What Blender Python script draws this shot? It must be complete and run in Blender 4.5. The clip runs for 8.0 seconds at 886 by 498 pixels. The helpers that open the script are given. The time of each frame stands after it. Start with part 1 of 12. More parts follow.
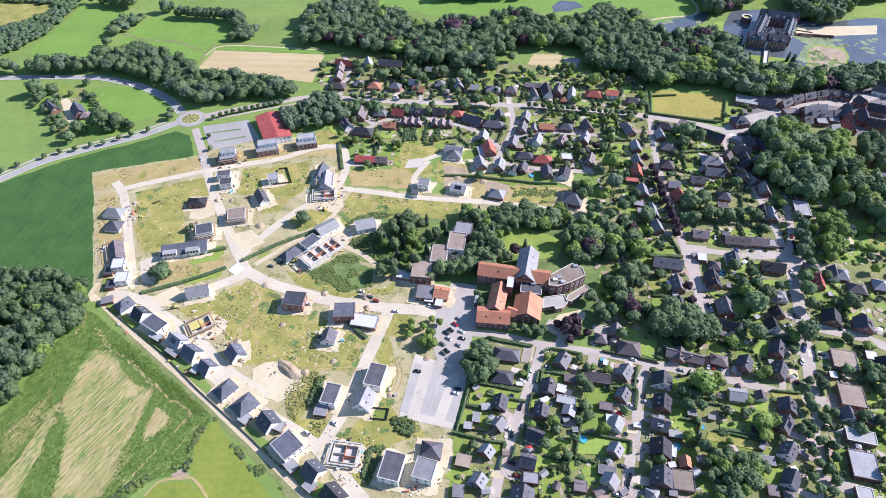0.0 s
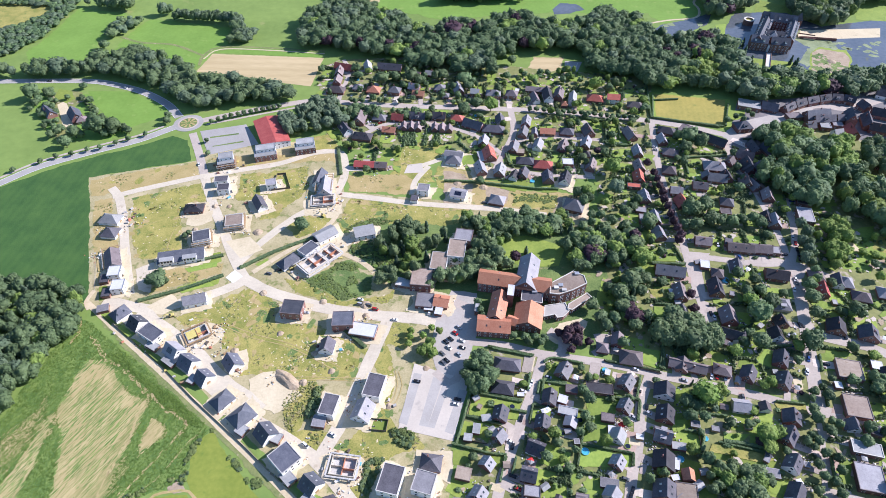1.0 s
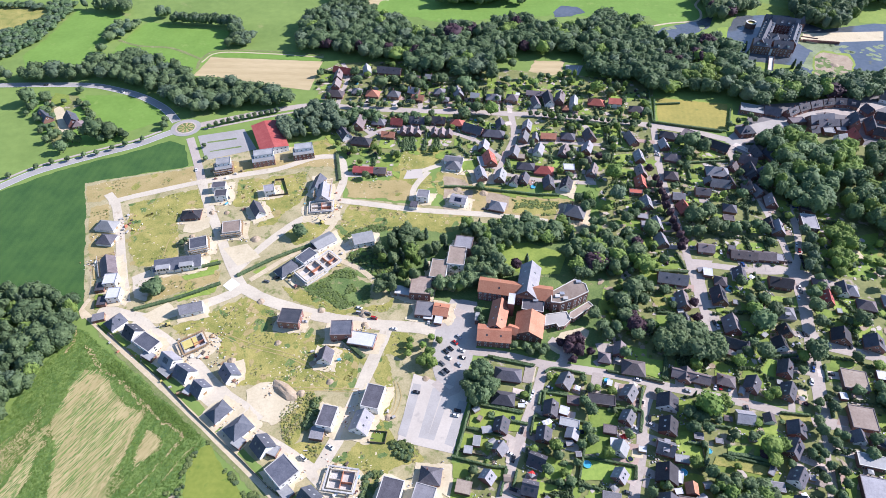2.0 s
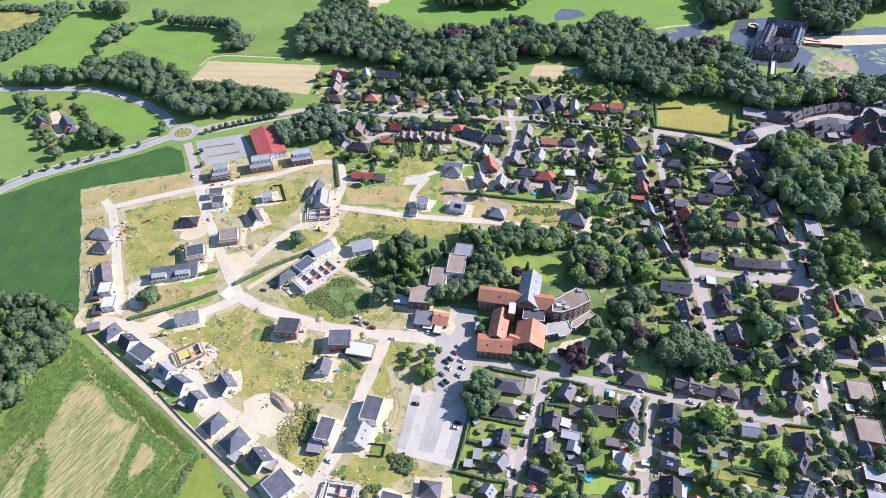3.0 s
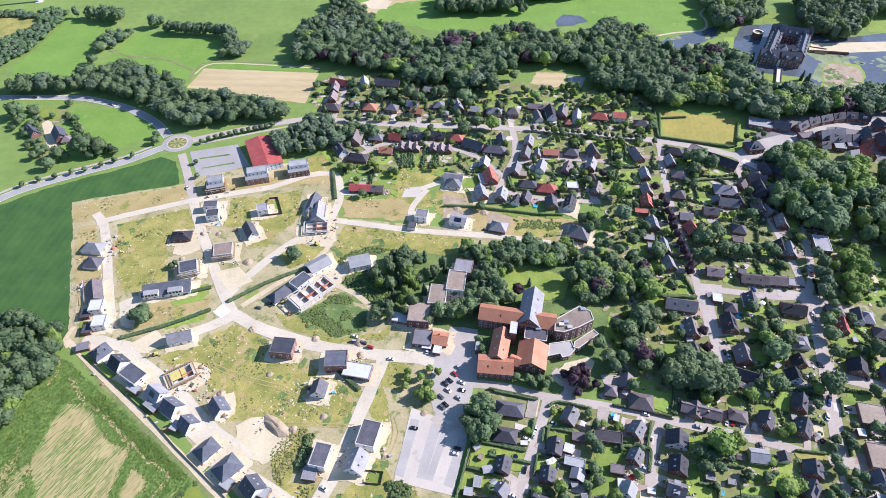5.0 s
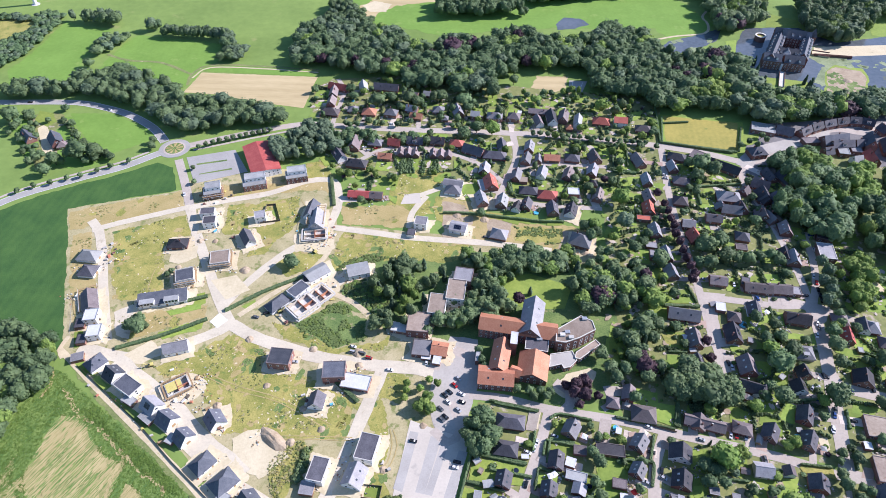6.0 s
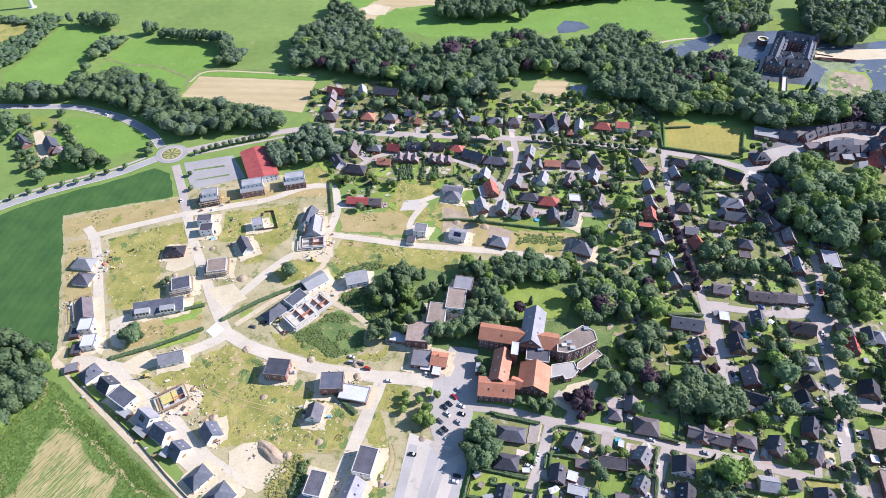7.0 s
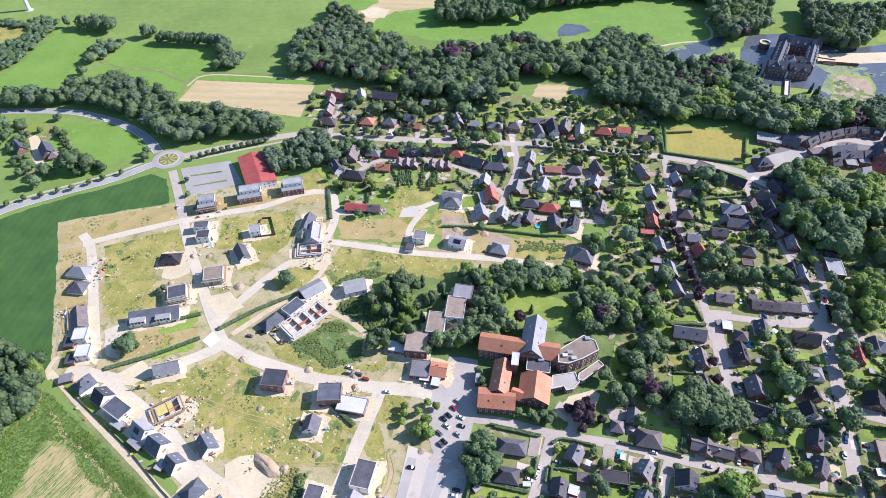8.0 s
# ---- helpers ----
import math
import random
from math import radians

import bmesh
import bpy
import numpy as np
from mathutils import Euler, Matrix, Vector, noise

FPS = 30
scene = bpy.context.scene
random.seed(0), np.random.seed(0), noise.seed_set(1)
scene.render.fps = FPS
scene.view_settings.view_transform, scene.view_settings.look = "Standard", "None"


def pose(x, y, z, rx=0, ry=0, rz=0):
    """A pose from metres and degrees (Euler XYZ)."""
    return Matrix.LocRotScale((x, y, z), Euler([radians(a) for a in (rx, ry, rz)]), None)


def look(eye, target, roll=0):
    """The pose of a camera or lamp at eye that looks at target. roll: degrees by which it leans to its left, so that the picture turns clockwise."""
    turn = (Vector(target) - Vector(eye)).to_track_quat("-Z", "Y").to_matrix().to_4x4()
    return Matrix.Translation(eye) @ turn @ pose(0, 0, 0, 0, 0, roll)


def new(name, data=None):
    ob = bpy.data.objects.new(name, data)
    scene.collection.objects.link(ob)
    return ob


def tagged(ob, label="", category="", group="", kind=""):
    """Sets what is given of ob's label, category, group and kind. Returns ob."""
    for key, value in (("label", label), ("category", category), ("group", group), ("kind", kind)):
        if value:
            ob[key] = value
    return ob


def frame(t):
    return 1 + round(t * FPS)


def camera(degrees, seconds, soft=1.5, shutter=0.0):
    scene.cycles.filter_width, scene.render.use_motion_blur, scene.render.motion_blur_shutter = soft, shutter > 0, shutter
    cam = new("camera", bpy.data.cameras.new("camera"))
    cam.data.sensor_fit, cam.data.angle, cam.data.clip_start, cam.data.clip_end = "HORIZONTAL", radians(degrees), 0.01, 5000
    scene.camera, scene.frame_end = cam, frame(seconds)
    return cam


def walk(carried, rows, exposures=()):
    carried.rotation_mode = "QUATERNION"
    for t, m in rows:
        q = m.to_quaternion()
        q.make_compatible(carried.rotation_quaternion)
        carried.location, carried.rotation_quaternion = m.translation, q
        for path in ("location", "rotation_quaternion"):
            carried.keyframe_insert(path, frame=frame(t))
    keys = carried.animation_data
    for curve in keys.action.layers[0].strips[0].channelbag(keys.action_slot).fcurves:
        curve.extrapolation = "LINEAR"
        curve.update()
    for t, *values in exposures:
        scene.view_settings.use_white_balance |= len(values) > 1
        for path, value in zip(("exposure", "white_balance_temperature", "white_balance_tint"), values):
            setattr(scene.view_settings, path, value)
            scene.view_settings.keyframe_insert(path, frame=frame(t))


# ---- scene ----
from mathutils.geometry import delaunay_2d_cdt

# ---- the camera and its way: a level flight straight ahead, looking down ----
cam = camera(70.96, 8.0, soft=0.6)
HEIGHT, TILT, ROLL = 330.0, -45.32, -0.04
ROWS = [
    (0.0, 0.00, 0.00),
    (0.5, 0.06, 3.57),
    (1.0, 0.12, 7.34),
    (1.5, 0.19, 11.06),
    (3.0, 0.50, 22.91),
    (3.5, 0.62, 26.82),
    (4.0, 0.70, 30.87),
    (4.5, 0.78, 34.80),
    (6.0, 1.12, 46.95),
    (6.5, 1.24, 50.91),
    (7.0, 1.36, 54.93),
    (7.5, 1.52, 58.75),
    (8.0, 1.80, 62.70),
]
walk(cam, [(t, pose(x, y, HEIGHT, 90 + TILT, 0, 0) @ pose(0, 0, 0, 0, 0, ROLL)) for t, x, y in ROWS],
     exposures=[(0.0, 0.71, 6250, 13), (8.0, 0.71, 6250, 13)])

# ---- daylight ----
SUN_FROM, SUN_UP = 14.0, 33.0      # degrees from +x towards +y; degrees above the horizon
sun = new("sun", bpy.data.lights.new("sun", "SUN"))
sun.data.energy, sun.data.angle, sun.data.color = 4.9, radians(0.55), (1.0, 0.94, 0.985)
sun.matrix_world = look((0, 0, 900), (-math.cos(radians(SUN_FROM)) * math.cos(radians(SUN_UP)),
                                     -math.sin(radians(SUN_FROM)) * math.cos(radians(SUN_UP)),
                                     900 - math.sin(radians(SUN_UP))))
world = bpy.data.worlds.new("world")
scene.world = world
world.use_nodes = True
sky = world.node_tree.nodes.new("ShaderNodeTexSky")
sky.sky_type, sky.sun_disc = "NISHITA", False
sky.ozone_density, sky.dust_density = 6.0, 0.4
sky.sun_elevation, sky.sun_rotation = radians(SUN_UP), radians(90 - SUN_FROM)
world.node_tree.nodes["Background"].inputs["Strength"].default_value = 0.115
world.node_tree.links.new(sky.outputs["Color"], world.node_tree.nodes["Background"].inputs["Color"])


# ---- materials ----
def surface(name, a, b, big=0.05, fine=0.8, rough=0.9, bump=0.3, spread=0.0, metal=0.0, island=0.0,
            rows=None, local=False, spec=0.3, mid=0.5, through_light=0.0, third=None, third_at=0.62, width=0.14, streak=None):
    """Two colours mixed by a broad and a fine noise, with relief, a spread of brightness from object to object, rows of
    drills or boards (spacing, degrees, strength), and a third colour in patches."""
    m = bpy.data.materials.new(name)
    m.use_nodes = True
    n, l = m.node_tree.nodes, m.node_tree.links
    p = n["Principled BSDF"]
    p.inputs["Roughness"].default_value, p.inputs["Metallic"].default_value = rough, metal
    p.inputs["Specular IOR Level"].default_value = spec
    if local:
        where = n.new("ShaderNodeTexCoord").outputs["Object"]
    else:
        where = n.new("ShaderNodeNewGeometry").outputs["Position"]

    if streak:      # grain drawn out along a direction: degrees, times
        lay = n.new("ShaderNodeMapping")
        lay.inputs["Rotation"].default_value[2] = radians(-streak[0])
        l.new(where, lay.inputs["Vector"])
        pull = n.new("ShaderNodeMapping")
        pull.inputs["Scale"].default_value = (1 / streak[1], 1, 1)
        l.new(lay.outputs[0], pull.inputs["Vector"])
        where = pull.outputs[0]

    def noise_at(scale, detail):
        k = n.new("ShaderNodeTexNoise")
        k.inputs["Scale"].default_value, k.inputs["Detail"].default_value = scale, detail
        k.inputs["Roughness"].default_value = 0.62
        l.new(where, k.inputs["Vector"])
        return k.outputs["Fac"]

    def mathed(op, x, y):
        k = n.new("ShaderNodeMath")
        k.operation = op
        for s, v in zip(k.inputs, (x, y)):
            if isinstance(v, (int, float)):
                s.default_value = v
            else:
                l.new(v, s)
        return k.outputs[0]

    broad, small = noise_at(big, 3.0), noise_at(fine, 4.0)
    fac = mathed("ADD", mathed("MULTIPLY", broad, 0.55), mathed("MULTIPLY", small, 0.45))
    if rows:
        turn = n.new("ShaderNodeMapping")
        turn.inputs["Rotation"].default_value[2] = radians(rows[1])
        l.new(where, turn.inputs["Vector"])
        wave = n.new("ShaderNodeTexWave")
        wave.inputs["Scale"].default_value, wave.inputs["Distortion"].default_value = 0.314 / rows[0], 0.6
        wave.inputs["Detail"].default_value, wave.inputs["Detail Scale"].default_value = 2.0, 0.6
        l.new(turn.outputs[0], wave.inputs["Vector"])
        fac = mathed("ADD", fac, mathed("MULTIPLY", mathed("SUBTRACT", wave.outputs["Fac"], 0.5), rows[2]))
    ramp = n.new("ShaderNodeMapRange")
    ramp.inputs["From Min"].default_value, ramp.inputs["From Max"].default_value = mid - width, mid + width
    l.new(fac, ramp.inputs["Value"])
    mix = n.new("ShaderNodeMix")
    mix.data_type = "RGBA"
    l.new(ramp.outputs[0], mix.inputs["Factor"])
    mix.inputs["A"].default_value, mix.inputs["B"].default_value = (*a, 1), (*b, 1)
    colour = mix.outputs["Result"]
    if third:
        patch = n.new("ShaderNodeMapRange")
        patch.inputs["From Min"].default_value, patch.inputs["From Max"].default_value = third_at, third_at + 0.07
        l.new(mathed("ADD", mathed("MULTIPLY", noise_at(big * 2.3, 5.0), 0.75), mathed("MULTIPLY", noise_at(fine * 0.5, 3.0), 0.25)), patch.inputs["Value"])
        over = n.new("ShaderNodeMix")
        over.data_type = "RGBA"
        l.new(patch.outputs[0], over.inputs["Factor"])
        l.new(colour, over.inputs["A"])
        over.inputs["B"].default_value = (*third, 1)
        colour = over.outputs["Result"]
    if spread or island:
        hsv = n.new("ShaderNodeHueSaturation")
        value = 1.0
        if spread:
            r = n.new("ShaderNodeObjectInfo").outputs["Random"]
            value = mathed("ADD", mathed("MULTIPLY", r, 2 * spread), 1 - spread)
            l.new(mathed("ADD", mathed("MULTIPLY", mathed("FRACT", mathed("MULTIPLY", r, 37.0), 0), spread * 0.08), 0.5 - spread * 0.04), hsv.inputs["Hue"])
        if island:
            g = n.new("ShaderNodeNewGeometry").outputs["Random Per Island"]
            value = mathed("MULTIPLY", value, mathed("ADD", mathed("MULTIPLY", g, 2 * island), 1 - island))
        l.new(value, hsv.inputs["Value"])
        l.new(colour, hsv.inputs["Color"])
        colour = hsv.outputs["Color"]
    l.new(colour, p.inputs["Base Color"])
    if bump:
        k = n.new("ShaderNodeBump")
        k.inputs["Strength"].default_value, k.inputs["Distance"].default_value = bump, 0.4
        l.new(fac, k.inputs["Height"])
        l.new(k.outputs[0], p.inputs["Normal"])
    if through_light:
        t = n.new("ShaderNodeBsdfTranslucent")
        l.new(colour, t.inputs["Color"])
        s = n.new("ShaderNodeMixShader")
        s.inputs[0].default_value = through_light
        l.new(p.outputs[0], s.inputs[1])
        l.new(t.outputs[0], s.inputs[2])
        l.new(s.outputs[0], n["Material Output"].inputs["Surface"])
    return m


M = {
    # ground
    "meadow": surface("meadow", (0.155, 0.232, 0.055), (0.22, 0.308, 0.076), 0.012, 0.12, bump=0.1, third=(0.255, 0.29, 0.095), third_at=0.60),
    "bright_grass": surface("bright_grass", (0.148, 0.26, 0.045), (0.192, 0.322, 0.06), 0.03, 0.25, bump=0.1, third=(0.22, 0.32, 0.072), third_at=0.58),
    "lawn": surface("lawn", (0.175, 0.25, 0.046), (0.275, 0.345, 0.07), 0.08, 0.5, bump=0.1, spread=0.22),
    "garden": surface("garden", (0.16, 0.18, 0.062), (0.27, 0.272, 0.10), 0.05, 0.35, bump=0.4, third=(0.43, 0.36, 0.28), third_at=0.545),
    "maize": surface("maize", (0.03, 0.088, 0.022), (0.072, 0.148, 0.034), 0.06, 1.4, rows=(6.0, 6, 0.05), bump=1.0, width=0.17),
    "low_maize": surface("low_maize", (0.098, 0.178, 0.042), (0.19, 0.27, 0.068), 0.20, 0.7, bump=1.0, third=(0.28, 0.28, 0.115), third_at=0.63, streak=(-118, 1.8), width=0.085),
    "stubble": surface("stubble", (0.44, 0.342, 0.178), (0.55, 0.438, 0.245), 0.03, 0.4, rows=(12.0, 85, 0.11), bump=0.2, streak=(-3, 5)),
    "dry_stubble": surface("dry_stubble", (0.37, 0.298, 0.132), (0.49, 0.398, 0.195), 0.10, 0.8, bump=0.4, third=(0.30, 0.27, 0.108), third_at=0.57, streak=(-118, 7)),
    "half_stubble": surface("half_stubble", (0.215, 0.225, 0.075), (0.40, 0.34, 0.15), 0.16, 0.8, bump=0.6, streak=(-118, 7), width=0.10),
    "fallow": surface("fallow", (0.205, 0.22, 0.05), (0.41, 0.35, 0.108), 0.07, 1.0, bump=0.9, third=(0.165, 0.21, 0.05), third_at=0.56, width=0.11),
    "weeds": surface("weeds", (0.085, 0.145, 0.042), (0.195, 0.255, 0.078), 0.06, 0.9, bump=0.9, third=(0.30, 0.26, 0.13), third_at=0.58, width=0.11),
    "pitch_grass": surface("pitch_grass", (0.27, 0.25, 0.06), (0.41, 0.335, 0.085), 0.03, 0.3, rows=(5.0, 10, 0.035), bump=0.1, third=(0.21, 0.235, 0.058), third_at=0.6),
    "sand": surface("sand", (0.53, 0.445, 0.285), (0.67, 0.575, 0.39), 0.05, 0.6, bump=0.4, third=(0.44, 0.375, 0.245), third_at=0.60),
    "plot_soil": surface("plot_soil", (0.30, 0.268, 0.122), (0.51, 0.428, 0.255), 0.05, 0.8, bump=0.5, third=(0.21, 0.225, 0.08), third_at=0.53),
    "dry": surface("dry", (0.325, 0.262, 0.098), (0.47, 0.36, 0.17), 0.05, 0.9, bump=0.6, third=(0.235, 0.245, 0.085), third_at=0.56),
    "track": surface("track", (0.48, 0.39, 0.245), (0.63, 0.525, 0.355), 0.08, 0.6, bump=0.4, third=(0.38, 0.33, 0.17), third_at=0.58),
    "verge": surface("verge", (0.14, 0.185, 0.06), (0.27, 0.275, 0.11), 0.08, 0.6, bump=0.8, third=(0.36, 0.32, 0.18), third_at=0.58),
    "soil": surface("soil", (0.30, 0.225, 0.15), (0.46, 0.37, 0.26), 0.15, 0.9, bump=0.6),
    "gravel": surface("gravel", (0.51, 0.445, 0.335), (0.64, 0.565, 0.43), 0.06, 0.7, bump=0.3, third=(0.45, 0.38, 0.275), third_at=0.58),
    "pale_gravel": surface("pale_gravel", (0.50, 0.445, 0.37), (0.585, 0.525, 0.44), 0.04, 0.8, bump=0.1, third=(0.43, 0.385, 0.33), third_at=0.58),
    "bays": surface("bays", (0.37, 0.345, 0.312), (0.455, 0.427, 0.388), 0.1, 1.2, bump=0.1),
    "asphalt": surface("asphalt", (0.315, 0.298, 0.278), (0.40, 0.38, 0.35), 0.05, 0.8, bump=0.1),
    "lane": surface("lane", (0.395, 0.338, 0.285), (0.50, 0.432, 0.368), 0.06, 0.7, bump=0.1, third=(0.33, 0.295, 0.262), third_at=0.6),
    "paving": surface("paving", (0.40, 0.335, 0.28), (0.56, 0.48, 0.41), 0.1, 0.9, bump=0.2, spread=0.3),
    "red_paving": surface("red_paving", (0.36, 0.25, 0.20), (0.46, 0.34, 0.28), 0.1, 0.9, bump=0.2, spread=0.15),
    "yard": surface("yard", (0.15, 0.14, 0.138), (0.23, 0.215, 0.208), 0.08, 0.8, bump=0.2),
    "line": surface("line", (0.72, 0.72, 0.7), (0.8, 0.8, 0.78), 0.5, 2.0, bump=0.0),
    "water": surface("water", (0.085, 0.10, 0.11), (0.14, 0.155, 0.175), 0.03, 0.25, rough=0.07, bump=0.03, spec=0.5, third=(0.15, 0.145, 0.075), third_at=0.60),
    "algae": surface("algae", (0.16, 0.20, 0.09), (0.32, 0.36, 0.19), 0.08, 0.5, rough=0.5, bump=0.05),
    "warm_grass": surface("warm_grass", (0.175, 0.225, 0.036), (0.255, 0.29, 0.052), 0.05, 0.4, bump=0.1, third=(0.15, 0.215, 0.036), third_at=0.56),
    # roofs
    "slate": surface("slate", (0.064, 0.061, 0.070), (0.114, 0.109, 0.122), 0.2, 1.5, rough=0.6, bump=0.2, spread=0.5, local=True, spec=0.18),
    "blue_slate": surface("blue_slate", (0.07, 0.076, 0.094), (0.125, 0.13, 0.148), 0.2, 1.5, rough=0.6, bump=0.2, spread=0.35, local=True, spec=0.18),
    "mauve_tile": surface("mauve_tile", (0.20, 0.155, 0.152), (0.29, 0.235, 0.225), 0.2, 1.5, rough=0.6, bump=0.25, spread=0.25, local=True),
    "brown_tile": surface("brown_tile", (0.125, 0.102, 0.104), (0.20, 0.168, 0.166), 0.2, 1.5, rough=0.65, bump=0.25, spread=0.4, local=True, spec=0.2),
    "grey_tile": surface("grey_tile", (0.205, 0.198, 0.208), (0.305, 0.295, 0.305), 0.2, 1.5, rough=0.6, bump=0.25, spread=0.35, local=True, spec=0.2),
    "red_tile": surface("red_tile", (0.34, 0.075, 0.06), (0.46, 0.13, 0.10), 0.2, 1.5, rough=0.6, bump=0.25, spread=0.2, local=True),
    "orange_tile": surface("orange_tile", (0.40, 0.155, 0.09), (0.51, 0.235, 0.145), 0.15, 1.2, rough=0.7, bump=0.25, spread=0.12, local=True),
    "pale_roof": surface("pale_roof", (0.27, 0.27, 0.265), (0.38, 0.38, 0.37), 0.15, 1.0, rough=0.65, bump=0.15, spread=0.2, local=True),
    "white_roof": surface("white_roof", (0.52, 0.52, 0.52), (0.64, 0.64, 0.63), 0.15, 1.0, rough=0.6, bump=0.1, local=True),
    "rusty_roof": surface("rusty_roof", (0.255, 0.195, 0.15), (0.37, 0.30, 0.24), 0.15, 0.8, rough=0.85, bump=0.2, spread=0.2, local=True, third=(0.26, 0.185, 0.13), third_at=0.60),
    "solar": surface("solar", (0.010, 0.014, 0.03), (0.02, 0.026, 0.05), 0.3, 1.0, rough=0.18, bump=0.0, spec=0.6),
    # walls
    "brick": surface("brick", (0.165, 0.080, 0.066), (0.26, 0.14, 0.115), 0.3, 2.5, rough=0.85, bump=0.2, spread=0.3, local=True),
    "white_wall": surface("white_wall", (0.70, 0.70, 0.68), (0.80, 0.80, 0.78), 0.2, 1.5, rough=0.8, bump=0.1, local=True),
    "cream_wall": surface("cream_wall", (0.52, 0.46, 0.37), (0.64, 0.57, 0.47), 0.2, 1.5, rough=0.85, bump=0.1, spread=0.15, local=True),
    "timber": surface("timber", (0.26, 0.17, 0.09), (0.42, 0.29, 0.16), 0.5, 2.5, rough=0.8, bump=0.2, local=True),
    "old_wood": surface("old_wood", (0.085, 0.07, 0.055), (0.15, 0.125, 0.10), 0.5, 2.5, rough=0.85, bump=0.2, local=True),
    "forecourt": surface("forecourt", (0.37, 0.337, 0.296), (0.47, 0.432, 0.382), 0.06, 0.7, bump=0.1, third=(0.32, 0.29, 0.255), third_at=0.6),
    "concrete": surface("concrete", (0.40, 0.38, 0.35), (0.56, 0.54, 0.50), 0.2, 1.5, rough=0.85, bump=0.15, spread=0.15, local=True),
    "stone": surface("stone", (0.55, 0.52, 0.46), (0.68, 0.65, 0.58), 0.3, 1.5, rough=0.85, bump=0.2, local=True),
    "glass": surface("glass", (0.02, 0.028, 0.035), (0.05, 0.06, 0.07), 0.5, 1.0, rough=0.08, bump=0.0, spec=0.6),
    "metal": surface("metal", (0.45, 0.46, 0.47), (0.6, 0.6, 0.6), 0.5, 2.0, rough=0.4, bump=0.05, metal=0.6),
    "white_paint": surface("white_paint", (0.74, 0.74, 0.73), (0.82, 0.82, 0.81), 0.5, 2.0, rough=0.5, bump=0.05),
    "yellow_board": surface("yellow_board", (0.50, 0.42, 0.12), (0.64, 0.54, 0.20), 0.4, 2.0, rough=0.7, bump=0.1),
    "red_cloth": surface("red_cloth", (0.6, 0.03, 0.03), (0.72, 0.06, 0.05), 0.4, 2.0, rough=0.7, bump=0.1),
    "pool": surface("pool", (0.05, 0.36, 0.50), (0.10, 0.46, 0.60), 0.3, 1.0, rough=0.1, bump=0.02, spec=0.5),
    "pool_rim": surface("pool_rim", (0.10, 0.38, 0.52), (0.2, 0.5, 0.62), 0.4, 2.0, rough=0.4, bump=0.05),
    # plants
    # The raised blue paints some of the bluish distant haze into the leaves.
    "leaf": surface("leaf", (0.082, 0.135, 0.066), (0.195, 0.268, 0.115), 0.085, 0.9, rough=0.65, bump=0.0, spread=0.24, island=0.10, through_light=0.34, spec=0.25, width=0.15),
    "bright_leaf": surface("bright_leaf", (0.158, 0.24, 0.056), (0.255, 0.34, 0.09), 0.08, 0.9, rough=0.7, bump=0.0, spread=0.25, island=0.12, through_light=0.34, spec=0.2),
    "grey_leaf": surface("grey_leaf", (0.105, 0.155, 0.092), (0.175, 0.235, 0.138), 0.10, 0.9, rough=0.7, bump=0.0, spread=0.2, island=0.12, through_light=0.28, spec=0.2),
    "copper_leaf": surface("copper_leaf", (0.06, 0.036, 0.048), (0.10, 0.06, 0.068), 0.10, 0.5, rough=0.7, bump=0.0, spread=0.2, island=0.25, through_light=0.2, spec=0.2),
    "needle": surface("needle", (0.06, 0.10, 0.06), (0.10, 0.145, 0.085), 0.10, 0.9, rough=0.7, bump=0.0, spread=0.25, island=0.25, through_light=0.15, spec=0.2),
    "straw": surface("straw", (0.32, 0.30, 0.13), (0.50, 0.44, 0.23), 0.06, 0.5, rough=0.85, bump=0.0, spread=0.2, island=0.2, through_light=0.4, spec=0.2),
    "weed_leaf": surface("weed_leaf", (0.19, 0.225, 0.075), (0.28, 0.30, 0.105), 0.06, 0.5, rough=0.8, bump=0.0, spread=0.2, island=0.2, through_light=0.4, spec=0.2),
    "maize_leaf": surface("maize_leaf", (0.135, 0.225, 0.044), (0.22, 0.32, 0.066), 0.06, 0.5, rough=0.7, bump=0.0, spread=0.2, island=0.15, through_light=0.45, spec=0.25),
    "weed_scrub": surface("weed_scrub", (0.13, 0.185, 0.06), (0.225, 0.275, 0.095), 0.08, 0.9, rough=0.75, bump=0.0, spread=0.2, island=0.25, through_light=0.36, spec=0.2),
    "bark": surface("bark", (0.06, 0.045, 0.03), (0.12, 0.09, 0.065), 0.5, 3.0, rough=0.9, bump=0.4),
}
CAR_PAINT = {name: surface(name + "_paint", tuple(0.9 * c for c in rgb), rgb, 0.5, 2.0, rough=0.25, bump=0.0, spec=0.5)
             for name, rgb in (("white", (0.75, 0.75, 0.75)), ("silver", (0.42, 0.43, 0.45)), ("black", (0.015, 0.015, 0.018)),
                               ("red", (0.42, 0.02, 0.02)), ("blue", (0.03, 0.08, 0.25)), ("grey", (0.12, 0.125, 0.13)))}


# ---- building helpers ----
def mesh_of(name, verts, faces, material):
    me = bpy.data.meshes.new(name)
    me.from_pydata([tuple(v) for v in verts], [], [tuple(f) for f in faces])
    me.materials.append(M[material] if isinstance(material, str) else material)
    me.update()
    return me


def part(name, me, parent, label="", at=None):
    ob = new(name, me)
    ob.parent = parent
    if at is not None:
        ob.matrix_basis = at
    if label:
        ob["label"] = label
    return ob


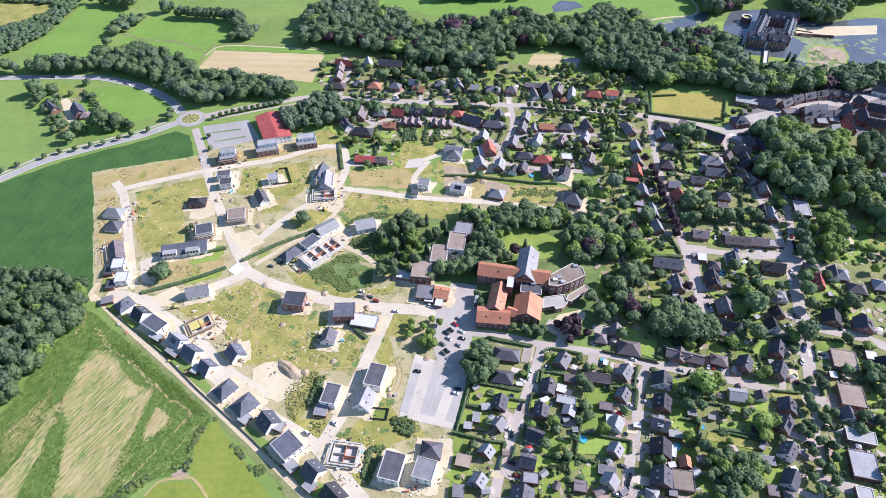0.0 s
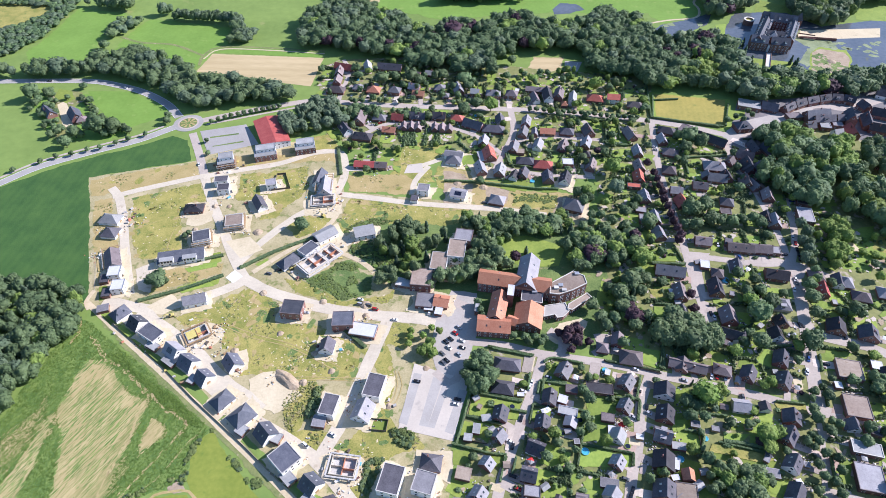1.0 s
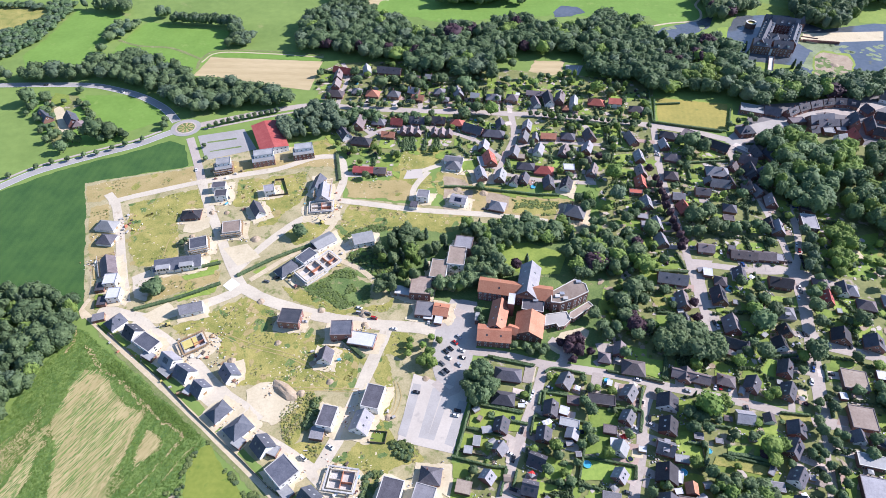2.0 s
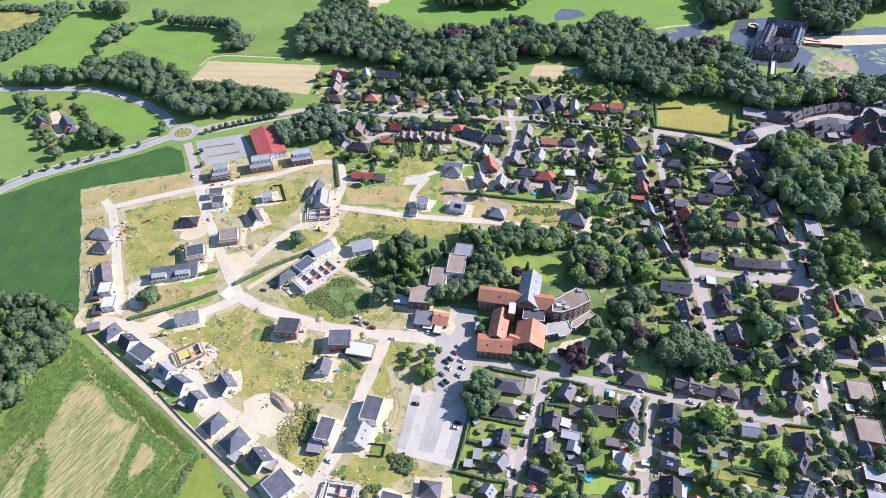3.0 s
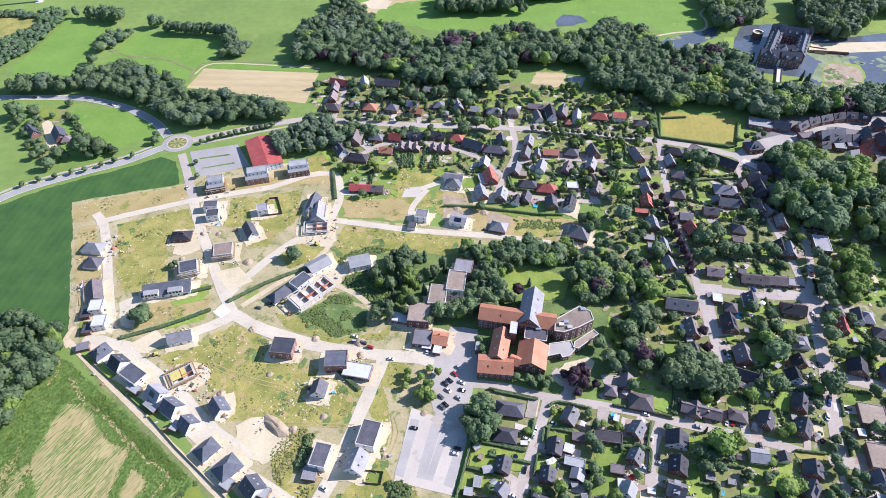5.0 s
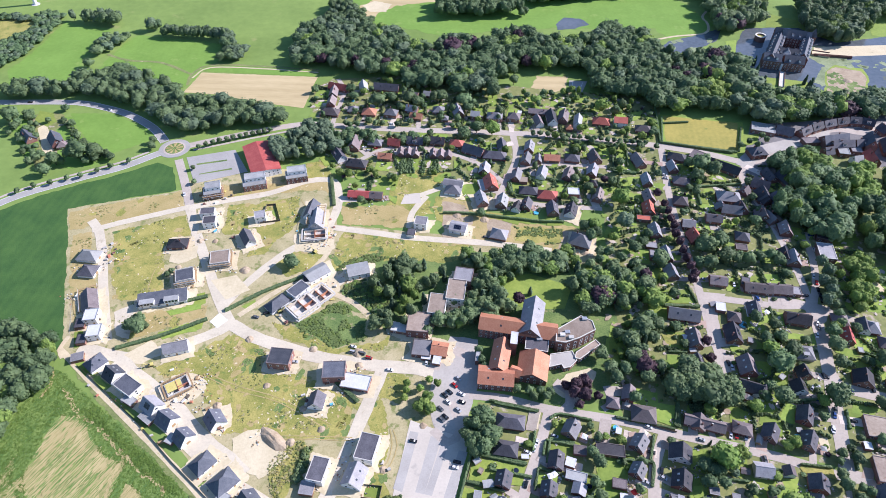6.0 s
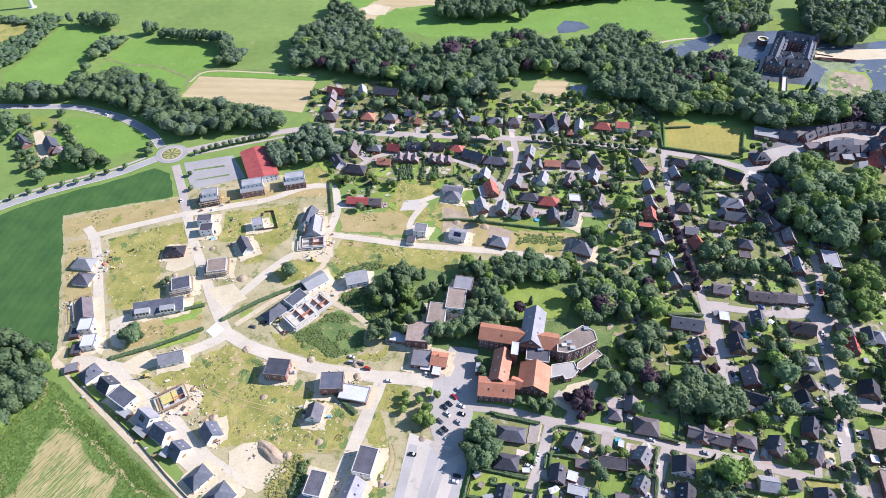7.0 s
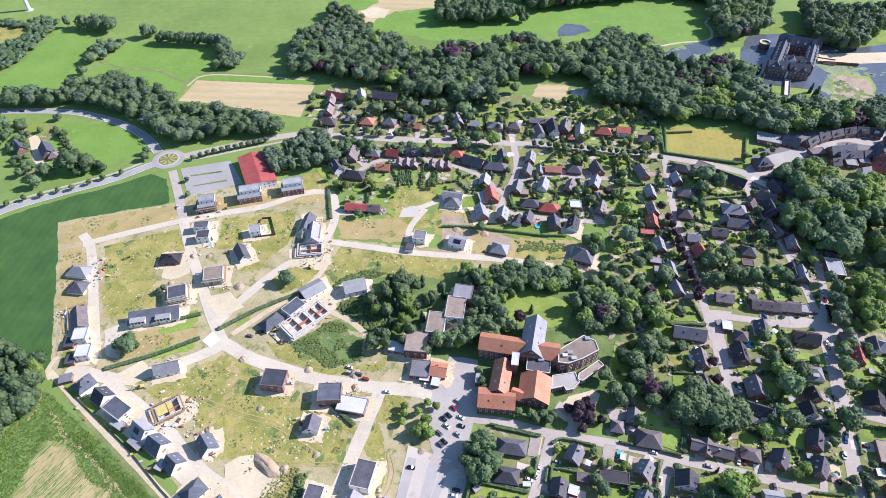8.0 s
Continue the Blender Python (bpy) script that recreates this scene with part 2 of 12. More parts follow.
def box_data(x0, x1, y0, y1, z0, z1):
    v = [(x, y, z) for z in (z0, z1) for x, y in ((x0, y0), (x1, y0), (x1, y1), (x0, y1))]
    return v, [(3, 2, 1, 0), (4, 5, 6, 7), (0, 1, 5, 4), (1, 2, 6, 5), (2, 3, 7, 6), (3, 0, 4, 7)]


def joined(*pieces):
    v, f = [], []
    for pv, pf in pieces:
        k = len(v)
        v += list(pv)
        f += [tuple(i + k for i in q) for q in pf]
    return v, f


def box(name, dims, material, parent, label=""):
    return part(name, mesh_of(name, *box_data(*dims), material), parent, label)


def prism_data(outline, z0, z1):
    """An upright block over a ground outline, counter-clockwise."""
    n = len(outline)
    v = [(x, y, z0) for x, y in outline] + [(x, y, z1) for x, y in outline]
    return v, [tuple(range(n - 1, -1, -1)), tuple(range(n, 2 * n))] + [(i, (i + 1) % n, n + (i + 1) % n, n + i) for i in range(n)]


def inside(x, y, outline):
    hit = False
    for (ax, ay), (bx, by) in zip(outline, outline[1:] + outline[:1]):
        if (ay > y) != (by > y) and x < (bx - ax) * (y - ay) / (by - ay) + ax:
            hit = not hit
    return hit


LEVEL = [0.02]


def sheet(name, outline, material, z=None, label="", category="", kind="structure", edge=0.0, thick=0.06):
    """A flat patch of ground cover with a little thickness; edge: metres of unevenness along its rim."""
    pts = [Vector((x, y)) for x, y in outline]
    if sum(a.x * b.y - b.x * a.y for a, b in zip(pts, pts[1:] + pts[:1])) < 0:
        pts.reverse()
    fine = []
    for a, b in zip(pts, pts[1:] + pts[:1]):
        n = max(1, int((b - a).length / (1.6 if 1 < edge < 3 else 2.5 if edge < 3 else 4))) if edge and (b - a).length < 400 else 1
        for i in range(n):
            p = a.lerp(b, i / n)
            if edge:
                p = p + edge * Vector((noise.noise((p.x * 0.09, p.y * 0.09, 1.0)), noise.noise((p.x * 0.09, p.y * 0.09, 7.0)))) * 1.6
                p = p + edge * Vector((noise.noise((p.x * 0.4, p.y * 0.4, 1.0)), noise.noise((p.x * 0.4, p.y * 0.4, 7.0)))) * 0.8
                p = p + min(edge, 2) * Vector((noise.noise((p.x * 1.3, p.y * 1.3, 2.0)), noise.noise((p.x * 1.3, p.y * 1.3, 9.0)))) * 0.5
            fine.append(p)
    if z is None:
        LEVEL[0] += 0.0004
        z = LEVEL[0]
    flat, _, tris, *_ = delaunay_2d_cdt(fine, [], [tuple(range(len(fine)))], 1, 1e-4)
    v, f = [(p.x, p.y, z) for p in flat], [tuple(t) for t in tris]
    k, n = len(v), len(fine)
    v += [(p.x, p.y, h) for h in (z, z - thick) for p in fine]
    f += [(k + n + i, k + n + (i + 1) % n, k + (i + 1) % n, k + i) for i in range(n)]
    me = mesh_of(name, v, f, material)
    return tagged(new(name, me), label, category, kind=kind)


def streaks(outline, count, material, label, long, wide, seed, along=-100.0):
    """Many narrow drawn-out strips of ground cover that follow the drills of a field."""
    rng = random.Random(seed)
    xs, ys = [p[0] for p in outline], [p[1] for p in outline]
    d = Vector((math.cos(radians(along)), math.sin(radians(along))))
    side = Vector((-d.y, d.x))
    mid = (sum(xs) / len(xs), sum(ys) / len(ys))
    heart = [(mid[0] + (x - mid[0]) * 0.68, mid[1] + (y - mid[1]) * 0.68) for x, y in outline]
    v, f = [], []
    LEVEL[0] += 0.001
    while len(f) < count:
        p = Vector((rng.uniform(min(xs), max(xs)), rng.uniform(min(ys), max(ys))))
        if not inside(p.x, p.y, outline) or not inside(p.x, p.y, heart) and rng.random() < 0.62:
            continue
        l, w = long * rng.uniform(0.3, 1.4), wide * rng.uniform(0.4, 1.5)
        k = len(v)
        ring = []
        for t, h in ((-0.5, 0.1), (-0.3, 0.8), (-0.05, 1.0), (0.2, 0.75), (0.5, 0.1), (0.25, -0.7), (0.0, -1.0), (-0.3, -0.8)):
            q = p + d * l * t + side * w * 0.5 * h * rng.uniform(0.6, 1.2)
            ring.append((q.x, q.y, LEVEL[0]))
        LEVEL[0] += 0.000004
        v += ring
        f.append(tuple(range(k, k + 8)))
    return tagged(new("field_strips", mesh_of("field_strips", v, f, material)), label, "field", kind="stuff")


def worn_line(points, wide, material, seed):
    """A worn line through standing maize: overlapping ragged strips of bare ground along it."""
    rng = random.Random(seed)
    line = [Vector(p) for p in points]
    v, f = [], []
    LEVEL[0] += 0.001
    for a, b in zip(line, line[1:]):
        d = (b - a).normalized()
        side = Vector((-d.y, d.x))
        for _ in range(int((b - a).length * 0.9)):
            p = a.lerp(b, rng.random()) + side * rng.gauss(0, wide * 0.33)
            l, w = rng.uniform(1.5, 5.0), wide * rng.uniform(0.12, 0.45)
            k = len(v)
            for t, h in ((-0.5, 0.1), (-0.3, 0.8), (0.0, 1.0), (0.25, 0.7), (0.5, 0.1), (0.25, -0.7), (0.0, -1.0), (-0.3, -0.8)):
                q = p + d * l * t + side * w * h * rng.uniform(0.6, 1.3)
                v.append((q.x, q.y, LEVEL[0]))
            LEVEL[0] += 0.000004
            f.append(tuple(range(k, k + 8)))
    return tagged(new("bare_strip", mesh_of("bare_strip", v, f, material)), "worn straw-coloured strip between rows of maize", "field strip", kind="stuff")


def patches(outlines, share, material, label, size, seed, free=False):
    """Irregular patches of growth, some metres across, over open ground: one mesh."""
    rng = random.Random(seed)
    v, f = [], []
    LEVEL[0] += 0.001
    for outline in outlines:
        xs, ys = [p[0] for p in outline], [p[1] for p in outline]
        for _ in range(int((max(xs) - min(xs)) * (max(ys) - min(ys)) * share / size ** 2)):
            p = Vector((rng.uniform(min(xs), max(xs)), rng.uniform(min(ys), max(ys))))
            if not inside(p.x, p.y, outline) or noise.noise((p.x * 0.03, p.y * 0.03, seed)) < -0.05 or free and any(taken(p.x + i, p.y + j) for i in (-2, 2) for j in (-2, 2)):
                continue
            r, long, a = size * rng.uniform(0.15, 0.55), rng.uniform(1.0, 2.2), rng.uniform(0, 3.14)
            k, n = len(v), 14
            LEVEL[0] += 0.000004
            for i in range(n):
                q = 2 * math.pi * i / n
                d = r * (1 + 0.6 * noise.noise((math.cos(q) * 1.6 + p.x, math.sin(q) * 1.6 + p.y, 3.0)) + rng.uniform(-.18, .18))
                x, y = d * math.cos(q) * long, d * math.sin(q)
                v.append((p.x + x * math.cos(a) - y * math.sin(a), p.y + x * math.sin(a) + y * math.cos(a), LEVEL[0]))
            f.append(tuple(range(k, k + n)))
    return tagged(new("weed_patches", mesh_of("weed_patches", v, f, material)), label, "weeds", kind="stuff")


ROADS = []


def smooth(points, step=6.0):
    """A rounded line through the points."""
    p = [Vector(q) for q in points]
    p = [2 * p[0] - p[1]] + p + [2 * p[-1] - p[-2]]
    out = []
    for a, b, c, d in zip(p, p[1:], p[2:], p[3:]):
        n = max(2, int((c - b).length / step))
        for i in range(n):
            t = i / n
            out.append(0.5 * (2 * b + (c - a) * t + (2 * a - 5 * b + 4 * c - d) * t * t + (3 * b - a - 3 * c + d) * t ** 3))
    return out + [p[-2]]


def ribbon_data(line, width, z, ragged=0.0):
    v, f = [], []
    for i, p in enumerate(line):
        d = (line[min(i + 1, len(line) - 1)] - line[max(i - 1, 0)]).normalized()
        side = Vector((-d.y, d.x))
        for s in (1, -1):
            w = s * width / 2 * (1 + ragged * noise.noise((p.x * 0.09, p.y * 0.09, 3.0 * s)))
            q = p + side * w
            v.append((q.x, q.y, z))
        if i:
            f.append((2 * i - 2, 2 * i - 1, 2 * i + 1, 2 * i))
    return v, f


def road(name, points, width, material, label, category="road", ragged=0.0, marked=False, z=None):
    line = smooth(points)
    ROADS.append((line, width))
    if z is None:
        LEVEL[0] += 0.0004
        z = LEVEL[0] + 0.02
    ob = new(name, mesh_of(name, *ribbon_data(line, width, z, ragged), material))
    tagged(ob, label, category, kind="structure")
    if marked:
        for s in (1, -1):
            edge = []
            for i, p in enumerate(line):
                d = (line[min(i + 1, len(line) - 1)] - line[max(i - 1, 0)]).normalized()
                edge.append(p + Vector((-d.y, d.x)) * s * (width / 2 - 0.45))
            part("edge_line", mesh_of("edge_line", *ribbon_data(edge, 0.28, z + 0.012), "line"), ob)
    return ob


# ---- trees ----
def clumps(rng, centres, radii, count, size, squash=0.85, core=1):
    """Small bent leaf patches scattered over a set of lobes, thicker on top, on dark rough cores."""
    v, f = [], []
    tops = len(centres)
    for k in range(count):
        i = rng.randrange(tops)
        c, r = centres[i], radii[i]
        z = rng.uniform(-0.45, 1.0)
        a = rng.uniform(0, 2 * math.pi)
        s = math.sqrt(max(0.0, 1 - z * z))
        out = Vector((s * math.cos(a), s * math.sin(a), z))
        p = Vector(c) + Vector((out.x, out.y, out.z * squash)) * r * rng.uniform(0.86, 1.12)
        up = (out + Vector((rng.uniform(-.3, .3), rng.uniform(-.3, .3), rng.uniform(-.1, .3)))).normalized()
        t = up.orthogonal().normalized()
        b = up.cross(t)
        w = size * rng.uniform(0.6, 1.3)
        turn = rng.uniform(0, 6.28)
        base = len(v)
        v.append(p + up * w * 0.35)
        m = 4
        for j in range(m):
            q = turn + 2 * math.pi * j / m
            v.append(p + (t * math.cos(q) + b * math.sin(q)) * w * rng.uniform(0.55, 1.15) - up * w * rng.uniform(0, 0.3))
        f += [(base, base + 1 + j, base + 1 + (j + 1) % m) for j in range(m)]
    for c, r in list(zip(centres, radii))[:core]:
        base = len(v)
        rings = 3
        for i in range(rings + 1):
            th = math.pi * i / rings
            for j in range(5):
                q = 2 * math.pi * j / 5
                k = r * 0.95 * rng.uniform(0.9, 1.06)
                v.append(Vector(c) + Vector((math.sin(th) * math.cos(q) * k, math.sin(th) * math.sin(q) * k, math.cos(th) * k * squash)))
        for i in range(rings):
            for j in range(5):
                f.append((base + 5 * i + j, base + 5 * i + 5 + j, base + 5 * i + 5 + (j + 1) % 5, base + 5 * i + (j + 1) % 5))
    return v, f


def hull_data(rng, centres, radii, middle, rings, sides, patches_, size):
    """One lobed hull round a set of overlapping lobes, rough all over, with small bent leaf sprays standing out of it."""
    mid = Vector(middle)

    def reach(d):
        far = 0.05
        for c, r in zip(centres, radii):
            o = Vector(c) - mid
            along = o.dot(d)
            gap = r * r - (o.length_squared - along * along)
            if gap > 0:
                far = max(far, along + math.sqrt(gap))
        return far

    v, f = [], []
    for i in range(rings + 1):
        th = math.pi * (i / rings) ** 0.9 * 0.97
        for j in range(sides):
            q = 2 * math.pi * (j + 0.5 * (i % 2)) / sides
            d = Vector((math.sin(th) * math.cos(q), math.sin(th) * math.sin(q), math.cos(th)))
            v.append(mid + d * reach(d) * rng.uniform(0.9, 1.0))
    for i in range(rings):
        for j in range(sides):
            f.append((sides * i + j, sides * i + sides + j, sides * i + sides + (j + 1) % sides, sides * i + (j + 1) % sides))
    for _ in range(patches_):
        z = rng.uniform(-0.5, 1.0)
        a = rng.uniform(0, 2 * math.pi)
        s = math.sqrt(1 - z * z)
        d = Vector((s * math.cos(a), s * math.sin(a), z))
        p = mid + d * reach(d) * rng.uniform(0.88, 1.06)
        near = min(range(len(centres)), key=lambda k: (Vector(centres[k]) - p).length - radii[k])
        up = ((p - Vector(centres[near])).normalized() + Vector((rng.uniform(-.45, .45), rng.uniform(-.45, .45), rng.uniform(-.1, .5)))).normalized()
        t = up.orthogonal().normalized()
        b = up.cross(t)
        w, turn, k = size * rng.uniform(0.6, 1.4), rng.uniform(0, 6.28), len(v)
        for m, lift in ((0, -0.2), (1, 0.3), (2, -0.2), (3, 0.3)):
            q = turn + m * math.pi / 2
            v.append(p + (t * math.cos(q) + b * math.sin(q)) * w * rng.uniform(0.6, 1.1) + up * w * lift)
        f += [(k, k + 1, k + 3), (k + 1, k + 2, k + 3)]
    return v, f


def crown_data(seed, kind="broad", count=150):
    """A crown one metre high and about one wide, standing on its trunk at the origin."""
    rng = random.Random(seed)
    centres, radii = [], []
    if kind in ("broad", "far"):
        centres, radii = [(0, 0, 0.56)], [0.34]
        for i in range(11):
            a, up = 2.4 * i + rng.uniform(-.4, .4), rng.uniform(-0.45, 0.9)
            s = math.sqrt(1 - up * up) * rng.uniform(0.24, 0.36)
            centres.append((s * math.cos(a), s * math.sin(a), 0.57 + 0.25 * up))
            radii.append(rng.uniform(0.13, 0.22))
        return hull_data(rng, centres, radii, (0, 0, 0.5), *((10, 13, count, 0.066) if kind == "broad" else (8, 11, count, 0.07)))
    if kind == "hedge":
        return hull_data(rng, [(rng.uniform(-.1, .1), rng.uniform(-.1, .1), 0.5)], [0.54], (0, 0, 0.4), 3, 6, count, 0.26)
    if kind == "shrub":
        return hull_data(rng, [(-0.14, 0.05, 0.42), (0.17, -0.06, 0.5), (0.02, 0.18, 0.4)], [0.34, 0.31, 0.3], (0, 0, 0.4), 4, 8, count, 0.2)
    if kind == "cone":
        for i in range(8):
            h = 0.12 + 0.105 * i
            centres.append((rng.uniform(-.03, .03), rng.uniform(-.03, .03), h))
            radii.append(0.26 * (1 - i / 8.6) + 0.02)
    elif kind == "column":
        for i in range(9):
            h = 0.16 + 0.092 * i
            centres.append((rng.uniform(-.06, .06), rng.uniform(-.06, .06), h))
            radii.append(rng.uniform(0.11, 0.17) * (1.15 - 0.6 * i / 9))
    else:
        for i in range(6):
            a = rng.uniform(0, 6.28)
            s = rng.uniform(0.0, 0.34)
            centres.append((s * math.cos(a), s * math.sin(a), rng.uniform(0.28, 0.6)))
            radii.append(rng.uniform(0.22, 0.34))
        return hull_data(rng, centres, radii, (0, 0, 0.4), 7, 10, count, 0.13)
    return clumps(rng, centres, radii, count, core=99, size=0.084)


def trunk_data(seed):
    """A tapered trunk with five limbs, for a crown one metre high."""
    rng = random.Random(seed)
    pieces = []

    def limb(a, b, ra, rb):
        a, b = Vector(a), Vector(b)
        d = (b - a).normalized()
        t = d.orthogonal().normalized()
        s = d.cross(t)
        v = [a + (t * math.cos(q) + s * math.sin(q)) * ra for q in (0, 1.257, 2.513, 3.77, 5.027)]
        v += [b + (t * math.cos(q) + s * math.sin(q)) * rb for q in (0, 1.257, 2.513, 3.77, 5.027)]
        pieces.append((v, [(i, (i + 1) % 5, 5 + (i + 1) % 5, 5 + i) for i in range(5)]))

    limb((0, 0, 0), (0, 0, 0.55), 0.028, 0.016)
    for i in range(5):
        a = 6.28 * i / 5 + rng.uniform(-.4, .4)
        limb((0, 0, rng.uniform(0.25, 0.45)), (0.28 * math.cos(a), 0.28 * math.sin(a), rng.uniform(0.5, 0.75)), 0.014, 0.005)
    return joined(*pieces)


def rounded(name, v, f, material):
    """A mesh with smooth shading."""
    me = mesh_of(name, v, f, material)
    me.polygons.foreach_set("use_smooth", [True] * len(me.polygons))
    return me


CROWNS = {}
for kind, leaf, seeds in (("broad", "leaf", range(6)), ("broad", "bright_leaf", range(20, 23)), ("broad", "copper_leaf", range(30, 32)),
                          ("broad", "grey_leaf", range(35, 37)), ("cone", "needle", range(40, 42)), ("column", "grey_leaf", range(50, 52)),
                          ("far", "leaf", range(6)), ("far", "bright_leaf", range(20, 23)), ("far", "copper_leaf", range(30, 32)), ("far", "grey_leaf", range(35, 37)),
                          ("column", "leaf", range(55, 57)), ("bush", "leaf", range(60, 63)), ("bush", "bright_leaf", range(70, 72)),
                          ("column", "needle", range(80, 82)), ("bush", "copper_leaf", range(85, 87)),
                          ("hedge", "leaf", range(91, 94)), ("shrub", "leaf", range(94, 97)), ("shrub", "bright_leaf", range(97, 99)), ("shrub", "copper_leaf", range(99, 100)), ("shrub", "weed_scrub", range(101, 104))):
    CROWNS[kind, leaf] = [rounded("crown", *crown_data(s, kind, {"bush": 70, "hedge": 12, "shrub": 26, "far": 170, "broad": 260}.get(kind, 96)), leaf) for s in seeds]
for leaf in ("straw", "weed_leaf", "maize_leaf"):
    CROWNS["tuft", leaf] = [mesh_of("tuft", *clumps(random.Random(90 + k), [(random.Random(k * 9 + i).uniform(-.4, .4), random.Random(k * 7 + i + 50).uniform(-.4, .4), 0.25) for i in range(5)],
                                                   [0.3] * 5, 5 if leaf == "maize_leaf" else 9, 0.32, squash=1.6, core=0), leaf) for k in range(4)]
TRUNKS = [mesh_of("trunk", *trunk_data(s), "bark") for s in range(3)]
TREE_WORDS = {("broad", "leaf"): ("full-grown green broadleaf tree", "tree"), ("broad", "bright_leaf"): ("light green broadleaf tree in full sun", "tree"),
              ("broad", "copper_leaf"): ("copper beech with dark purple leaves", "tree"), ("broad", "grey_leaf"): ("silvery grey-green willow tree", "tree"),
              ("cone", "needle"): ("dark green spruce with a pointed top", "conifer"), ("column", "grey_leaf"): ("tall slim grey-green poplar tree", "tree"),
              ("column", "leaf"): ("slim upright green street tree", "tree"), ("column", "needle"): ("dark columnar garden conifer", "conifer"),
              ("bush", "leaf"): ("rounded dark green garden shrub", "shrub"), ("bush", "bright_leaf"): ("rounded light green garden shrub", "shrub")}
TREES = [0]
tree_rng = random.Random(11)


def tree(x, y, height=11.0, wide=9.0, kind="broad", leaf="leaf", group="", where="", z=0.0):
    """One tree: an Empty at its foot with trunk and crown."""
    TREES[0] += 1
    words, category = TREE_WORDS[kind, leaf]
    root = new("shrub" if kind == "bush" else "conifer" if leaf == "needle" else "tree")
    tagged(root, words + (" " + where if where else " on garden ground"), category, group)
    spin = pose(0, 0, 0, 0, 0, tree_rng.uniform(0, 360))
    root.matrix_basis = Matrix.Translation((x, y, z)) @ spin @ Matrix.Diagonal((wide, wide, height, 1))
    part("crown", tree_rng.choice(CROWNS[kind, leaf]), root)
    part("trunk", TRUNKS[TREES[0] % 3], root)
    return root


SPOTS = []      # places taken by buildings: x, y, radius


TAKEN = {"roads": 0, "spots": 0, "cells": set()}


def taken(x, y):
    """Whether a road, yard or building covers the place, on a grid of two metres."""
    cells = TAKEN["cells"]
    for line, width in ROADS[TAKEN["roads"]:]:
        for a, b in zip(line, line[1:]):
            for i in range(int((b - a).length / 1.5) + 1):
                p = a.lerp(b, i * 1.5 / max(1.5, (b - a).length))
                k = int(width / 4 + 0.6)
                for dx in range(-k, k + 1):
                    for dy in range(-k, k + 1):
                        cells.add((round(p.x / 2) + dx, round(p.y / 2) + dy))
    for sx, sy, hl, hw, turn in SPOTS[TAKEN["spots"]:]:
        c, s = math.cos(turn), math.sin(turn)
        for i in range(-int(hl), int(hl) + 1):
            for j in range(-int(hw), int(hw) + 1):
                cells.add((round((sx + i * c - j * s) / 2), round((sy + i * s + j * c) / 2)))
    TAKEN["roads"], TAKEN["spots"] = len(ROADS), len(SPOTS)
    return (round(x / 2), round(y / 2)) in cells


def wood(name, outline, spacing=9.0, height=16.0, wide=11.0, label="", mixes=(("leaf", 1.0),), kind="broad", clear=(), seed=1, thin=-1.0, grain=0.03):
    """A wood that nobody could count: many crowns in one mesh per kind of leaf."""
    rng = random.Random(seed)
    xs, ys = [p[0] for p in outline], [p[1] for p in outline]
    heaps = {leaf: [] for leaf, _ in mixes}
    y = min(ys)
    row = 0
    while y < max(ys):
        x = min(xs) + (row % 2) * spacing / 2
        while x < max(xs):
            px, py = x + rng.uniform(-.35, .35) * spacing, y + rng.uniform(-.35, .35) * spacing
            if inside(px, py, outline) and not any(inside(px, py, c) for c in clear) and not taken(px, py) and noise.noise((px * grain, py * grain, seed)) > thin:
                r, leaf = rng.random(), mixes[-1][0]
                for name_, share in mixes:
                    if r < share:
                        leaf = name_
                        break
                    r -= share
                heaps[leaf].append((px, py, height * rng.uniform(0.82, 1.14), wide * rng.choice((0.75, 0.9, 1.0, 1.1, 1.25, 1.6)) * rng.uniform(0.9, 1.1), rng.uniform(0, 6.28), rng.randrange(100)))
            x += spacing
        y += spacing * 0.87
        row += 1
    plant(name, heaps, kind, label)


def plant(name, heaps, kind, label):
    """Many crowns of one kind in one mesh for each sort of leaf."""
    for leaf, spots in heaps.items():
        if not spots:
            continue
        allv, allf, count = [], [], 0
        for px, py, h, w, a, pick in spots:
            shapes = CROWNS["cone" if leaf == "needle" else kind, leaf]
            me = shapes[pick % len(shapes)]
            co = np.empty(len(me.vertices) * 3, np.float32)
            me.vertices.foreach_get("co", co)
            co = co.reshape(-1, 3)
            c, s = math.cos(a), math.sin(a)
            allv.append(np.c_[(co[:, 0] * c - co[:, 1] * s) * w + px, (co[:, 0] * s + co[:, 1] * c) * w + py, co[:, 2] * h])
            me.calc_loop_triangles()
            tri = np.empty(len(me.loop_triangles) * 3, np.int32)
            me.loop_triangles.foreach_get("vertices", tri)
            allf.append(tri + count)
            count += len(co)
        v, f = np.concatenate(allv), np.concatenate(allf)
        me = bpy.data.meshes.new(name)
        me.vertices.add(len(v))
        me.vertices.foreach_set("co", v.astype(np.float32).ravel())
        me.loops.add(len(f))
        me.loops.foreach_set("vertex_index", f)
        me.polygons.add(len(f) // 3)
        me.polygons.foreach_set("loop_start", np.arange(0, len(f), 3, dtype=np.int32))
        me.polygons.foreach_set("use_smooth", np.ones(len(f) // 3, dtype=bool))
        me.update(calc_edges=True)
        me.materials.append(M[leaf])
        tagged(new(name, me), label, "trees", kind="stuff")


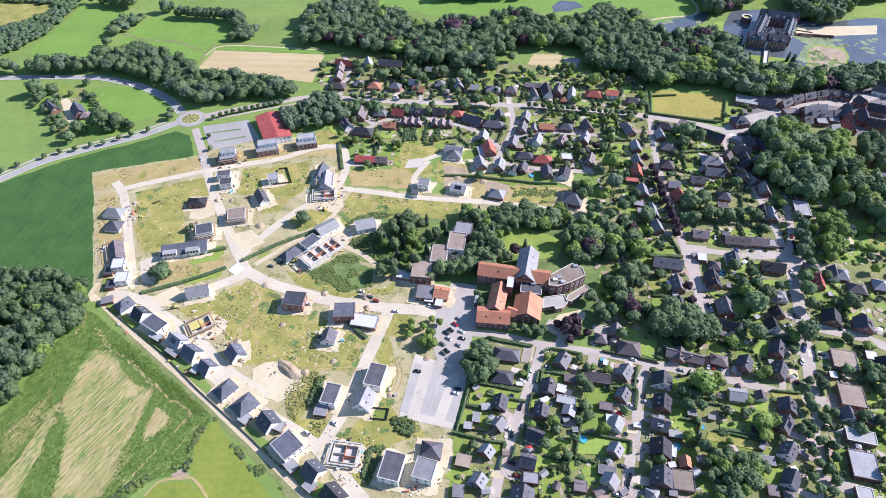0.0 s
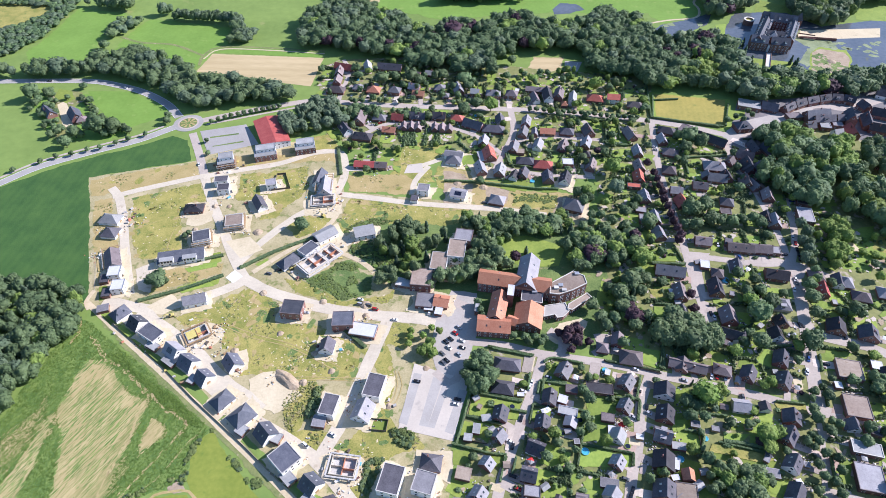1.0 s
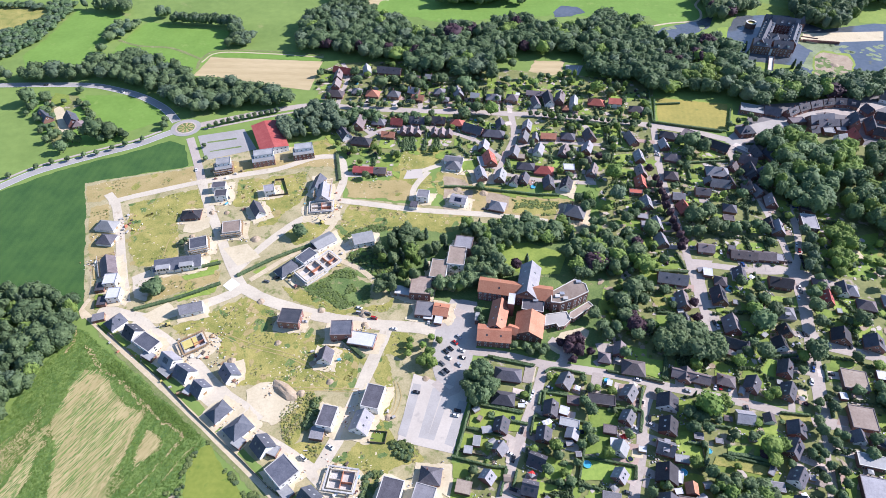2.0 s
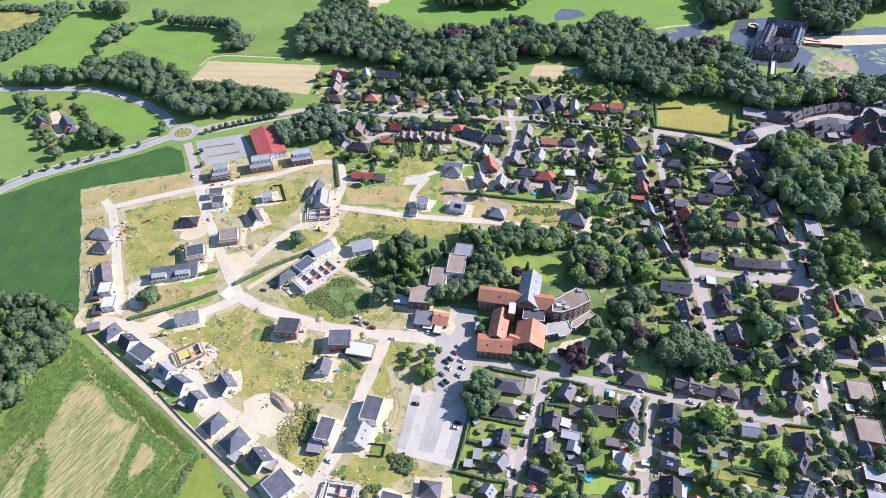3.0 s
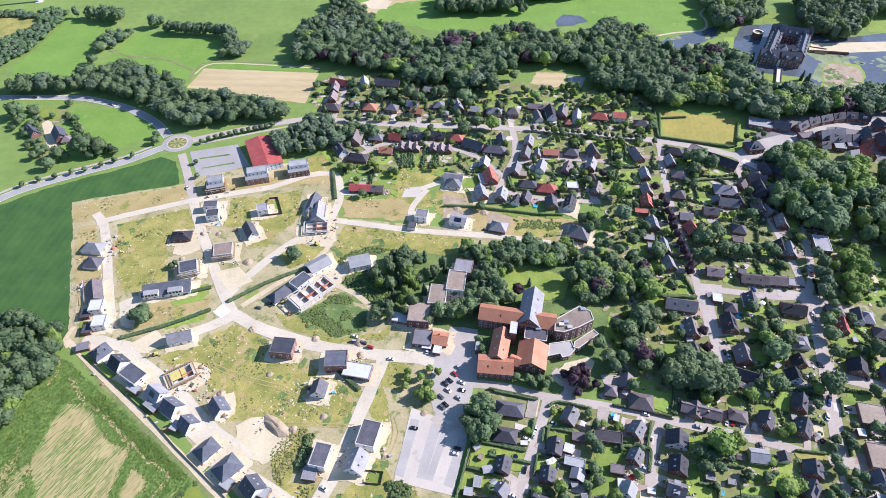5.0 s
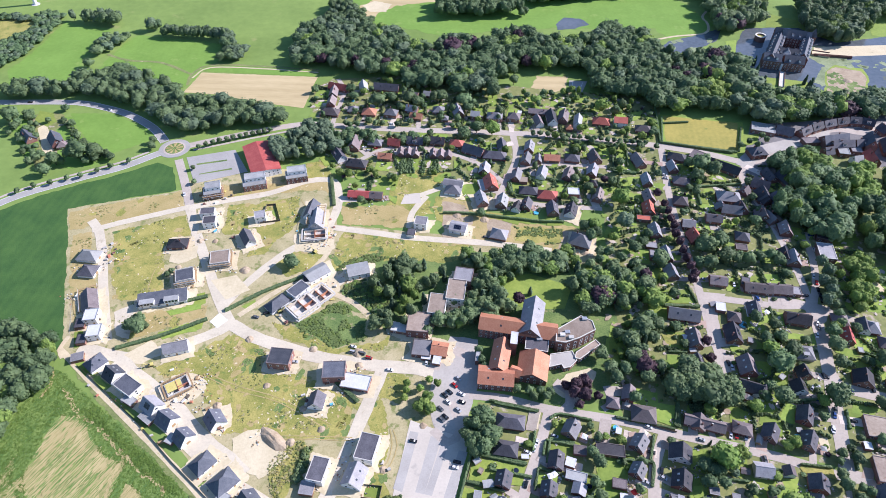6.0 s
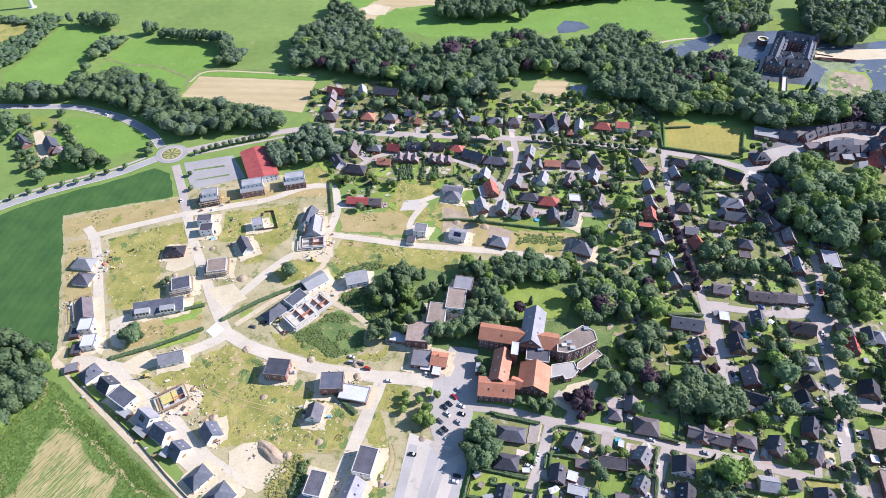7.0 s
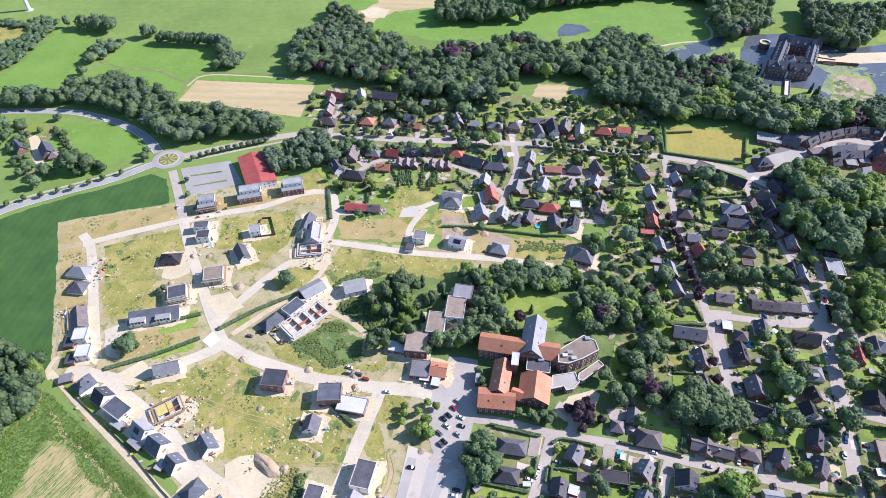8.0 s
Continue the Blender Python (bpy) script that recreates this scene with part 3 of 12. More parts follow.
# ---- houses ----
ROOF = {"v": ("mauve_tile", "pale mauve-tiled"), "n": ("blue_slate", "blue-grey slate"), "d": ("slate", "dark slate-grey"), "b": ("brown_tile", "brown-tiled"), "g": ("grey_tile", "grey-tiled"), "r": ("red_tile", "red-tiled"),
        "o": ("orange_tile", "orange-tiled"), "l": ("pale_roof", "pale grey"), "w": ("white_roof", "white"), "u": ("rusty_roof", "weathered brown")}
WALL = {"k": ("brick", "red-brick"), "w": ("white_wall", "white-rendered"), "c": ("cream_wall", "cream-rendered"), "t": ("timber", "timber-clad"),
        "s": ("concrete", "bare concrete")}
SHAPE = {"g": "gabled", "h": "hipped", "p": "pyramid", "f": "flat", "m": "lean-to"}
WINDOW = mesh_of("window", *joined(box_data(-0.5, 0.5, -0.03, 0.05, -0.5, 0.5)), "glass")
FRAME = mesh_of("window_frame", *joined(box_data(-0.58, -0.5, -0.04, 0.09, -0.58, 0.58), box_data(0.5, 0.58, -0.04, 0.09, -0.58, 0.58),
                                       box_data(-0.5, 0.5, -0.04, 0.09, 0.5, 0.58), box_data(-0.5, 0.5, -0.04, 0.12, -0.58, -0.5)), "white_paint")
FRAMED = mesh_of("window", *joined(box_data(-0.42, 0.42, -0.03, 0.05, -0.42, 0.42), box_data(-0.56, -0.42, -0.04, 0.09, -0.56, 0.56), box_data(0.42, 0.56, -0.04, 0.09, -0.56, 0.56),
                                   box_data(-0.42, 0.42, -0.04, 0.09, 0.42, 0.56), box_data(-0.42, 0.42, -0.04, 0.12, -0.56, -0.42)), "glass")
FRAMED.materials.append(M["white_paint"])
for face in FRAMED.polygons:
    face.material_index = int(face.index > 5)
DOOR = mesh_of("door", *box_data(-0.5, 0.5, -0.03, 0.06, 0, 1), "timber")
SKYLIGHT = mesh_of("skylight", *box_data(-0.5, 0.5, -0.5, 0.5, -0.03, 0.07), "glass")
PALE_LIGHT = mesh_of("skylight", *box_data(-0.5, 0.5, -0.5, 0.5, -0.03, 0.07), "metal")
house_rng = random.Random(5)
HOMES = []


def roof_data(kind, l, w, e, r, over=0.5, thick=0.25):
    """The roof's skin over a plan l along x and w along y; eaves at e, rise r."""
    a, b = l / 2 + over, w / 2 + over
    drop = r * over / (w / 2)
    if kind == "g":
        prof = [(-b, e - drop), (0, e + r), (b, e - drop)]
        v = [(x, y, z + d) for x in (-a, a) for d in (thick, 0) for y, z in prof]
        return v, [(0, 6, 7, 1), (1, 7, 8, 2), (3, 4, 10, 9), (4, 5, 11, 10), (0, 1, 4, 3), (1, 2, 5, 4), (7, 6, 9, 10), (8, 7, 10, 11), (0, 3, 9, 6), (2, 8, 11, 5)]
    if kind in "hp":
        k = 0.0 if kind == "p" else max(0.0, a - b)
        v = [(-a, -b, e - drop), (a, -b, e - drop), (a, b, e - drop), (-a, b, e - drop)]
        v += [(x, y, z + thick) for x, y, z in v]
        v += [(-k, 0, e + r + thick), (k, 0, e + r + thick)] if k > 0.05 else [(0, 0, e + r + thick)]
        sides = [(0, 1, 5, 4), (1, 2, 6, 5), (2, 3, 7, 6), (3, 0, 4, 7), (3, 2, 1, 0)]
        if k > 0.05:
            return v, sides + [(4, 5, 9, 8), (5, 6, 9), (6, 7, 8, 9), (7, 4, 8)]
        return v, sides + [(4, 5, 8), (5, 6, 8), (6, 7, 8), (7, 4, 8)]
    if kind == "m":
        v = [(-a, -b, e), (a, -b, e), (a, b, e + r), (-a, b, e + r)]
        v = [(x, y, z) for x, y, z in v] + [(x, y, z + thick) for x, y, z in v]
        return v, [(3, 2, 1, 0), (4, 5, 6, 7), (0, 1, 5, 4), (1, 2, 6, 5), (2, 3, 7, 6), (3, 0, 4, 7)]
    # flat: a deck behind a low parapet
    a, b = l / 2 + 0.12, w / 2 + 0.12
    return joined(box_data(-a + 0.3, a - 0.3, -b + 0.3, b - 0.3, e, e + 0.12))


def wall_data(kind, l, w, e, r):
    a, b = l / 2, w / 2
    if kind == "g":
        v = [(x, y, z) for x in (-a, a) for y, z in ((-b, -0.3), (b, -0.3), (b, e), (0, e + r), (-b, e))]
        return v, [(0, 1, 2, 3, 4), (9, 8, 7, 6, 5), (0, 4, 9, 5), (1, 6, 7, 2), (0, 5, 6, 1), (4, 3, 8, 9), (3, 2, 7, 8)]
    if kind == "m":
        v = [(-a, -b, -0.3), (a, -b, -0.3), (a, b, -0.3), (-a, b, -0.3), (-a, -b, e), (a, -b, e), (a, b, e + r), (-a, b, e + r)]
        return v, [(3, 2, 1, 0), (4, 5, 6, 7), (0, 1, 5, 4), (1, 2, 6, 5), (2, 3, 7, 6), (3, 0, 4, 7)]
    return box_data(-a, a, -b, b, -0.3, e)


def house(x, y, turn, l, w, roof="d", wall="k", kind="g", e=3.2, r=4.4, extras="", name="", label="", group="", floors=None, parent=None):
    """One house on the ground: walls, roof, chimney, windows and a door. extras: c chimney, s solar panels, S a full solar roof,
    d dormer, D dormers on both sides, v skylights, a a parapet, n no windows."""
    roof_m, roof_w = ROOF[roof]
    wall_m, wall_w = WALL[wall]
    small = l * w < 45 or e < 2.8
    name = name or ("garage" if small else "house")
    words = label or f"{wall_w} {'garage' if small else 'house'} with a {roof_w} {SHAPE[kind]} roof"
    SPOTS.append((x, y, l / 2 + 1.0, w / 2 + 1.0, radians(turn)))
    if parent:
        root = part("wing", mesh_of("wing", *wall_data(kind, l, w, e, r), wall_m), parent, at=pose(x, y, 0, 0, 0, turn))
    else:
        root = new(name)
        root.matrix_basis = pose(x, y, 0, 0, 0, turn)
        tagged(root, words, "garage" if small else "house", group)
        if not small:
            HOMES.append((x, y, turn, l, w))
        part("wall", mesh_of("wall", *wall_data(kind, l, w, e, r), wall_m), root)
    top = part("roof", mesh_of("roof", *roof_data(kind, l, w, e, r), roof_m), root)
    top = root if parent else top
    if kind == "f":
        a, b, h = l / 2 + 0.15, w / 2 + 0.15, e + (0.2 if small else 0.38)
        rim = joined(box_data(-a, a, -b, -b + 0.4, e - 0.1, h), box_data(-a, a, b - 0.4, b, e - 0.1, h),
                     box_data(-a, -a + 0.4, -b + 0.4, b - 0.4, e - 0.1, h), box_data(a - 0.4, a, -b + 0.4, b - 0.4, e - 0.1, h))
        part("parapet", mesh_of("parapet", *rim, roof_m if small else "stone" if "a" in extras else "metal" if roof in "lw" else "concrete" if wall != "k" else "brown_tile"), root)
    elif not small and kind == "g":
        if y < 300 and not parent:
            box("ridge_cap", (-l / 2 - 0.5, l / 2 + 0.5, -0.16, 0.16, e + r + 0.14, e + r + 0.34), roof_m, root)
    if kind in "ghp" and not small and ("c" in extras or wall == "k" and not parent and "v" not in extras):
        side = house_rng.choice((-1, 1)) * house_rng.uniform(0.05, 0.25) * w
        cx = house_rng.uniform(-0.28, 0.28) * l
        h = e + r * (1 - abs(side) / (w / 2))
        stack = box("chimney", (cx - 0.4, cx + 0.4, side - 0.3, side + 0.3, h - 0.8, e + r + 0.9), "brick" if wall == "k" else "brown_tile", root)
        if "c" in extras:
            box("chimney_cap", (cx - 0.5, cx + 0.5, side - 0.4, side + 0.4, e + r + 0.9, e + r + 1.05), "concrete", root if parent else stack)
    slope = math.atan2(r, w / 2)
    if kind in "gh" and any(k in extras for k in "sSv"):
        run = math.hypot(w / 2, r)
        for s in (-1, 1):
            if "S" in extras and s == -1 or "s" in extras and s == -1:
                share = 0.8 if "S" in extras else 0.45
                n = max(2, int(l * share / 1.1))
                for row in range(3 if "S" in extras else 2):
                    for i in range(n):
                        u = (i - (n - 1) / 2) * 1.08
                        d = run * 0.5 + (row - 0.5) * 1.72
                        at = pose(u, s * (w / 2 - d * math.cos(slope)), e + d * math.sin(slope) + 0.36, -s * math.degrees(slope), 0, 0)
                        part("solar_panel", SOLAR_PANEL, top, at=at)
            if "v" in extras:
                for u in (-0.22, 0.2):
                    d = run * 0.5
                    at = pose(u * l, s * (w / 2 - d * math.cos(slope)), e + d * math.sin(slope) + 0.26, -s * math.degrees(slope), 0, 0) @ Matrix.Diagonal((1.0, 1.3, 1, 1))
                    part("skylight", PALE_LIGHT if s > 0 else SKYLIGHT, top, at=at)
    if ("d" in extras or "D" in extras) and kind in "gh":
        for s in ((-1, 1) if "D" in extras else (-1,)):
            dw, dh = min(3.2, l * 0.3), 1.5
            y0, y1 = s * w * 0.42, s * w * 0.08
            lo, hi = min(y0, y1), max(y0, y1)
            z0 = e + r * 0.16
            dormer = box("dormer", (-dw / 2, dw / 2, lo, hi, z0, z0 + dh + 0.5), "white_wall", root)
            box("dormer_roof", (-dw / 2 - 0.3, dw / 2 + 0.3, lo - 0.3, hi + 0.3, z0 + dh + 0.5, z0 + dh + 0.72), roof_m, dormer)
            part("dormer_window", WINDOW, dormer, at=pose(0, y0 + s * 0.05, z0 + 0.95, 0, 0, 0 if s < 0 else 180) @ Matrix.Diagonal((dw * 0.7, 1, 1.0, 1)))
    if "n" in extras or small:
        if small:
            at = pose(l / 2 + 0.02, 0, 0.0, 0, 0, 90) @ Matrix.Diagonal((min(2.6, w * 0.7), 1, 2.1, 1))
            part("garage_door", DOOR, root, "closed up-and-over garage door", at=at)
        return root
    floors = floors or max(1, round(e / 2.9))
    framed = not parent and y < 270

    def opening(px, py, pz, turned, wide, high):
        if math.sin(radians(turn + turned - 90)) > 0.15:      # blind side towards the north
            return
        pane = part("window", WINDOW if framed else FRAMED, root, at=pose(px, py, pz, 0, 0, turned) @ Matrix.Diagonal((wide, 1, high, 1)))
        if framed:
            part("window_frame", FRAME, pane)

    step = 3.2 if parent else 4.6
    for fl in range(floors):
        z = min(1.55 + fl * 2.8, e - 0.9)
        for s, turned in ((-1, 0), (1, 180)):
            n = max(2, int(l / step))
            for i in range(n):
                u = (i + 0.5) / n * l - l / 2
                if fl == 0 and s == -1 and i == n // 2:
                    part("door", DOOR, root, at=pose(u, s * (w / 2 + 0.02), 0, 0, 0, turned) @ Matrix.Diagonal((1.1, 1, 2.1, 1)))
                else:
                    opening(u, s * w / 2, z, turned, 1.3, 1.25)
        n = 1 if w < 11 else int(w / 4)
        for s, turned in ((-1, -90), (1, 90)) if y < 330 or parent else ():
            for i in range(n):
                opening(s * l / 2, ((i + 0.5) / n - 0.5) * w * 0.9, z, turned, 1.3, 1.25)
    if kind == "g" and r > 3:
        for s, turned in ((-1, -90), (1, 90)):
            opening(s * l / 2, 0, e + r * 0.36, turned, 1.6, 1.2)
    return root


def flat_block(parent, outline, e, deck, wall="k", rim="stone"):
    """A flat-roofed wing over any plan: walls, a deck, a parapet all round and a window every few metres."""
    pts = [Vector(p) for p in outline]
    if sum(a.x * b.y - b.x * a.y for a, b in zip(pts, pts[1:] + pts[:1])) < 0:
        pts.reverse()
    n = len(pts)
    wing = part("wing", mesh_of("wing", *prism_data([tuple(p) for p in pts], -0.3, e), WALL[wall][0]), parent)
    mid = sum(pts, Vector((0, 0))) / n
    SPOTS.append((mid.x, mid.y, 6.0, 6.0, 0.0))
    inner = [tuple(p + (mid - p).normalized() * 0.45) for p in pts]
    part("roof", mesh_of("roof", *prism_data(inner, e, e + 0.12), deck), parent)
    ring = []
    for a, b in zip(pts, pts[1:] + pts[:1]):
        d = (b - a).normalized()
        out = Vector((d.y, -d.x))
        c = [a + out * 0.12, b + out * 0.12, b - out * 0.35, a - out * 0.35]
        ring.append(prism_data([tuple(q) for q in c], e - 0.15, e + 0.55 + 0.004 * len(ring)))
        if math.sin(math.atan2(out.y, out.x)) > 0.5:
            continue
        m = max(1, int((b - a).length / 3.6))
        for fl in range(max(1, int(e / 3.1))):
            for i in range(m):
                p = a + d * (b - a).length * (i + 0.5) / m
                at = pose(p.x, p.y, 1.6 + 3.0 * fl, 0, 0, math.degrees(math.atan2(d.y, d.x))) @ Matrix.Diagonal((1.9, 1, 1.5, 1))
                part("window", FRAMED, wing, at=at)
    part("parapet", mesh_of("parapet", *joined(*ring), rim), parent)
    return wing


SOLAR_PANEL = mesh_of("solar_panel", *box_data(-0.5, 0.5, -0.82, 0.82, -0.02, 0.03), "solar")


def shell(x, y, turn, l, w, label, floors=1, wall="k", board="timber", bright=""):
    """A house under construction: a slab, open brick walls and cross walls, a scaffold of poles and planks."""
    root = tagged(new("unfinished_house"), label, "building site")
    root.matrix_basis = pose(x, y, 0, 0, 0, turn)
    SPOTS.append((x, y, l / 2 + 2.5, w / 2 + 2.5, radians(turn)))
    box("slab", (-l / 2 - 0.6, l / 2 + 0.6, -w / 2 - 0.6, w / 2 + 0.6, -0.2, 0.25), "concrete", root)
    h = 2.7 * floors
    wm = WALL[wall][0]
    for k, (x0, x1, y0, y1) in enumerate(((-l / 2, l / 2, -w / 2, -w / 2 + 0.36), (-l / 2, l / 2, w / 2 - 0.36, w / 2),
                                         (-l / 2, -l / 2 + 0.36, -w / 2 + 0.36, w / 2 - 0.36), (l / 2 - 0.36, l / 2, -w / 2 + 0.36, w / 2 - 0.36),
                                         (-0.1, 0.15, -w / 2 + 0.36, w / 2 - 0.36), (-l / 2 + 0.36, -0.1, 0.0, 0.24), (0.15, l / 2 - 0.36, -w * 0.12, -w * 0.12 + 0.24))):
        box("wall", (x0, x1, y0, y1, 0.25, h - 0.35 * (k % 3)), wm if k < 4 or k % 2 else "orange_tile", root)
    if floors > 1:
        box("floor_slab", (-l / 2 + 0.4, l / 2 - 0.4, -w / 2 + 0.4, w / 2 - 0.4, h - 2.9, h - 2.65), "concrete", root)
    if bright:
        box("formwork", (-l / 2 + 0.4, l * 0.2, -w * 0.2, w / 2 - 0.4, h - 0.9, h - 0.6), bright, root)
    a, b = l / 2 + 1.3, w / 2 + 1.3
    post = mesh_of("scaffold_post", *box_data(-0.05, 0.05, -0.05, 0.05, -0.1, h + 1.2), "metal")
    for i in range(int(l / 2.6) + 1):
        for s in (-1, 1):
            part("scaffold_post", post, root, at=pose(-a + i * 2 * a / max(1, int(l / 2.6)), s * b, 0))
    for z in (2.0, h):
        for s in (-1, 1):
            box("scaffold_plank", (-a, a, s * b - 0.45, s * b + 0.45, z, z + 0.06), board, root)
            box("scaffold_plank", (s * a - 0.45, s * a + 0.45, -b + 0.5, b - 0.5, z + 0.07, z + 0.13), board, root)
    return root


def scaffold(x, y, turn, l, w, h, board="timber"):
    """A tube scaffold round a house: posts, planked lifts and guard rails on its four sides."""
    root = tagged(new("scaffold"), "metal tube scaffold with plank lifts round a new house", "scaffold")
    root.matrix_basis = pose(x, y, 0, 0, 0, turn)
    a, b = l / 2 + 0.9, w / 2 + 0.9
    post = mesh_of("scaffold_post", *box_data(-0.06, 0.06, -0.06, 0.06, -0.1, h + 1.0), "metal")
    n = max(2, round(l / 3.5))
    for i in range(n + 1):
        for s in (-1, 1):
            part("scaffold_post", post, root, at=pose(-a + i * 2 * a / n, s * (b + 0.4), 0.0))
    z = 2.0
    while z < h + 0.6:
        for s in (-1, 1):
            box("scaffold_plank", (-a - 0.4, a + 0.4, s * b - 0.4, s * b + 0.4, z, z + 0.08), board, root)
            box("scaffold_plank", (s * a - 0.4, s * a + 0.4, -b + 0.4, b - 0.4, z, z + 0.08), board, root)
            box("guard_rail", (-a - 0.4, a + 0.4, s * (b + 0.42) - 0.05, s * (b + 0.42) + 0.05, z + 0.95, z + 1.1), "white_paint", root)
        z += 2.1
    return root


# ---- vehicles ----
def car_parts(paint, van=False):
    """A car 4.4 m long on the x axis, wheels on the ground."""
    h = 1.45 if not van else 2.0
    lower = [(-2.2, 0.45), (-2.15, 0.85), (-1.5, 0.95), (1.1, 0.95), (2.05, 0.8), (2.2, 0.45), (2.15, 0.28), (-2.15, 0.28)]
    upper = [(-1.9, 0.95), (-1.35, h), (0.35, h), (1.15, 0.95)] if not van else [(-2.1, 0.95), (-2.0, h), (1.1, h), (1.75, 0.95)]
    n = len(lower)
    v = [(x, s * 0.88, z) for s in (-1, 1) for x, z in lower]
    f = [tuple(range(n)), tuple(range(2 * n - 1, n - 1, -1))] + [(i, i + n, (i + 1) % n + n, (i + 1) % n) for i in range(n)]
    body = (v, f)
    v2 = [(x, s * (0.80 if z < 1 else 0.66), z - 0.02) for s in (-1, 1) for x, z in upper]
    cabin = (v2, [(0, 1, 2, 3), (7, 6, 5, 4), (0, 4, 5, 1), (1, 5, 6, 2), (2, 6, 7, 3)])
    top = box_data(upper[1][0] + 0.05, upper[2][0] - 0.05, -0.64, 0.64, h - 0.03, h + 0.02)
    ring = [(0.32 * math.cos(q), 0.32 * math.sin(q)) for q in (i * math.pi / 5 for i in range(10))]
    tyre = ([(x, s * 0.11, z) for s in (-1, 1) for x, z in ring],
            [tuple(range(10)), tuple(range(19, 9, -1))] + [(i, i + 10, (i + 1) % 10 + 10, (i + 1) % 10) for i in range(10)])
    return mesh_of("body", *body, paint), mesh_of("cabin", *cabin, "glass"), mesh_of("roof_panel", *top, paint), mesh_of("wheel", *tyre, CAR_PAINT["black"])


CAR_SET = {(c, van): car_parts(CAR_PAINT[c], van) for c in CAR_PAINT for van in (False, True)}


def car(x, y, turn, paint="silver", van=False, where="parked on the street"):
    root = tagged(new("van" if van else "car"), f"{paint} {'delivery van' if van else 'passenger car'} {where}", "van" if van else "car")
    root.matrix_basis = pose(x, y, 0.09, 0, 0, turn)
    body, cabin, top, wheel = CAR_SET[paint, van]
    part("body", body, root)
    part("cabin", cabin, root)
    part("roof_panel", top, root)
    for wx in (-1.35, 1.35):
        for wy in (-0.8, 0.8):
            part("wheel", wheel, root, at=pose(wx, wy, 0.32))
    return root



# ---- small garden and site things ----
def hedge(points, wide=1.2, high=1.8, leaf="leaf"):
    """A clipped hedge along a line: upright sides, a slightly uneven top, loose leaf sprays over both."""
    rng = random.Random(len(points) * 7 + int(points[0][0]))
    line = smooth([Vector(p) for p in points], 0.7)
    profile = ((-0.5, 0.0), (-0.52, 0.5), (-0.46, 0.92), (-0.2, 1.0), (0.2, 1.0), (0.46, 0.92), (0.52, 0.5), (0.5, 0.0))
    v, f, n = [], [], len(profile)
    for i, p in enumerate(line):
        d = (line[min(i + 1, len(line) - 1)] - line[max(i - 1, 0)]).normalized()
        top = high * (1 + 0.12 * noise.noise((p.x * 0.3, p.y * 0.3, 2.0)))
        for s, h in profile:
            s_ = s * wide * rng.uniform(0.82, 1.18)
            v.append((p.x - d.y * s_ + rng.uniform(-.12, .12), p.y + d.x * s_ + rng.uniform(-.12, .12), max(-0.05, h * top * rng.uniform(0.9, 1.08) - 0.05)))
        if i:
            k = i * n
            f += [(k - n + q, k + q, k + q + 1, k - n + q + 1) for q in range(n - 1)]
    f += [tuple(range(n)), tuple(range(len(v) - 1, len(v) - n - 1, -1))]
    for p in line:
        for _ in range(4):
            c = Vector((p.x + rng.uniform(-.5, .5) * wide, p.y + rng.uniform(-.5, .5) * wide, high * rng.uniform(0.7, 1.05)))
            a, b = (Vector((rng.uniform(-1, 1), rng.uniform(-1, 1), rng.uniform(-.5, .5))).normalized() * rng.uniform(0.15, 0.32) for _ in range(2))
            k = len(v)
            v += [tuple(c - a), tuple(c + b), tuple(c + a), tuple(c - b)]
            f.append((k, k + 1, k + 2, k + 3))
    return tagged(new("hedge", mesh_of("hedge", v, f, leaf)), "clipped dark green hedge along a garden", "hedge")


def fence(points, high=1.5, material="old_wood", label="dark wooden board fence"):
    root = tagged(new("fence"), label, "fence")
    line = [Vector(p) for p in points]
    for a, b in zip(line, line[1:]):
        d = b - a
        turn = math.degrees(math.atan2(d.y, d.x))
        n = max(1, round(d.length / 5.0))
        for i in range(n):
            p = a + d * (i / n)
            at = pose(p.x, p.y, 0, 0, 0, turn)
            w = d.length / n - 0.02
            rails = [box_data(0.08, w, -0.03, 0.03, 0.05, high)] if material != "metal" else [box_data(0.08, w, -0.02, 0.02, h, h + 0.05) for h in (0.15, high / 2, high - 0.1)]
            part("panel", mesh_of("panel", *joined(*rails), material), root, at=at)
            part("post", mesh_of("post", *box_data(-0.06, 0.06, -0.06, 0.06, -0.2, high + 0.1), material), root, at=at)
    return root


def pool(x, y, radius=2.2, high=0.9):
    root = tagged(new("swimming_pool"), "round blue above-ground garden pool", "pool")
    root.matrix_basis = pose(x, y, 0.05)
    n = 20
    ring = [(math.cos(2 * math.pi * i / n), math.sin(2 * math.pi * i / n)) for i in range(n)]
    v = [(c * r, s * r, z) for r, z in ((radius, -0.1), (radius, high), (radius - 0.25, high), (radius - 0.25, high - 0.2)) for c, s in ring]
    f = [(k * n + i, k * n + (i + 1) % n, (k + 1) * n + (i + 1) % n, (k + 1) * n + i) for k in range(3) for i in range(n)]
    part("rim", mesh_of("rim", v, f, "pool_rim"), root)
    part("water", mesh_of("water", [(c * (radius - 0.2), s * (radius - 0.2), high - 0.15) for c, s in ring], [tuple(range(n))], "pool"), root)
    return root


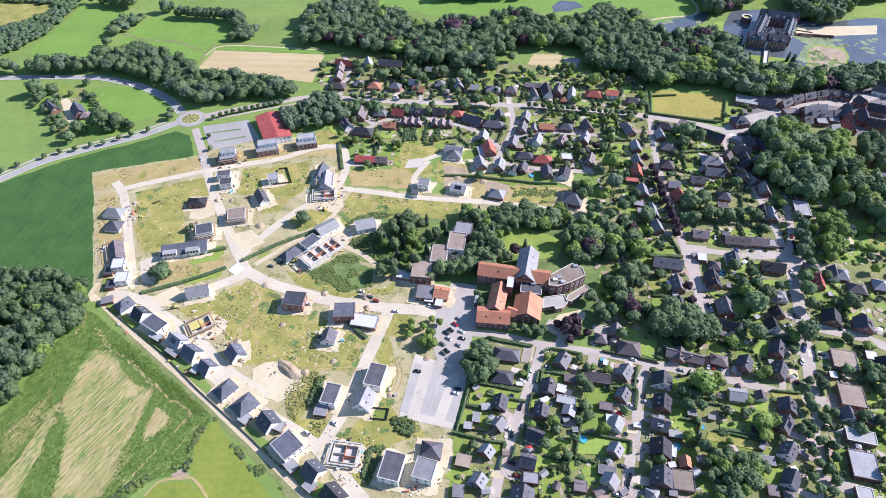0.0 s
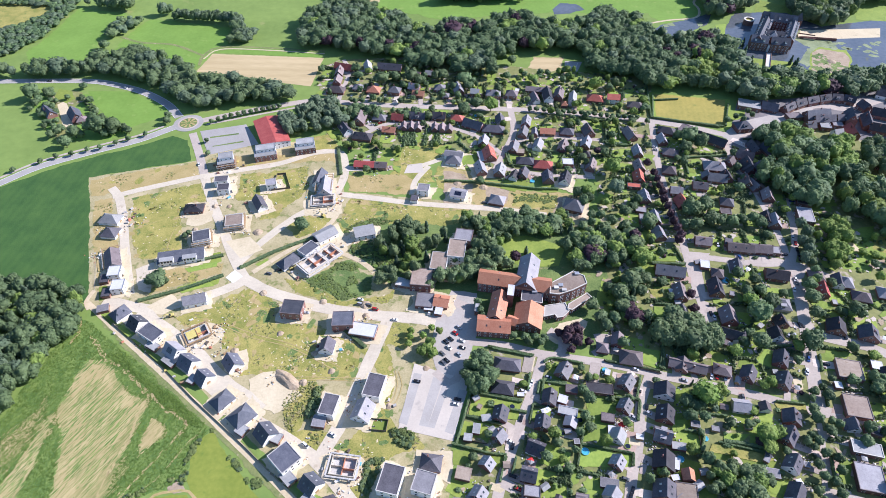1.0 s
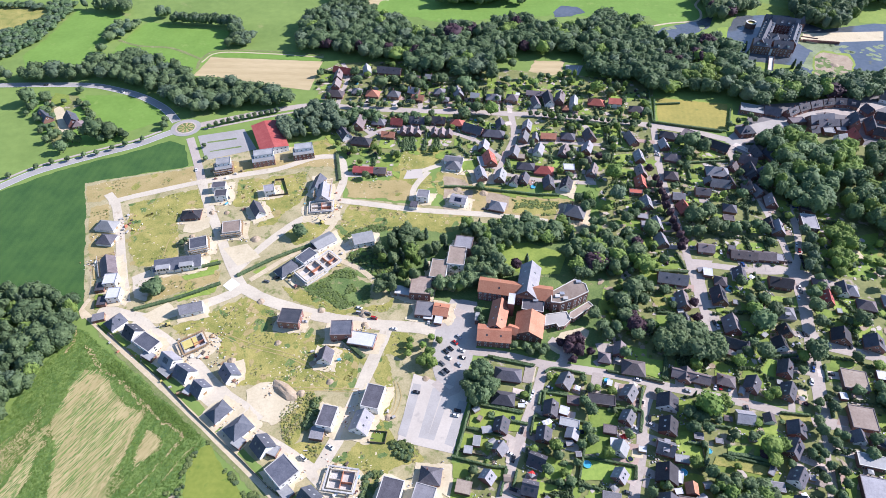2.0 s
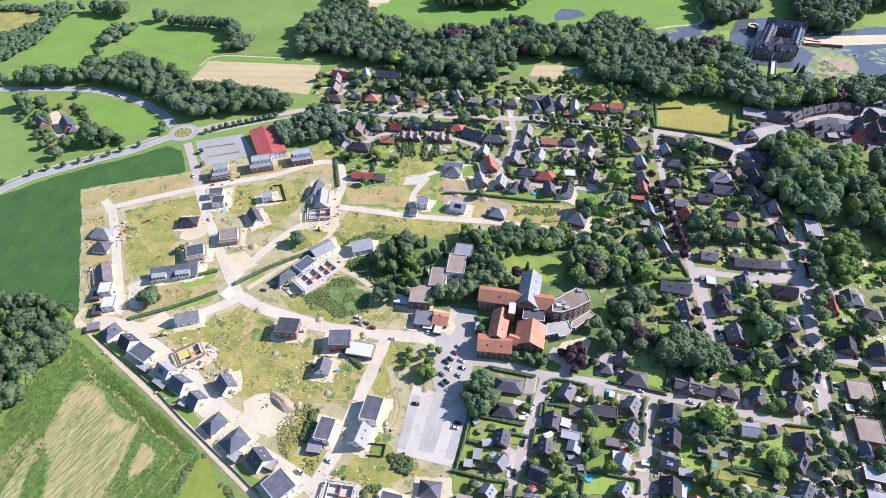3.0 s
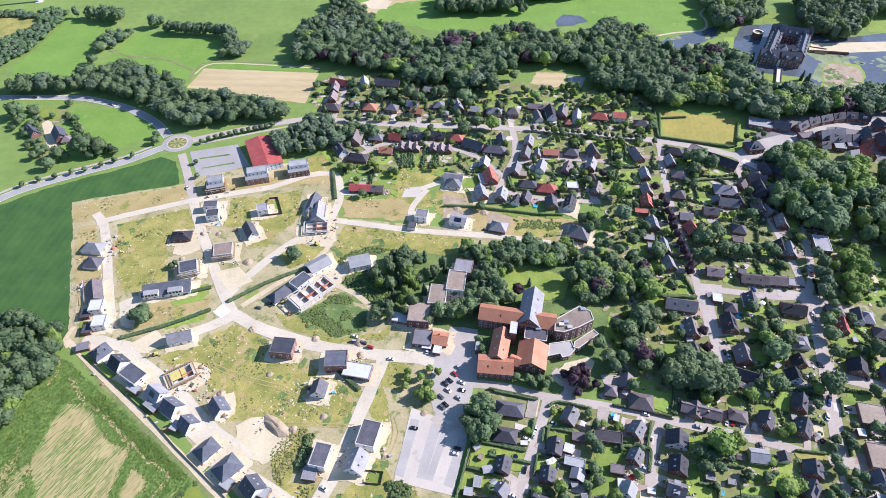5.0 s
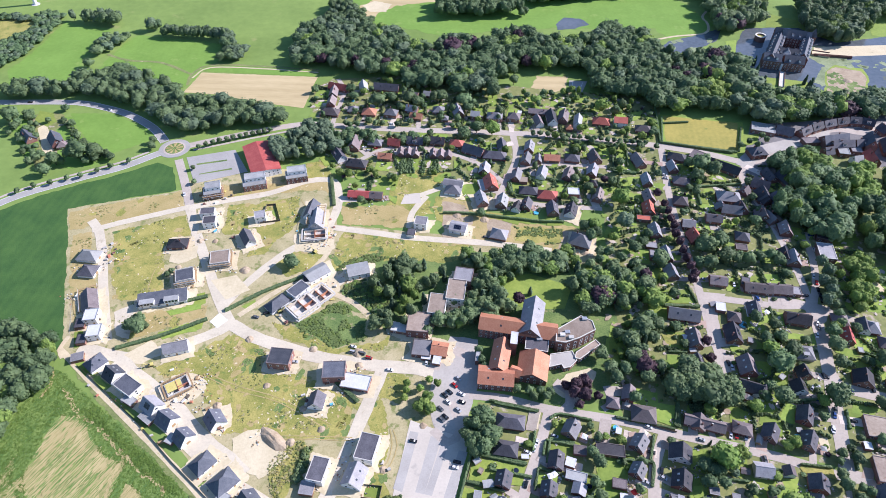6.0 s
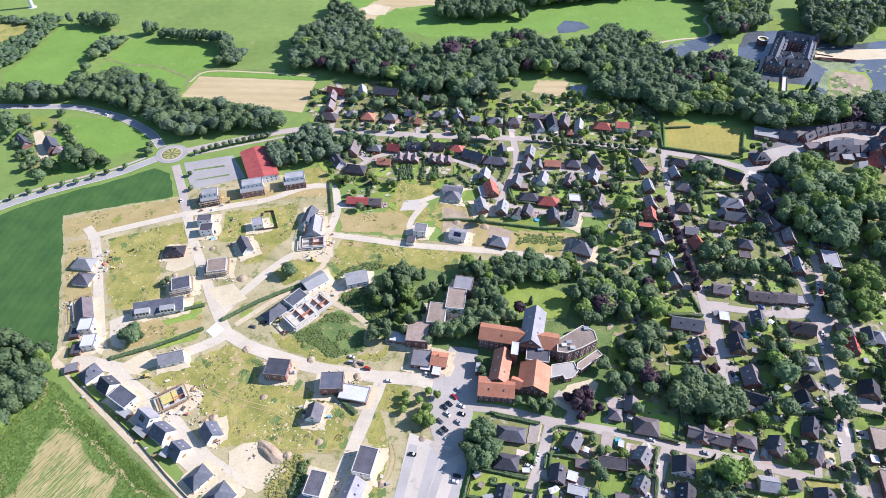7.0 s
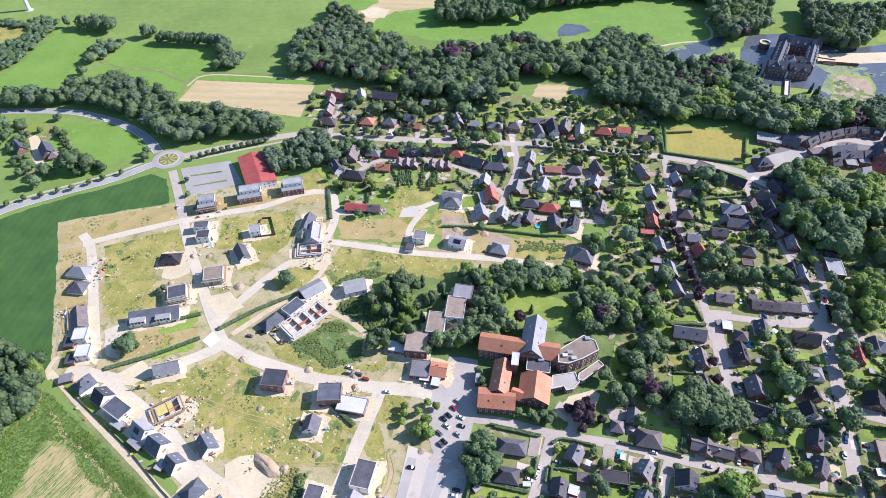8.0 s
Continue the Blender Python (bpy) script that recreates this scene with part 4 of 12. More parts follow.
def parasol(x, y, material):
    """A square garden parasol over a terrace: a foot, a pole and a canopy of four slopes."""
    root = tagged(new("parasol"), "open garden parasol on a paved terrace", "parasol")
    root.matrix_basis = pose(x, y, 0.1, 0, 0, (x * 7 + y * 3) % 90)
    box("foot", (-0.4, 0.4, -0.4, 0.4, -0.1, 0.1), "concrete", root)
    box("pole", (-0.04, 0.04, -0.04, 0.04, 0.1, 2.5), "metal", root)
    v = [(s * 1.6, t * 1.6, z) for z in (2.2, 2.25) for s, t in ((-1, -1), (1, -1), (1, 1), (-1, 1))] + [(0, 0, 2.75), (0, 0, 2.8)]
    part("canopy", mesh_of("canopy", v, [(1, 0, 8), (2, 1, 8), (3, 2, 8), (0, 3, 8), (4, 5, 9), (5, 6, 9), (6, 7, 9), (7, 4, 9), (0, 1, 5, 4), (1, 2, 6, 5), (2, 3, 7, 6), (3, 0, 4, 7)], material), root)
    return root


def trampoline(x, y, radius=1.8):
    """A round garden trampoline: a dark mat, a padded rim and six legs joined to its frame."""
    root = tagged(new("trampoline"), "round garden trampoline with a padded rim on a lawn", "trampoline")
    root.matrix_basis = pose(x, y, 0.05)
    n = 18
    ring = [(math.cos(2 * math.pi * i / n), math.sin(2 * math.pi * i / n)) for i in range(n)]
    v = [(c * r, s * r, z) for r, z in ((radius, 0.75), (radius, 0.85), (radius - 0.3, 0.85), (radius - 0.3, 0.75)) for c, s in ring]
    part("rim", mesh_of("rim", v, [(k * n + i, k * n + (i + 1) % n, (k + 1) % 4 * n + (i + 1) % n, (k + 1) % 4 * n + i) for k in range(4) for i in range(n)], "lawn"), root, "green padded rim")
    part("mat", mesh_of("mat", [(c * (radius - 0.28), s * (radius - 0.28), 0.8) for c, s in ring], [tuple(range(n))], "solar"), root)
    legs = joined(*(box_data(c * radius * 0.95 - 0.05, c * radius * 0.95 + 0.05, s * radius * 0.95 - 0.05, s * radius * 0.95 + 0.05, -0.1, 0.78) for c, s in ring[::3]))
    part("leg_frame", mesh_of("leg_frame", *legs, "metal"), root)
    return root


def heap(x, y, radius, high, material="soil", label="mound of loose brown soil", turn=0.0, long=1.0):
    """A mound of loose soil with an uneven surface."""
    v, f = [(0, 0, high)], []
    rings, n = 6, 18
    for k in range(1, rings + 1):
        t = k / rings
        for i in range(n):
            q = 2 * math.pi * i / n
            r = radius * t * (1 + 0.25 * noise.noise((math.cos(q) * 1.5 + x, math.sin(q) * 1.5 + y, 0)))
            z = high * (1 - t * t) ** 1.3 * (1 + 0.3 * noise.noise((x + r * math.cos(q) * 0.6, y + r * math.sin(q) * 0.6, 2))) - (0.2 if k == rings else 0)
            v.append((r * math.cos(q) * long, r * math.sin(q), z))
    f += [(0, 1 + i, 1 + (i + 1) % n) for i in range(n)]
    f += [(1 + (k - 1) * n + i, 1 + k * n + i, 1 + k * n + (i + 1) % n, 1 + (k - 1) * n + (i + 1) % n) for k in range(1, rings) for i in range(n)]
    ob = tagged(new("earth_mound", mesh_of("earth_mound", v, f, material)), label, "earth mound")
    ob.matrix_basis = pose(x, y, 0.03, 0, 0, turn)
    return ob


def crate(x, y, turn, l, w, h, material, label="stack of building material on a pallet"):
    root = tagged(new("pallet_stack"), label, "building material")
    root.matrix_basis = pose(x, y, 0.05, 0, 0, turn)
    box("pallet", (-l / 2, l / 2, -w / 2, w / 2, 0, 0.15), "timber", root)
    box("load", (-l / 2 + 0.05, l / 2 - 0.05, -w / 2 + 0.05, w / 2 - 0.05, 0.15, h), material, root)
    return root


def excavator(x, y, turn):
    """A small yellow digger: tracks, cab, boom and bucket."""
    root = tagged(new("excavator"), "yellow tracked excavator on the building site", "excavator")
    root.matrix_basis = pose(x, y, 0.1, 0, 0, turn)
    for s in (-1, 1):
        box("track", (-1.5, 1.5, s * 0.95 - 0.3, s * 0.95 + 0.3, 0, 0.75), CAR_PAINT["black"], root)
    box("house_body", (-1.7, 0.9, -1.1, 1.1, 0.8, 1.7), "yellow_board", root)
    box("cab", (0.0, 1.0, 0.1, 1.05, 1.7, 2.7), "glass", root)
    for k, (p, q) in enumerate((((0.8, 0, 1.3), (3.4, 0, 3.6)), ((3.4, 0, 3.6), (5.2, 0, 1.3)))):
        d = Vector(q) - Vector(p)
        me = mesh_of("boom", *box_data(0, d.length, -0.16, 0.16, -0.2, 0.2), "yellow_board")
        part("boom" if k == 0 else "stick", me, root, at=Matrix.Translation(p) @ d.to_track_quat("X", "Z").to_matrix().to_4x4())
    box("bucket", (4.8, 5.7, -0.5, 0.5, 0.5, 1.3), "metal", root)
    return root


# ---- ground, fields and lanes ----
tagged(new("ground", mesh_of("ground", [(-4000, -2500, 0), (4000, -2500, 0), (4000, 4500, 0), (-4000, 4500, 0)], [(0, 1, 2, 3)], "meadow")), "wide green meadow ground", "ground", kind="structure")
sheet("ground_gardens", [(22, 244), (79, 238), (127, 226), (179, 209), (222, 197), (298, 175), (271, 105), (-1, 106), (10, 176)], "garden", label="mixed garden ground between the houses", category="garden ground", edge=1.0)
sheet("ground_gardens", [(105, 262), (112, 327), (123, 365), (129, 422), (36, 414), (28, 450), (-83, 459), (-102, 486), (-101, 529), (-121, 550), (-133, 594), (-112, 618), (-39, 624), (128, 594), (214, 582), (197, 504), (259, 467), (294, 509), (453, 571), (538, 528), (322, 183), (224, 201), (191, 213), (107, 234)], "garden", label="mixed garden ground between the houses", category="garden ground", edge=1.0)
# The darker weeds material paints the tree shade into the park ground.
sheet("ground_park", [(-73, 358), (-42, 361), (21, 368), (92, 361), (125, 351), (109, 244), (65, 241), (21, 263), (-33, 288), (-60, 315)], "weeds", label="park ground under old trees with their shade in its dark green", category="garden ground", edge=2.0)
sheet("ground_building_land", [(-298, 419), (-213, 442), (-209, 459), (-115, 472), (-91, 459), (-81, 400), (-23, 392), (120, 371), (117, 355), (34, 370), (-38, 378), (-63, 355), (-61, 333), (-34, 293), (20, 283), (17, 244), (14, 218), (5, 176), (2, 134), (-43, 134), (-90, 162), (-182, 244), (-243, 280)], "plot_soil", label="pale sandy building land with dry grass", category="building land", edge=0.7)
sheet("field_maize", [(-390, 389), (-327, 436), (-272, 463), (-246, 479), (-230, 472), (-218, 442), (-298, 419), (-243, 280), (-265, 291), (-355, 310), (-430, 310)], "maize", label="dense dark green maize field", category="field", edge=1.0)
sheet("field_striped", [(-237, 266), (-219, 252), (-194, 234), (-170, 216), (-152, 203), (-139, 192), (-136, 186), (-142, 172), (-141, 162), (-142, 155), (-159, 149), (-174, 134), (-243, 116), (-269, 165), (-262, 188), (-259, 197), (-257, 215), (-253, 225), (-251, 241), (-247, 257), (-245, 268)], "low_maize", label="maize field with bare straw-coloured strips", category="field", edge=1.5)
BARE_HEART = [(-225, 235), (-215, 233), (-209, 229), (-207, 218), (-193, 211), (-182, 202), (-182, 192), (-184, 182), (-189, 176), (-196, 176), (-197, 170), (-203, 168), (-200, 155), (-204, 146), (-209, 146), (-211, 160), (-211, 170), (-208, 183), (-213, 197), (-227, 207), (-229, 223)]
BARE_MIDDLE = [(-226, 235), (-215, 234), (-208, 229), (-192, 211), (-180, 205), (-178, 207), (-177, 194), (-179, 178), (-181, 166), (-181, 151), (-184, 139), (-209, 139), (-212, 155), (-216, 168), (-220, 183), (-229, 197), (-229, 211)]
BARE_WEST = [(-230, 198), (-234, 192), (-234, 182), (-237, 166), (-240, 154), (-244, 146), (-239, 137), (-229, 137), (-228, 151), (-227, 164), (-229, 174), (-229, 183)]
BARE_EDGE = [(-240, 211), (-242, 198), (-250, 188), (-257, 179), (-246, 153), (-241, 160), (-237, 174), (-234, 190)]
BARE_EAST = [(-171, 194), (-162, 188), (-161, 183), (-167, 175), (-171, 170), (-173, 179), (-172, 190)]
sheet("field_striped_stubble", BARE_MIDDLE, "half_stubble", label="thin yellowing maize on dry ground", category="field", edge=3.0)
sheet("field_striped_stubble", BARE_HEART, "dry_stubble", label="dry bare ground in the maize", category="field", edge=2.5)
sheet("field_striped_stubble", BARE_WEST, "half_stubble", label="thin yellowing maize on dry ground", category="field", edge=2.5)
sheet("field_striped_stubble", BARE_EAST, "half_stubble", label="thin yellowing maize on dry ground", category="field", edge=2.0)
streaks(BARE_MIDDLE, 1700, "dry_stubble", "straw-coloured bare strips in the maize", 6, 0.5, 1, -118)
streaks(BARE_HEART, 520, "half_stubble", "yellowing thin strips in the maize", 4.5, 0.4, 11, -118)
streaks(BARE_MIDDLE, 620, "low_maize", "green maize rows between bare strips", 4.0, 0.4, 12, -118)
streaks(BARE_HEART, 80, "low_maize", "long green rows left standing in the bare ground", 13, 0.45, 13, -118)
streaks(BARE_MIDDLE, 80, "low_maize", "long green rows left standing in the bare ground", 14, 0.6, 14, -118)
streaks(BARE_WEST, 700, "dry_stubble", "straw-coloured bare strips in the maize", 6, 0.6, 8, -118)
streaks(BARE_WEST, 260, "low_maize", "green maize rows between bare strips", 5, 0.4, 3, -118)
streaks(BARE_EDGE, 420, "half_stubble", "yellowing thin strips in the maize", 6, 0.5, 7, -118)
streaks(BARE_EDGE, 160, "dry_stubble", "straw-coloured bare strips in the maize", 5, 0.4, 9, -118)
streaks(BARE_EAST, 170, "dry_stubble", "straw-coloured bare strips in the maize", 4, 0.5, 4, -118)
streaks([(-187, 170), (-176, 170), (-174, 161), (-178, 147), (-184, 139), (-191, 139), (-190, 155)], 220, "half_stubble", "yellowing thin strips in the maize", 6, 0.5, 6, -118)
worn_line([(-244, 268), (-240, 256), (-243, 248)], 1.6, "dry_stubble", 62)
worn_line([(-231, 252), (-222, 244), (-216, 237), (-202, 229), (-189, 219), (-177, 209), (-165, 200), (-155, 195), (-149, 188), (-151, 184)], 2.6, "dry_stubble", 40)
worn_line([(-177, 210), (-180, 198), (-180, 179), (-184, 163), (-186, 142)], 1.6, "dry_stubble", 12)
worn_line([(-152, 184), (-159, 171), (-165, 161), (-174, 147)], 1.3, "dry_stubble", 16)
worn_line([(-140, 186), (-148, 174), (-155, 159), (-161, 152)], 0.9, "half_stubble", 7)
worn_line([(-210, 223), (-213, 197), (-216, 179)], 0.9, "half_stubble", 95)
sheet("field_grass", [(-134, 186), (-120, 169), (-107, 155), (-84, 131), (-124, 131), (-135, 148), (-139, 155), (-141, 168), (-138, 182)], "warm_grass", label="mown yellow-green pasture", category="field", edge=1.0)
sheet("field_grass", [(-162, 131), (-159, 142), (-154, 147), (-146, 149), (-138, 148), (-125, 136), (-122, 131)], "warm_grass", label="mown yellow-green pasture", category="field", edge=1.0)
road("field_bank", [(-160, 140), (-155, 148), (-146, 150), (-137, 150), (-127, 140), (-123, 132)], 1.5, "dry", "bare bank between two pastures", "track", ragged=0.6)
sheet("mud_patch", [(-150, 153), (-146, 156), (-140, 153), (-139, 150), (-146, 150)], "soil", label="bare muddy corner between the pastures", category="soil", edge=1.2)
sheet("field_grass", [(-453, 637), (-436, 602), (-400, 596), (-379, 612), (-374, 634), (-386, 659), (-380, 681), (-388, 693), (-387, 706), (-378, 730), (-413, 736), (-441, 747), (-442, 730), (-443, 691), (-448, 663)], "bright_grass", label="bright green pasture", category="field", edge=2.0)
sheet("field_grass", [(-362, 634), (-360, 643), (-357, 666), (-353, 687), (-344, 714), (-310, 708), (-280, 701), (-242, 693), (-244, 681), (-237, 654), (-249, 632), (-260, 598), (-282, 593), (-328, 612)], "bright_grass", label="bright green pasture", category="field", edge=2.0)
sheet("field_grass", [(-354, 555), (-315, 555), (-267, 529), (-259, 514), (-298, 486), (-315, 504)], "bright_grass", label="bright green pasture beside the curved road", category="field", edge=1.0)
sheet("field_grass", [(-471, 561), (-413, 559), (-376, 514), (-352, 472), (-349, 443), (-404, 415)], "meadow", label="bright green pasture", category="field", edge=1.0)
sheet("ground_gardens", [(-404, 539), (-380, 555), (-349, 548), (-325, 514), (-287, 486), (-303, 472), (-337, 472), (-366, 490)], "bright_grass", label="green farmhouse garden", category="garden ground", edge=1.5)
sheet("ground_gardens", [(-393, 549), (-378, 558), (-360, 555), (-350, 541), (-355, 529), (-340, 504), (-339, 474), (-343, 465), (-358, 485), (-360, 504), (-377, 529)], "garden", label="flower beds and paths of the farm garden", category="garden ground", edge=1.0)
sheet("farm_yard", [(-374, 531), (-368, 537), (-347, 505), (-341, 484), (-353, 495)], "sand", label="pale gravel farmyard", category="yard", edge=0.6)
sheet("lawn", [(-382, 542), (-385, 560), (-370, 556), (-361, 542), (-366, 533)], "lawn", label="mown farmhouse lawn", category="lawn", edge=0.5)
sheet("field_rough", [(-529, 669), (-488, 706), (-474, 730), (-464, 761), (-486, 754), (-514, 758), (-580, 758)], "fallow", label="rough grass between lines of scrub", category="field", edge=2.0)
sheet("field_stubble", [(-257, 593), (-249, 631), (-128, 622), (-133, 564), (-164, 571), (-226, 589)], "stubble", label="harvested tan stubble field with tramlines", category="field", edge=0.5)
sheet("field_grass", [(-247, 634), (-228, 646), (-152, 644), (-128, 622)], "bright_grass", label="bright green pasture strip", category="field", edge=0.5)
sheet("field_park", [(-141, 867), (243, 867), (290, 811), (314, 743), (304, 720), (256, 704), (242, 728), (79, 731), (51, 721), (-2, 713), (-36, 728), (-100, 752)], "bright_grass", label="sunlit park meadow", category="park meadow", edge=3.0)
sheet("field_dry_grass", [(-92, 750), (-55, 791), (6, 803), (6, 839), (-58, 848), (-113, 764)], "stubble", label="dry tan grass area by the meadow", category="field", edge=3.0)
sheet("field_sand", [(-96, 791), (-83, 804), (-62, 794), (-67, 773), (-87, 773)], "sand", label="sandy patch beside the pasture", category="field", edge=1.5)
sheet("lawn", [(89, 602), (97, 623), (130, 623), (125, 600), (113, 593)], "stubble", label="dry tan clearing in the park wood", category="lawn", edge=1.5)
sheet("tennis_court", [(130, 615), (148, 613), (140, 593), (127, 596)], "bays", label="grey hard tennis court with white lines", category="tennis court")
sheet("lawn", [(44, 567), (47, 600), (56, 602), (53, 567)], "lawn", label="sunlit garden lawn before the wood", category="lawn", edge=0.8)
sheet("lawn", [(68, 579), (90, 585), (88, 572), (68, 568)], "lawn", label="sunlit garden lawn before the wood", category="lawn", edge=0.8)
sheet("lawn", [(104, 567), (110, 591), (118, 589), (113, 566)], "lawn", label="sunlit garden lawn before the wood", category="lawn", edge=0.8)
sheet("lawn", [(24, 649), (39, 649), (35, 666), (26, 666)], "lawn", label="sunlit glade in the park wood", category="lawn", edge=0.8)
road("court_line", [(133, 612), (130, 596)], 0.5, "line", "white painted line of the tennis court", "line")
road("court_line", [(143, 611), (138, 596)], 0.5, "line", "white painted line of the tennis court", "line")
road("court_line", [(132, 604), (140, 603)], 0.5, "line", "white painted line of the tennis court", "line")
sheet("pitch_margin", [(208, 549), (213, 548), (202, 506), (198, 509)], "lawn", label="green margin of the pitch", category="pitch")
sheet("ground_plot", [(-295, 416), (-214, 440), (-206, 420), (-260, 401), (-287, 394)], "dry", label="overgrown building plot with dry grass", category="building plot", edge=1.9)
sheet("ground_plot", [(-283, 389), (-268, 391), (-245, 339), (-226, 293), (-240, 293), (-263, 339)], "dry", label="overgrown building plot with dry grass", category="building plot", edge=1.9)
sheet("ground_plot", [(-205, 445), (-167, 448), (-112, 451), (-92, 453), (-90, 438), (-111, 442), (-168, 430)], "dry", label="overgrown building plot with dry grass", category="building plot", edge=1.9)
sheet("ground_plot", [(-76, 389), (-22, 384), (-37, 361), (-64, 366), (-76, 352), (-85, 355), (-77, 378)], "fallow", label="overgrown building plot with dry grass", category="building plot", edge=1.9)
sheet("ground_plot", [(-220, 310), (-160, 318), (-160, 310), (-208, 288)], "dry", label="overgrown building plot with dry grass", category="building plot", edge=1.9)
sheet("ground_plot", [(-45, 422), (-35, 463), (-37, 468), (-24, 422)], "fallow", label="overgrown building plot with dry grass", category="building plot", edge=1.9)
sheet("ground_plot", [(-252, 391), (-201, 412), (-192, 389), (-208, 384), (-196, 327), (-226, 324), (-239, 352)], "fallow", label="overgrown building plot with dry grass", category="building plot", edge=1.9)
sheet("ground_plot", [(-172, 422), (-152, 425), (-142, 396), (-154, 389), (-166, 389)], "fallow", label="overgrown building plot with dry grass", category="building plot", edge=1.9)
sheet("ground_plot", [(-164, 413), (-159, 422), (-116, 434), (-111, 403), (-136, 366), (-144, 365), (-145, 385)], "fallow", label="overgrown building plot with dry grass", category="building plot", edge=1.9)
sheet("ground_plot", [(-151, 283), (-136, 293), (-116, 283), (-112, 263), (-61, 248), (-52, 226), (-79, 220), (-127, 226), (-126, 239), (-143, 244), (-145, 255), (-177, 263), (-150, 279)], "fallow", label="overgrown building plot with dry grass", category="building plot", edge=1.5)
sheet("ground_plot", [(-181, 269), (-151, 283), (-138, 296), (-125, 291), (-111, 280), (-131, 263), (-173, 263)], "fallow", label="overgrown building plot with dry grass", category="building plot", edge=1.9)
sheet("ground_plot", [(-109, 265), (-85, 263), (-53, 244), (-51, 222), (-69, 220), (-126, 224), (-123, 244)], "fallow", label="overgrown building plot with dry grass", category="building plot", edge=1.9)
sheet("ground_plot", [(-97, 202), (-88, 218), (-79, 220), (-77, 206), (-83, 187), (-64, 185), (-73, 174), (-83, 176), (-92, 190)], "fallow", label="overgrown building plot with dry grass", category="building plot", edge=1.9)
sheet("ground_plot", [(-60, 174), (-48, 188), (-28, 183), (-15, 185), (-11, 176), (-30, 169), (-44, 146), (-60, 179)], "fallow", label="overgrown building plot with dry grass", category="building plot", edge=1.9)
sheet("ground_plot", [(-46, 169), (-40, 169), (-41, 146), (-49, 135), (-56, 146)], "fallow", label="overgrown building plot with dry grass", category="building plot", edge=1.9)
sheet("ground_plot", [(-79, 422), (-24, 422), (-26, 396), (-78, 401)], "dry", label="overgrown building plot with dry grass", category="building plot", edge=1.9)
sheet("ground_plot", [(-35, 468), (3, 468), (1, 448), (-12, 434), (-7, 414), (-21, 407), (-35, 426)], "fallow", label="overgrown building plot with dry grass", category="building plot", edge=1.9)
sheet("ground_plot", [(-4, 434), (22, 430), (17, 399), (3, 401), (-7, 405)], "fallow", label="overgrown building plot with dry grass", category="building plot", edge=1.9)
sheet("ground_plot", [(27, 413), (58, 413), (56, 389), (39, 389), (26, 399)], "fallow", label="overgrown building plot with dry grass", category="building plot", edge=1.9)
sheet("ground_plot", [(57, 399), (96, 398), (91, 375), (57, 382)], "weeds", label="overgrown building plot with dry grass", category="building plot", edge=1.9)
sheet("ground_plot", [(-76, 392), (21, 378), (16, 361), (-37, 361), (-64, 365), (-82, 361)], "fallow", label="overgrown building plot with dry grass", category="building plot", edge=1.9)
sheet("ground_plot", [(-124, 361), (-89, 385), (-83, 375), (-90, 357), (-110, 345)], "fallow", label="overgrown building plot with dry grass", category="building plot", edge=1.9)
sheet("ground_plot", [(-75, 356), (-56, 368), (-37, 365), (-63, 352), (-76, 352)], "weeds", label="overgrown building plot with dry grass", category="building plot", edge=1.9)
sheet("ground_plot", [(-119, 476), (-101, 483), (-90, 459), (-110, 451)], "fallow", label="overgrown building plot with dry grass", category="building plot", edge=1.9)
sheet("ground_plot", [(-97, 304), (-69, 324), (-53, 305), (-49, 288), (-69, 283), (-89, 291)], "weeds", label="overgrown building plot with dry grass", category="building plot", edge=1.9)
sheet("ground_plot", [(-70, 333), (-54, 352), (-27, 327), (-38, 304), (-60, 315)], "weeds", label="overgrown building plot with dry grass", category="building plot", edge=1.9)
sheet("ground_plot", [(-114, 307), (-97, 301), (-69, 283), (-49, 285), (-34, 293), (-37, 283), (-72, 278), (-106, 293)], "fallow", label="overgrown building plot with dry grass", category="building plot", edge=1.9)
sheet("ground_plot", [(-36, 265), (-19, 263), (-24, 242), (-35, 248), (-37, 244)], "fallow", label="overgrown building plot with dry grass", category="building plot", edge=1.9)
sheet("ground_plot", [(-53, 244), (-35, 244), (-30, 226), (-32, 194), (-28, 190), (-34, 179), (-43, 206), (-33, 218)], "fallow", label="overgrown building plot with dry grass", category="building plot", edge=1.9)
sheet("verge", [(-239, 278), (-222, 267), (-112, 176), (-67, 137), (-76, 134), (-126, 179), (-226, 262)], "verge", label="rough grass verge of the track", category="verge", edge=1.2)
LAND = {"fallow": [], "dry": [], "weeds": []}      # building plots by their growth
LAND["dry"].append([(-295, 416), (-214, 440), (-206, 420), (-260, 401), (-287, 394)])
LAND["dry"].append([(-283, 389), (-268, 391), (-245, 339), (-226, 293), (-240, 293), (-263, 339)])
LAND["dry"].append([(-205, 445), (-167, 448), (-112, 451), (-92, 453), (-90, 438), (-111, 442), (-168, 430)])
LAND["fallow"].append([(-76, 389), (-22, 384), (-37, 361), (-64, 366), (-76, 352), (-85, 355), (-77, 378)])
LAND["dry"].append([(-220, 310), (-160, 318), (-160, 310), (-208, 288)])
LAND["fallow"].append([(-45, 422), (-35, 463), (-37, 468), (-24, 422)])
LAND["fallow"].append([(-252, 391), (-201, 412), (-192, 389), (-208, 384), (-196, 327), (-226, 324), (-239, 352)])
LAND["fallow"].append([(-172, 422), (-152, 425), (-142, 396), (-154, 389), (-166, 389)])
LAND["fallow"].append([(-164, 413), (-159, 422), (-116, 434), (-111, 403), (-136, 366), (-144, 365), (-145, 385)])
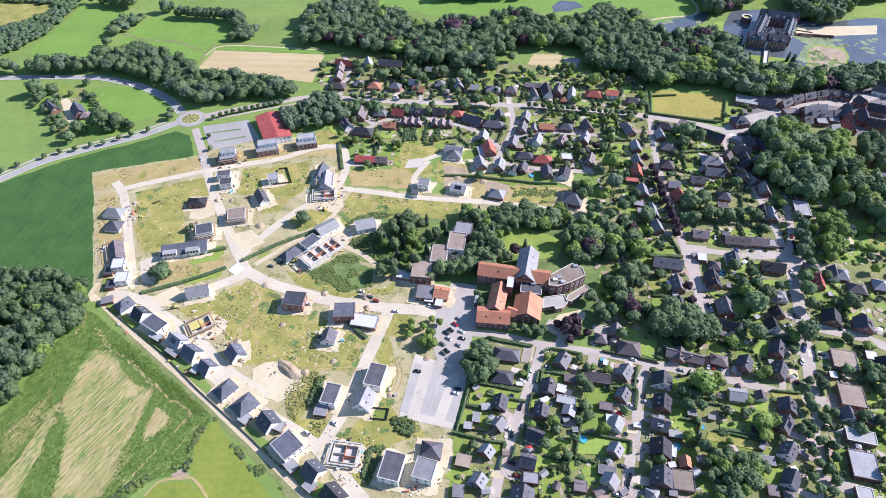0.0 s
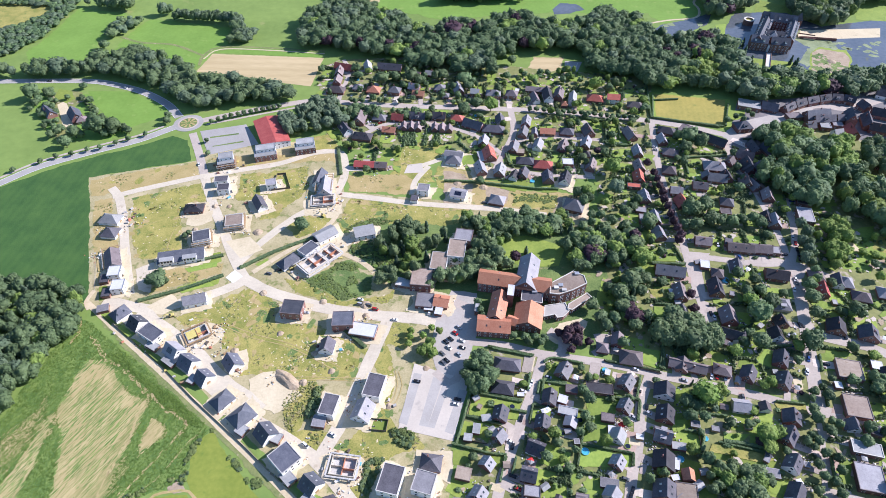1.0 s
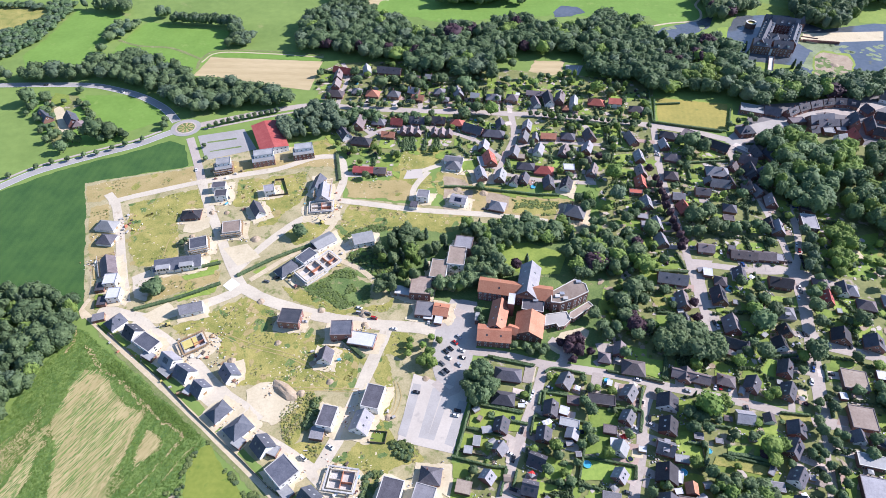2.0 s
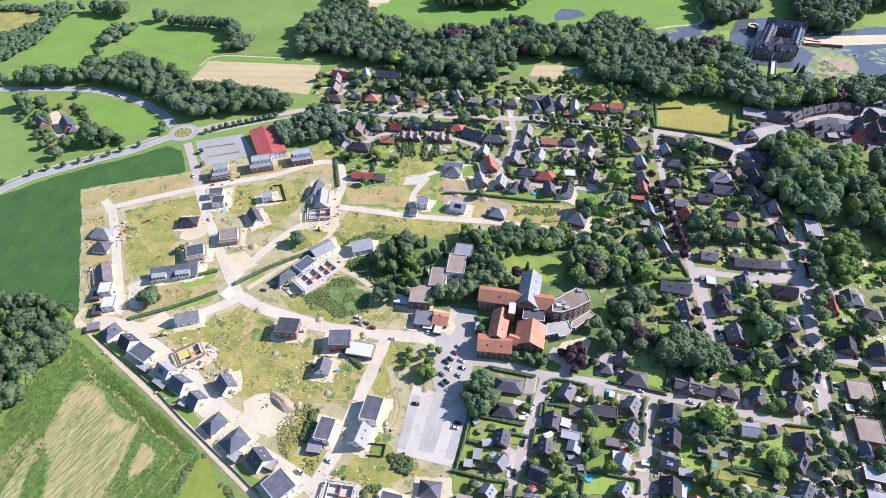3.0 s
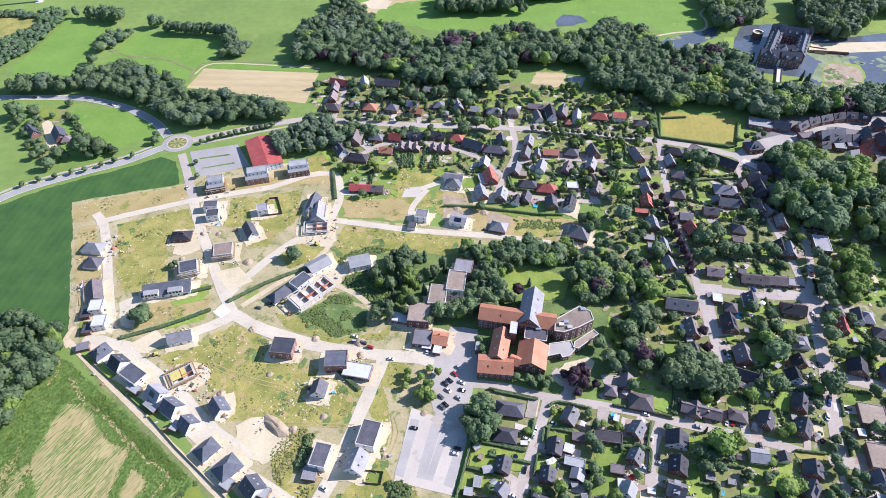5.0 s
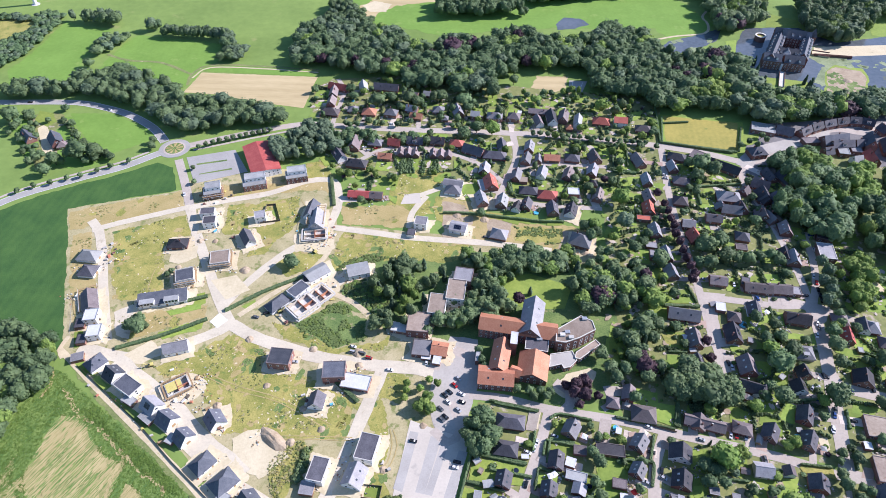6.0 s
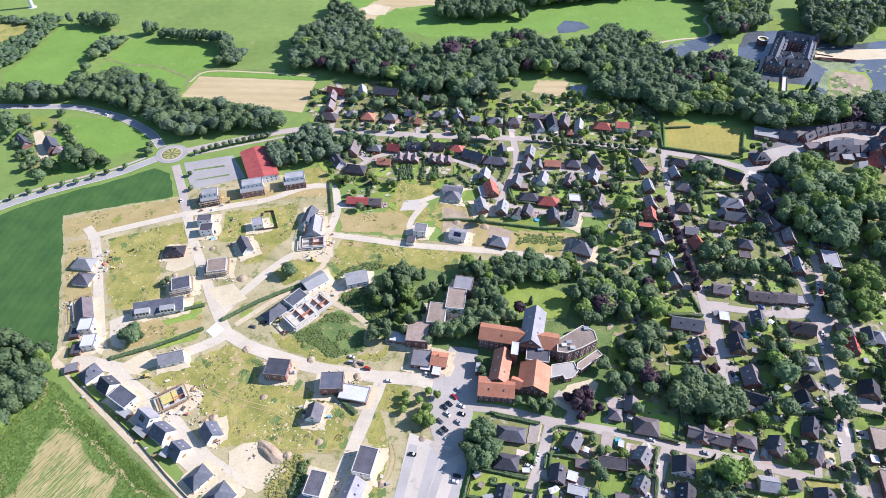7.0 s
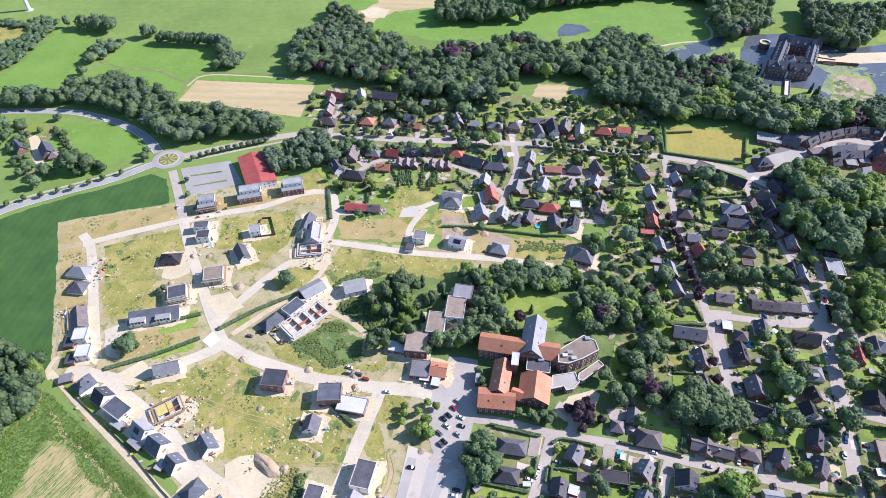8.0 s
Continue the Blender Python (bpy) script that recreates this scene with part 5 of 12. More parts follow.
LAND["fallow"].append([(-151, 283), (-136, 293), (-116, 283), (-112, 263), (-61, 248), (-52, 226), (-79, 220), (-127, 226), (-126, 239), (-143, 244), (-145, 255), (-177, 263), (-150, 279)])
LAND["fallow"].append([(-181, 269), (-151, 283), (-138, 296), (-125, 291), (-111, 280), (-131, 263), (-173, 263)])
LAND["fallow"].append([(-109, 265), (-85, 263), (-53, 244), (-51, 222), (-69, 220), (-126, 224), (-123, 244)])
LAND["weeds"].append([(-97, 202), (-88, 218), (-79, 220), (-77, 206), (-83, 187), (-64, 185), (-73, 174), (-83, 176), (-92, 190)])
LAND["fallow"].append([(-60, 174), (-48, 188), (-28, 183), (-15, 185), (-11, 176), (-30, 169), (-44, 146), (-60, 179)])
LAND["fallow"].append([(-46, 169), (-40, 169), (-41, 146), (-49, 135), (-56, 146)])
LAND["dry"].append([(-79, 422), (-24, 422), (-26, 396), (-78, 401)])
LAND["fallow"].append([(-35, 468), (3, 468), (1, 448), (-12, 434), (-7, 414), (-21, 407), (-35, 426)])
LAND["fallow"].append([(-4, 434), (22, 430), (17, 399), (3, 401), (-7, 405)])
LAND["fallow"].append([(27, 413), (58, 413), (56, 389), (39, 389), (26, 399)])
LAND["weeds"].append([(57, 399), (96, 398), (91, 375), (57, 382)])
LAND["fallow"].append([(-76, 392), (21, 378), (16, 361), (-37, 361), (-64, 365), (-82, 361)])
LAND["fallow"].append([(-124, 361), (-89, 385), (-83, 375), (-90, 357), (-110, 345)])
LAND["weeds"].append([(-75, 356), (-56, 368), (-37, 365), (-63, 352), (-76, 352)])
LAND["fallow"].append([(-119, 476), (-101, 483), (-90, 459), (-110, 451)])
LAND["weeds"].append([(-97, 304), (-69, 324), (-53, 305), (-49, 288), (-69, 283), (-89, 291)])
LAND["weeds"].append([(-70, 333), (-54, 352), (-27, 327), (-38, 304), (-60, 315)])
LAND["fallow"].append([(-114, 307), (-97, 301), (-69, 283), (-49, 285), (-34, 293), (-37, 283), (-72, 278), (-106, 293)])
LAND["fallow"].append([(-36, 265), (-19, 263), (-24, 242), (-35, 248), (-37, 244)])
LAND["fallow"].append([(-53, 244), (-35, 244), (-30, 226), (-32, 194), (-28, 190), (-34, 179), (-43, 206), (-33, 218)])
patches(LAND["fallow"], 0.150, "weeds", "low green weeds in patches on building land", 4.5, 3)
patches(LAND["fallow"], 0.220, "dry", "dry brown grass in patches on building land", 4, 4)
patches(LAND["fallow"] + LAND["dry"], 0.120, "fallow", "tall yellow-green grass in patches", 6, 5)
patches(LAND["fallow"] + LAND["dry"], 0.022, "sand", "pale flowers and stones scattered over building land", 0.9, 7)
sheet("lawn", [(-132, 315), (-127, 321), (-129, 324), (-137, 318)], "lawn", label="mown green garden lawn", category="lawn")
sheet("lawn", [(-177, 327), (-165, 331), (-162, 321), (-174, 314)], "lawn", label="mown green garden lawn", category="lawn")
sheet("lawn", [(-42, 193), (-32, 193), (-34, 186), (-43, 187)], "lawn", label="mown green garden lawn", category="lawn")
sheet("lawn", [(-187, 296), (-159, 305), (-159, 299), (-181, 291)], "lawn", label="mown green garden lawn", category="lawn")
sheet("lawn", [(42, 345), (64, 348), (92, 336), (84, 316), (58, 315), (46, 323)], "lawn", label="mown green garden lawn", category="lawn")
sheet("lawn", [(131, 239), (141, 242), (137, 228), (128, 230)], "lawn", label="mown green garden lawn", category="lawn")
sheet("lawn", [(154, 333), (173, 333), (174, 320), (153, 321)], "lawn", label="mown green garden lawn", category="lawn")
sheet("lawn", [(100, 226), (102, 230), (95, 226)], "lawn", label="mown green garden lawn", category="lawn")
sheet("lawn", [(14, 206), (30, 206), (29, 200), (16, 197)], "lawn", label="mown green garden lawn", category="lawn")
sheet("lawn", [(88, 202), (101, 200), (92, 186), (85, 186)], "lawn", label="mown green garden lawn", category="lawn")
sheet("lawn", [(79, 177), (105, 172), (104, 165), (88, 165), (76, 169)], "lawn", label="mown green garden lawn", category="lawn")
sheet("lawn", [(58, 159), (68, 157), (66, 146), (53, 140), (52, 146)], "lawn", label="mown green garden lawn", category="lawn")
sheet("lawn", [(138, 185), (149, 183), (145, 174), (133, 174)], "lawn", label="mown green garden lawn", category="lawn")
sheet("lawn", [(240, 239), (256, 241), (253, 226), (238, 226)], "lawn", label="mown green garden lawn", category="lawn")
sheet("lawn", [(153, 174), (188, 169), (183, 162), (150, 169)], "lawn", label="mown green garden lawn", category="lawn")
sheet("lawn", [(220, 169), (229, 167), (218, 149), (213, 152)], "lawn", label="mown green garden lawn", category="lawn")
sheet("lawn", [(5, 172), (15, 174), (15, 167), (5, 165)], "lawn", label="mown green garden lawn", category="lawn")
sheet("lawn", [(10, 154), (16, 154), (14, 146), (8, 149)], "lawn", label="mown green garden lawn", category="lawn")
sheet("lawn", [(279, 293), (291, 293), (282, 277), (273, 280)], "lawn", label="mown green garden lawn", category="lawn")
sheet("lawn", [(56, 396), (94, 396), (87, 378), (58, 384)], "lawn", label="mown green garden lawn", category="lawn")
sheet("lawn", [(-53, 461), (-36, 460), (-37, 446), (-52, 448)], "lawn", label="mown green garden lawn", category="lawn")
sheet("lawn", [(142, 459), (154, 454), (149, 438), (137, 438)], "lawn", label="mown green garden lawn", category="lawn")
sheet("lawn", [(129, 399), (140, 396), (136, 385), (122, 385)], "lawn", label="mown green garden lawn", category="lawn")
sheet("lawn", [(244, 169), (252, 169), (248, 162), (241, 162)], "lawn", label="mown green garden lawn", category="lawn")
sheet("lawn", [(309, 351), (337, 339), (329, 324), (297, 321)], "lawn", label="mown green garden lawn", category="lawn")
sheet("lawn", [(243, 293), (255, 304), (248, 288), (240, 285)], "lawn", label="mown green garden lawn", category="lawn")
sheet("lawn", [(6, 270), (12, 277), (14, 270), (7, 263)], "lawn", label="mown green garden lawn", category="lawn")
sheet("lawn", [(50, 167), (54, 164), (51, 160), (46, 164)], "lawn", label="mown green garden lawn", category="lawn")
sheet("ground_park", [(304, 351), (327, 351), (339, 344), (331, 327), (319, 336), (306, 344)], "fallow", label="park path and dry grass", category="park", edge=1.0)
sheet("lawn", [(131.3, 501.2), (148.0, 499.3), (146.1, 482.7), (133.6, 482.7)], "lawn", label="mown sunlit garden lawn between hedges", category="lawn", edge=0.4)
sheet("lawn", [(148.8, 458.0), (163.6, 456.3), (160.2, 444.6), (147.0, 442.9)], "lawn", label="mown sunlit garden lawn between hedges", category="lawn", edge=0.4)
sheet("lawn", [(207.4, 431.6), (216.2, 433.2), (215.5, 422.2), (208.3, 420.6)], "lawn", label="mown sunlit garden lawn between hedges", category="lawn", edge=0.4)
sheet("lawn", [(98.6, 205.6), (104.8, 205.6), (99.8, 186.5), (93.4, 184.7)], "lawn", label="mown sunlit garden lawn between hedges", category="lawn", edge=0.4)
sheet("lawn", [(85.3, 175.7), (95.6, 178.5), (106.4, 173.9), (103.4, 165.3), (81.7, 165.3)], "lawn", label="mown sunlit garden lawn between hedges", category="lawn", edge=0.4)
sheet("lawn", [(27.9, 205.6), (38.2, 204.8), (36.1, 199.7), (28.0, 200.9)], "lawn", label="mown sunlit garden lawn between hedges", category="lawn", edge=0.4)
sheet("lawn", [(52.5, 199.7), (59.2, 198.6), (57.6, 193.2), (52.6, 194.0)], "lawn", label="mown sunlit garden lawn between hedges", category="lawn", edge=0.4)
sheet("lawn", [(275.7, 290.4), (284.5, 287.8), (278.9, 277.4), (271.6, 278.5)], "lawn", label="mown sunlit garden lawn between hedges", category="lawn", edge=0.4)
sheet("lawn", [(212.8, 265.0), (217.9, 266.4), (214.8, 257.7), (210.6, 256.8)], "lawn", label="mown sunlit garden lawn between hedges", category="lawn", edge=0.4)
sheet("lawn", [(248.7, 246.1), (256.2, 243.8), (261.9, 238.4), (252.6, 234.0), (243.7, 237.0)], "lawn", label="mown sunlit garden lawn between hedges", category="lawn", edge=0.4)
sheet("lawn", [(107, 290), (115, 305), (120, 301), (118, 283), (111, 267), (107, 270)], "lawn", label="sunlit lawn in the clinic park", category="lawn", edge=1.2)
sheet("lawn", [(99, 352), (113, 357), (114, 350), (100, 345)], "lawn", label="sunlit lawn in the clinic park", category="lawn", edge=1.2)
sheet("lawn", [(120, 285), (124, 283), (120, 275), (117, 277)], "lawn", label="sunlit lawn in the clinic park", category="lawn", edge=1.2)
sheet("lawn", [(148, 318), (154, 322), (163, 320), (164, 316), (152, 314)], "lawn", label="sunlit lawn in the clinic park", category="lawn", edge=1.2)
sheet("water", [(298, 622), (326, 693), (348, 730), (410, 732), (425, 708), (438, 695), (543, 719), (479, 581), (385, 591), (370, 606), (307, 620)], "water", label="still dark water of the castle moat", category="water", edge=1.0)
sheet("water", [(229, 674), (254, 699), (296, 716), (323, 732), (306, 699), (279, 680), (238, 662)], "water", label="still dark water of the castle moat", category="water", edge=1.0)
sheet("water", [(132, 740), (144, 758), (163, 754), (171, 740), (153, 730), (133, 726)], "water", label="still dark water of the castle moat", category="water", edge=1.0)
sheet("algae", [(404, 680), (427, 670), (435, 650), (410, 633), (382, 601), (377, 612), (403, 645), (393, 662)], "algae", label="green algae floating on the moat", category="algae", edge=2.0)
sheet("algae", [(405, 690), (422, 686), (436, 677), (428, 666), (402, 677)], "algae", label="green algae floating on the moat", category="algae", edge=2.0)
sheet("lawn", [(398, 631), (414, 646), (440, 638), (439, 622), (419, 581), (379, 588)], "lawn", label="green rim of the castle island", category="lawn", edge=1.0)
sheet("ground_island", [(401, 633), (414, 641), (436, 633), (436, 622), (419, 586), (384, 593)], "soil", label="castle island garden of bare beds", category="island", edge=1.0)
patches([[(234, 682), (253, 697), (280, 713), (297, 709), (330, 729), (304, 682), (264, 671), (238, 667)]], 0.8, "algae", "green algae floating in patches on the moat", 9, 43)
patches([[(401, 633), (414, 641), (436, 633), (436, 622), (419, 586), (384, 593)]], 1.2, "weeds", "weeds and low plants in the island garden", 5, 44)
patches([[(440, 650), (470, 655), (486, 640), (470, 600), (448, 600)]], 0.5, "algae", "green algae floating in patches on the moat", 7, 45)
patches([[(401, 680), (434, 674), (463, 658), (486, 656), (451, 591), (427, 591), (445, 633), (418, 650), (389, 622), (379, 622)]], 0.5, "algae", "green algae floating in patches on the moat", 6, 41)
sheet("forecourt", [(409, 685), (503, 690), (492, 668), (439, 664), (427, 659), (405, 675)], "sand", label="pale sandy castle forecourt", category="forecourt")
sheet("lawn", [(279, 623), (315, 625), (372, 612), (368, 601), (304, 610), (272, 606)], "lawn", label="green castle lawn", category="lawn")
sheet("lawn", [(388, 768), (417, 749), (415, 730), (373, 732)], "lawn", label="green castle lawn", category="lawn")
sheet("lawn", [(316, 699), (329, 701), (317, 668), (310, 671)], "lawn", label="green castle lawn", category="lawn")
sheet("lawn", [(500, 753), (595, 814), (536, 705), (486, 712)], "lawn", label="green allotment lawns", category="lawn")
sheet("pavement", [(287, 536), (344, 541), (408, 557), (472, 571), (422, 476), (369, 471), (351, 504), (330, 504), (288, 476), (265, 399), (249, 422), (256, 467)], "yard", label="dark paved ground of the old town", category="pavement")
road("road_main", [(-437, 362), (-399, 389), (-372, 409), (-346, 434), (-305, 457), (-275, 472), (-254, 488), (-246, 494)], 8.5, "asphalt", "grey asphalt country road with white lines", "road", marked=True)
road("road_main", [(-522, 570), (-455, 574), (-403, 575), (-356, 574), (-327, 566), (-297, 553), (-267, 531), (-249, 509)], 8.5, "asphalt", "grey asphalt country road with white lines", "road", marked=True)
road("road_main", [(-229, 502), (-207, 511), (-167, 526), (-125, 537), (-80, 532), (-35, 528), (36, 524), (96, 519), (159, 509), (196, 502), (235, 490), (263, 479), (287, 488), (323, 513), (362, 528), (392, 523), (449, 549)], 8.0, "lane", "grey asphalt town road lined with trees", "road")
road("road_site_entry", [(-229, 483), (-215, 453), (-200, 418)], 7.0, "lane", "grey asphalt access road of the new quarter", "road")
road("cycle_path", [(-441.4, 368.2), (-403.5, 395.2), (-376.9, 414.8), (-350.4, 440.2), (-308.6, 463.7), (-278.9, 478.5), (-258.6, 494.0)], 2.6, "lane", "paved cycle path beside the country road", "path")
road("cycle_path", [(-220, 497), (-200, 504), (-165, 517), (-123, 529), (-79, 523)], 2.5, "lane", "paved cycle path beside the road", "path")
road("road_site", [(-202, 422), (-187, 389), (-168, 352), (-150, 318), (-140, 303)], 7.5, "gravel", "pale sandy construction road", "site road", ragged=0.15)
road("road_site", [(-140, 303), (-154, 293), (-179, 282), (-200, 276), (-224, 282), (-234, 284)], 8.0, "gravel", "pale sandy construction road", "site road", ragged=0.15)
road("road_site", [(-140, 303), (-122, 292), (-96, 282), (-72, 275), (-40, 270), (-9, 266), (17, 248)], 9.0, "gravel", "pale sandy construction road", "site road", ragged=0.15)
road("road_site", [(-227, 280), (-183, 246), (-140, 214), (-117, 196), (-86, 178), (-68, 165), (-40, 134)], 8.0, "gravel", "pale sandy construction road", "site road", ragged=0.15)
road("road_site", [(-201, 421), (-230, 410), (-251, 402), (-269, 394)], 6.0, "gravel", "pale sandy construction road", "site road", ragged=0.15)
road("road_site", [(-274, 405), (-263, 392), (-250, 365), (-237, 333), (-227, 310), (-218, 289)], 7.0, "gravel", "pale sandy construction road", "site road", ragged=0.15)
road("road_site", [(-150, 318), (-136, 342), (-114, 371), (-90, 389), (-86, 403), (-83, 426), (-90, 453), (-113, 453), (-140, 438), (-172, 429), (-201, 420)], 6.5, "gravel", "pale sandy construction road", "site road", ragged=0.15)
road("road_site", [(-86, 397), (-58, 392), (-20, 385), (30, 380), (58, 376), (82, 371)], 6.0, "gravel", "pale sandy construction road", "site road", ragged=0.15)
road("road_site", [(-86, 397), (-83, 375), (-94, 352), (-120, 327), (-137, 310)], 4.0, "track", "pale sandy construction road", "site road", ragged=0.15)
road("road_site", [(-36, 270), (-45, 239), (-55, 206), (-61, 187), (-69, 169)], 8.0, "gravel", "pale sandy construction road", "site road", ragged=0.15)
road("road_site", [(-12, 434), (-23, 414), (-25, 396)], 5.0, "gravel", "pale sandy construction road", "site road", ragged=0.15)
road("road_site", [(1, 445), (-19, 434)], 5.0, "gravel", "pale sandy construction road", "site road", ragged=0.15)
road("road_site", [(-246, 283), (-196, 242), (-149, 204), (-111, 172), (-67, 134)], 4.0, "track", "pale sandy construction road", "site road", ragged=0.15)
road("road_site", [(-241, 276), (-246, 283), (-244, 293)], 3.0, "track", "pale sandy construction road", "site road", ragged=0.15)
road("road_site", [(-78, 331), (-60, 321), (-49, 310)], 4.0, "track", "pale sandy construction road", "site road", ragged=0.15)
road("road_site", [(-63, 352), (-79, 336), (-95, 327)], 9.0, "gravel", "pale sandy construction road", "site road", ragged=0.15)
road("road_lane", [(17, 249), (39, 246), (64, 239), (107, 231), (147, 220), (189, 209), (222, 197), (236, 197)], 6.0, "lane", "grey paved residential street", "road", ragged=0.05)
road("road_lane", [(64, 238), (57, 218), (47, 194), (37, 169), (29, 146), (25, 125)], 6.0, "lane", "grey paved residential street", "road", ragged=0.05)
road("road_lane", [(129, 224), (118, 202), (112, 179), (104, 159), (96, 133)], 6.0, "lane", "grey paved residential street", "road", ragged=0.05)
road("road_lane", [(223, 198), (230, 222), (236, 244), (244, 272), (250, 298), (252, 318)], 8.5, "lane", "grey paved residential street", "road", ragged=0.05)
road("road_lane", [(241, 255), (259, 249), (278, 243), (294, 230)], 7.5, "lane", "grey paved residential street", "road", ragged=0.05)
road("road_lane", [(236, 197), (223, 199), (217, 179), (209, 158), (200, 133)], 3.0, "lane", "grey paved residential street", "road", ragged=0.05)
road("road_lane", [(65, 521), (65, 485), (53, 450), (41, 418)], 6.0, "lane", "grey paved residential street", "road", ragged=0.05)
road("road_lane", [(53, 450), (75, 474), (112, 475), (142, 472)], 4.7, "lane", "grey paved residential street", "road", ragged=0.05)
road("road_lane", [(54, 430), (85, 422), (128, 418)], 4.7, "lane", "grey paved residential street", "road", ragged=0.05)
road("road_lane", [(47, 438), (23, 450)], 4.3, "lane", "grey paved residential street", "road", ragged=0.05)
road("road_lane", [(-70, 483), (-50, 498), (-13, 499), (29, 479), (53, 450)], 4.7, "lane", "grey paved residential street", "road", ragged=0.05)
road("road_lane", [(-106, 618), (-97, 594), (-101, 550), (-102, 531)], 4.3, "lane", "grey paved residential street", "road", ragged=0.05)
road("road_lane", [(195, 499), (187, 446), (183, 399), (182, 358), (180, 327), (178, 298), (177, 272), (172, 262)], 5.6, "lane", "grey paved residential street", "road", ragged=0.05)
road("road_lane", [(180, 327), (208, 322), (232, 318), (252, 318), (270, 309), (280, 304)], 5.6, "lane", "grey paved residential street", "road", ragged=0.05)
road("road_lane", [(263, 479), (252, 453), (256, 414), (257, 378), (256, 345), (253, 318)], 5.2, "lane", "grey paved residential street", "road", ragged=0.05)
road("road_lane", [(254, 318), (265, 339), (273, 364), (276, 385)], 5.2, "lane", "grey paved residential street", "road", ragged=0.05)
road("road_lane", [(-5, 267), (2, 283), (22, 272), (17, 249)], 6.9, "lane", "grey paved residential street", "road", ragged=0.05)
road("road_lane", [(70, 258), (80, 248), (73, 238)], 6.0, "lane", "grey paved residential street", "road", ragged=0.05)
road("road_lane", [(96, 239), (102, 244), (101, 255)], 4.3, "lane", "grey paved residential street", "road", ragged=0.05)
road("road_lane", [(6, 244), (11, 226), (4, 218), (-5, 226)], 5.2, "lane", "grey paved residential street", "road", ragged=0.05)
road("wheel_track", [(-30, 227), (-28, 217), (-30, 206), (-36, 199)], 0.6, "dry", "worn wheel track across rough ground", "track")
road("wheel_track", [(-28, 226), (-25, 216), (-28, 205), (-32, 200)], 0.6, "dry", "worn wheel track across rough ground", "track")
road("wheel_track", [(-146, 262), (-125, 252), (-98, 244), (-66, 226)], 0.6, "dry", "worn wheel track across rough ground", "track")
road("wheel_track", [(-145, 264), (-124, 255), (-96, 246), (-64, 229)], 0.6, "dry", "worn wheel track across rough ground", "track")
road("wheel_track", [(-104, 222), (-80, 222), (-51, 221)], 0.6, "dry", "worn wheel track across rough ground", "track")
road("wheel_track", [(-102, 220), (-79, 220), (-52, 219)], 0.6, "dry", "worn wheel track across rough ground", "track")
road("wheel_track", [(-239, 354), (-231, 360), (-223, 364)], 0.6, "dry", "worn wheel track across rough ground", "track")
road("wheel_track", [(56, 384), (58, 394), (68, 399), (94, 395)], 0.6, "dry", "worn wheel track across rough ground", "track")
road("wheel_track", [(-131, 263), (-123, 278), (-110, 270)], 0.6, "dry", "worn wheel track across rough ground", "track")
road("wheel_track", [(-206, 333), (-207, 352), (-202, 362)], 0.6, "dry", "worn wheel track across rough ground", "track")
road("wheel_track", [(-112, 400), (-107, 415), (-114, 430)], 0.6, "dry", "worn wheel track across rough ground", "track")
road("wheel_track", [(-68, 407), (-44, 405), (-25, 403)], 0.6, "dry", "worn wheel track across rough ground", "track")
road("road_site", [(-206, 274), (-178, 254), (-156, 238), (-141, 223), (-125, 211), (-109, 198)], 10.5, "gravel", "pale sandy construction road", "site road", ragged=0.3)
sheet("ground_plot", [(1, 432), (23, 427), (29, 409), (56, 402), (103, 398), (118, 390), (113, 370), (89, 370), (51, 379), (1, 376)], "dry", label="overgrown building plot with dry grass", category="building plot", edge=1.5)
sheet("ground_plot", [(58, 397), (94, 396), (89, 379), (56, 381)], "fallow", label="green overgrown plot ringed by a sandy path", category="building plot", edge=1.5)
sheet("ground_plot", [(1, 410), (24, 409), (22, 386), (1, 381)], "soil", label="bare levelled soil round a new house", category="building plot", edge=1.2)
sheet("ground_plot", [(36, 406), (55, 403), (52, 384), (35, 385)], "soil", label="bare levelled soil round a new house", category="building plot", edge=1.2)
sheet("ground_plot", [(94, 393), (118, 390), (112, 372), (87, 373)], "soil", label="bare levelled soil round a new house", category="building plot", edge=1.2)
sheet("ground_plot", [(1, 427), (18, 424), (22, 414), (1, 414)], "soil", label="bare levelled soil round a new house", category="building plot", edge=1.2)
sheet("pitch_margin", [(205, 553), (281, 539), (266, 487), (197, 507)], "lawn", label="green margin of the pitch", category="pitch")
sheet("pitch", [(210, 550), (276, 538), (262, 492), (202, 510)], "pitch_grass", label="yellowish dry sports pitch", category="pitch", edge=0.5)
sheet("pavement", [(179, 331), (198, 329), (188, 318), (186, 307), (184, 293), (180, 283), (187, 280), (184, 266), (174, 263), (168, 265), (175, 278), (175, 289), (178, 301), (178, 318)], "lane", label="brownish paved residential court", category="pavement", edge=0.3)
sheet("pavement", [(227, 328), (242, 325), (265, 317), (258, 305), (248, 299), (252, 313), (240, 318), (224, 320)], "lane", label="brownish paved residential court", category="pavement", edge=0.3)
sheet("pavement", [(251, 299), (256, 295), (247, 278), (246, 265), (248, 256), (240, 252), (238, 259), (241, 276)], "lane", label="brownish paved residential court", category="pavement", edge=0.3)
sheet("lawn", [(303, 351), (334, 359), (308, 309), (288, 314)], "lawn", label="sunlit lawn beside tall light green trees", category="lawn", edge=0.8)
sheet("parking_forecourt", [(-4, 270), (6, 293), (24, 290), (20, 248), (11, 220), (-3, 226), (-9, 244)], "forecourt", label="paved hospital forecourt with parking", category="forecourt", edge=0.5)
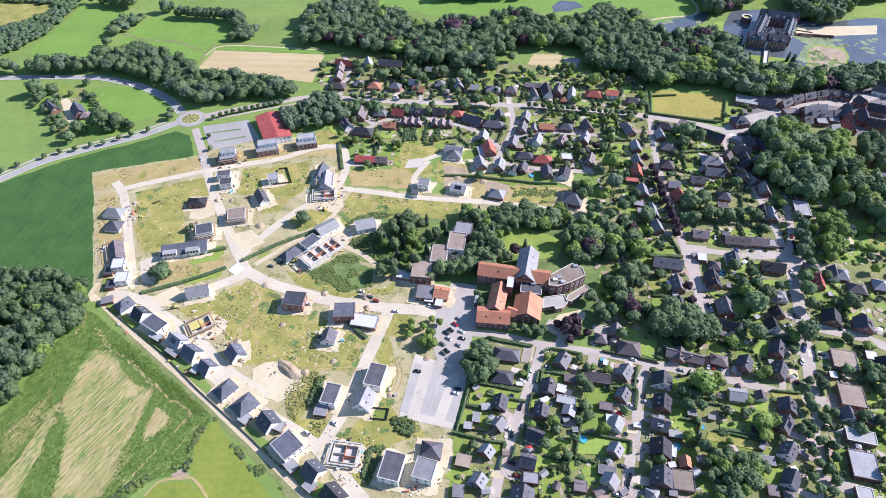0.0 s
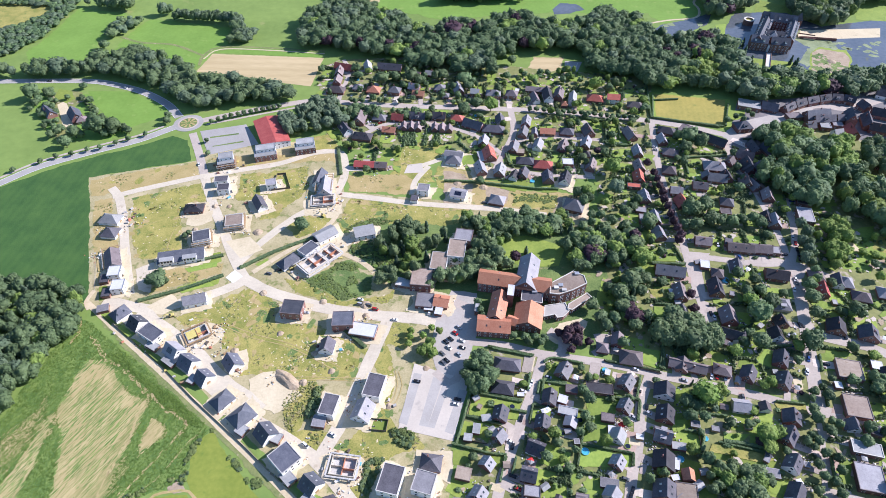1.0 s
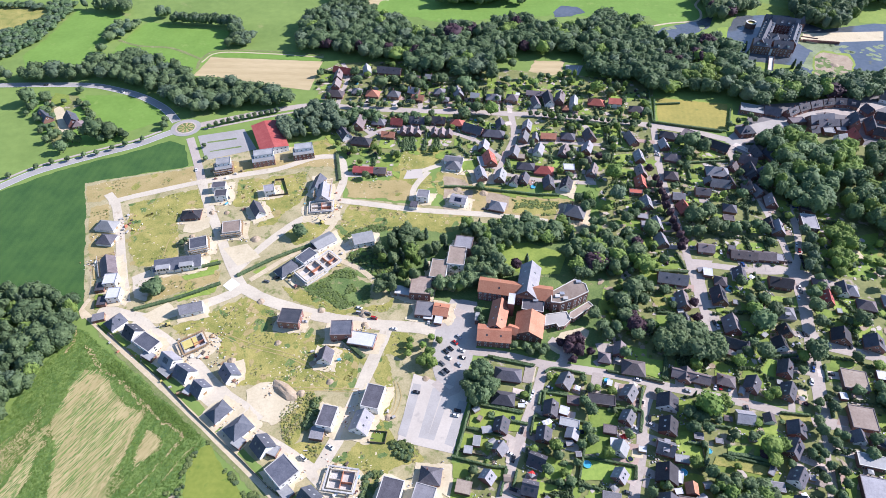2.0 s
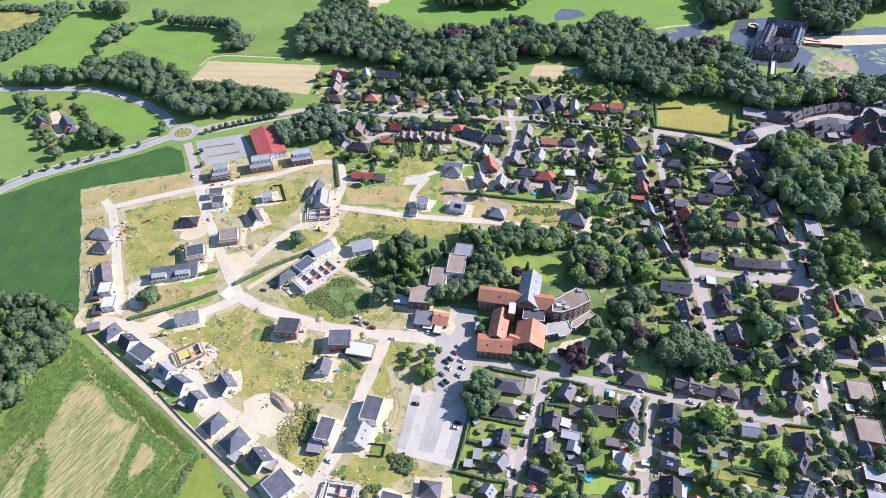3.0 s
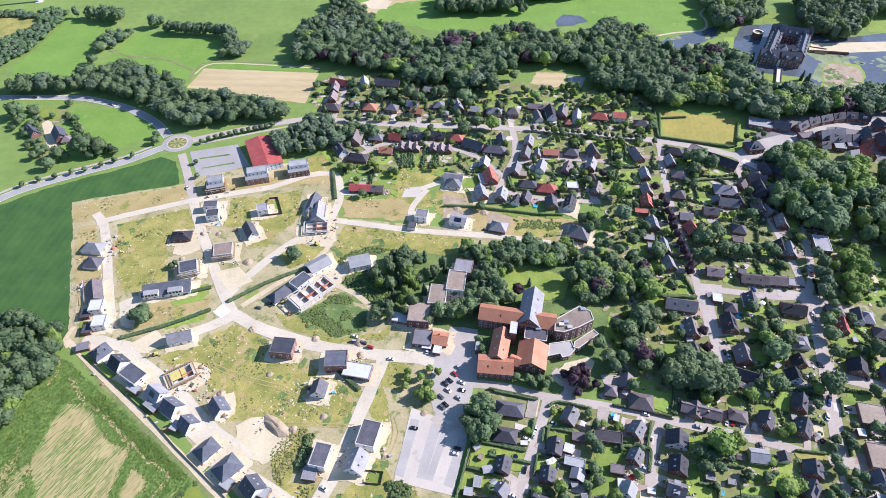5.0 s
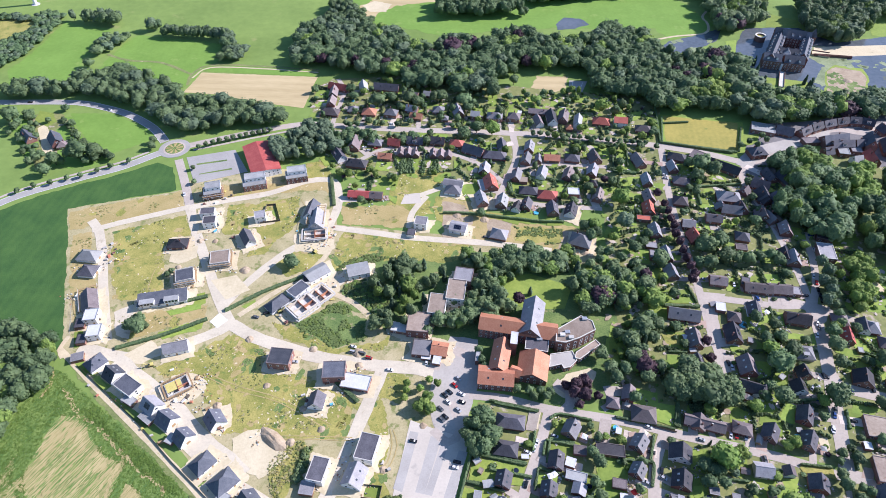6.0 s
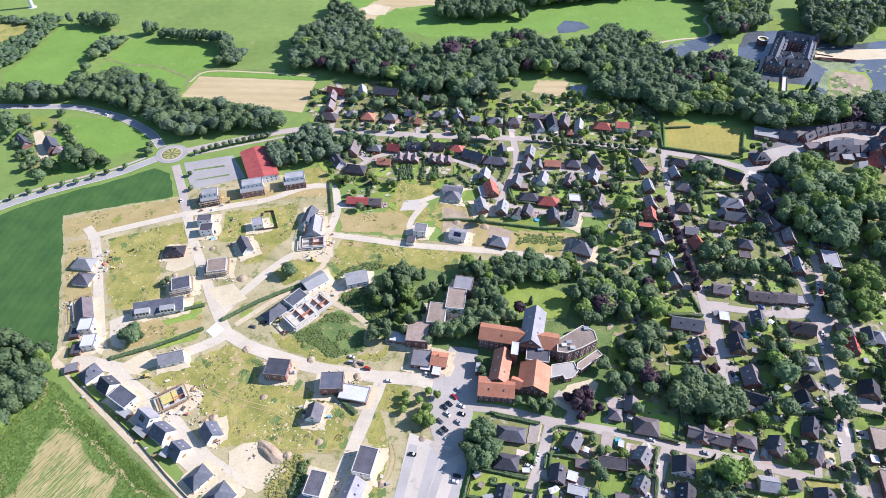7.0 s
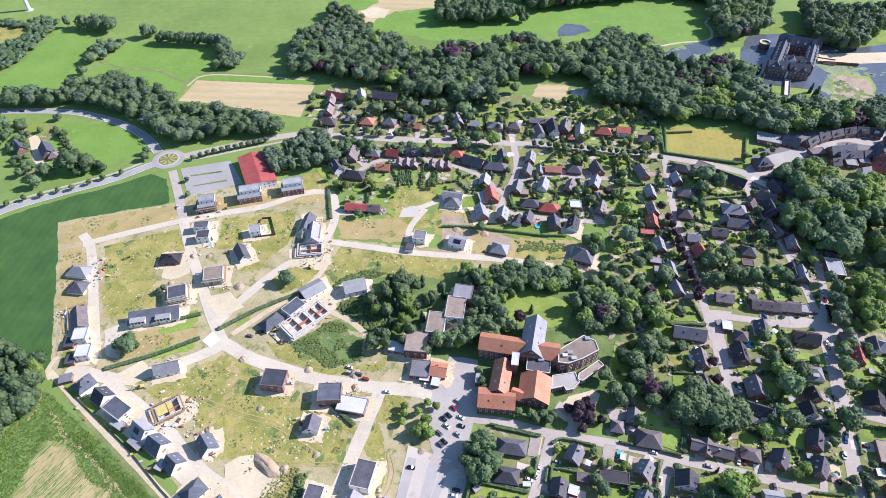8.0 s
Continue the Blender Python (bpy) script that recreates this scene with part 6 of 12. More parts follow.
sheet("yard", [(69, 256), (78, 263), (93, 268), (97, 265), (91, 253), (83, 245), (73, 247), (68, 251)], "sand", label="pale sandy yard under copper trees", category="yard", edge=0.8)
sheet("lawn", [(109, 289), (116, 287), (115, 269), (106, 268)], "lawn", label="mown lawn beside the clinic", category="lawn")
sheet("parking_lot", [(-18, 232), (-3, 226), (16, 220), (6, 179), (-26, 187)], "pale_gravel", label="pale new parking lot", category="parking lot")
sheet("parking_bays", [(-18, 225), (-13, 224), (-21, 189), (-26, 191)], "bays", label="grey paved parking bays", category="parking bays")
sheet("parking_bays", [(-6, 222), (-0, 220), (-9, 188), (-14, 189)], "bays", label="grey paved parking bays", category="parking bays")
sheet("parking_bays", [(1, 220), (5, 219), (-5, 187), (-9, 188)], "bays", label="grey paved parking bays", category="parking bays")
sheet("parking_bays", [(10, 213), (15, 212), (6, 183), (1, 185)], "bays", label="grey paved parking bays", category="parking bays")
sheet("parking_lot", [(-223, 486), (-183, 497), (-165, 466), (-206, 450)], "asphalt", label="grey car park of the market hall", category="parking lot")
sheet("planting_strip", [(-212, 477), (-187, 483), (-186, 481), (-211, 475)], "weeds", label="planted strip between parking rows", category="planting")
sheet("planting_strip", [(-206, 463), (-180, 471), (-179, 469), (-205, 462)], "weeds", label="planted strip between parking rows", category="planting")
ROUND = (-237.4, 499.2)
sheet("yard", [(-30, 436), (-18, 438), (-16, 425), (-33, 424)], "pale_gravel", label="white concrete pad", category="concrete pad")
sheet("yard", [(-155.2, 305.1), (-150.3, 312.4), (-143.2, 306.2), (-148.6, 299.6)], "line", label="white concrete pad", category="concrete pad")
sheet("sand_pit", [(-120, 220), (-112, 226), (-102, 226), (-92, 214), (-85, 210), (-99, 197), (-107, 200), (-118, 210)], "sand", label="levelled sandy pit", category="sand pit", edge=1.0)
sheet("sand_pit", [(-164, 342), (-147, 347), (-134, 333), (-149, 324)], "sand", label="levelled sandy pit", category="sand pit")
sheet("sand_pit", [(-201, 371), (-183, 377), (-180, 365), (-192, 358), (-199, 360)], "sand", label="levelled sandy ground beside a new house", category="sand pit", edge=0.8)
sheet("sand_pit", [(-222, 313), (-210, 321), (-207, 304), (-204, 290), (-214, 294)], "gravel", label="levelled sandy ground beside a new house", category="sand pit", edge=0.8)
sheet("sand_pit", [(-203, 278), (-189, 290), (-180, 281), (-189, 271), (-198, 271)], "sand", label="levelled sandy ground beside a new house", category="sand pit", edge=0.8)
sheet("site_apron", [(-170, 251), (-167, 262), (-156, 264), (-144, 258), (-144, 251), (-151, 244), (-160, 242), (-166, 244)], "sand", label="trampled pale sand round a building site", category="building plot", edge=1.4)
sheet("site_apron", [(-70, 169), (-63, 173), (-46, 170), (-41, 165), (-45, 154), (-54, 150), (-64, 159)], "sand", label="trampled pale sand round a building site", category="building plot", edge=1.4)
sheet("site_apron", [(-109, 312), (-101, 327), (-85, 348), (-74, 344), (-72, 333), (-85, 318), (-95, 304), (-106, 305)], "sand", label="trampled pale sand round a building site", category="building plot", edge=1.4)
sheet("site_apron", [(-113, 389), (-86, 394), (-80, 375), (-87, 368), (-108, 370)], "sand", label="trampled pale sand round a building site", category="building plot", edge=1.4)
sheet("site_apron", [(-80, 248), (-69, 253), (-64, 242), (-71, 237), (-80, 239)], "sand", label="trampled pale sand round a building site", category="building plot", edge=1.4)
sheet("site_apron", [(-142, 239), (-127, 244), (-121, 228), (-128, 222), (-137, 226)], "sand", label="trampled pale sand round a building site", category="building plot", edge=1.4)
sheet("lawn", [(-137, 416), (-133, 417), (-129, 408), (-134, 406)], "lawn", label="new lawn beside a new house", category="lawn")
sheet("lawn", [(-187, 314), (-165, 321), (-164, 316), (-183, 310)], "lawn", label="new lawn beside a new house", category="lawn")
sheet("lawn", [(-187, 295), (-169, 304), (-161, 297), (-173, 295), (-182, 290)], "lawn", label="new lawn beside a new house", category="lawn")
sheet("lawn", [(-242, 296), (-237, 298), (-227, 288), (-237, 283)], "lawn", label="new lawn beside a new house", category="lawn")
sheet("lawn", [(-232, 272), (-228, 275), (-220, 266), (-221, 262)], "lawn", label="new lawn beside a new house", category="lawn")
sheet("lawn", [(-216, 260), (-213, 263), (-205, 255), (-207, 252)], "lawn", label="new lawn beside a new house", category="lawn")
sheet("lawn", [(-205, 252), (-201, 256), (-188, 242), (-192, 240)], "lawn", label="new lawn beside a new house", category="lawn")
sheet("lawn", [(275, 519), (290, 521), (283, 506), (268, 502)], "lawn", label="small green beside the old street", category="lawn", edge=0.5)
road("pavement_square", [(259, 472), (271, 487), (288, 497), (307, 504), (333, 515), (352, 526)], 13.0, "forecourt", "wide pale paved street of the old town", "road", ragged=0.10)
road("pavement_square", [(352, 526), (373, 534), (399, 532), (423, 539)], 7.0, "forecourt", "pale paved street of the old town", "road", ragged=0.10)
road("ditch_bank", [(-257, 606), (-258, 627), (-244, 646), (-191, 644), (-128, 636)], 3.5, "verge", "rough grass bank of a field ditch", "verge", ragged=0.40)
road("ditch_bank", [(-362, 670), (-336, 657), (-297, 651), (-258, 627)], 3.5, "verge", "rough grass bank of a field ditch", "verge", ragged=0.40)
road("field_path", [(-256, 620), (-243, 641), (-190, 639), (-128, 631)], 2.0, "track", "trodden path along the pasture edge", "path", ragged=0.20)
road("park_path", [(229, 698), (262, 710), (299, 718), (309, 741), (308, 759), (324, 783)], 3.0, "track", "pale gravel path along the park pond", "path")

# ---- woods ----
CHURCH_LAWN = [(303, 351), (334, 359), (308, 309), (288, 314)]
wood("wood", [(-346, 299), (-289, 298), (-255, 291), (-242, 278), (-240, 265), (-248, 231), (-255, 202), (-272, 176), (-336, 176)], 8.0, 15.0, 10.0, "dense dark green wood beside the field", (("leaf", 0.82), ("grey_leaf", 0.10), ("bright_leaf", 0.08)), seed=1)
wood("wood", [(-506, 582), (-459, 581), (-430, 582), (-400, 581), (-371, 582), (-348, 581), (-332, 579), (-310, 565), (-294, 562), (-273, 547), (-247, 527), (-231, 520), (-218, 522), (-206, 527), (-184, 527), (-158, 534), (-134, 543), (-130, 542), (-159, 550), (-183, 560), (-205, 569), (-229, 572), (-249, 573), (-263, 592), (-284, 611), (-310, 618), (-327, 634), (-346, 618), (-363, 615), (-375, 601), (-393, 595), (-411, 602), (-433, 592), (-456, 585), (-500, 580)], 10.5, 14.0, 13.0, "belt of full green trees along the road", (("leaf", 0.85), ("grey_leaf", 0.15)), kind="far", seed=2)
wood("wood", [(-507, 600), (-475, 612), (-457, 645), (-450, 666), (-444, 693), (-444, 726), (-443, 747), (-448, 761), (-458, 769), (-465, 766), (-473, 745), (-470, 724), (-484, 700), (-510, 681), (-546, 669)], 6.5, 5.5, 8.0, "green scrub and trees beside the pasture", (("leaf", 0.7), ("grey_leaf", 0.3)), kind="far", seed=3)
wood("wood", [(-573, 747), (-510, 750), (-482, 747), (-464, 761), (-470, 772), (-486, 758), (-515, 764), (-581, 764)], 7.0, 5.0, 8.0, "line of scrub behind the rough grass", (("leaf", 0.7), ("grey_leaf", 0.3)), kind="far", seed=6)
wood("wood", [(-380, 682), (-368, 664), (-358, 669), (-356, 687), (-346, 710), (-345, 709), (-361, 707), (-373, 713), (-376, 696), (-378, 681)], 7.5, 9.0, 10.0, "clump of trees between pastures", (("leaf", 0.7), ("grey_leaf", 0.3)), kind="far", seed=4)
wood("wood", [(-378, 638), (-369, 636), (-364, 644), (-362, 645), (-369, 647), (-375, 640)], 7.5, 9.0, 9.0, "clump of trees between pastures", (("leaf", 0.7), ("grey_leaf", 0.3)), kind="far", seed=43)
wood("wood", [(-412, 740), (-393, 736), (-372, 734), (-378, 747), (-403, 751), (-417, 751)], 5.0, 15.0, 10.0, "row of trees behind the pasture", (("leaf", 0.6), ("grey_leaf", 0.4)), kind="far", seed=5)
wood("wood", [(-337, 721), (-319, 719), (-323, 729), (-339, 730)], 5.0, 14.0, 9.0, "row of trees behind the pasture", (("leaf", 0.6), ("grey_leaf", 0.4)), kind="far", seed=44)
wood("wood", [(-313, 709), (-281, 704), (-241, 698), (-244, 709), (-284, 713), (-314, 717)], 5.0, 13.0, 9.0, "row of tall trees round the pasture", (("leaf", 0.5), ("grey_leaf", 0.5)), kind="far", seed=45)
wood("wood", [(-239, 656), (-225, 654), (-209, 659), (-213, 672), (-231, 681), (-235, 660)], 5.0, 10.0, 10.0, "thicket of willows at the corner of the pasture", (("leaf", 0.4), ("grey_leaf", 0.6)), kind="far", seed=46)
wood("wood", [(-238, 678), (-226, 681), (-236, 706), (-245, 704)], 5.0, 14.0, 10.0, "row of tall trees round the pasture", (("leaf", 0.5), ("grey_leaf", 0.5)), kind="far", seed=47)
wood("wood", [(-383, 562), (-361, 558), (-339, 559), (-341, 559), (-362, 563), (-387, 560)], 6.5, 7.0, 9.0, "trees beside the curved road", (("leaf", 1.0),), kind="far", seed=48)
wood("wood", [(-158, 670), (-149, 722), (-96, 721), (-56, 714), (-35, 684), (-15, 670), (11, 691), (56, 691), (77, 706), (133, 684), (161, 699), (183, 713), (228, 706), (231, 663), (253, 649), (288, 663), (315, 649), (306, 605), (326, 578), (382, 573), (447, 578), (486, 564), (469, 534), (419, 543), (341, 543), (299, 532), (280, 543), (221, 549), (204, 546), (205, 576), (127, 594), (100, 616), (69, 611), (49, 578), (9, 585), (-23, 602), (-43, 617), (-81, 627), (-125, 637), (-157, 647)], 10.8, 17.0, 15.5, "tall old park wood with copper beeches", (("leaf", 0.77), ("grey_leaf", 0.15), ("bright_leaf", 0.06), ("copper_leaf", 0.02)), kind="far", seed=7, clear=[[(203, 549), (283, 533), (286, 546), (207, 559)], [(55, 600), (66, 623), (95, 631), (154, 623), (146, 583), (113, 574), (64, 570)], [(236, 567), (252, 596), (269, 607), (285, 604), (283, 581), (272, 564)], [(24, 649), (39, 649), (36, 671), (26, 671)]])
wood("wood", [(-7, 793), (47, 801), (80, 785), (95, 766), (45, 751), (-1, 756)], 9.0, 17.0, 12.0, "dark island of trees in the meadow", (("leaf", 1.0),), kind="far", seed=8)
wood("wood", [(331, 849), (365, 840), (391, 791), (369, 737), (343, 719), (322, 707), (311, 723), (315, 768)], 9.0, 19.0, 13.0, "tall park trees by the castle", (("leaf", 0.72), ("grey_leaf", 0.13), ("bright_leaf", 0.13), ("copper_leaf", 0.02)), kind="far", seed=9)
wood("wood", [(240, 569), (252, 589), (267, 596), (281, 591), (280, 576), (270, 568)], 9.0, 17.0, 13.0, "light green tall park trees beside the pitch", (("bright_leaf", 0.8), ("leaf", 0.2)), kind="far", seed=10)
wood("wood", [(428, 791), (459, 780), (501, 771), (586, 807), (559, 756), (503, 749), (469, 699), (434, 684), (412, 699), (410, 737)], 9.0, 19.0, 13.0, "tall park trees by the castle", (("leaf", 0.72), ("grey_leaf", 0.13), ("bright_leaf", 0.13), ("copper_leaf", 0.02)), kind="far", seed=11)
wood("wood", [(85, 859), (342, 876), (322, 808), (257, 825), (183, 801), (121, 790), (95, 801)], 9.0, 17.0, 13.0, "far belt of trees", (("leaf", 0.72), ("grey_leaf", 0.13), ("bright_leaf", 0.13), ("copper_leaf", 0.02)), kind="far", seed=12)
wood("wood", [(-129, 793), (-93, 763), (-83, 728), (-101, 721), (-141, 735), (-135, 763)], 9.0, 14.0, 11.0, "trees beside the pasture", (("leaf", 0.75), ("grey_leaf", 0.25)), kind="far", seed=13)
# The bright_leaf share paints sunlit yellow-green tops into the dark church trees.
wood("wood", [(281, 467), (291, 477), (301, 483), (313, 487), (322, 485), (322, 467), (333, 462), (333, 449), (319, 415), (313, 392), (292, 379), (276, 387), (257, 405), (264, 421), (280, 428), (289, 445), (289, 459)], 11.0, 18.0, 14.0, "tall dark trees round the church", (("leaf", 0.66), ("bright_leaf", 0.28), ("grey_leaf", 0.06)), clear=[CHURCH_LAWN], seed=14)
wood("wood", [(335, 453), (348, 462), (355, 462), (356, 445), (354, 434), (343, 423), (339, 405), (328, 405), (324, 415), (329, 437)], 10.0, 17.0, 13.0, "light green tall trees beside the church", (("bright_leaf", 1.0),), clear=[CHURCH_LAWN], seed=15)
wood("wood", [(364, 456), (378, 462), (402, 460), (378, 415), (347, 415)], 10.0, 17.0, 13.0, "tall dark trees round the church", (("leaf", 1.0),), clear=[CHURCH_LAWN, [(295, 356), (309, 358), (296, 325), (281, 317)]], seed=16)
wood("wood", [(318, 393), (363, 401), (389, 387), (365, 344), (330, 342), (312, 358)], 9.5, 18.0, 13.0, "tall dark trees round the church", (("leaf", 0.8), ("bright_leaf", 0.2)), clear=[CHURCH_LAWN, [(295, 356), (309, 358), (296, 325), (281, 317)]], seed=17)
wood("wood", [(-48, 344), (-41, 359), (-28, 355), (-11, 358), (7, 348), (3, 339), (-18, 327), (-18, 310), (-33, 290), (-44, 298), (-35, 315), (-49, 327)], 8.0, 12.0, 8.0, "trees round the clinic", (("leaf", 0.6), ("needle", 0.2), ("bright_leaf", 0.2)), seed=18, thin=-0.25, grain=0.05)
wood("wood", [(20, 361), (47, 365), (86, 355), (114, 345), (146, 351), (149, 327), (140, 298), (129, 272), (111, 258), (103, 277), (107, 304), (90, 321), (86, 327), (49, 336), (40, 327), (44, 315), (27, 309), (19, 321), (28, 339)], 9.5, 13.0, 10.5, "park trees behind the clinic", (("leaf", 0.66), ("bright_leaf", 0.16), ("needle", 0.14), ("copper_leaf", 0.04)), seed=19, clear=[[(108, 304), (120, 310), (122, 293), (114, 270), (108, 262), (105, 277)], [(130, 310), (144, 318), (147, 304), (134, 293)], [(41, 346), (64, 348), (92, 336), (83, 314), (58, 314), (44, 322)]], thin=-0.12, grain=0.05)
wood("wood", [(22, 360), (52, 366), (88, 354), (117, 359), (126, 351), (138, 354), (139, 337), (92, 339), (86, 344), (50, 346), (24, 346)], 7.5, 10.0, 8.0, "row of trees at the edge of the park", (("leaf", 0.8), ("bright_leaf", 0.2)), seed=20, thin=-0.3, grain=0.05)
wood("wood", [(295, 356), (309, 358), (296, 325), (281, 317)], 8.0, 13.0, 10.0, "row of tall light green trees beside a lawn", (("bright_leaf", 1.0),), seed=39)
wood("wood", [(333, 415), (355, 417), (342, 391), (325, 387)], 9.0, 17.0, 12.0, "tall dark trees round the church", (("leaf", 1.0),), clear=[CHURCH_LAWN, [(295, 356), (309, 358), (296, 325), (281, 317)]], seed=21)
wood("wood", [(346, 387), (373, 391), (363, 373), (341, 373)], 9.0, 16.0, 12.0, "tall dark trees round the church", (("leaf", 1.0),), clear=[CHURCH_LAWN, [(295, 356), (309, 358), (296, 325), (281, 317)]], seed=22)
wood("wood", [(-360, 544), (-356, 547), (-335, 524), (-308, 498), (-292, 488), (-293, 483), (-309, 492), (-337, 519)], 4.5, 4.0, 5.0, "garden hedge of shrubs beside the farm pasture", (("leaf", 1.0),), kind="far", seed=23)
wood("wood", [(-399, 544), (-390, 557), (-373, 524), (-347, 488), (-348, 472), (-377, 506)], 7.0, 6.0, 6.5, "trees round the farmhouse garden", (("leaf", 1.0),), seed=24, thin=-0.1, grain=0.05)
wood("wood", [(93, 360), (112, 354), (162, 361), (157, 333), (139, 313), (111, 306), (87, 321)], 11.0, 12.0, 10.0, "old trees in the park behind the clinic", (("leaf", 0.85), ("bright_leaf", 0.15)), seed=26, thin=-0.1, grain=0.05)
wood("wood", [(8, 364), (37, 372), (70, 370), (93, 361), (87, 343), (59, 344), (43, 337), (40, 321), (26, 306), (7, 295), (4, 311), (23, 321), (25, 344)], 9.0, 10.0, 8.0, "old trees in the park behind the clinic", (("leaf", 0.8), ("needle", 0.12), ("bright_leaf", 0.08)), seed=27, thin=-0.3, grain=0.05)
wood("wood", [(-5, 300), (6, 308), (23, 316), (48, 314), (49, 307), (23, 305), (21, 298), (2, 292)], 7.5, 12.0, 9.0, "trees round the clinic", (("leaf", 1.0),), seed=28)
wood("wood", [(18, 235), (28, 239), (30, 222), (26, 206), (14, 214)], 7.0, 12.0, 9.0, "hedge trees beside the parking lot", (("leaf", 1.0),), seed=29)
wood("wood", [(143, 267), (154, 265), (168, 260), (177, 248), (172, 237), (148, 241), (139, 251)], 8.0, 15.0, 12.0, "large trees beside the bungalow", (("leaf", 1.0),), seed=30)
wood("wood", [(-101, 529), (-79, 527), (-56, 513), (-24, 513), (-23, 503), (-76, 504), (-98, 505)], 7.0, 9.0, 8.0, "trees along the town road", (("leaf", 1.0),), kind="far", seed=31)
wood("wood", [(-123, 534), (-100, 524), (-94, 495), (-115, 477), (-139, 468), (-149, 495), (-131, 514)], 9.0, 13.0, 11.0, "silvery trees beside the market hall", (("grey_leaf", 1.0),), seed=32)
wood("wood", [(-108, 595), (-55, 597), (4, 581), (61, 572), (64, 534), (20, 539), (-36, 545), (-83, 572)], 13.0, 9.0, 7.0, "garden trees", (("leaf", 1.0),), kind="far", seed=33, thin=0.0, grain=0.06)
wood("wood", [(148, 163), (163, 165), (175, 158), (166, 141), (150, 135), (137, 136), (144, 153)], 7.0, 9.0, 8.0, "thick garden trees", (("leaf", 0.8), ("bright_leaf", 0.2)), seed=34)
wood("wood", [(257, 220), (268, 219), (277, 223), (269, 203), (260, 204)], 9.0, 8.0, 8.0, "thick garden trees", (("leaf", 1.0),), seed=36)
wood("wood", [(22, 366), (66, 369), (130, 365), (132, 344), (118, 336), (95, 340), (88, 350), (51, 349), (33, 350), (24, 354)], 8.5, 10.0, 9.5, "row of park trees along the lane", (("leaf", 0.62), ("bright_leaf", 0.18), ("needle", 0.16), ("copper_leaf", 0.04)), seed=37, thin=-0.22, grain=0.06)
wood("wood", [(89, 336), (111, 334), (127, 327), (113, 308), (107, 303), (94, 316)], 8.5, 11.0, 10.0, "old park trees east of the lawn", (("leaf", 0.62), ("bright_leaf", 0.2), ("needle", 0.18)), seed=38, thin=-0.2, grain=0.06)

# ---- houses ----
house(40.4, 229.8, -8, 16.0, 8.8, "d", "k", "h", 2.7, 3.5)
house(36.4, 213.1, -10, 13.0, 8.8, "d", "k", "h", 2.7, 3.5, "c")
house(33.8, 194.9, 74, 8.4, 8.2, "d", "k", "g", 2.9, 3.6, "v")
house(32.0, 180.9, 52, 5.9, 7.7, "g", "k", "g", 2.9, 4.0, "c")
house(24.3, 164.2, 56, 5.4, 7.7, "g", "k", "g", 2.9, 4.0, "v")
house(19.1, 147.3, 59, 6.2, 8.2, "g", "k", "g", 2.9, 4.2, "v")
house(8.1, 141.8, -5, 6.1, 7.0, "g", "k", "f", 2.7, 0.0)
house(11.2, 158.9, -13, 8.3, 7.0, "u", "k", "f", 2.7, 0.0)
house(19.4, 185.7, -9, 4.1, 6.2, "l", "k", "f", 2.7, 0.0)
house(14.3, 180.4, -8, 4.7, 4.4, "l", "k", "f", 2.5, 0.0)
house(63.8, 205.8, 76, 9.2, 7.9, "d", "k", "g", 2.9, 3.6, "c")
house(71.7, 204.9, -20, 5.3, 5.3, "w", "k", "f", 2.7, 0.0)
house(57.8, 189.1, 77, 7.9, 8.3, "d", "k", "g", 2.9, 3.6, "v")
house(52.3, 173.8, -25, 9.1, 8.6, "d", "w", "g", 2.9, 4.5, "v")
house(46.8, 158.2, -15, 8.1, 8.2, "d", "k", "g", 2.9, 4.2, "v")
house(47.7, 148.9, -8, 8.6, 6.2, "g", "k", "f", 2.8, 0.0)
house(42.1, 138.9, 77, 8.8, 11.6, "d", "k", "g", 2.9, 4.8, "v")
house(74.8, 224.5, 60, 8.7, 8.6, "g", "k", "g", 2.9, 4.5, "c")
house(78.1, 212.1, -9, 7.0, 5.3, "b", "k", "f", 2.6, 0.0)
house(73.6, 196.8, -15, 11.2, 5.3, "l", "k", "f", 2.8, 0.0)
house(74.1, 189.5, 69, 5.7, 6.9, "g", "k", "g", 2.6, 2.2)
house(95.0, 212.1, -9, 15.8, 7.0, "d", "k", "f", 2.9, 0.0)
house(112.1, 216.0, 54, 8.6, 8.2, "g", "k", "g", 2.9, 4.2, "v")
house(107.8, 199.8, 57, 7.1, 7.7, "g", "k", "g", 2.9, 4.0, "v")
house(96.5, 192.8, -11, 7.6, 5.3, "b", "k", "f", 2.6, 0.0)
house(99.6, 180.7, 62, 6.7, 8.6, "l", "w", "g", 2.9, 4.5)
house(96.9, 183.6, -9, 3.9, 7.0, "w", "k", "f", 3.0, 0.0)
house(96.5, 164.9, 56, 6.1, 7.7, "g", "k", "g", 2.9, 4.0, "v")
house(90.2, 147.0, 56, 5.9, 8.6, "g", "c", "g", 2.9, 4.5)
house(90.0, 153.3, -11, 9.7, 5.3, "g", "k", "f", 2.7, 0.0)
house(73.9, 144.5, -10, 6.9, 6.2, "b", "k", "f", 2.6, 0.0)
house(133.8, 210.0, 74, 8.8, 11.9, "d", "w", "g", 2.9, 4.8, "d")
house(130.4, 194.4, 72, 9.2, 10.0, "d", "k", "g", 2.9, 4.2, "v")
house(125.5, 181.3, -19, 9.1, 8.6, "g", "k", "g", 2.9, 4.5, "D")
house(122.4, 165.7, 75, 9.7, 11.4, "d", "k", "g", 2.9, 4.8)
house(129.4, 164.3, -19, 2.5, 7.0, "w", "k", "f", 2.8, 0.0)
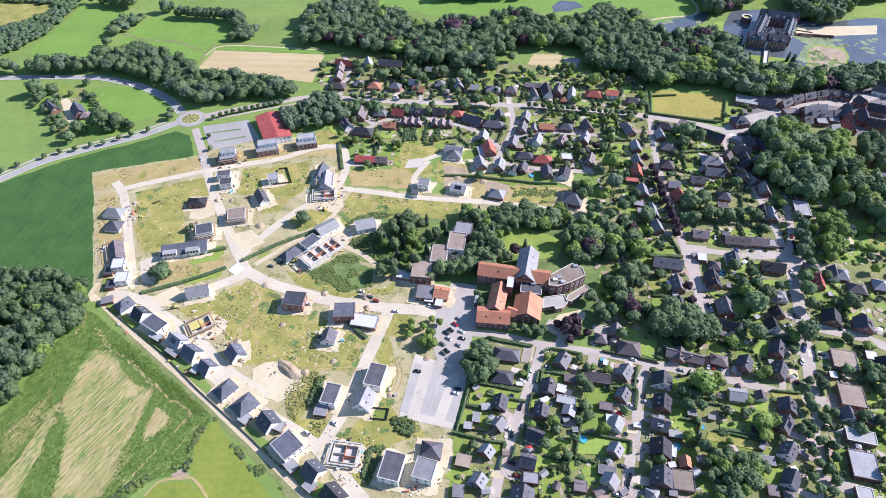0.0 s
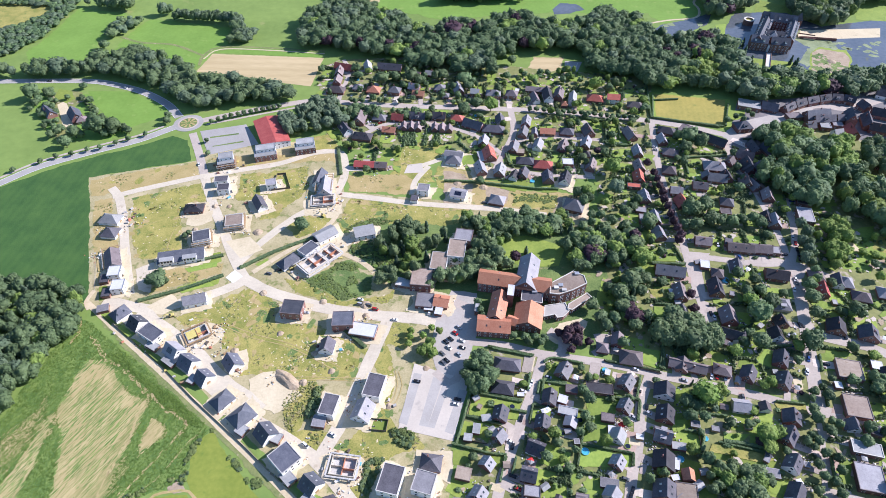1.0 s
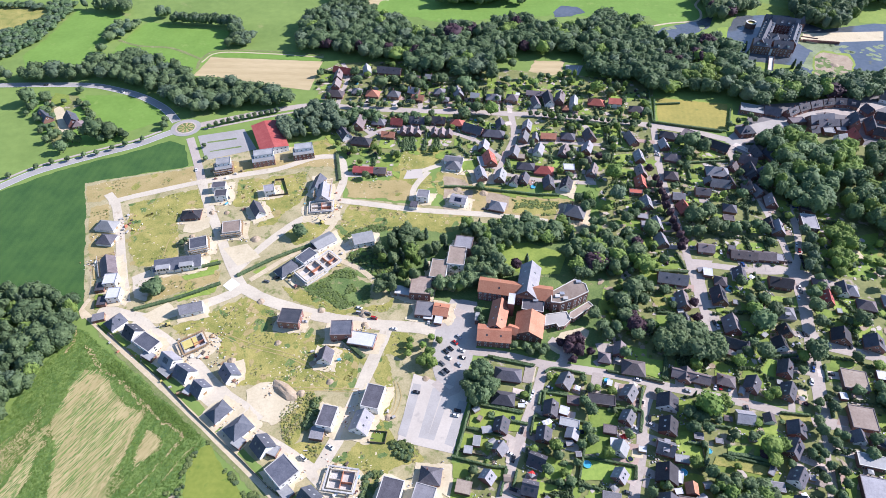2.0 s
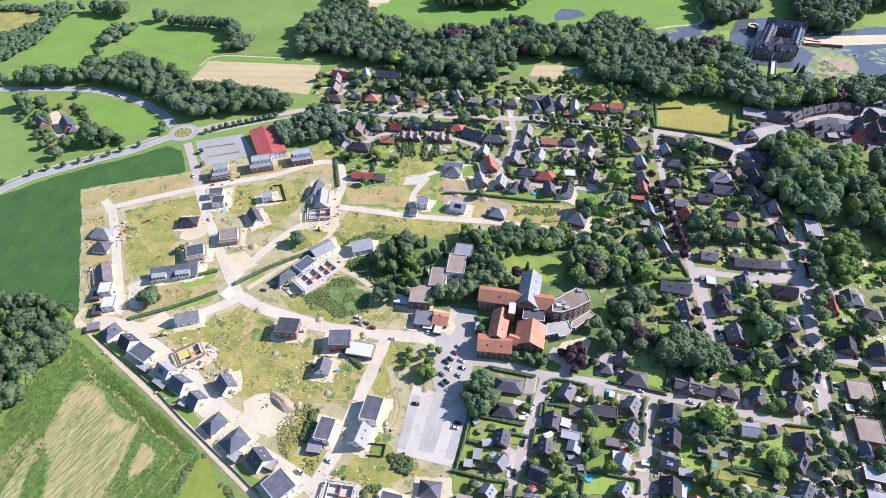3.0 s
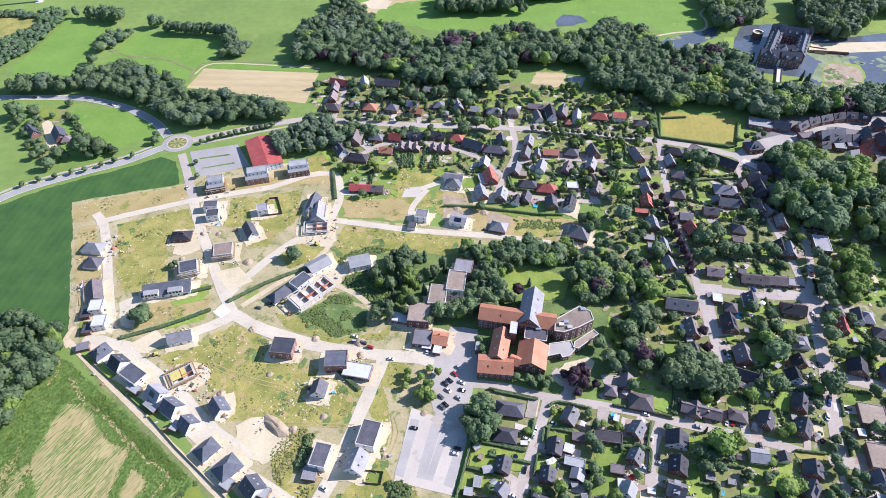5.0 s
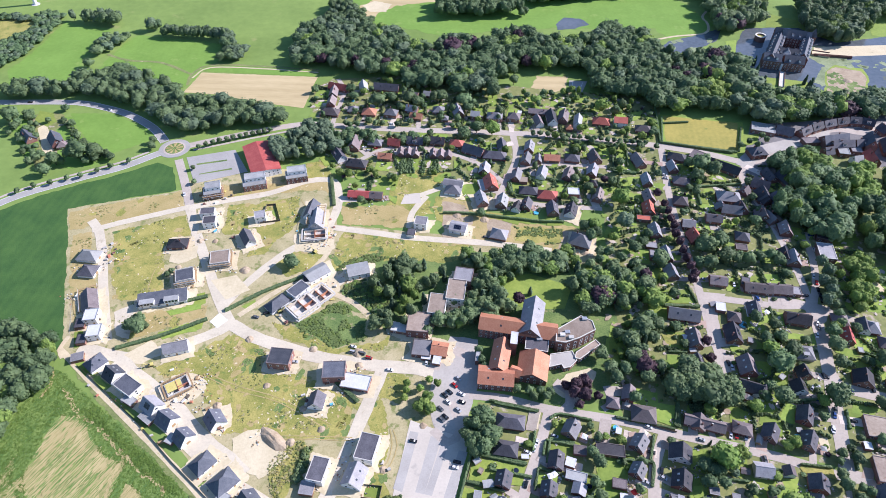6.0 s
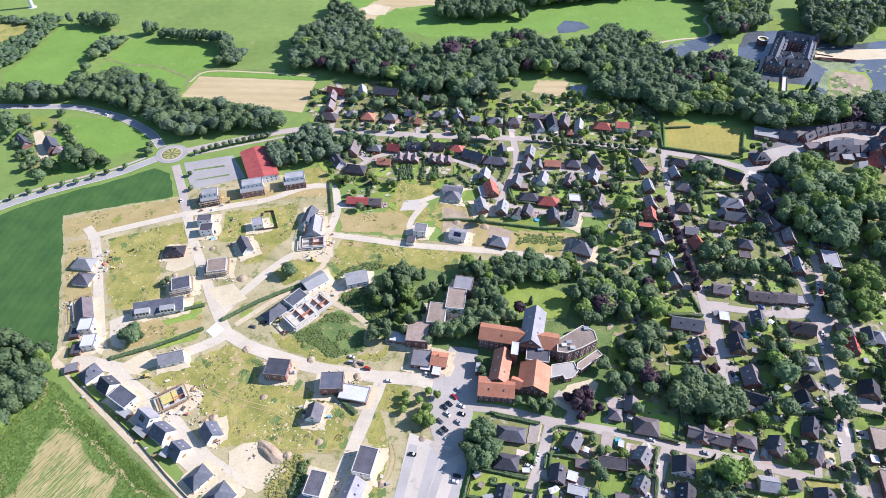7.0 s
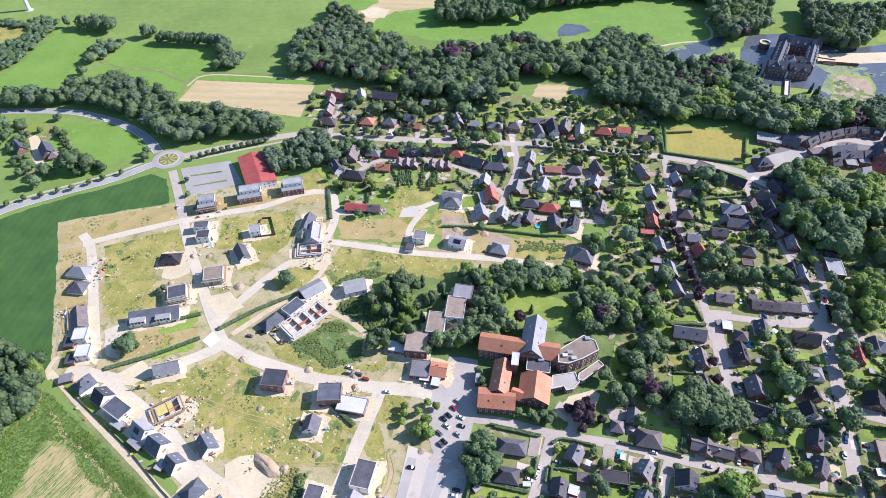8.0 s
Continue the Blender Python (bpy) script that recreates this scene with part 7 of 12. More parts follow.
house(118.7, 148.9, 75, 9.7, 11.8, "d", "k", "g", 2.9, 4.8, "v")
house(111.4, 138.5, -9, 6.7, 7.9, "g", "k", "h", 2.7, 3.2)
house(133.4, 174.9, -10, 7.9, 4.4, "l", "k", "f", 2.5, 0.0)
house(133.8, 157.7, 84, 5.7, 6.0, "o", "k", "g", 2.9, 2.6)
house(130.1, 147.4, -9, 11.3, 11.4, "u", "k", "f", 3.0, 0.0)
house(123.1, 141.6, -11, 4.4, 5.3, "g", "k", "f", 2.5, 0.0)
house(118.9, 234.6, -11, 13.8, 10.6, "b", "k", "h", 2.7, 4.2, "c")
house(112.8, 248.1, 73, 9.2, 6.9, "b", "k", "g", 3.0, 3.0)
house(102.4, 242.3, -12, 7.4, 7.0, "b", "k", "h", 2.7, 2.8)
house(152.8, 228.5, -17, 22.3, 6.9, "b", "k", "g", 2.9, 2.8, "c")
house(149.6, 229.0, 69, 9.1, 6.9, "b", "k", "g", 2.9, 2.8)
house(173.6, 225.3, -17, 10.1, 7.5, "b", "k", "h", 2.8, 2.0)
house(188.4, 222.0, 58, 9.4, 8.6, "d", "k", "g", 2.9, 4.5, "c")
house(212.9, 233.2, 64, 10.1, 8.6, "d", "k", "g", 2.9, 4.5)
house(208.3, 217.1, 59, 10.0, 8.6, "d", "k", "g", 2.9, 4.5, "v")
house(176.7, 200.2, -9, 9.4, 8.2, "g", "c", "g", 3.0, 3.0)
house(190.6, 199.4, 85, 5.0, 6.0, "b", "w", "g", 2.9, 2.4)
house(203.7, 192.3, 74, 8.4, 9.7, "d", "k", "g", 2.9, 4.1, "d")
house(197.1, 180.4, 52, 10.1, 8.6, "d", "k", "g", 2.9, 4.5, "s")
house(193.0, 163.9, 52, 9.0, 8.6, "d", "w", "g", 2.9, 4.5, "v")
house(188.1, 147.4, 54, 9.5, 8.6, "d", "w", "g", 2.9, 4.5)
house(180.5, 158.9, -10, 6.9, 5.3, "g", "k", "f", 2.6, 0.0)
house(176.8, 141.9, -11, 5.7, 6.2, "b", "k", "f", 2.7, 0.0)
house(184.1, 137.9, -10, 5.7, 7.0, "b", "k", "h", 2.7, 2.8)
house(252.6, 225.5, -13, 14.6, 14.0, "u", "k", "f", 3.2, 0.0)
house(245.2, 199.4, -12, 14.2, 15.0, "u", "k", "f", 3.4, 0.0)
house(238.0, 172.8, -14, 15.7, 7.9, "l", "k", "f", 3.5, 0.0, "a")
house(231.8, 155.8, -13, 14.1, 16.0, "g", "k", "f", 3.5, 0.0)
house(224.6, 139.6, -12, 8.3, 7.9, "l", "k", "f", 3.2, 0.0, "a")
house(237.4, 187.3, 84, 6.6, 6.9, "d", "w", "g", 2.9, 3.6)
house(247.8, 184.7, -23, 8.9, 6.2, "d", "k", "f", 2.8, 0.0)
house(275.8, 219.6, 71, 11.4, 11.3, "d", "k", "g", 2.9, 4.7)
house(271.3, 228.7, -15, 6.3, 6.2, "w", "k", "f", 2.8, 0.0)
house(259.1, 258.4, 71, 9.7, 11.4, "d", "k", "g", 2.9, 4.8)
house(277.8, 252.7, 72, 9.7, 11.8, "d", "k", "g", 2.9, 4.8, "s")
house(278.0, 298.5, 76, 10.1, 7.7, "d", "w", "g", 2.9, 4.0)
house(288.5, 284.9, -16, 11.8, 8.8, "b", "k", "h", 2.7, 3.5)
house(306.3, 287.9, -14, 9.5, 9.7, "g", "k", "h", 2.7, 3.9)
house(241.1, 214.7, -10, 4.0, 4.4, "w", "k", "f", 2.4, 0.0)
house(113.5, 133.6, 39, 8.4, 7.7, "d", "k", "g", 2.9, 4.0)
house(-258.7, 364.6, -7, 15.4, 10.2, "l", "w", "h", 2.7, 4.1)
house(-253.2, 349.4, -6, 11.7, 10.2, "d", "w", "h", 2.7, 4.1)
house(-240.7, 320.9, -65, 18.3, 10.0, "b", "s", "g", 2.9, 3.5)
house(-233.7, 307.1, 8, 8.5, 9.5, "w", "w", "f", 5.2, 0.0)
house(-226.5, 294.0, 8, 8.5, 9.5, "w", "w", "f", 5.2, 0.0)
house(-239.6, 302.0, 8, 6.0, 7.5, "d", "k", "f", 2.7, 0.0)
house(-233.5, 289.1, 8, 6.0, 7.5, "d", "k", "f", 2.7, 0.0)
house(-217.2, 270.8, 50, 11.1, 9.7, "n", "w", "h", 2.7, 3.8, "v")
house(-202.6, 262.2, -36, 8.9, 10.1, "n", "w", "g", 2.6, 5.3, "v")
house(-190.2, 253.3, -33, 15.4, 9.5, "n", "w", "f", 4.6, 0.0)
house(-171.4, 240.0, -36, 10.4, 10.0, "g", "w", "g", 2.9, 5.2, "s")
house(-159.7, 231.1, -33, 10.0, 10.1, "n", "w", "g", 2.6, 5.3, "v")
house(-146.9, 219.9, -38, 7.9, 10.1, "n", "w", "g", 2.6, 5.3, "v")
house(-131.9, 204.3, 49, 11.9, 9.4, "n", "w", "h", 2.8, 4.0)
house(-117.8, 193.6, 47, 13.3, 11.1, "n", "w", "h", 2.8, 4.6)
house(-101.4, 182.6, -47, 9.9, 10.9, "n", "w", "g", 2.7, 5.7, "v")
house(-87.6, 166.9, -45, 14.2, 12.8, "n", "w", "f", 5.5, 0.0)
house(-71.0, 152.6, -41, 9.2, 10.9, "n", "w", "g", 2.7, 5.7, "v")
house(-58.3, 139.1, -44, 11.2, 10.9, "d", "w", "g", 2.7, 5.7, "v")
house(-169.6, 281.9, 15, 14.7, 8.0, "g", "w", "g", 4.0, 4.2)
row_house = house(-191.0, 322.7, 11, 31.9, 9.2, "n", "w", "m", 3.4, 2.2, label="long white row house with a grey lean-to roof and white dormers")
for u in (-9.5, 6.5):
    dormer = box("dormer", (u - 4.6, u + 4.6, -5.4, -1.6, 3.2, 6.0), "white_wall", row_house)
    box("dormer_roof", (u - 4.9, u + 4.9, -5.7, -1.3, 6.0, 6.25), "pale_roof", dormer)
    for k in (-3.2, -1.05, 1.05, 3.2):
        part("dormer_window", WINDOW, dormer, at=pose(u + k, -5.42, 4.8) @ Matrix.Diagonal((1.5, 1, 1.6, 1)))
box("balcony", (-2.6, -0.4, -5.6, -4.2, 3.0, 3.3), "concrete", row_house)
house(-181.5, 342.7, 17, 12.2, 11.2, "n", "w", "f", 5.6, 0.0)
house(-197.3, 377.1, 5, 14.4, 9.2, "d", "k", "p", 2.8, 3.9)
house(-160.9, 359.9, 11, 13.1, 12.2, "u", "s", "f", 5.6, 0.0)
house(-183.2, 409.9, 7, 10.9, 7.1, "d", "w", "f", 5.6, 0.0)
house(-179.0, 399.5, 8, 9.4, 8.2, "d", "w", "f", 5.6, 0.0)
house(-141.4, 405.8, 15, 8.2, 8.2, "g", "w", "f", 5.5, 0.0)
house(-146.1, 382.3, -60, 14.4, 8.0, "d", "w", "g", 2.9, 4.2)
house(-102.5, 413.7, 83, 16.7, 9.0, "n", "w", "g", 3.0, 4.7)
house(-96.6, 401.9, -88, 17.5, 11.0, "g", "s", "g", 3.0, 5.7)
house(-112.1, 319.1, 47, 15.3, 9.2, "n", "w", "h", 2.7, 3.7)
house(-94.5, 341.6, 10, 6.2, 7.1, "d", "w", "f", 3.0, 0.0)
house(-99.1, 329.8, 50, 13.4, 9.2, "n", "w", "f", 5.0, 0.0)
house(-89.0, 346.4, 39, 16.0, 11.0, "l", "w", "g", 4.0, 2.5)
house(-59.6, 348.8, 16, 14.8, 11.0, "l", "w", "g", 4.5, 2.0)
house(-59.5, 347.4, 18, 11.0, 5.0, "l", "w", "g", 3.0, 1.0)
house(-101.1, 272.7, -6, 13.9, 11.7, "n", "k", "f", 6.6, 0.0)
house(-66.0, 262.9, 2, 13.7, 11.7, "n", "k", "f", 6.6, 0.0)
house(-74.4, 243.2, 83, 9.0, 9.0, "d", "w", "g", 2.9, 4.7)
house(-52.2, 256.5, -11, 17.3, 10.2, "w", "k", "f", 3.2, 0.0)
house(-41.5, 212.5, 77, 15.6, 10.7, "d", "w", "f", 6.0, 0.0)
house(-47.2, 196.7, 73, 12.1, 11.0, "g", "w", "g", 2.9, 5.7, "v")
house(-67.2, 199.7, 78, 13.6, 9.2, "d", "w", "f", 5.6, 0.0)
house(-72.1, 190.4, -8, 7.6, 7.1, "g", "k", "f", 2.7, 0.0)
house(-28.1, 154.3, 76, 16.0, 11.7, "d", "w", "f", 6.0, 0.0)
house(-10.2, 152.6, 74, 12.0, 11.2, "g", "w", "f", 6.0, 0.0)
house(-6.6, 165.1, -8, 11.2, 9.2, "d", "k", "p", 2.8, 3.9)
house(-131.8, 230.7, -52, 9.9, 10.1, "n", "w", "g", 2.6, 5.3, "v")
house(-15.8, 398.5, -9, 9.5, 9.0, "g", "w", "f", 5.6, 0.0)
house(-23.0, 388.7, -9, 6.0, 7.0, "d", "w", "f", 3.0, 0.0)
house(12.9, 393.8, -16, 12.3, 10.0, "g", "w", "g", 4.0, 2.2, "s")
house(43.8, 386.9, -16, 12.1, 10.2, "g", "k", "h", 2.7, 4.1)
house(104.3, 378.9, -21, 15.0, 13.3, "g", "k", "h", 4.0, 5.3)
house(-230.5, 275.1, 18, 7.4, 6.1, "g", "k", "f", 2.7, 0.0)
house(-95.2, 180.2, -22, 6.2, 6.1, "l", "k", "f", 2.7, 0.0)
house(-84.4, 156.7, -45, 8.6, 6.1, "l", "k", "f", 2.7, 0.0)
house(-71.9, 144.9, -38, 6.4, 6.1, "l", "k", "f", 2.7, 0.0)
house(-116.0, 185.1, -32, 6.2, 6.1, "l", "k", "f", 2.7, 0.0)
house(-171.5, 233.7, -35, 9.4, 8.2, "l", "k", "f", 2.7, 0.0)
house(-186.7, 244.2, -30, 8.4, 5.1, "l", "k", "f", 2.7, 0.0)
house(-154.1, 219.2, -23, 4.6, 6.1, "l", "k", "f", 2.7, 0.0)
house(-372.9, 513.0, -44, 16.0, 9.0, "n", "k", "g", 3.0, 4.7)
house(-345.7, 508.0, -53, 17.1, 10.5, "n", "k", "g", 3.2, 5.5)
# The mauve tile colour stands in for pinkish sun glare on this roof.
house(-337.4, 501.8, 19, 8.3, 8.2, "v", "k", "h", 2.8, 3.3)
house(-67.1, 433.2, -5, 16.7, 8.0, "r", "k", "g", 3.0, 2.5)
house(-52.9, 432.0, -4, 9.8, 8.0, "b", "k", "g", 3.0, 2.5)
house(9.7, 446.3, -12, 15.6, 8.0, "g", "w", "g", 4.0, 2.0)
house(9.6, 439.2, -11, 12.9, 10.2, "g", "w", "p", 2.8, 4.3, "d")
house(-12.4, 281.6, -7, 11.7, 12.2, "g", "k", "f", 3.2, 0.0)
house(-1.0, 280.9, -11, 9.7, 10.0, "o", "k", "g", 3.0, 2.5)
house(-9.4, 276.8, -9, 5.7, 7.1, "w", "k", "f", 2.6, 0.0)
house(-2.7, 273.2, -11, 4.9, 7.1, "w", "k", "f", 2.6, 0.0)
house(-27.4, 298.1, -11, 11.0, 7.1, "w", "k", "f", 2.8, 0.0)
house(-15.0, 299.4, -6, 14.3, 16.0, "u", "k", "f", 7.0, 0.0)
house(-2.7, 314.1, -8, 11.4, 17.0, "u", "w", "f", 8.0, 0.0)
house(10.2, 325.9, -8, 12.4, 18.0, "u", "w", "f", 9.0, 0.0)
house(15.5, 339.5, -11, 12.7, 12.2, "g", "k", "f", 9.0, 0.0)
house(162.4, 309.0, -11, 20.0, 9.7, "g", "k", "g", 2.9, 5.0, "v")
house(164.1, 288.1, 87, 12.2, 8.8, "v", "k", "g", 2.9, 4.6, "v")
house(160.6, 269.9, -88, 9.2, 8.8, "d", "k", "g", 2.9, 4.6, "v")
house(190.9, 267.3, 87, 12.0, 10.6, "b", "k", "g", 2.9, 5.5, "v")
house(188.1, 252.8, -21, 13.6, 7.9, "d", "k", "g", 2.9, 4.1, "c")
house(193.1, 248.7, 50, 7.4, 7.0, "d", "w", "g", 2.9, 3.7)
house(190.2, 292.3, 85, 12.8, 9.7, "d", "k", "g", 2.9, 5.0, "s")
house(189.5, 315.4, -12, 6.2, 7.2, "w", "k", "f", 3.0, 0.0)
house(196.0, 306.9, -14, 8.2, 8.1, "b", "k", "h", 2.7, 3.2)
house(195.1, 339.4, -10, 11.3, 8.8, "b", "k", "g", 3.0, 3.0)
house(214.2, 338.4, -20, 5.3, 7.2, "d", "k", "f", 3.0, 0.0)
house(220.6, 332.4, -9, 18.0, 8.8, "b", "k", "g", 3.0, 3.0, "v")
house(235.3, 331.2, -7, 15.0, 8.8, "b", "k", "g", 3.0, 3.0)
house(246.0, 329.4, -8, 6.3, 7.2, "g", "k", "f", 3.0, 0.0)
house(211.2, 312.6, 80, 9.3, 8.8, "d", "w", "g", 2.9, 4.6, "v")
house(237.2, 305.0, -12, 15.0, 9.5, "d", "k", "g", 3.4, 4.0)
house(230.6, 278.2, -9, 11.7, 9.9, "g", "c", "h", 2.7, 4.0, "d")
house(265.5, 304.1, -9, 10.0, 9.9, "b", "k", "h", 2.7, 4.0)
house(263.9, 290.4, 77, 10.0, 7.9, "r", "k", "g", 2.9, 4.1, "v")
house(283.4, 298.3, -14, 9.6, 9.9, "g", "k", "h", 2.7, 4.0)
house(224.1, 262.6, -88, 6.9, 8.8, "d", "k", "g", 2.9, 4.6)
house(217.0, 252.2, 87, 7.7, 8.8, "d", "w", "g", 2.9, 4.6, "s")
house(163.7, 415.2, 85, 11.7, 8.8, "r", "k", "g", 2.9, 4.6, "v")
house(157.7, 404.6, -10, 10.7, 5.4, "r", "k", "f", 2.8, 0.0)
house(162.7, 389.6, 89, 11.7, 8.4, "g", "k", "g", 2.9, 4.3, "v")
house(156.6, 374.9, -12, 7.8, 5.4, "g", "k", "f", 2.7, 0.0)
house(164.9, 364.8, 89, 11.5, 7.9, "g", "k", "g", 2.9, 4.1)
house(157.6, 364.4, -10, 9.2, 8.1, "g", "k", "f", 3.2, 0.0)
house(164.0, 346.6, -85, 10.1, 8.8, "g", "k", "g", 2.9, 4.6)
house(167.3, 429.7, -89, 11.2, 8.4, "v", "k", "g", 2.9, 4.3, "v")
house(170.4, 450.6, 89, 12.0, 7.9, "g", "k", "g", 2.9, 4.1, "v")
house(169.4, 476.5, -78, 15.0, 8.8, "v", "k", "g", 2.9, 4.6, "c")
house(204.1, 483.0, -19, 14.9, 9.0, "d", "k", "h", 2.7, 3.6)
house(196.4, 468.2, -88, 10.9, 7.9, "g", "k", "g", 2.9, 4.1)
house(199.4, 450.0, -18, 12.6, 9.0, "b", "k", "h", 2.7, 3.6)
house(191.8, 425.3, -12, 10.9, 9.9, "b", "k", "h", 2.7, 4.0)
house(190.3, 397.6, -10, 9.2, 8.8, "g", "k", "g", 3.5, 3.0)
house(191.2, 383.4, -80, 10.7, 9.7, "r", "k", "g", 2.9, 5.0)
house(211.7, 404.0, -9, 11.4, 8.8, "d", "k", "g", 3.2, 3.0)
house(231.0, 428.8, -9, 18.0, 11.7, "g", "k", "h", 4.0, 4.7)
house(221.2, 417.2, 85, 5.9, 7.9, "g", "k", "g", 2.9, 4.1)
house(236.8, 415.1, -90, 9.2, 9.7, "d", "k", "g", 2.9, 5.0)
house(227.5, 384.0, -15, 10.0, 9.0, "d", "k", "h", 2.7, 3.6)
house(222.8, 372.3, -11, 8.0, 6.3, "b", "k", "f", 3.0, 0.0)
house(260.0, 430.4, 88, 12.8, 11.4, "d", "k", "g", 2.9, 5.9, "v")
house(250.9, 407.3, 84, 11.0, 10.6, "b", "k", "g", 2.9, 5.5)
house(262.7, 391.3, 81, 11.4, 8.8, "v", "k", "g", 2.9, 4.6, "v")
house(256.1, 359.9, 80, 11.9, 9.7, "g", "k", "g", 2.9, 5.0)
house(251.1, 363.3, 82, 11.2, 7.9, "d", "k", "g", 2.9, 4.1)
house(282.4, 366.2, -11, 11.2, 16.0, "g", "k", "f", 5.0, 0.0, "a")
house(289.0, 383.3, -21, 10.8, 8.1, "b", "k", "f", 4.0, 0.0)
house(247.1, 436.8, 48, 7.4, 7.0, "b", "k", "g", 2.9, 3.7)
house(264.4, 450.0, -17, 8.2, 9.0, "b", "k", "h", 2.7, 3.6)
house(-102.7, 597.5, -18, 19.4, 7.9, "r", "k", "g", 2.9, 4.1)
house(-106.6, 588.1, 88, 13.6, 7.9, "v", "k", "g", 2.9, 4.1)
house(-106.6, 571.0, 86, 11.6, 7.9, "v", "k", "g", 2.9, 4.1)
house(-106.2, 553.7, -8, 17.5, 9.9, "b", "k", "h", 2.7, 4.0, "c")
house(-78.0, 598.7, -80, 13.4, 7.9, "l", "w", "g", 2.9, 4.1)
house(-55.0, 596.7, -9, 24.4, 8.8, "d", "k", "g", 2.9, 4.6, "v")
house(-30.7, 584.6, -15, 14.9, 7.9, "b", "k", "g", 3.0, 2.5)
house(-12.5, 585.1, -16, 9.8, 7.9, "l", "k", "g", 3.0, 2.5)
house(-84.4, 558.4, -5, 9.8, 8.1, "g", "k", "p", 2.8, 3.4)
house(-68.7, 553.8, -7, 12.8, 9.9, "o", "k", "p", 2.8, 4.2)
house(-47.7, 550.9, -12, 11.5, 9.0, "g", "k", "h", 4.0, 3.6)
house(-28.3, 558.0, -19, 10.8, 7.9, "g", "k", "g", 2.9, 4.1)
house(-24.0, 545.5, -13, 10.8, 7.9, "o", "k", "g", 3.4, 3.0)
house(-2.9, 557.2, -5, 10.2, 9.0, "g", "k", "p", 2.8, 3.8)
house(2.4, 543.1, -6, 7.2, 6.3, "g", "k", "p", 2.8, 2.6)
house(15.2, 552.6, -79, 12.7, 8.8, "g", "k", "g", 4.0, 4.6)
house(31.6, 546.2, -12, 7.9, 7.9, "l", "k", "g", 5.0, 3.0)
house(49.5, 544.1, -7, 13.8, 9.0, "g", "k", "h", 4.5, 3.6)
house(67.5, 543.6, -13, 11.0, 9.0, "b", "k", "h", 4.5, 3.6)
house(73.7, 552.3, -13, 3.6, 4.5, "w", "k", "f", 3.0, 0.0)
house(93.5, 553.6, -9, 21.9, 7.9, "b", "k", "g", 3.0, 2.5)
house(89.9, 537.5, -81, 13.5, 7.0, "b", "w", "g", 2.9, 3.7)
house(102.6, 541.5, -88, 17.6, 8.8, "d", "w", "g", 4.0, 4.6)
house(113.7, 543.2, 75, 14.7, 8.8, "b", "k", "g", 4.0, 4.6)
house(117.2, 527.8, -7, 5.9, 6.3, "o", "k", "p", 2.8, 2.6)
house(126.0, 535.4, 78, 14.9, 7.0, "l", "w", "g", 4.5, 3.7)
house(148.4, 537.4, -12, 15.4, 9.9, "r", "k", "h", 2.7, 4.0, "c")
house(165.6, 536.1, -8, 11.5, 9.7, "r", "w", "g", 5.0, 3.0)
house(184.7, 525.3, -13, 14.1, 9.0, "b", "k", "h", 2.7, 3.6)
house(-77.6, 501.3, 82, 14.0, 10.6, "v", "k", "g", 3.2, 5.5)
house(-89.5, 486.4, -62, 16.5, 8.8, "d", "w", "g", 2.9, 4.6, "d")
house(-72.8, 474.7, -11, 17.3, 9.9, "d", "k", "h", 2.7, 4.0, "v")
house(-59.1, 504.9, -10, 12.2, 9.0, "g", "k", "h", 2.7, 3.6)
house(-42.1, 504.0, -12, 10.7, 7.9, "r", "k", "g", 2.9, 4.1)
house(-49.2, 484.2, -7, 11.2, 7.9, "o", "k", "g", 3.0, 3.0)
house(-23.7, 506.1, -10, 14.1, 8.4, "d", "k", "g", 2.9, 4.3, "d")
house(-3.6, 506.5, -7, 11.9, 8.4, "d", "k", "g", 2.9, 4.3)
house(-35.7, 489.8, 88, 8.6, 5.7, "v", "k", "g", 2.9, 3.0)
house(-28.9, 489.5, 88, 9.2, 5.7, "v", "k", "g", 2.9, 3.0)
house(-22.6, 488.7, 88, 9.2, 5.7, "v", "k", "g", 2.9, 3.0)
house(-7.2, 487.9, 87, 9.2, 5.7, "v", "k", "g", 2.9, 3.0)
house(-0.4, 487.1, 86, 9.2, 5.7, "v", "k", "g", 2.9, 3.0)
house(6.0, 485.9, 87, 7.3, 5.3, "v", "k", "g", 2.9, 2.7)
house(13.4, 503.2, -11, 11.9, 9.0, "r", "k", "h", 2.7, 3.6)
house(27.9, 492.2, -27, 18.2, 9.7, "d", "k", "g", 2.9, 5.0)
house(46.3, 485.8, -8, 19.6, 9.9, "d", "k", "h", 2.7, 4.0, "c")
house(53.4, 499.8, -87, 11.4, 7.9, "d", "w", "g", 2.9, 4.1)
house(77.5, 497.0, 78, 12.2, 7.9, "g", "k", "g", 2.9, 4.1, "v")
house(73.0, 479.7, 75, 11.7, 7.9, "g", "k", "g", 2.9, 4.1)
house(83.6, 479.8, 82, 8.5, 5.3, "g", "k", "g", 2.9, 2.7)
house(95.4, 481.7, -6, 13.2, 8.4, "o", "k", "g", 3.0, 3.0)
house(113.1, 481.6, -10, 12.2, 9.0, "d", "k", "h", 2.7, 3.6)
house(36.4, 465.8, 79, 11.1, 8.4, "g", "k", "g", 2.9, 4.3)
house(40.4, 446.7, -83, 14.1, 10.6, "r", "k", "g", 2.9, 5.5, "v")
house(33.7, 444.6, -78, 13.7, 5.4, "l", "k", "f", 2.8, 0.0)
house(32.0, 426.6, -80, 13.3, 8.8, "g", "k", "g", 2.9, 4.6, "v")
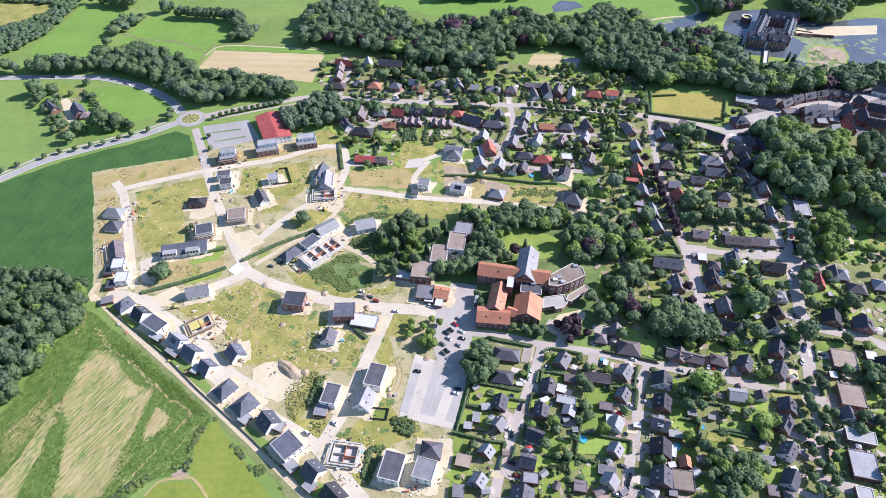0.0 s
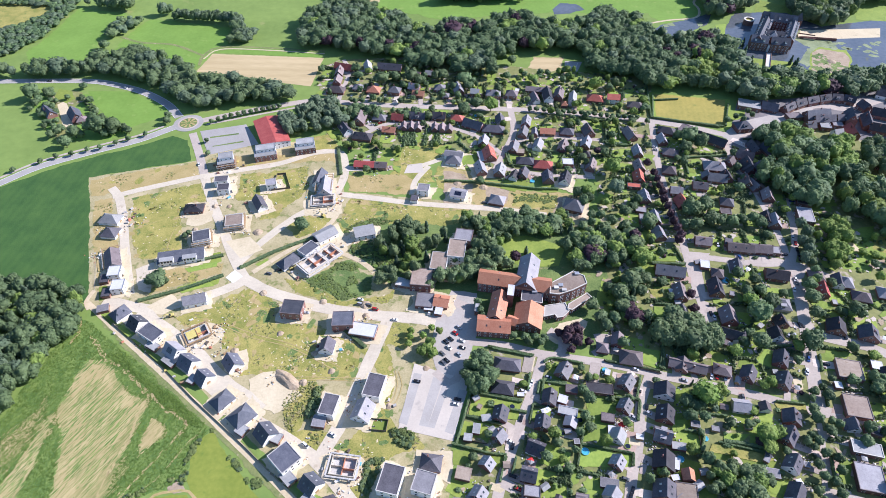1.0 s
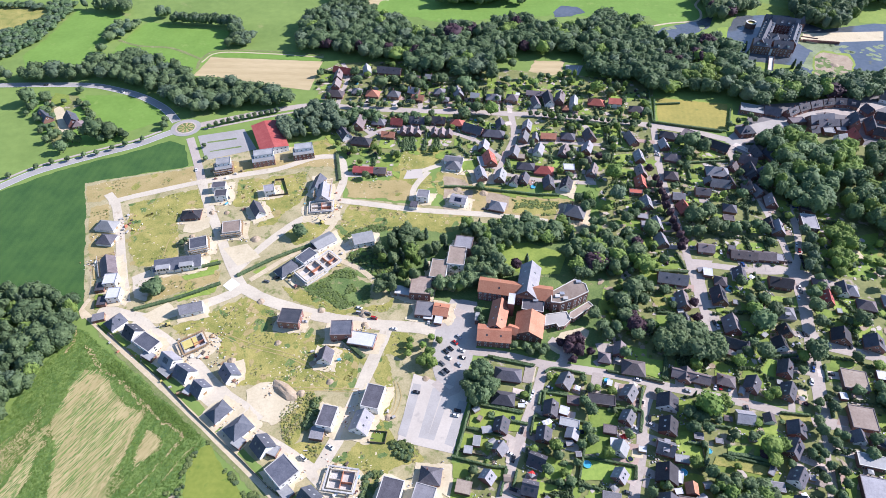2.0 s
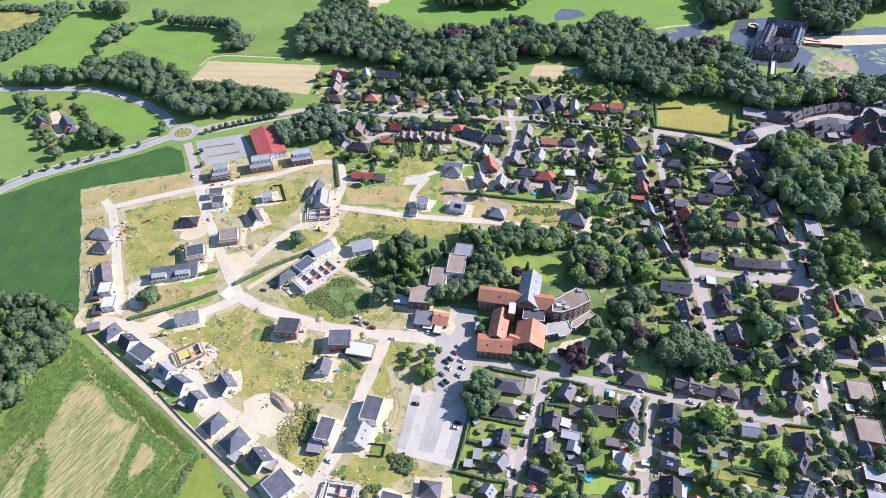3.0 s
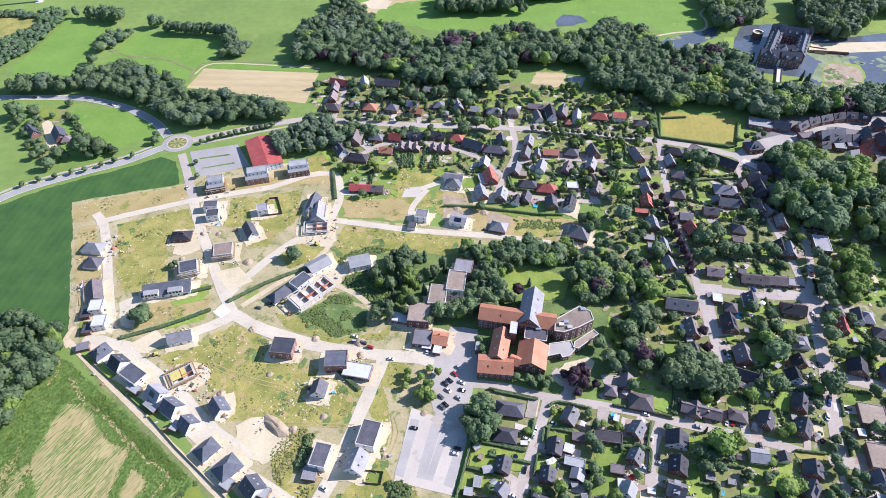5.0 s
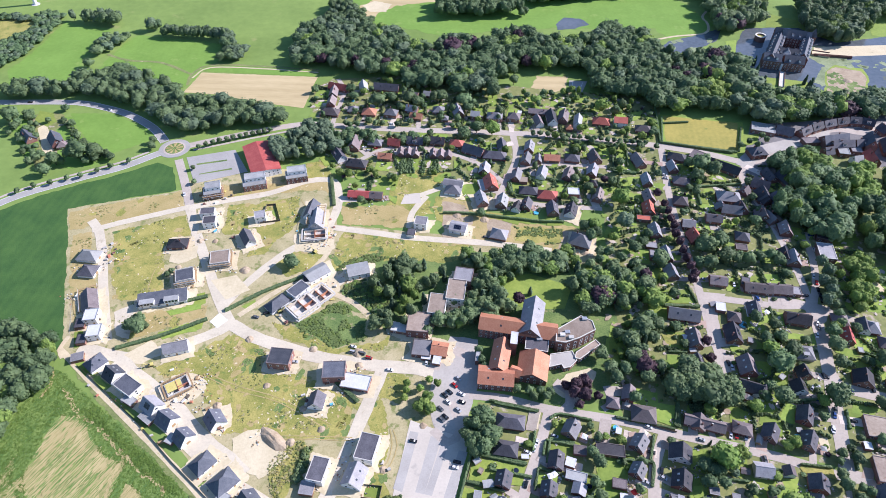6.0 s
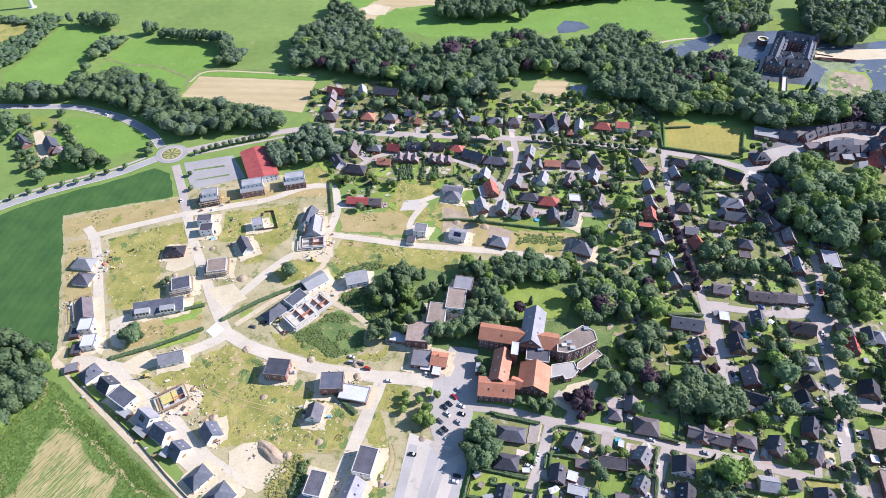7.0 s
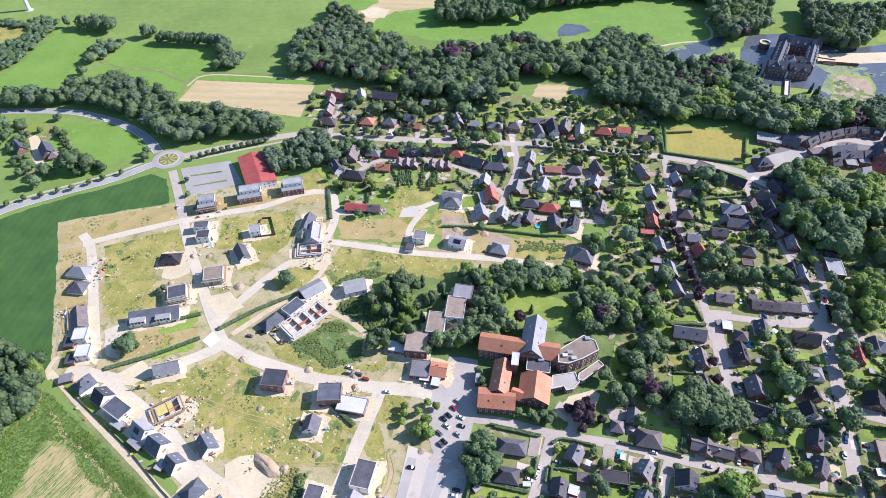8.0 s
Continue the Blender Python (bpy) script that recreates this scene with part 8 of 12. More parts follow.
house(48.3, 424.0, 77, 11.8, 8.8, "l", "k", "g", 2.9, 4.6, "v")
house(67.6, 420.2, 72, 9.9, 7.9, "d", "k", "g", 2.9, 4.1)
house(59.7, 417.2, 68, 8.0, 7.0, "d", "w", "g", 2.9, 3.7)
house(87.6, 414.6, -90, 11.7, 8.8, "d", "k", "g", 2.9, 4.6, "v")
house(102.0, 412.9, 73, 11.7, 8.8, "d", "w", "g", 2.9, 4.6, "v")
house(107.3, 435.2, -4, 9.2, 8.1, "w", "k", "f", 4.0, 0.0)
house(85.7, 432.7, -9, 15.5, 9.9, "r", "k", "h", 2.7, 4.0)
house(71.0, 438.0, -7, 14.8, 9.0, "d", "k", "h", 2.7, 3.6)
house(62.6, 457.2, 76, 12.6, 7.9, "g", "k", "g", 2.9, 4.1)
house(68.1, 451.9, -6, 6.7, 6.3, "u", "k", "f", 2.8, 0.0)
house(84.4, 460.4, 73, 12.3, 7.9, "g", "w", "g", 2.9, 4.1)
house(106.1, 458.2, 70, 12.5, 7.9, "v", "k", "g", 2.9, 4.1)
house(127.5, 463.3, 70, 12.7, 7.9, "g", "k", "g", 2.9, 4.1)
house(132.4, 481.2, -81, 12.1, 9.7, "b", "k", "g", 2.9, 5.0)
house(125.0, 447.6, -10, 7.4, 7.2, "d", "k", "h", 2.7, 2.9)
house(126.5, 431.1, 71, 12.5, 7.9, "v", "k", "g", 2.9, 4.1, "v")
house(329.0, 518.9, 33, 13.6, 8.0, "d", "k", "g", 4.2, 4.2, "D")
house(342.3, 525.9, 26, 12.7, 8.0, "d", "k", "g", 4.2, 4.2, "D")
house(355.9, 530.9, 18, 12.3, 8.0, "d", "k", "g", 4.2, 4.2, "d")
house(369.4, 534.5, 14, 11.7, 8.0, "d", "k", "g", 4.2, 4.2, "d")
house(382.0, 535.5, -6, 9.6, 8.0, "d", "k", "g", 4.2, 4.2, "d")
house(393.2, 532.4, -28, 10.0, 8.0, "d", "k", "g", 4.2, 4.2, "D")
house(294.1, 525.4, -20, 20.1, 13.3, "l", "k", "f", 4.0, 0.0)
house(311.7, 520.6, -23, 14.2, 9.6, "d", "k", "g", 2.9, 5.0)
house(275.0, 488.1, 7, 14.2, 11.2, "n", "k", "h", 5.0, 4.5, "d")
house(239.9, 468.1, -35, 26.6, 8.8, "d", "k", "g", 3.4, 4.6)
house(223.4, 482.9, -37, 14.5, 12.2, "b", "k", "f", 4.0, 0.0)
house(274.4, 456.0, -81, 13.7, 8.0, "d", "k", "g", 2.9, 4.2, "v")
house(286.8, 450.3, -73, 18.3, 9.6, "n", "k", "g", 3.4, 5.0, "v")
house(262.2, 444.8, -20, 13.9, 8.8, "d", "k", "g", 2.9, 4.6)
house(258.7, 428.0, -75, 13.8, 8.8, "d", "k", "g", 3.4, 4.6)
house(268.4, 421.4, 86, 18.5, 8.8, "n", "k", "g", 3.4, 4.6, "v")
house(399.3, 483.1, -21, 19.9, 9.6, "d", "k", "g", 4.2, 5.0)
house(412.7, 507.6, -24, 18.1, 9.6, "d", "k", "g", 4.2, 5.0)
house(402.1, 521.1, -72, 9.6, 8.8, "d", "k", "g", 4.2, 4.6)
house(431.2, 542.3, -28, 12.4, 8.0, "b", "w", "g", 4.2, 4.2)
house(228.7, 413.9, -11, 14.9, 8.8, "g", "k", "g", 2.9, 4.6)
house(255.9, 403.7, -70, 9.3, 8.8, "g", "k", "g", 2.9, 4.6)
house(349.1, 504.2, 9, 22.7, 11.2, "n", "k", "g", 5.1, 5.8)
house(353.3, 497.8, 5, 19.1, 8.0, "d", "k", "g", 5.1, 4.2, "D")
house(373.4, 499.5, 6, 17.1, 8.0, "d", "k", "g", 5.1, 4.2, "D")
house(377.8, 498.9, 75, 14.6, 9.0, "n", "k", "g", 7.0, 6.0)
house(351.6, 489.7, -11, 8.9, 9.2, "l", "k", "f", 4.0, 0.0)
house(363.8, 492.3, -11, 8.9, 9.2, "g", "k", "f", 4.0, 0.0)
house(356.9, 477.1, 11, 7.8, 8.0, "l", "w", "g", 4.0, 4.2)
house(370.5, 478.7, 87, 14.9, 9.6, "r", "k", "g", 4.2, 5.0)
house(392.9, 494.9, 73, 19.9, 9.6, "d", "k", "g", 4.2, 5.0)
house(329.3, 505.5, 7, 13.6, 8.2, "b", "k", "f", 4.0, 0.0)
house(300.0, 483.2, 33, 10.0, 8.0, "r", "k", "g", 3.0, 4.2)
house(336.1, 487.7, 11, 7.9, 9.0, "d", "k", "g", 5.0, 4.7)

# ---- the clinic, castle, church and market hall ----
clinic = tagged(new("clinic"), "large red-brick clinic with orange-tiled roofs and flat wings", "hospital")
house(49.7, 293.9, -11, 49.5, 13.0, "o", "k", "g", 9.0, 4.2, "v", parent=clinic)
house(37.0, 272.6, 77, 22.7, 11.0, "o", "k", "g", 7.0, 4.6, "v", parent=clinic)
house(33.4, 258.4, -6, 21.2, 13.0, "o", "k", "g", 6.3, 3.4, "v", parent=clinic)
house(45.8, 261.6, -22, 6.3, 7.0, "o", "k", "g", 6.0, 2.5, parent=clinic)
house(56.9, 265.8, 78, 18.5, 18.0, "o", "k", "g", 5.5, 5.2, parent=clinic)
house(59.3, 300.2, 77, 27.9, 13.5, "g", "k", "g", 10.0, 6.0, "v", parent=clinic)
house(60.9, 282.9, -10, 14.3, 14.0, "d", "k", "f", 8.0, 0.0, "a", parent=clinic)
house(46.0, 282.3, -10, 4.2, 9.2, "w", "k", "f", 12.5, 0.0, parent=clinic)
house(23.0, 274.0, -7, 2.5, 7.1, "l", "k", "f", 4.5, 0.0, "a", parent=clinic)
flat_block(clinic, [(73.6, 289.6), (90.9, 300.9), (97.8, 296.5), (98.6, 289.6), (87.5, 283.3), (78.2, 279.7), (72.1, 280.7)], 11.0, "rusty_roof")
flat_block(clinic, [(85.2, 276.8), (99.2, 286.6), (101.7, 282.9), (86.8, 271.7), (83.9, 272.7)], 4.4, "rusty_roof")
flat_block(clinic, [(68.9, 275.6), (83.1, 278.1), (84.9, 271.1), (80.0, 266.1), (76.0, 265.2), (74.9, 268.1), (67.0, 266.1)], 4.0, "bays")
for k, (bx, by) in enumerate([(77.0, 285.4), (80.3, 287.5), (82.1, 283.3), (92.9, 298.2)]):
    box("roof_plant", (bx - 1.6, bx + 1.6, by - 1.2, by + 1.2, 11.1, 12.3), "metal" if k % 2 else "concrete", clinic)
for bx, by in [(59.1, 287.0), (62.4, 284.4)]:
    box("roof_plant", (bx - 1.8, bx + 1.8, by - 1.3, by + 1.3, 8.1, 9.4), "metal", clinic)
apartment_house = tagged(new("apartment_house"), "three-storey brick apartment house with a white top floor", "apartment house")
house(-185.7, 435.0, 16, 13.6, 10.2, "l", "k", "f", 5.8, 0.0, parent=apartment_house)
house(-185.8, 438.1, 15, 11.7, 8.2, "l", "w", "f", 8.6, 0.0, parent=apartment_house)
apartment_house = tagged(new("apartment_house"), "three-storey brick apartment house with a white top floor", "apartment house")
house(-154.0, 446.0, 15, 18.4, 10.2, "l", "k", "f", 5.8, 0.0, parent=apartment_house)
house(-154.2, 450.0, 14, 16.4, 8.2, "l", "w", "f", 8.6, 0.0, parent=apartment_house)
apartment_house = tagged(new("apartment_house"), "three-storey brick apartment house with a white top floor", "apartment house")
house(-121.1, 455.6, 14, 17.3, 10.2, "l", "k", "f", 5.8, 0.0, parent=apartment_house)
house(-121.2, 458.9, 12, 15.3, 8.2, "l", "w", "f", 8.6, 0.0, parent=apartment_house)
castle = tagged(new("castle"), "moated brick castle with steep blue slate roofs and white dormers", "castle")
for cx, cy, turn, l, w, e, r in ((356.5, 667.5, 60, 62.0, 12.0, 9.5, 6.0), (382.5, 690.0, -20, 36.0, 12.0, 11.0, 6.5), (386.0, 662.0, 61, 46.0, 11.0, 9.5, 5.5),
                                 (343.5, 643.0, -15, 17.0, 12.0, 9.5, 5.5), (364.0, 637.5, -14, 19.0, 12.0, 9.5, 5.5), (366.0, 657.0, -18, 22.0, 13.0, 8.5, 4.5)):
    house(cx, cy, turn, l, w, "n", "k", "g", e, r, parent=castle)
    c, sn = math.cos(radians(turn)), math.sin(radians(turn))
    for k in range(int(l / 7)):
        u = (k + 0.5) / int(l / 7) * l - l / 2
        for side in (-1, 1):
            at = pose(cx + u * c - side * w * 0.34 * sn, cy + u * sn + side * w * 0.34 * c, e + r * 0.22, 0, 0, turn)
            part("dormer", mesh_of("dormer", *box_data(-0.9, 0.9, -1.1, 1.1, 0.0, 1.9), "white_wall"), castle, at=at)
            part("dormer_roof", mesh_of("dormer_roof", *roof_data("g", 1.9, 2.3, 1.9, 0.9, 0.15, 0.12), "blue_slate"), castle, at=at)
house(373.0, 689.5, -20, 4.0, 9.0, "n", "w", "g", 14.0, 5.0, "n", parent=castle)
house(396.0, 681.5, -20, 4.0, 8.0, "n", "w", "g", 13.0, 4.5, "n", parent=castle)
house(361.0, 650.0, 70, 4.0, 7.0, "n", "w", "g", 12.0, 4.0, "n", parent=castle)
house(403.5, 686.0, -20, 6.0, 6.0, "n", "k", "p", 13.5, 7.0, "n", parent=castle)
house(353.8, 637.0, -14, 4.0, 5.0, "l", "w", "f", 7.5, 0.0, "n", parent=castle)
church = tagged(new("church"), "brick church with pale grey-blue steep roofs", "church")
house(359.7, 395.8, -12, 30.1, 17.0, "l", "k", "g", 8.0, 8.0, parent=church)
house(353.0, 397.2, -8, 9.9, 13.3, "l", "k", "p", 6.0, 6.0, parent=church)
house(379.7, 429.4, -30, 19.6, 12.0, "g", "k", "g", 7.0, 6.0, "d", parent=church)
market_hall = tagged(new("market_hall"), "large hall with a bright red low-pitched roof", "hall")
house(-154.9, 478.8, -67, 43.1, 24.0, "r", "w", "g", 5.5, 2.2, parent=market_hall)
bastion = tagged(new("bastion"), "round brick bastion with a pale stone rim in the moat", "bastion")
bastion.matrix_basis = pose(354.1, 700.5, 0)
for low, high, outer, inner, stuff_, what in ((-0.3, 6.0, 5.6, 4.4, "brick", "drum"), (6.0, 6.4, 6.0, 4.2, "stone", "rim"), (-0.3, 5.0, 4.4, 0.0, "fallow", "fill")):
    ring = [(math.cos(i * math.pi / 14), math.sin(i * math.pi / 14)) for i in range(28)]
    v = [(a * r, b * r, z) for r, z in ((outer, low), (outer, high), (inner, high), (inner, low)) for a, b in ring]
    part(what, mesh_of(what, v, [(28 * k + i, 28 * k + (i + 1) % 28, 28 * ((k + 1) % 4) + (i + 1) % 28, 28 * ((k + 1) % 4) + i) for k in range(4) for i in range(28)], stuff_), bastion)
bridge = tagged(new("bridge"), "narrow pale stone footbridge over the moat", "bridge")
bridge.matrix_basis = pose(352.7, 630.1, 0, 0, 0, -113)
box("deck", (0, 31.4, -2.5, 2.5, -0.5, 1.2), "stone", bridge)
box("parapet", (0, 31.4, -2.7, -2.3, 1.2, 2.1), "brick", bridge)
box("parapet", (0, 31.4, 2.3, 2.7, 1.2, 2.1), "brick", bridge)
bridge = tagged(new("bridge"), "castle bridge with brick parapets", "bridge")
bridge.matrix_basis = pose(400.4, 670.5, 0, 0, 0, -20)
box("deck", (0, 17.6, -4.5, 4.5, -0.5, 1.5), "sand", bridge)
box("parapet", (0, 17.6, -4.7, -4.3, 1.5, 2.4), "brick", bridge)
box("parapet", (0, 17.6, 4.3, 4.7, 1.5, 2.4), "brick", bridge)
bridge = tagged(new("quay_wall"), "brick quay wall of the castle forecourt", "bridge")
bridge.matrix_basis = pose(400.7, 665.7, 0, 0, 0, -9)
box("deck", (0, 38.4, -0.8, 0.8, -0.5, 1.6), "brick", bridge)
box("parapet", (0, 38.4, -0.9, -0.6, 1.6, 2.5), "brick", bridge)
box("parapet", (0, 38.4, 0.6, 0.9, 1.6, 2.5), "brick", bridge)
turbine = tagged(new("wind_turbine_tower"), "white tapered steel wind turbine tower", "wind turbine")
turbine.matrix_basis = pose(-496.7, 794.8, 0)
ring = [(math.cos(i * math.pi / 12), math.sin(i * math.pi / 12)) for i in range(24)]
v = [(a * r, b * r, z) for r, z in ((2.3, -0.5), (1.9, 30.0), (1.3, 80.0)) for a, b in ring]
part("tower", mesh_of("tower", v, [(24 * k + i, 24 * k + (i + 1) % 24, 24 * k + 24 + (i + 1) % 24, 24 * k + 24 + i) for k in range(2) for i in range(24)] + [tuple(range(48, 72))], "white_paint"), turbine)
part("foundation", mesh_of("foundation", [(a * 5, b * 5, z) for z in (-0.3, 0.25) for a, b in ring], [(i, (i + 1) % 24, 24 + (i + 1) % 24, 24 + i) for i in range(24)] + [tuple(range(24, 48))], "concrete"), turbine)
roundabout = tagged(new("roundabout"), "roundabout with a planted gravel island", "roundabout", kind="structure")
roundabout.matrix_basis = pose(ROUND[0], ROUND[1], 0)
ring = [(math.cos(i * math.pi / 24), math.sin(i * math.pi / 24)) for i in range(48)]
for outer, inner, z, stuff_, what in ((13.6, 9.0, 0.19, "asphalt", "carriageway"), (9.6, 7.6, 0.21, "paving", "apron"), (7.9, 0.0, 0.34, "weeds", "island")):
    part(what, mesh_of(what, [(a * r, b * r, h) for r, h in ((inner, z), (outer, z), (outer, z - 0.3)) for a, b in ring],
                       [(48 * k + i, 48 * k + (i + 1) % 48, 48 * k + 48 + (i + 1) % 48, 48 * k + 48 + i) for k in range(2) for i in range(48)], stuff_), roundabout)
for i in range(9):
    a = i * 0.698 + 0.3
    part("gravel_bed", mesh_of("gravel_bed", [(math.cos(a + d) * r, math.sin(a + d) * r, z) for z in (0.3, 0.42) for d, r in ((-0.16, 1.6), (-0.14, 7.4), (0.2, 7.4), (0.2, 1.6))],
                               [(4, 5, 6, 7), (0, 1, 5, 4), (1, 2, 6, 5), (2, 3, 7, 6), (3, 0, 4, 7)], "dry"), roundabout)

# ---- houses under construction ----
shell(-55.1, 163.1, -8, 14.3, 11.0, "unfinished house of open pale walls inside a scaffold", 1, "c", "concrete")
shell(-160.9, 254.1, 33, 13.7, 10.0, "unfinished house with yellow formwork and pale walls", 1, "s", "timber", "yellow_board")
shell(-93.8, 315.2, 45, 16.2, 12.0, "unfinished flat block with orange brick walls and scaffold", 2, "c", "concrete")
shell(-84.1, 326.9, 47, 13.0, 12.0, "unfinished flat block with orange brick walls and scaffold", 1, "c", "concrete")
shell(-96.3, 386.9, 7, 16.4, 10.0, "unfinished house of pale walls inside a scaffold", 1, "c", "concrete")
scaffold(-161.0, 360.1, 11, 13.7, 12.0, 5.4)
scaffold(-181.7, 342.9, 17, 12.8, 11.0, 5.4)
scaffold(-97.8, 407.1, -88, 18.7, 11.0, 4.5)
scaffold(-185.8, 435.2, 16, 14.2, 10.0, 5.6)
scaffold(-243.1, 324.1, -65, 19.5, 10.0, 3.2)

# ---- single trees ----
tree(242.5, 577.0, 17, 15, "broad", "bright_leaf", where="behind the sports pitch")
tree(251.0, 571.0, 18, 17, "broad", "bright_leaf", where="behind the sports pitch")
tree(263.0, 570.0, 17, 16, "broad", "bright_leaf", where="behind the sports pitch")
tree(274.0, 567.0, 15, 13, "broad", "bright_leaf", where="behind the sports pitch")
tree(259.0, 583.0, 18, 16, "broad", "bright_leaf", where="behind the sports pitch")
tree(264.8, 618.1, 18, 15, "broad", "copper_leaf", where="in the park wood")
tree(11.4, 666.3, 19, 27, "broad", "copper_leaf", where="in the park wood")
tree(-57.1, 631.7, 17, 15, "broad", "copper_leaf", where="in the park wood")
tree(267.7, 612.1, 18, 15, "broad", "copper_leaf", where="in the park wood")
tree(49.8, 581.4, 16, 14, "broad", "leaf", where="before the park wood")
tree(-31.6, 571.6, 15, 16, "broad", "leaf", where="beside the town road")
tree(-61.9, 566.8, 14, 17, "broad", "leaf", where="beside the town road")
tree(150.6, 557.3, 14, 13, "broad", "bright_leaf", where="in a garden")
tree(91.2, 571.6, 9, 11, "broad", "bright_leaf", where="in a garden")
tree(-0.4, 576.5, 12, 14, "broad", "leaf", where="before the park wood")
tree(21.1, 568.7, 13, 17, "broad", "leaf", where="before the park wood")
tree(-430.1, 749.7, 14, 9, "broad", "grey_leaf", where="between pastures")
tree(-376.0, 749.7, 13, 8, "broad", "grey_leaf", where="between pastures")
tree(-381.9, 749.7, 13, 8, "broad", "grey_leaf", where="between pastures")
tree(319.0, 597.5, 17, 12, "cone", "needle", where="beside the moat")
tree(364.8, 594.5, 16, 12, "cone", "needle", where="beside the moat")
tree(-373.5, 418.3, 5.5, 5.0, "broad", "leaf", group="trees along the country road", where="on the road verge")
tree(-364.8, 426.1, 5.5, 5.0, "broad", "leaf", group="trees along the country road", where="on the road verge")
tree(-347.0, 438.0, 5.5, 5.0, "broad", "leaf", group="trees along the country road", where="on the road verge")
tree(-336.5, 444.6, 5.5, 5.0, "broad", "leaf", group="trees along the country road", where="on the road verge")
tree(-324.4, 448.7, 5.5, 5.0, "broad", "leaf", group="trees along the country road", where="on the road verge")
tree(-313.2, 454.6, 5.5, 5.0, "broad", "leaf", group="trees along the country road", where="on the road verge")
tree(-303.0, 457.9, 5.5, 5.0, "broad", "leaf", group="trees along the country road", where="on the road verge")
tree(-291.9, 464.8, 5.5, 5.0, "broad", "leaf", group="trees along the country road", where="on the road verge")
tree(-282.9, 471.0, 5.5, 5.0, "broad", "leaf", group="trees along the country road", where="on the road verge")
tree(-269.9, 478.1, 5.5, 5.0, "broad", "leaf", group="trees along the country road", where="on the road verge")
tree(-215.1, 498.3, 5.5, 5.0, "broad", "leaf", group="trees along the main road", where="on the road verge")
tree(-209.7, 502.0, 5.5, 5.0, "broad", "leaf", group="trees along the main road", where="on the road verge")
tree(-204.0, 504.9, 5.5, 5.0, "broad", "leaf", group="trees along the main road", where="on the road verge")
tree(-199.3, 507.8, 5.5, 5.0, "broad", "leaf", group="trees along the main road", where="on the road verge")
tree(-192.8, 509.7, 5.5, 5.0, "broad", "leaf", group="trees along the main road", where="on the road verge")
tree(-188.1, 512.6, 5.5, 5.0, "broad", "leaf", group="trees along the main road", where="on the road verge")
tree(-182.0, 514.6, 5.5, 5.0, "broad", "leaf", group="trees along the main road", where="on the road verge")
tree(-177.0, 516.5, 5.5, 5.0, "broad", "leaf", group="trees along the main road", where="on the road verge")
tree(-171.5, 518.5, 5.5, 5.0, "broad", "leaf", group="trees along the main road", where="on the road verge")
tree(-166.4, 520.5, 5.5, 5.0, "broad", "leaf", group="trees along the main road", where="on the road verge")
tree(-161.9, 522.5, 5.5, 5.0, "broad", "leaf", group="trees along the main road", where="on the road verge")
tree(-156.8, 524.5, 5.5, 5.0, "broad", "leaf", group="trees along the main road", where="on the road verge")
tree(-88.3, 533.6, 6.5, 6.0, "broad", "leaf", group="trees along the main road", where="on the road verge")
tree(-84.5, 531.8, 6.5, 6.0, "broad", "leaf", group="trees along the main road", where="on the road verge")
tree(-77.9, 532.7, 6.5, 6.0, "broad", "leaf", group="trees along the main road", where="on the road verge")
tree(-61.6, 533.6, 6.5, 6.0, "broad", "leaf", group="trees along the main road", where="on the road verge")
tree(-55.0, 533.5, 6.5, 6.0, "broad", "leaf", group="trees along the main road", where="on the road verge")
tree(-41.1, 532.6, 6.5, 6.0, "broad", "leaf", group="trees along the main road", where="on the road verge")
tree(-9.4, 533.5, 6.5, 6.0, "broad", "leaf", group="trees along the main road", where="on the road verge")
tree(10.0, 529.9, 6.5, 6.0, "broad", "leaf", group="trees along the main road", where="on the road verge")
tree(15.1, 529.9, 6.5, 6.0, "broad", "leaf", group="trees along the main road", where="on the road verge")
tree(25.4, 531.7, 6.5, 6.0, "broad", "leaf", group="trees along the main road", where="on the road verge")
tree(35.5, 529.9, 6.5, 6.0, "broad", "leaf", group="trees along the main road", where="on the road verge")
tree(82.8, 518.1, 6.0, 5.5, "broad", "leaf", group="trees along the main road", where="on the road verge")
tree(89.3, 518.1, 6.0, 5.5, "broad", "leaf", group="trees along the main road", where="on the road verge")
tree(96.1, 516.4, 6.0, 5.5, "broad", "leaf", group="trees along the main road", where="on the road verge")
tree(101.5, 515.6, 6.0, 5.5, "broad", "leaf", group="trees along the main road", where="on the road verge")
tree(108.4, 514.7, 6.0, 5.5, "broad", "leaf", group="trees along the main road", where="on the road verge")
tree(113.8, 513.9, 6.0, 5.5, "broad", "leaf", group="trees along the main road", where="on the road verge")
tree(119.7, 513.0, 6.0, 5.5, "broad", "leaf", group="trees along the main road", where="on the road verge")
tree(124.5, 512.2, 6.0, 5.5, "broad", "leaf", group="trees along the main road", where="on the road verge")
tree(130.9, 511.3, 6.0, 5.5, "broad", "leaf", group="trees along the main road", where="on the road verge")
tree(137.7, 510.5, 6.0, 5.5, "broad", "leaf", group="trees along the main road", where="on the road verge")
tree(143.0, 509.7, 6.0, 5.5, "broad", "leaf", group="trees along the main road", where="on the road verge")
tree(148.7, 508.0, 6.0, 5.5, "broad", "leaf", group="trees along the main road", where="on the road verge")
tree(154.5, 507.2, 6.0, 5.5, "broad", "leaf", group="trees along the main road", where="on the road verge")
tree(159.6, 505.5, 6.0, 5.5, "broad", "leaf", group="trees along the main road", where="on the road verge")
tree(164.5, 505.5, 6.0, 5.5, "broad", "leaf", group="trees along the main road", where="on the road verge")
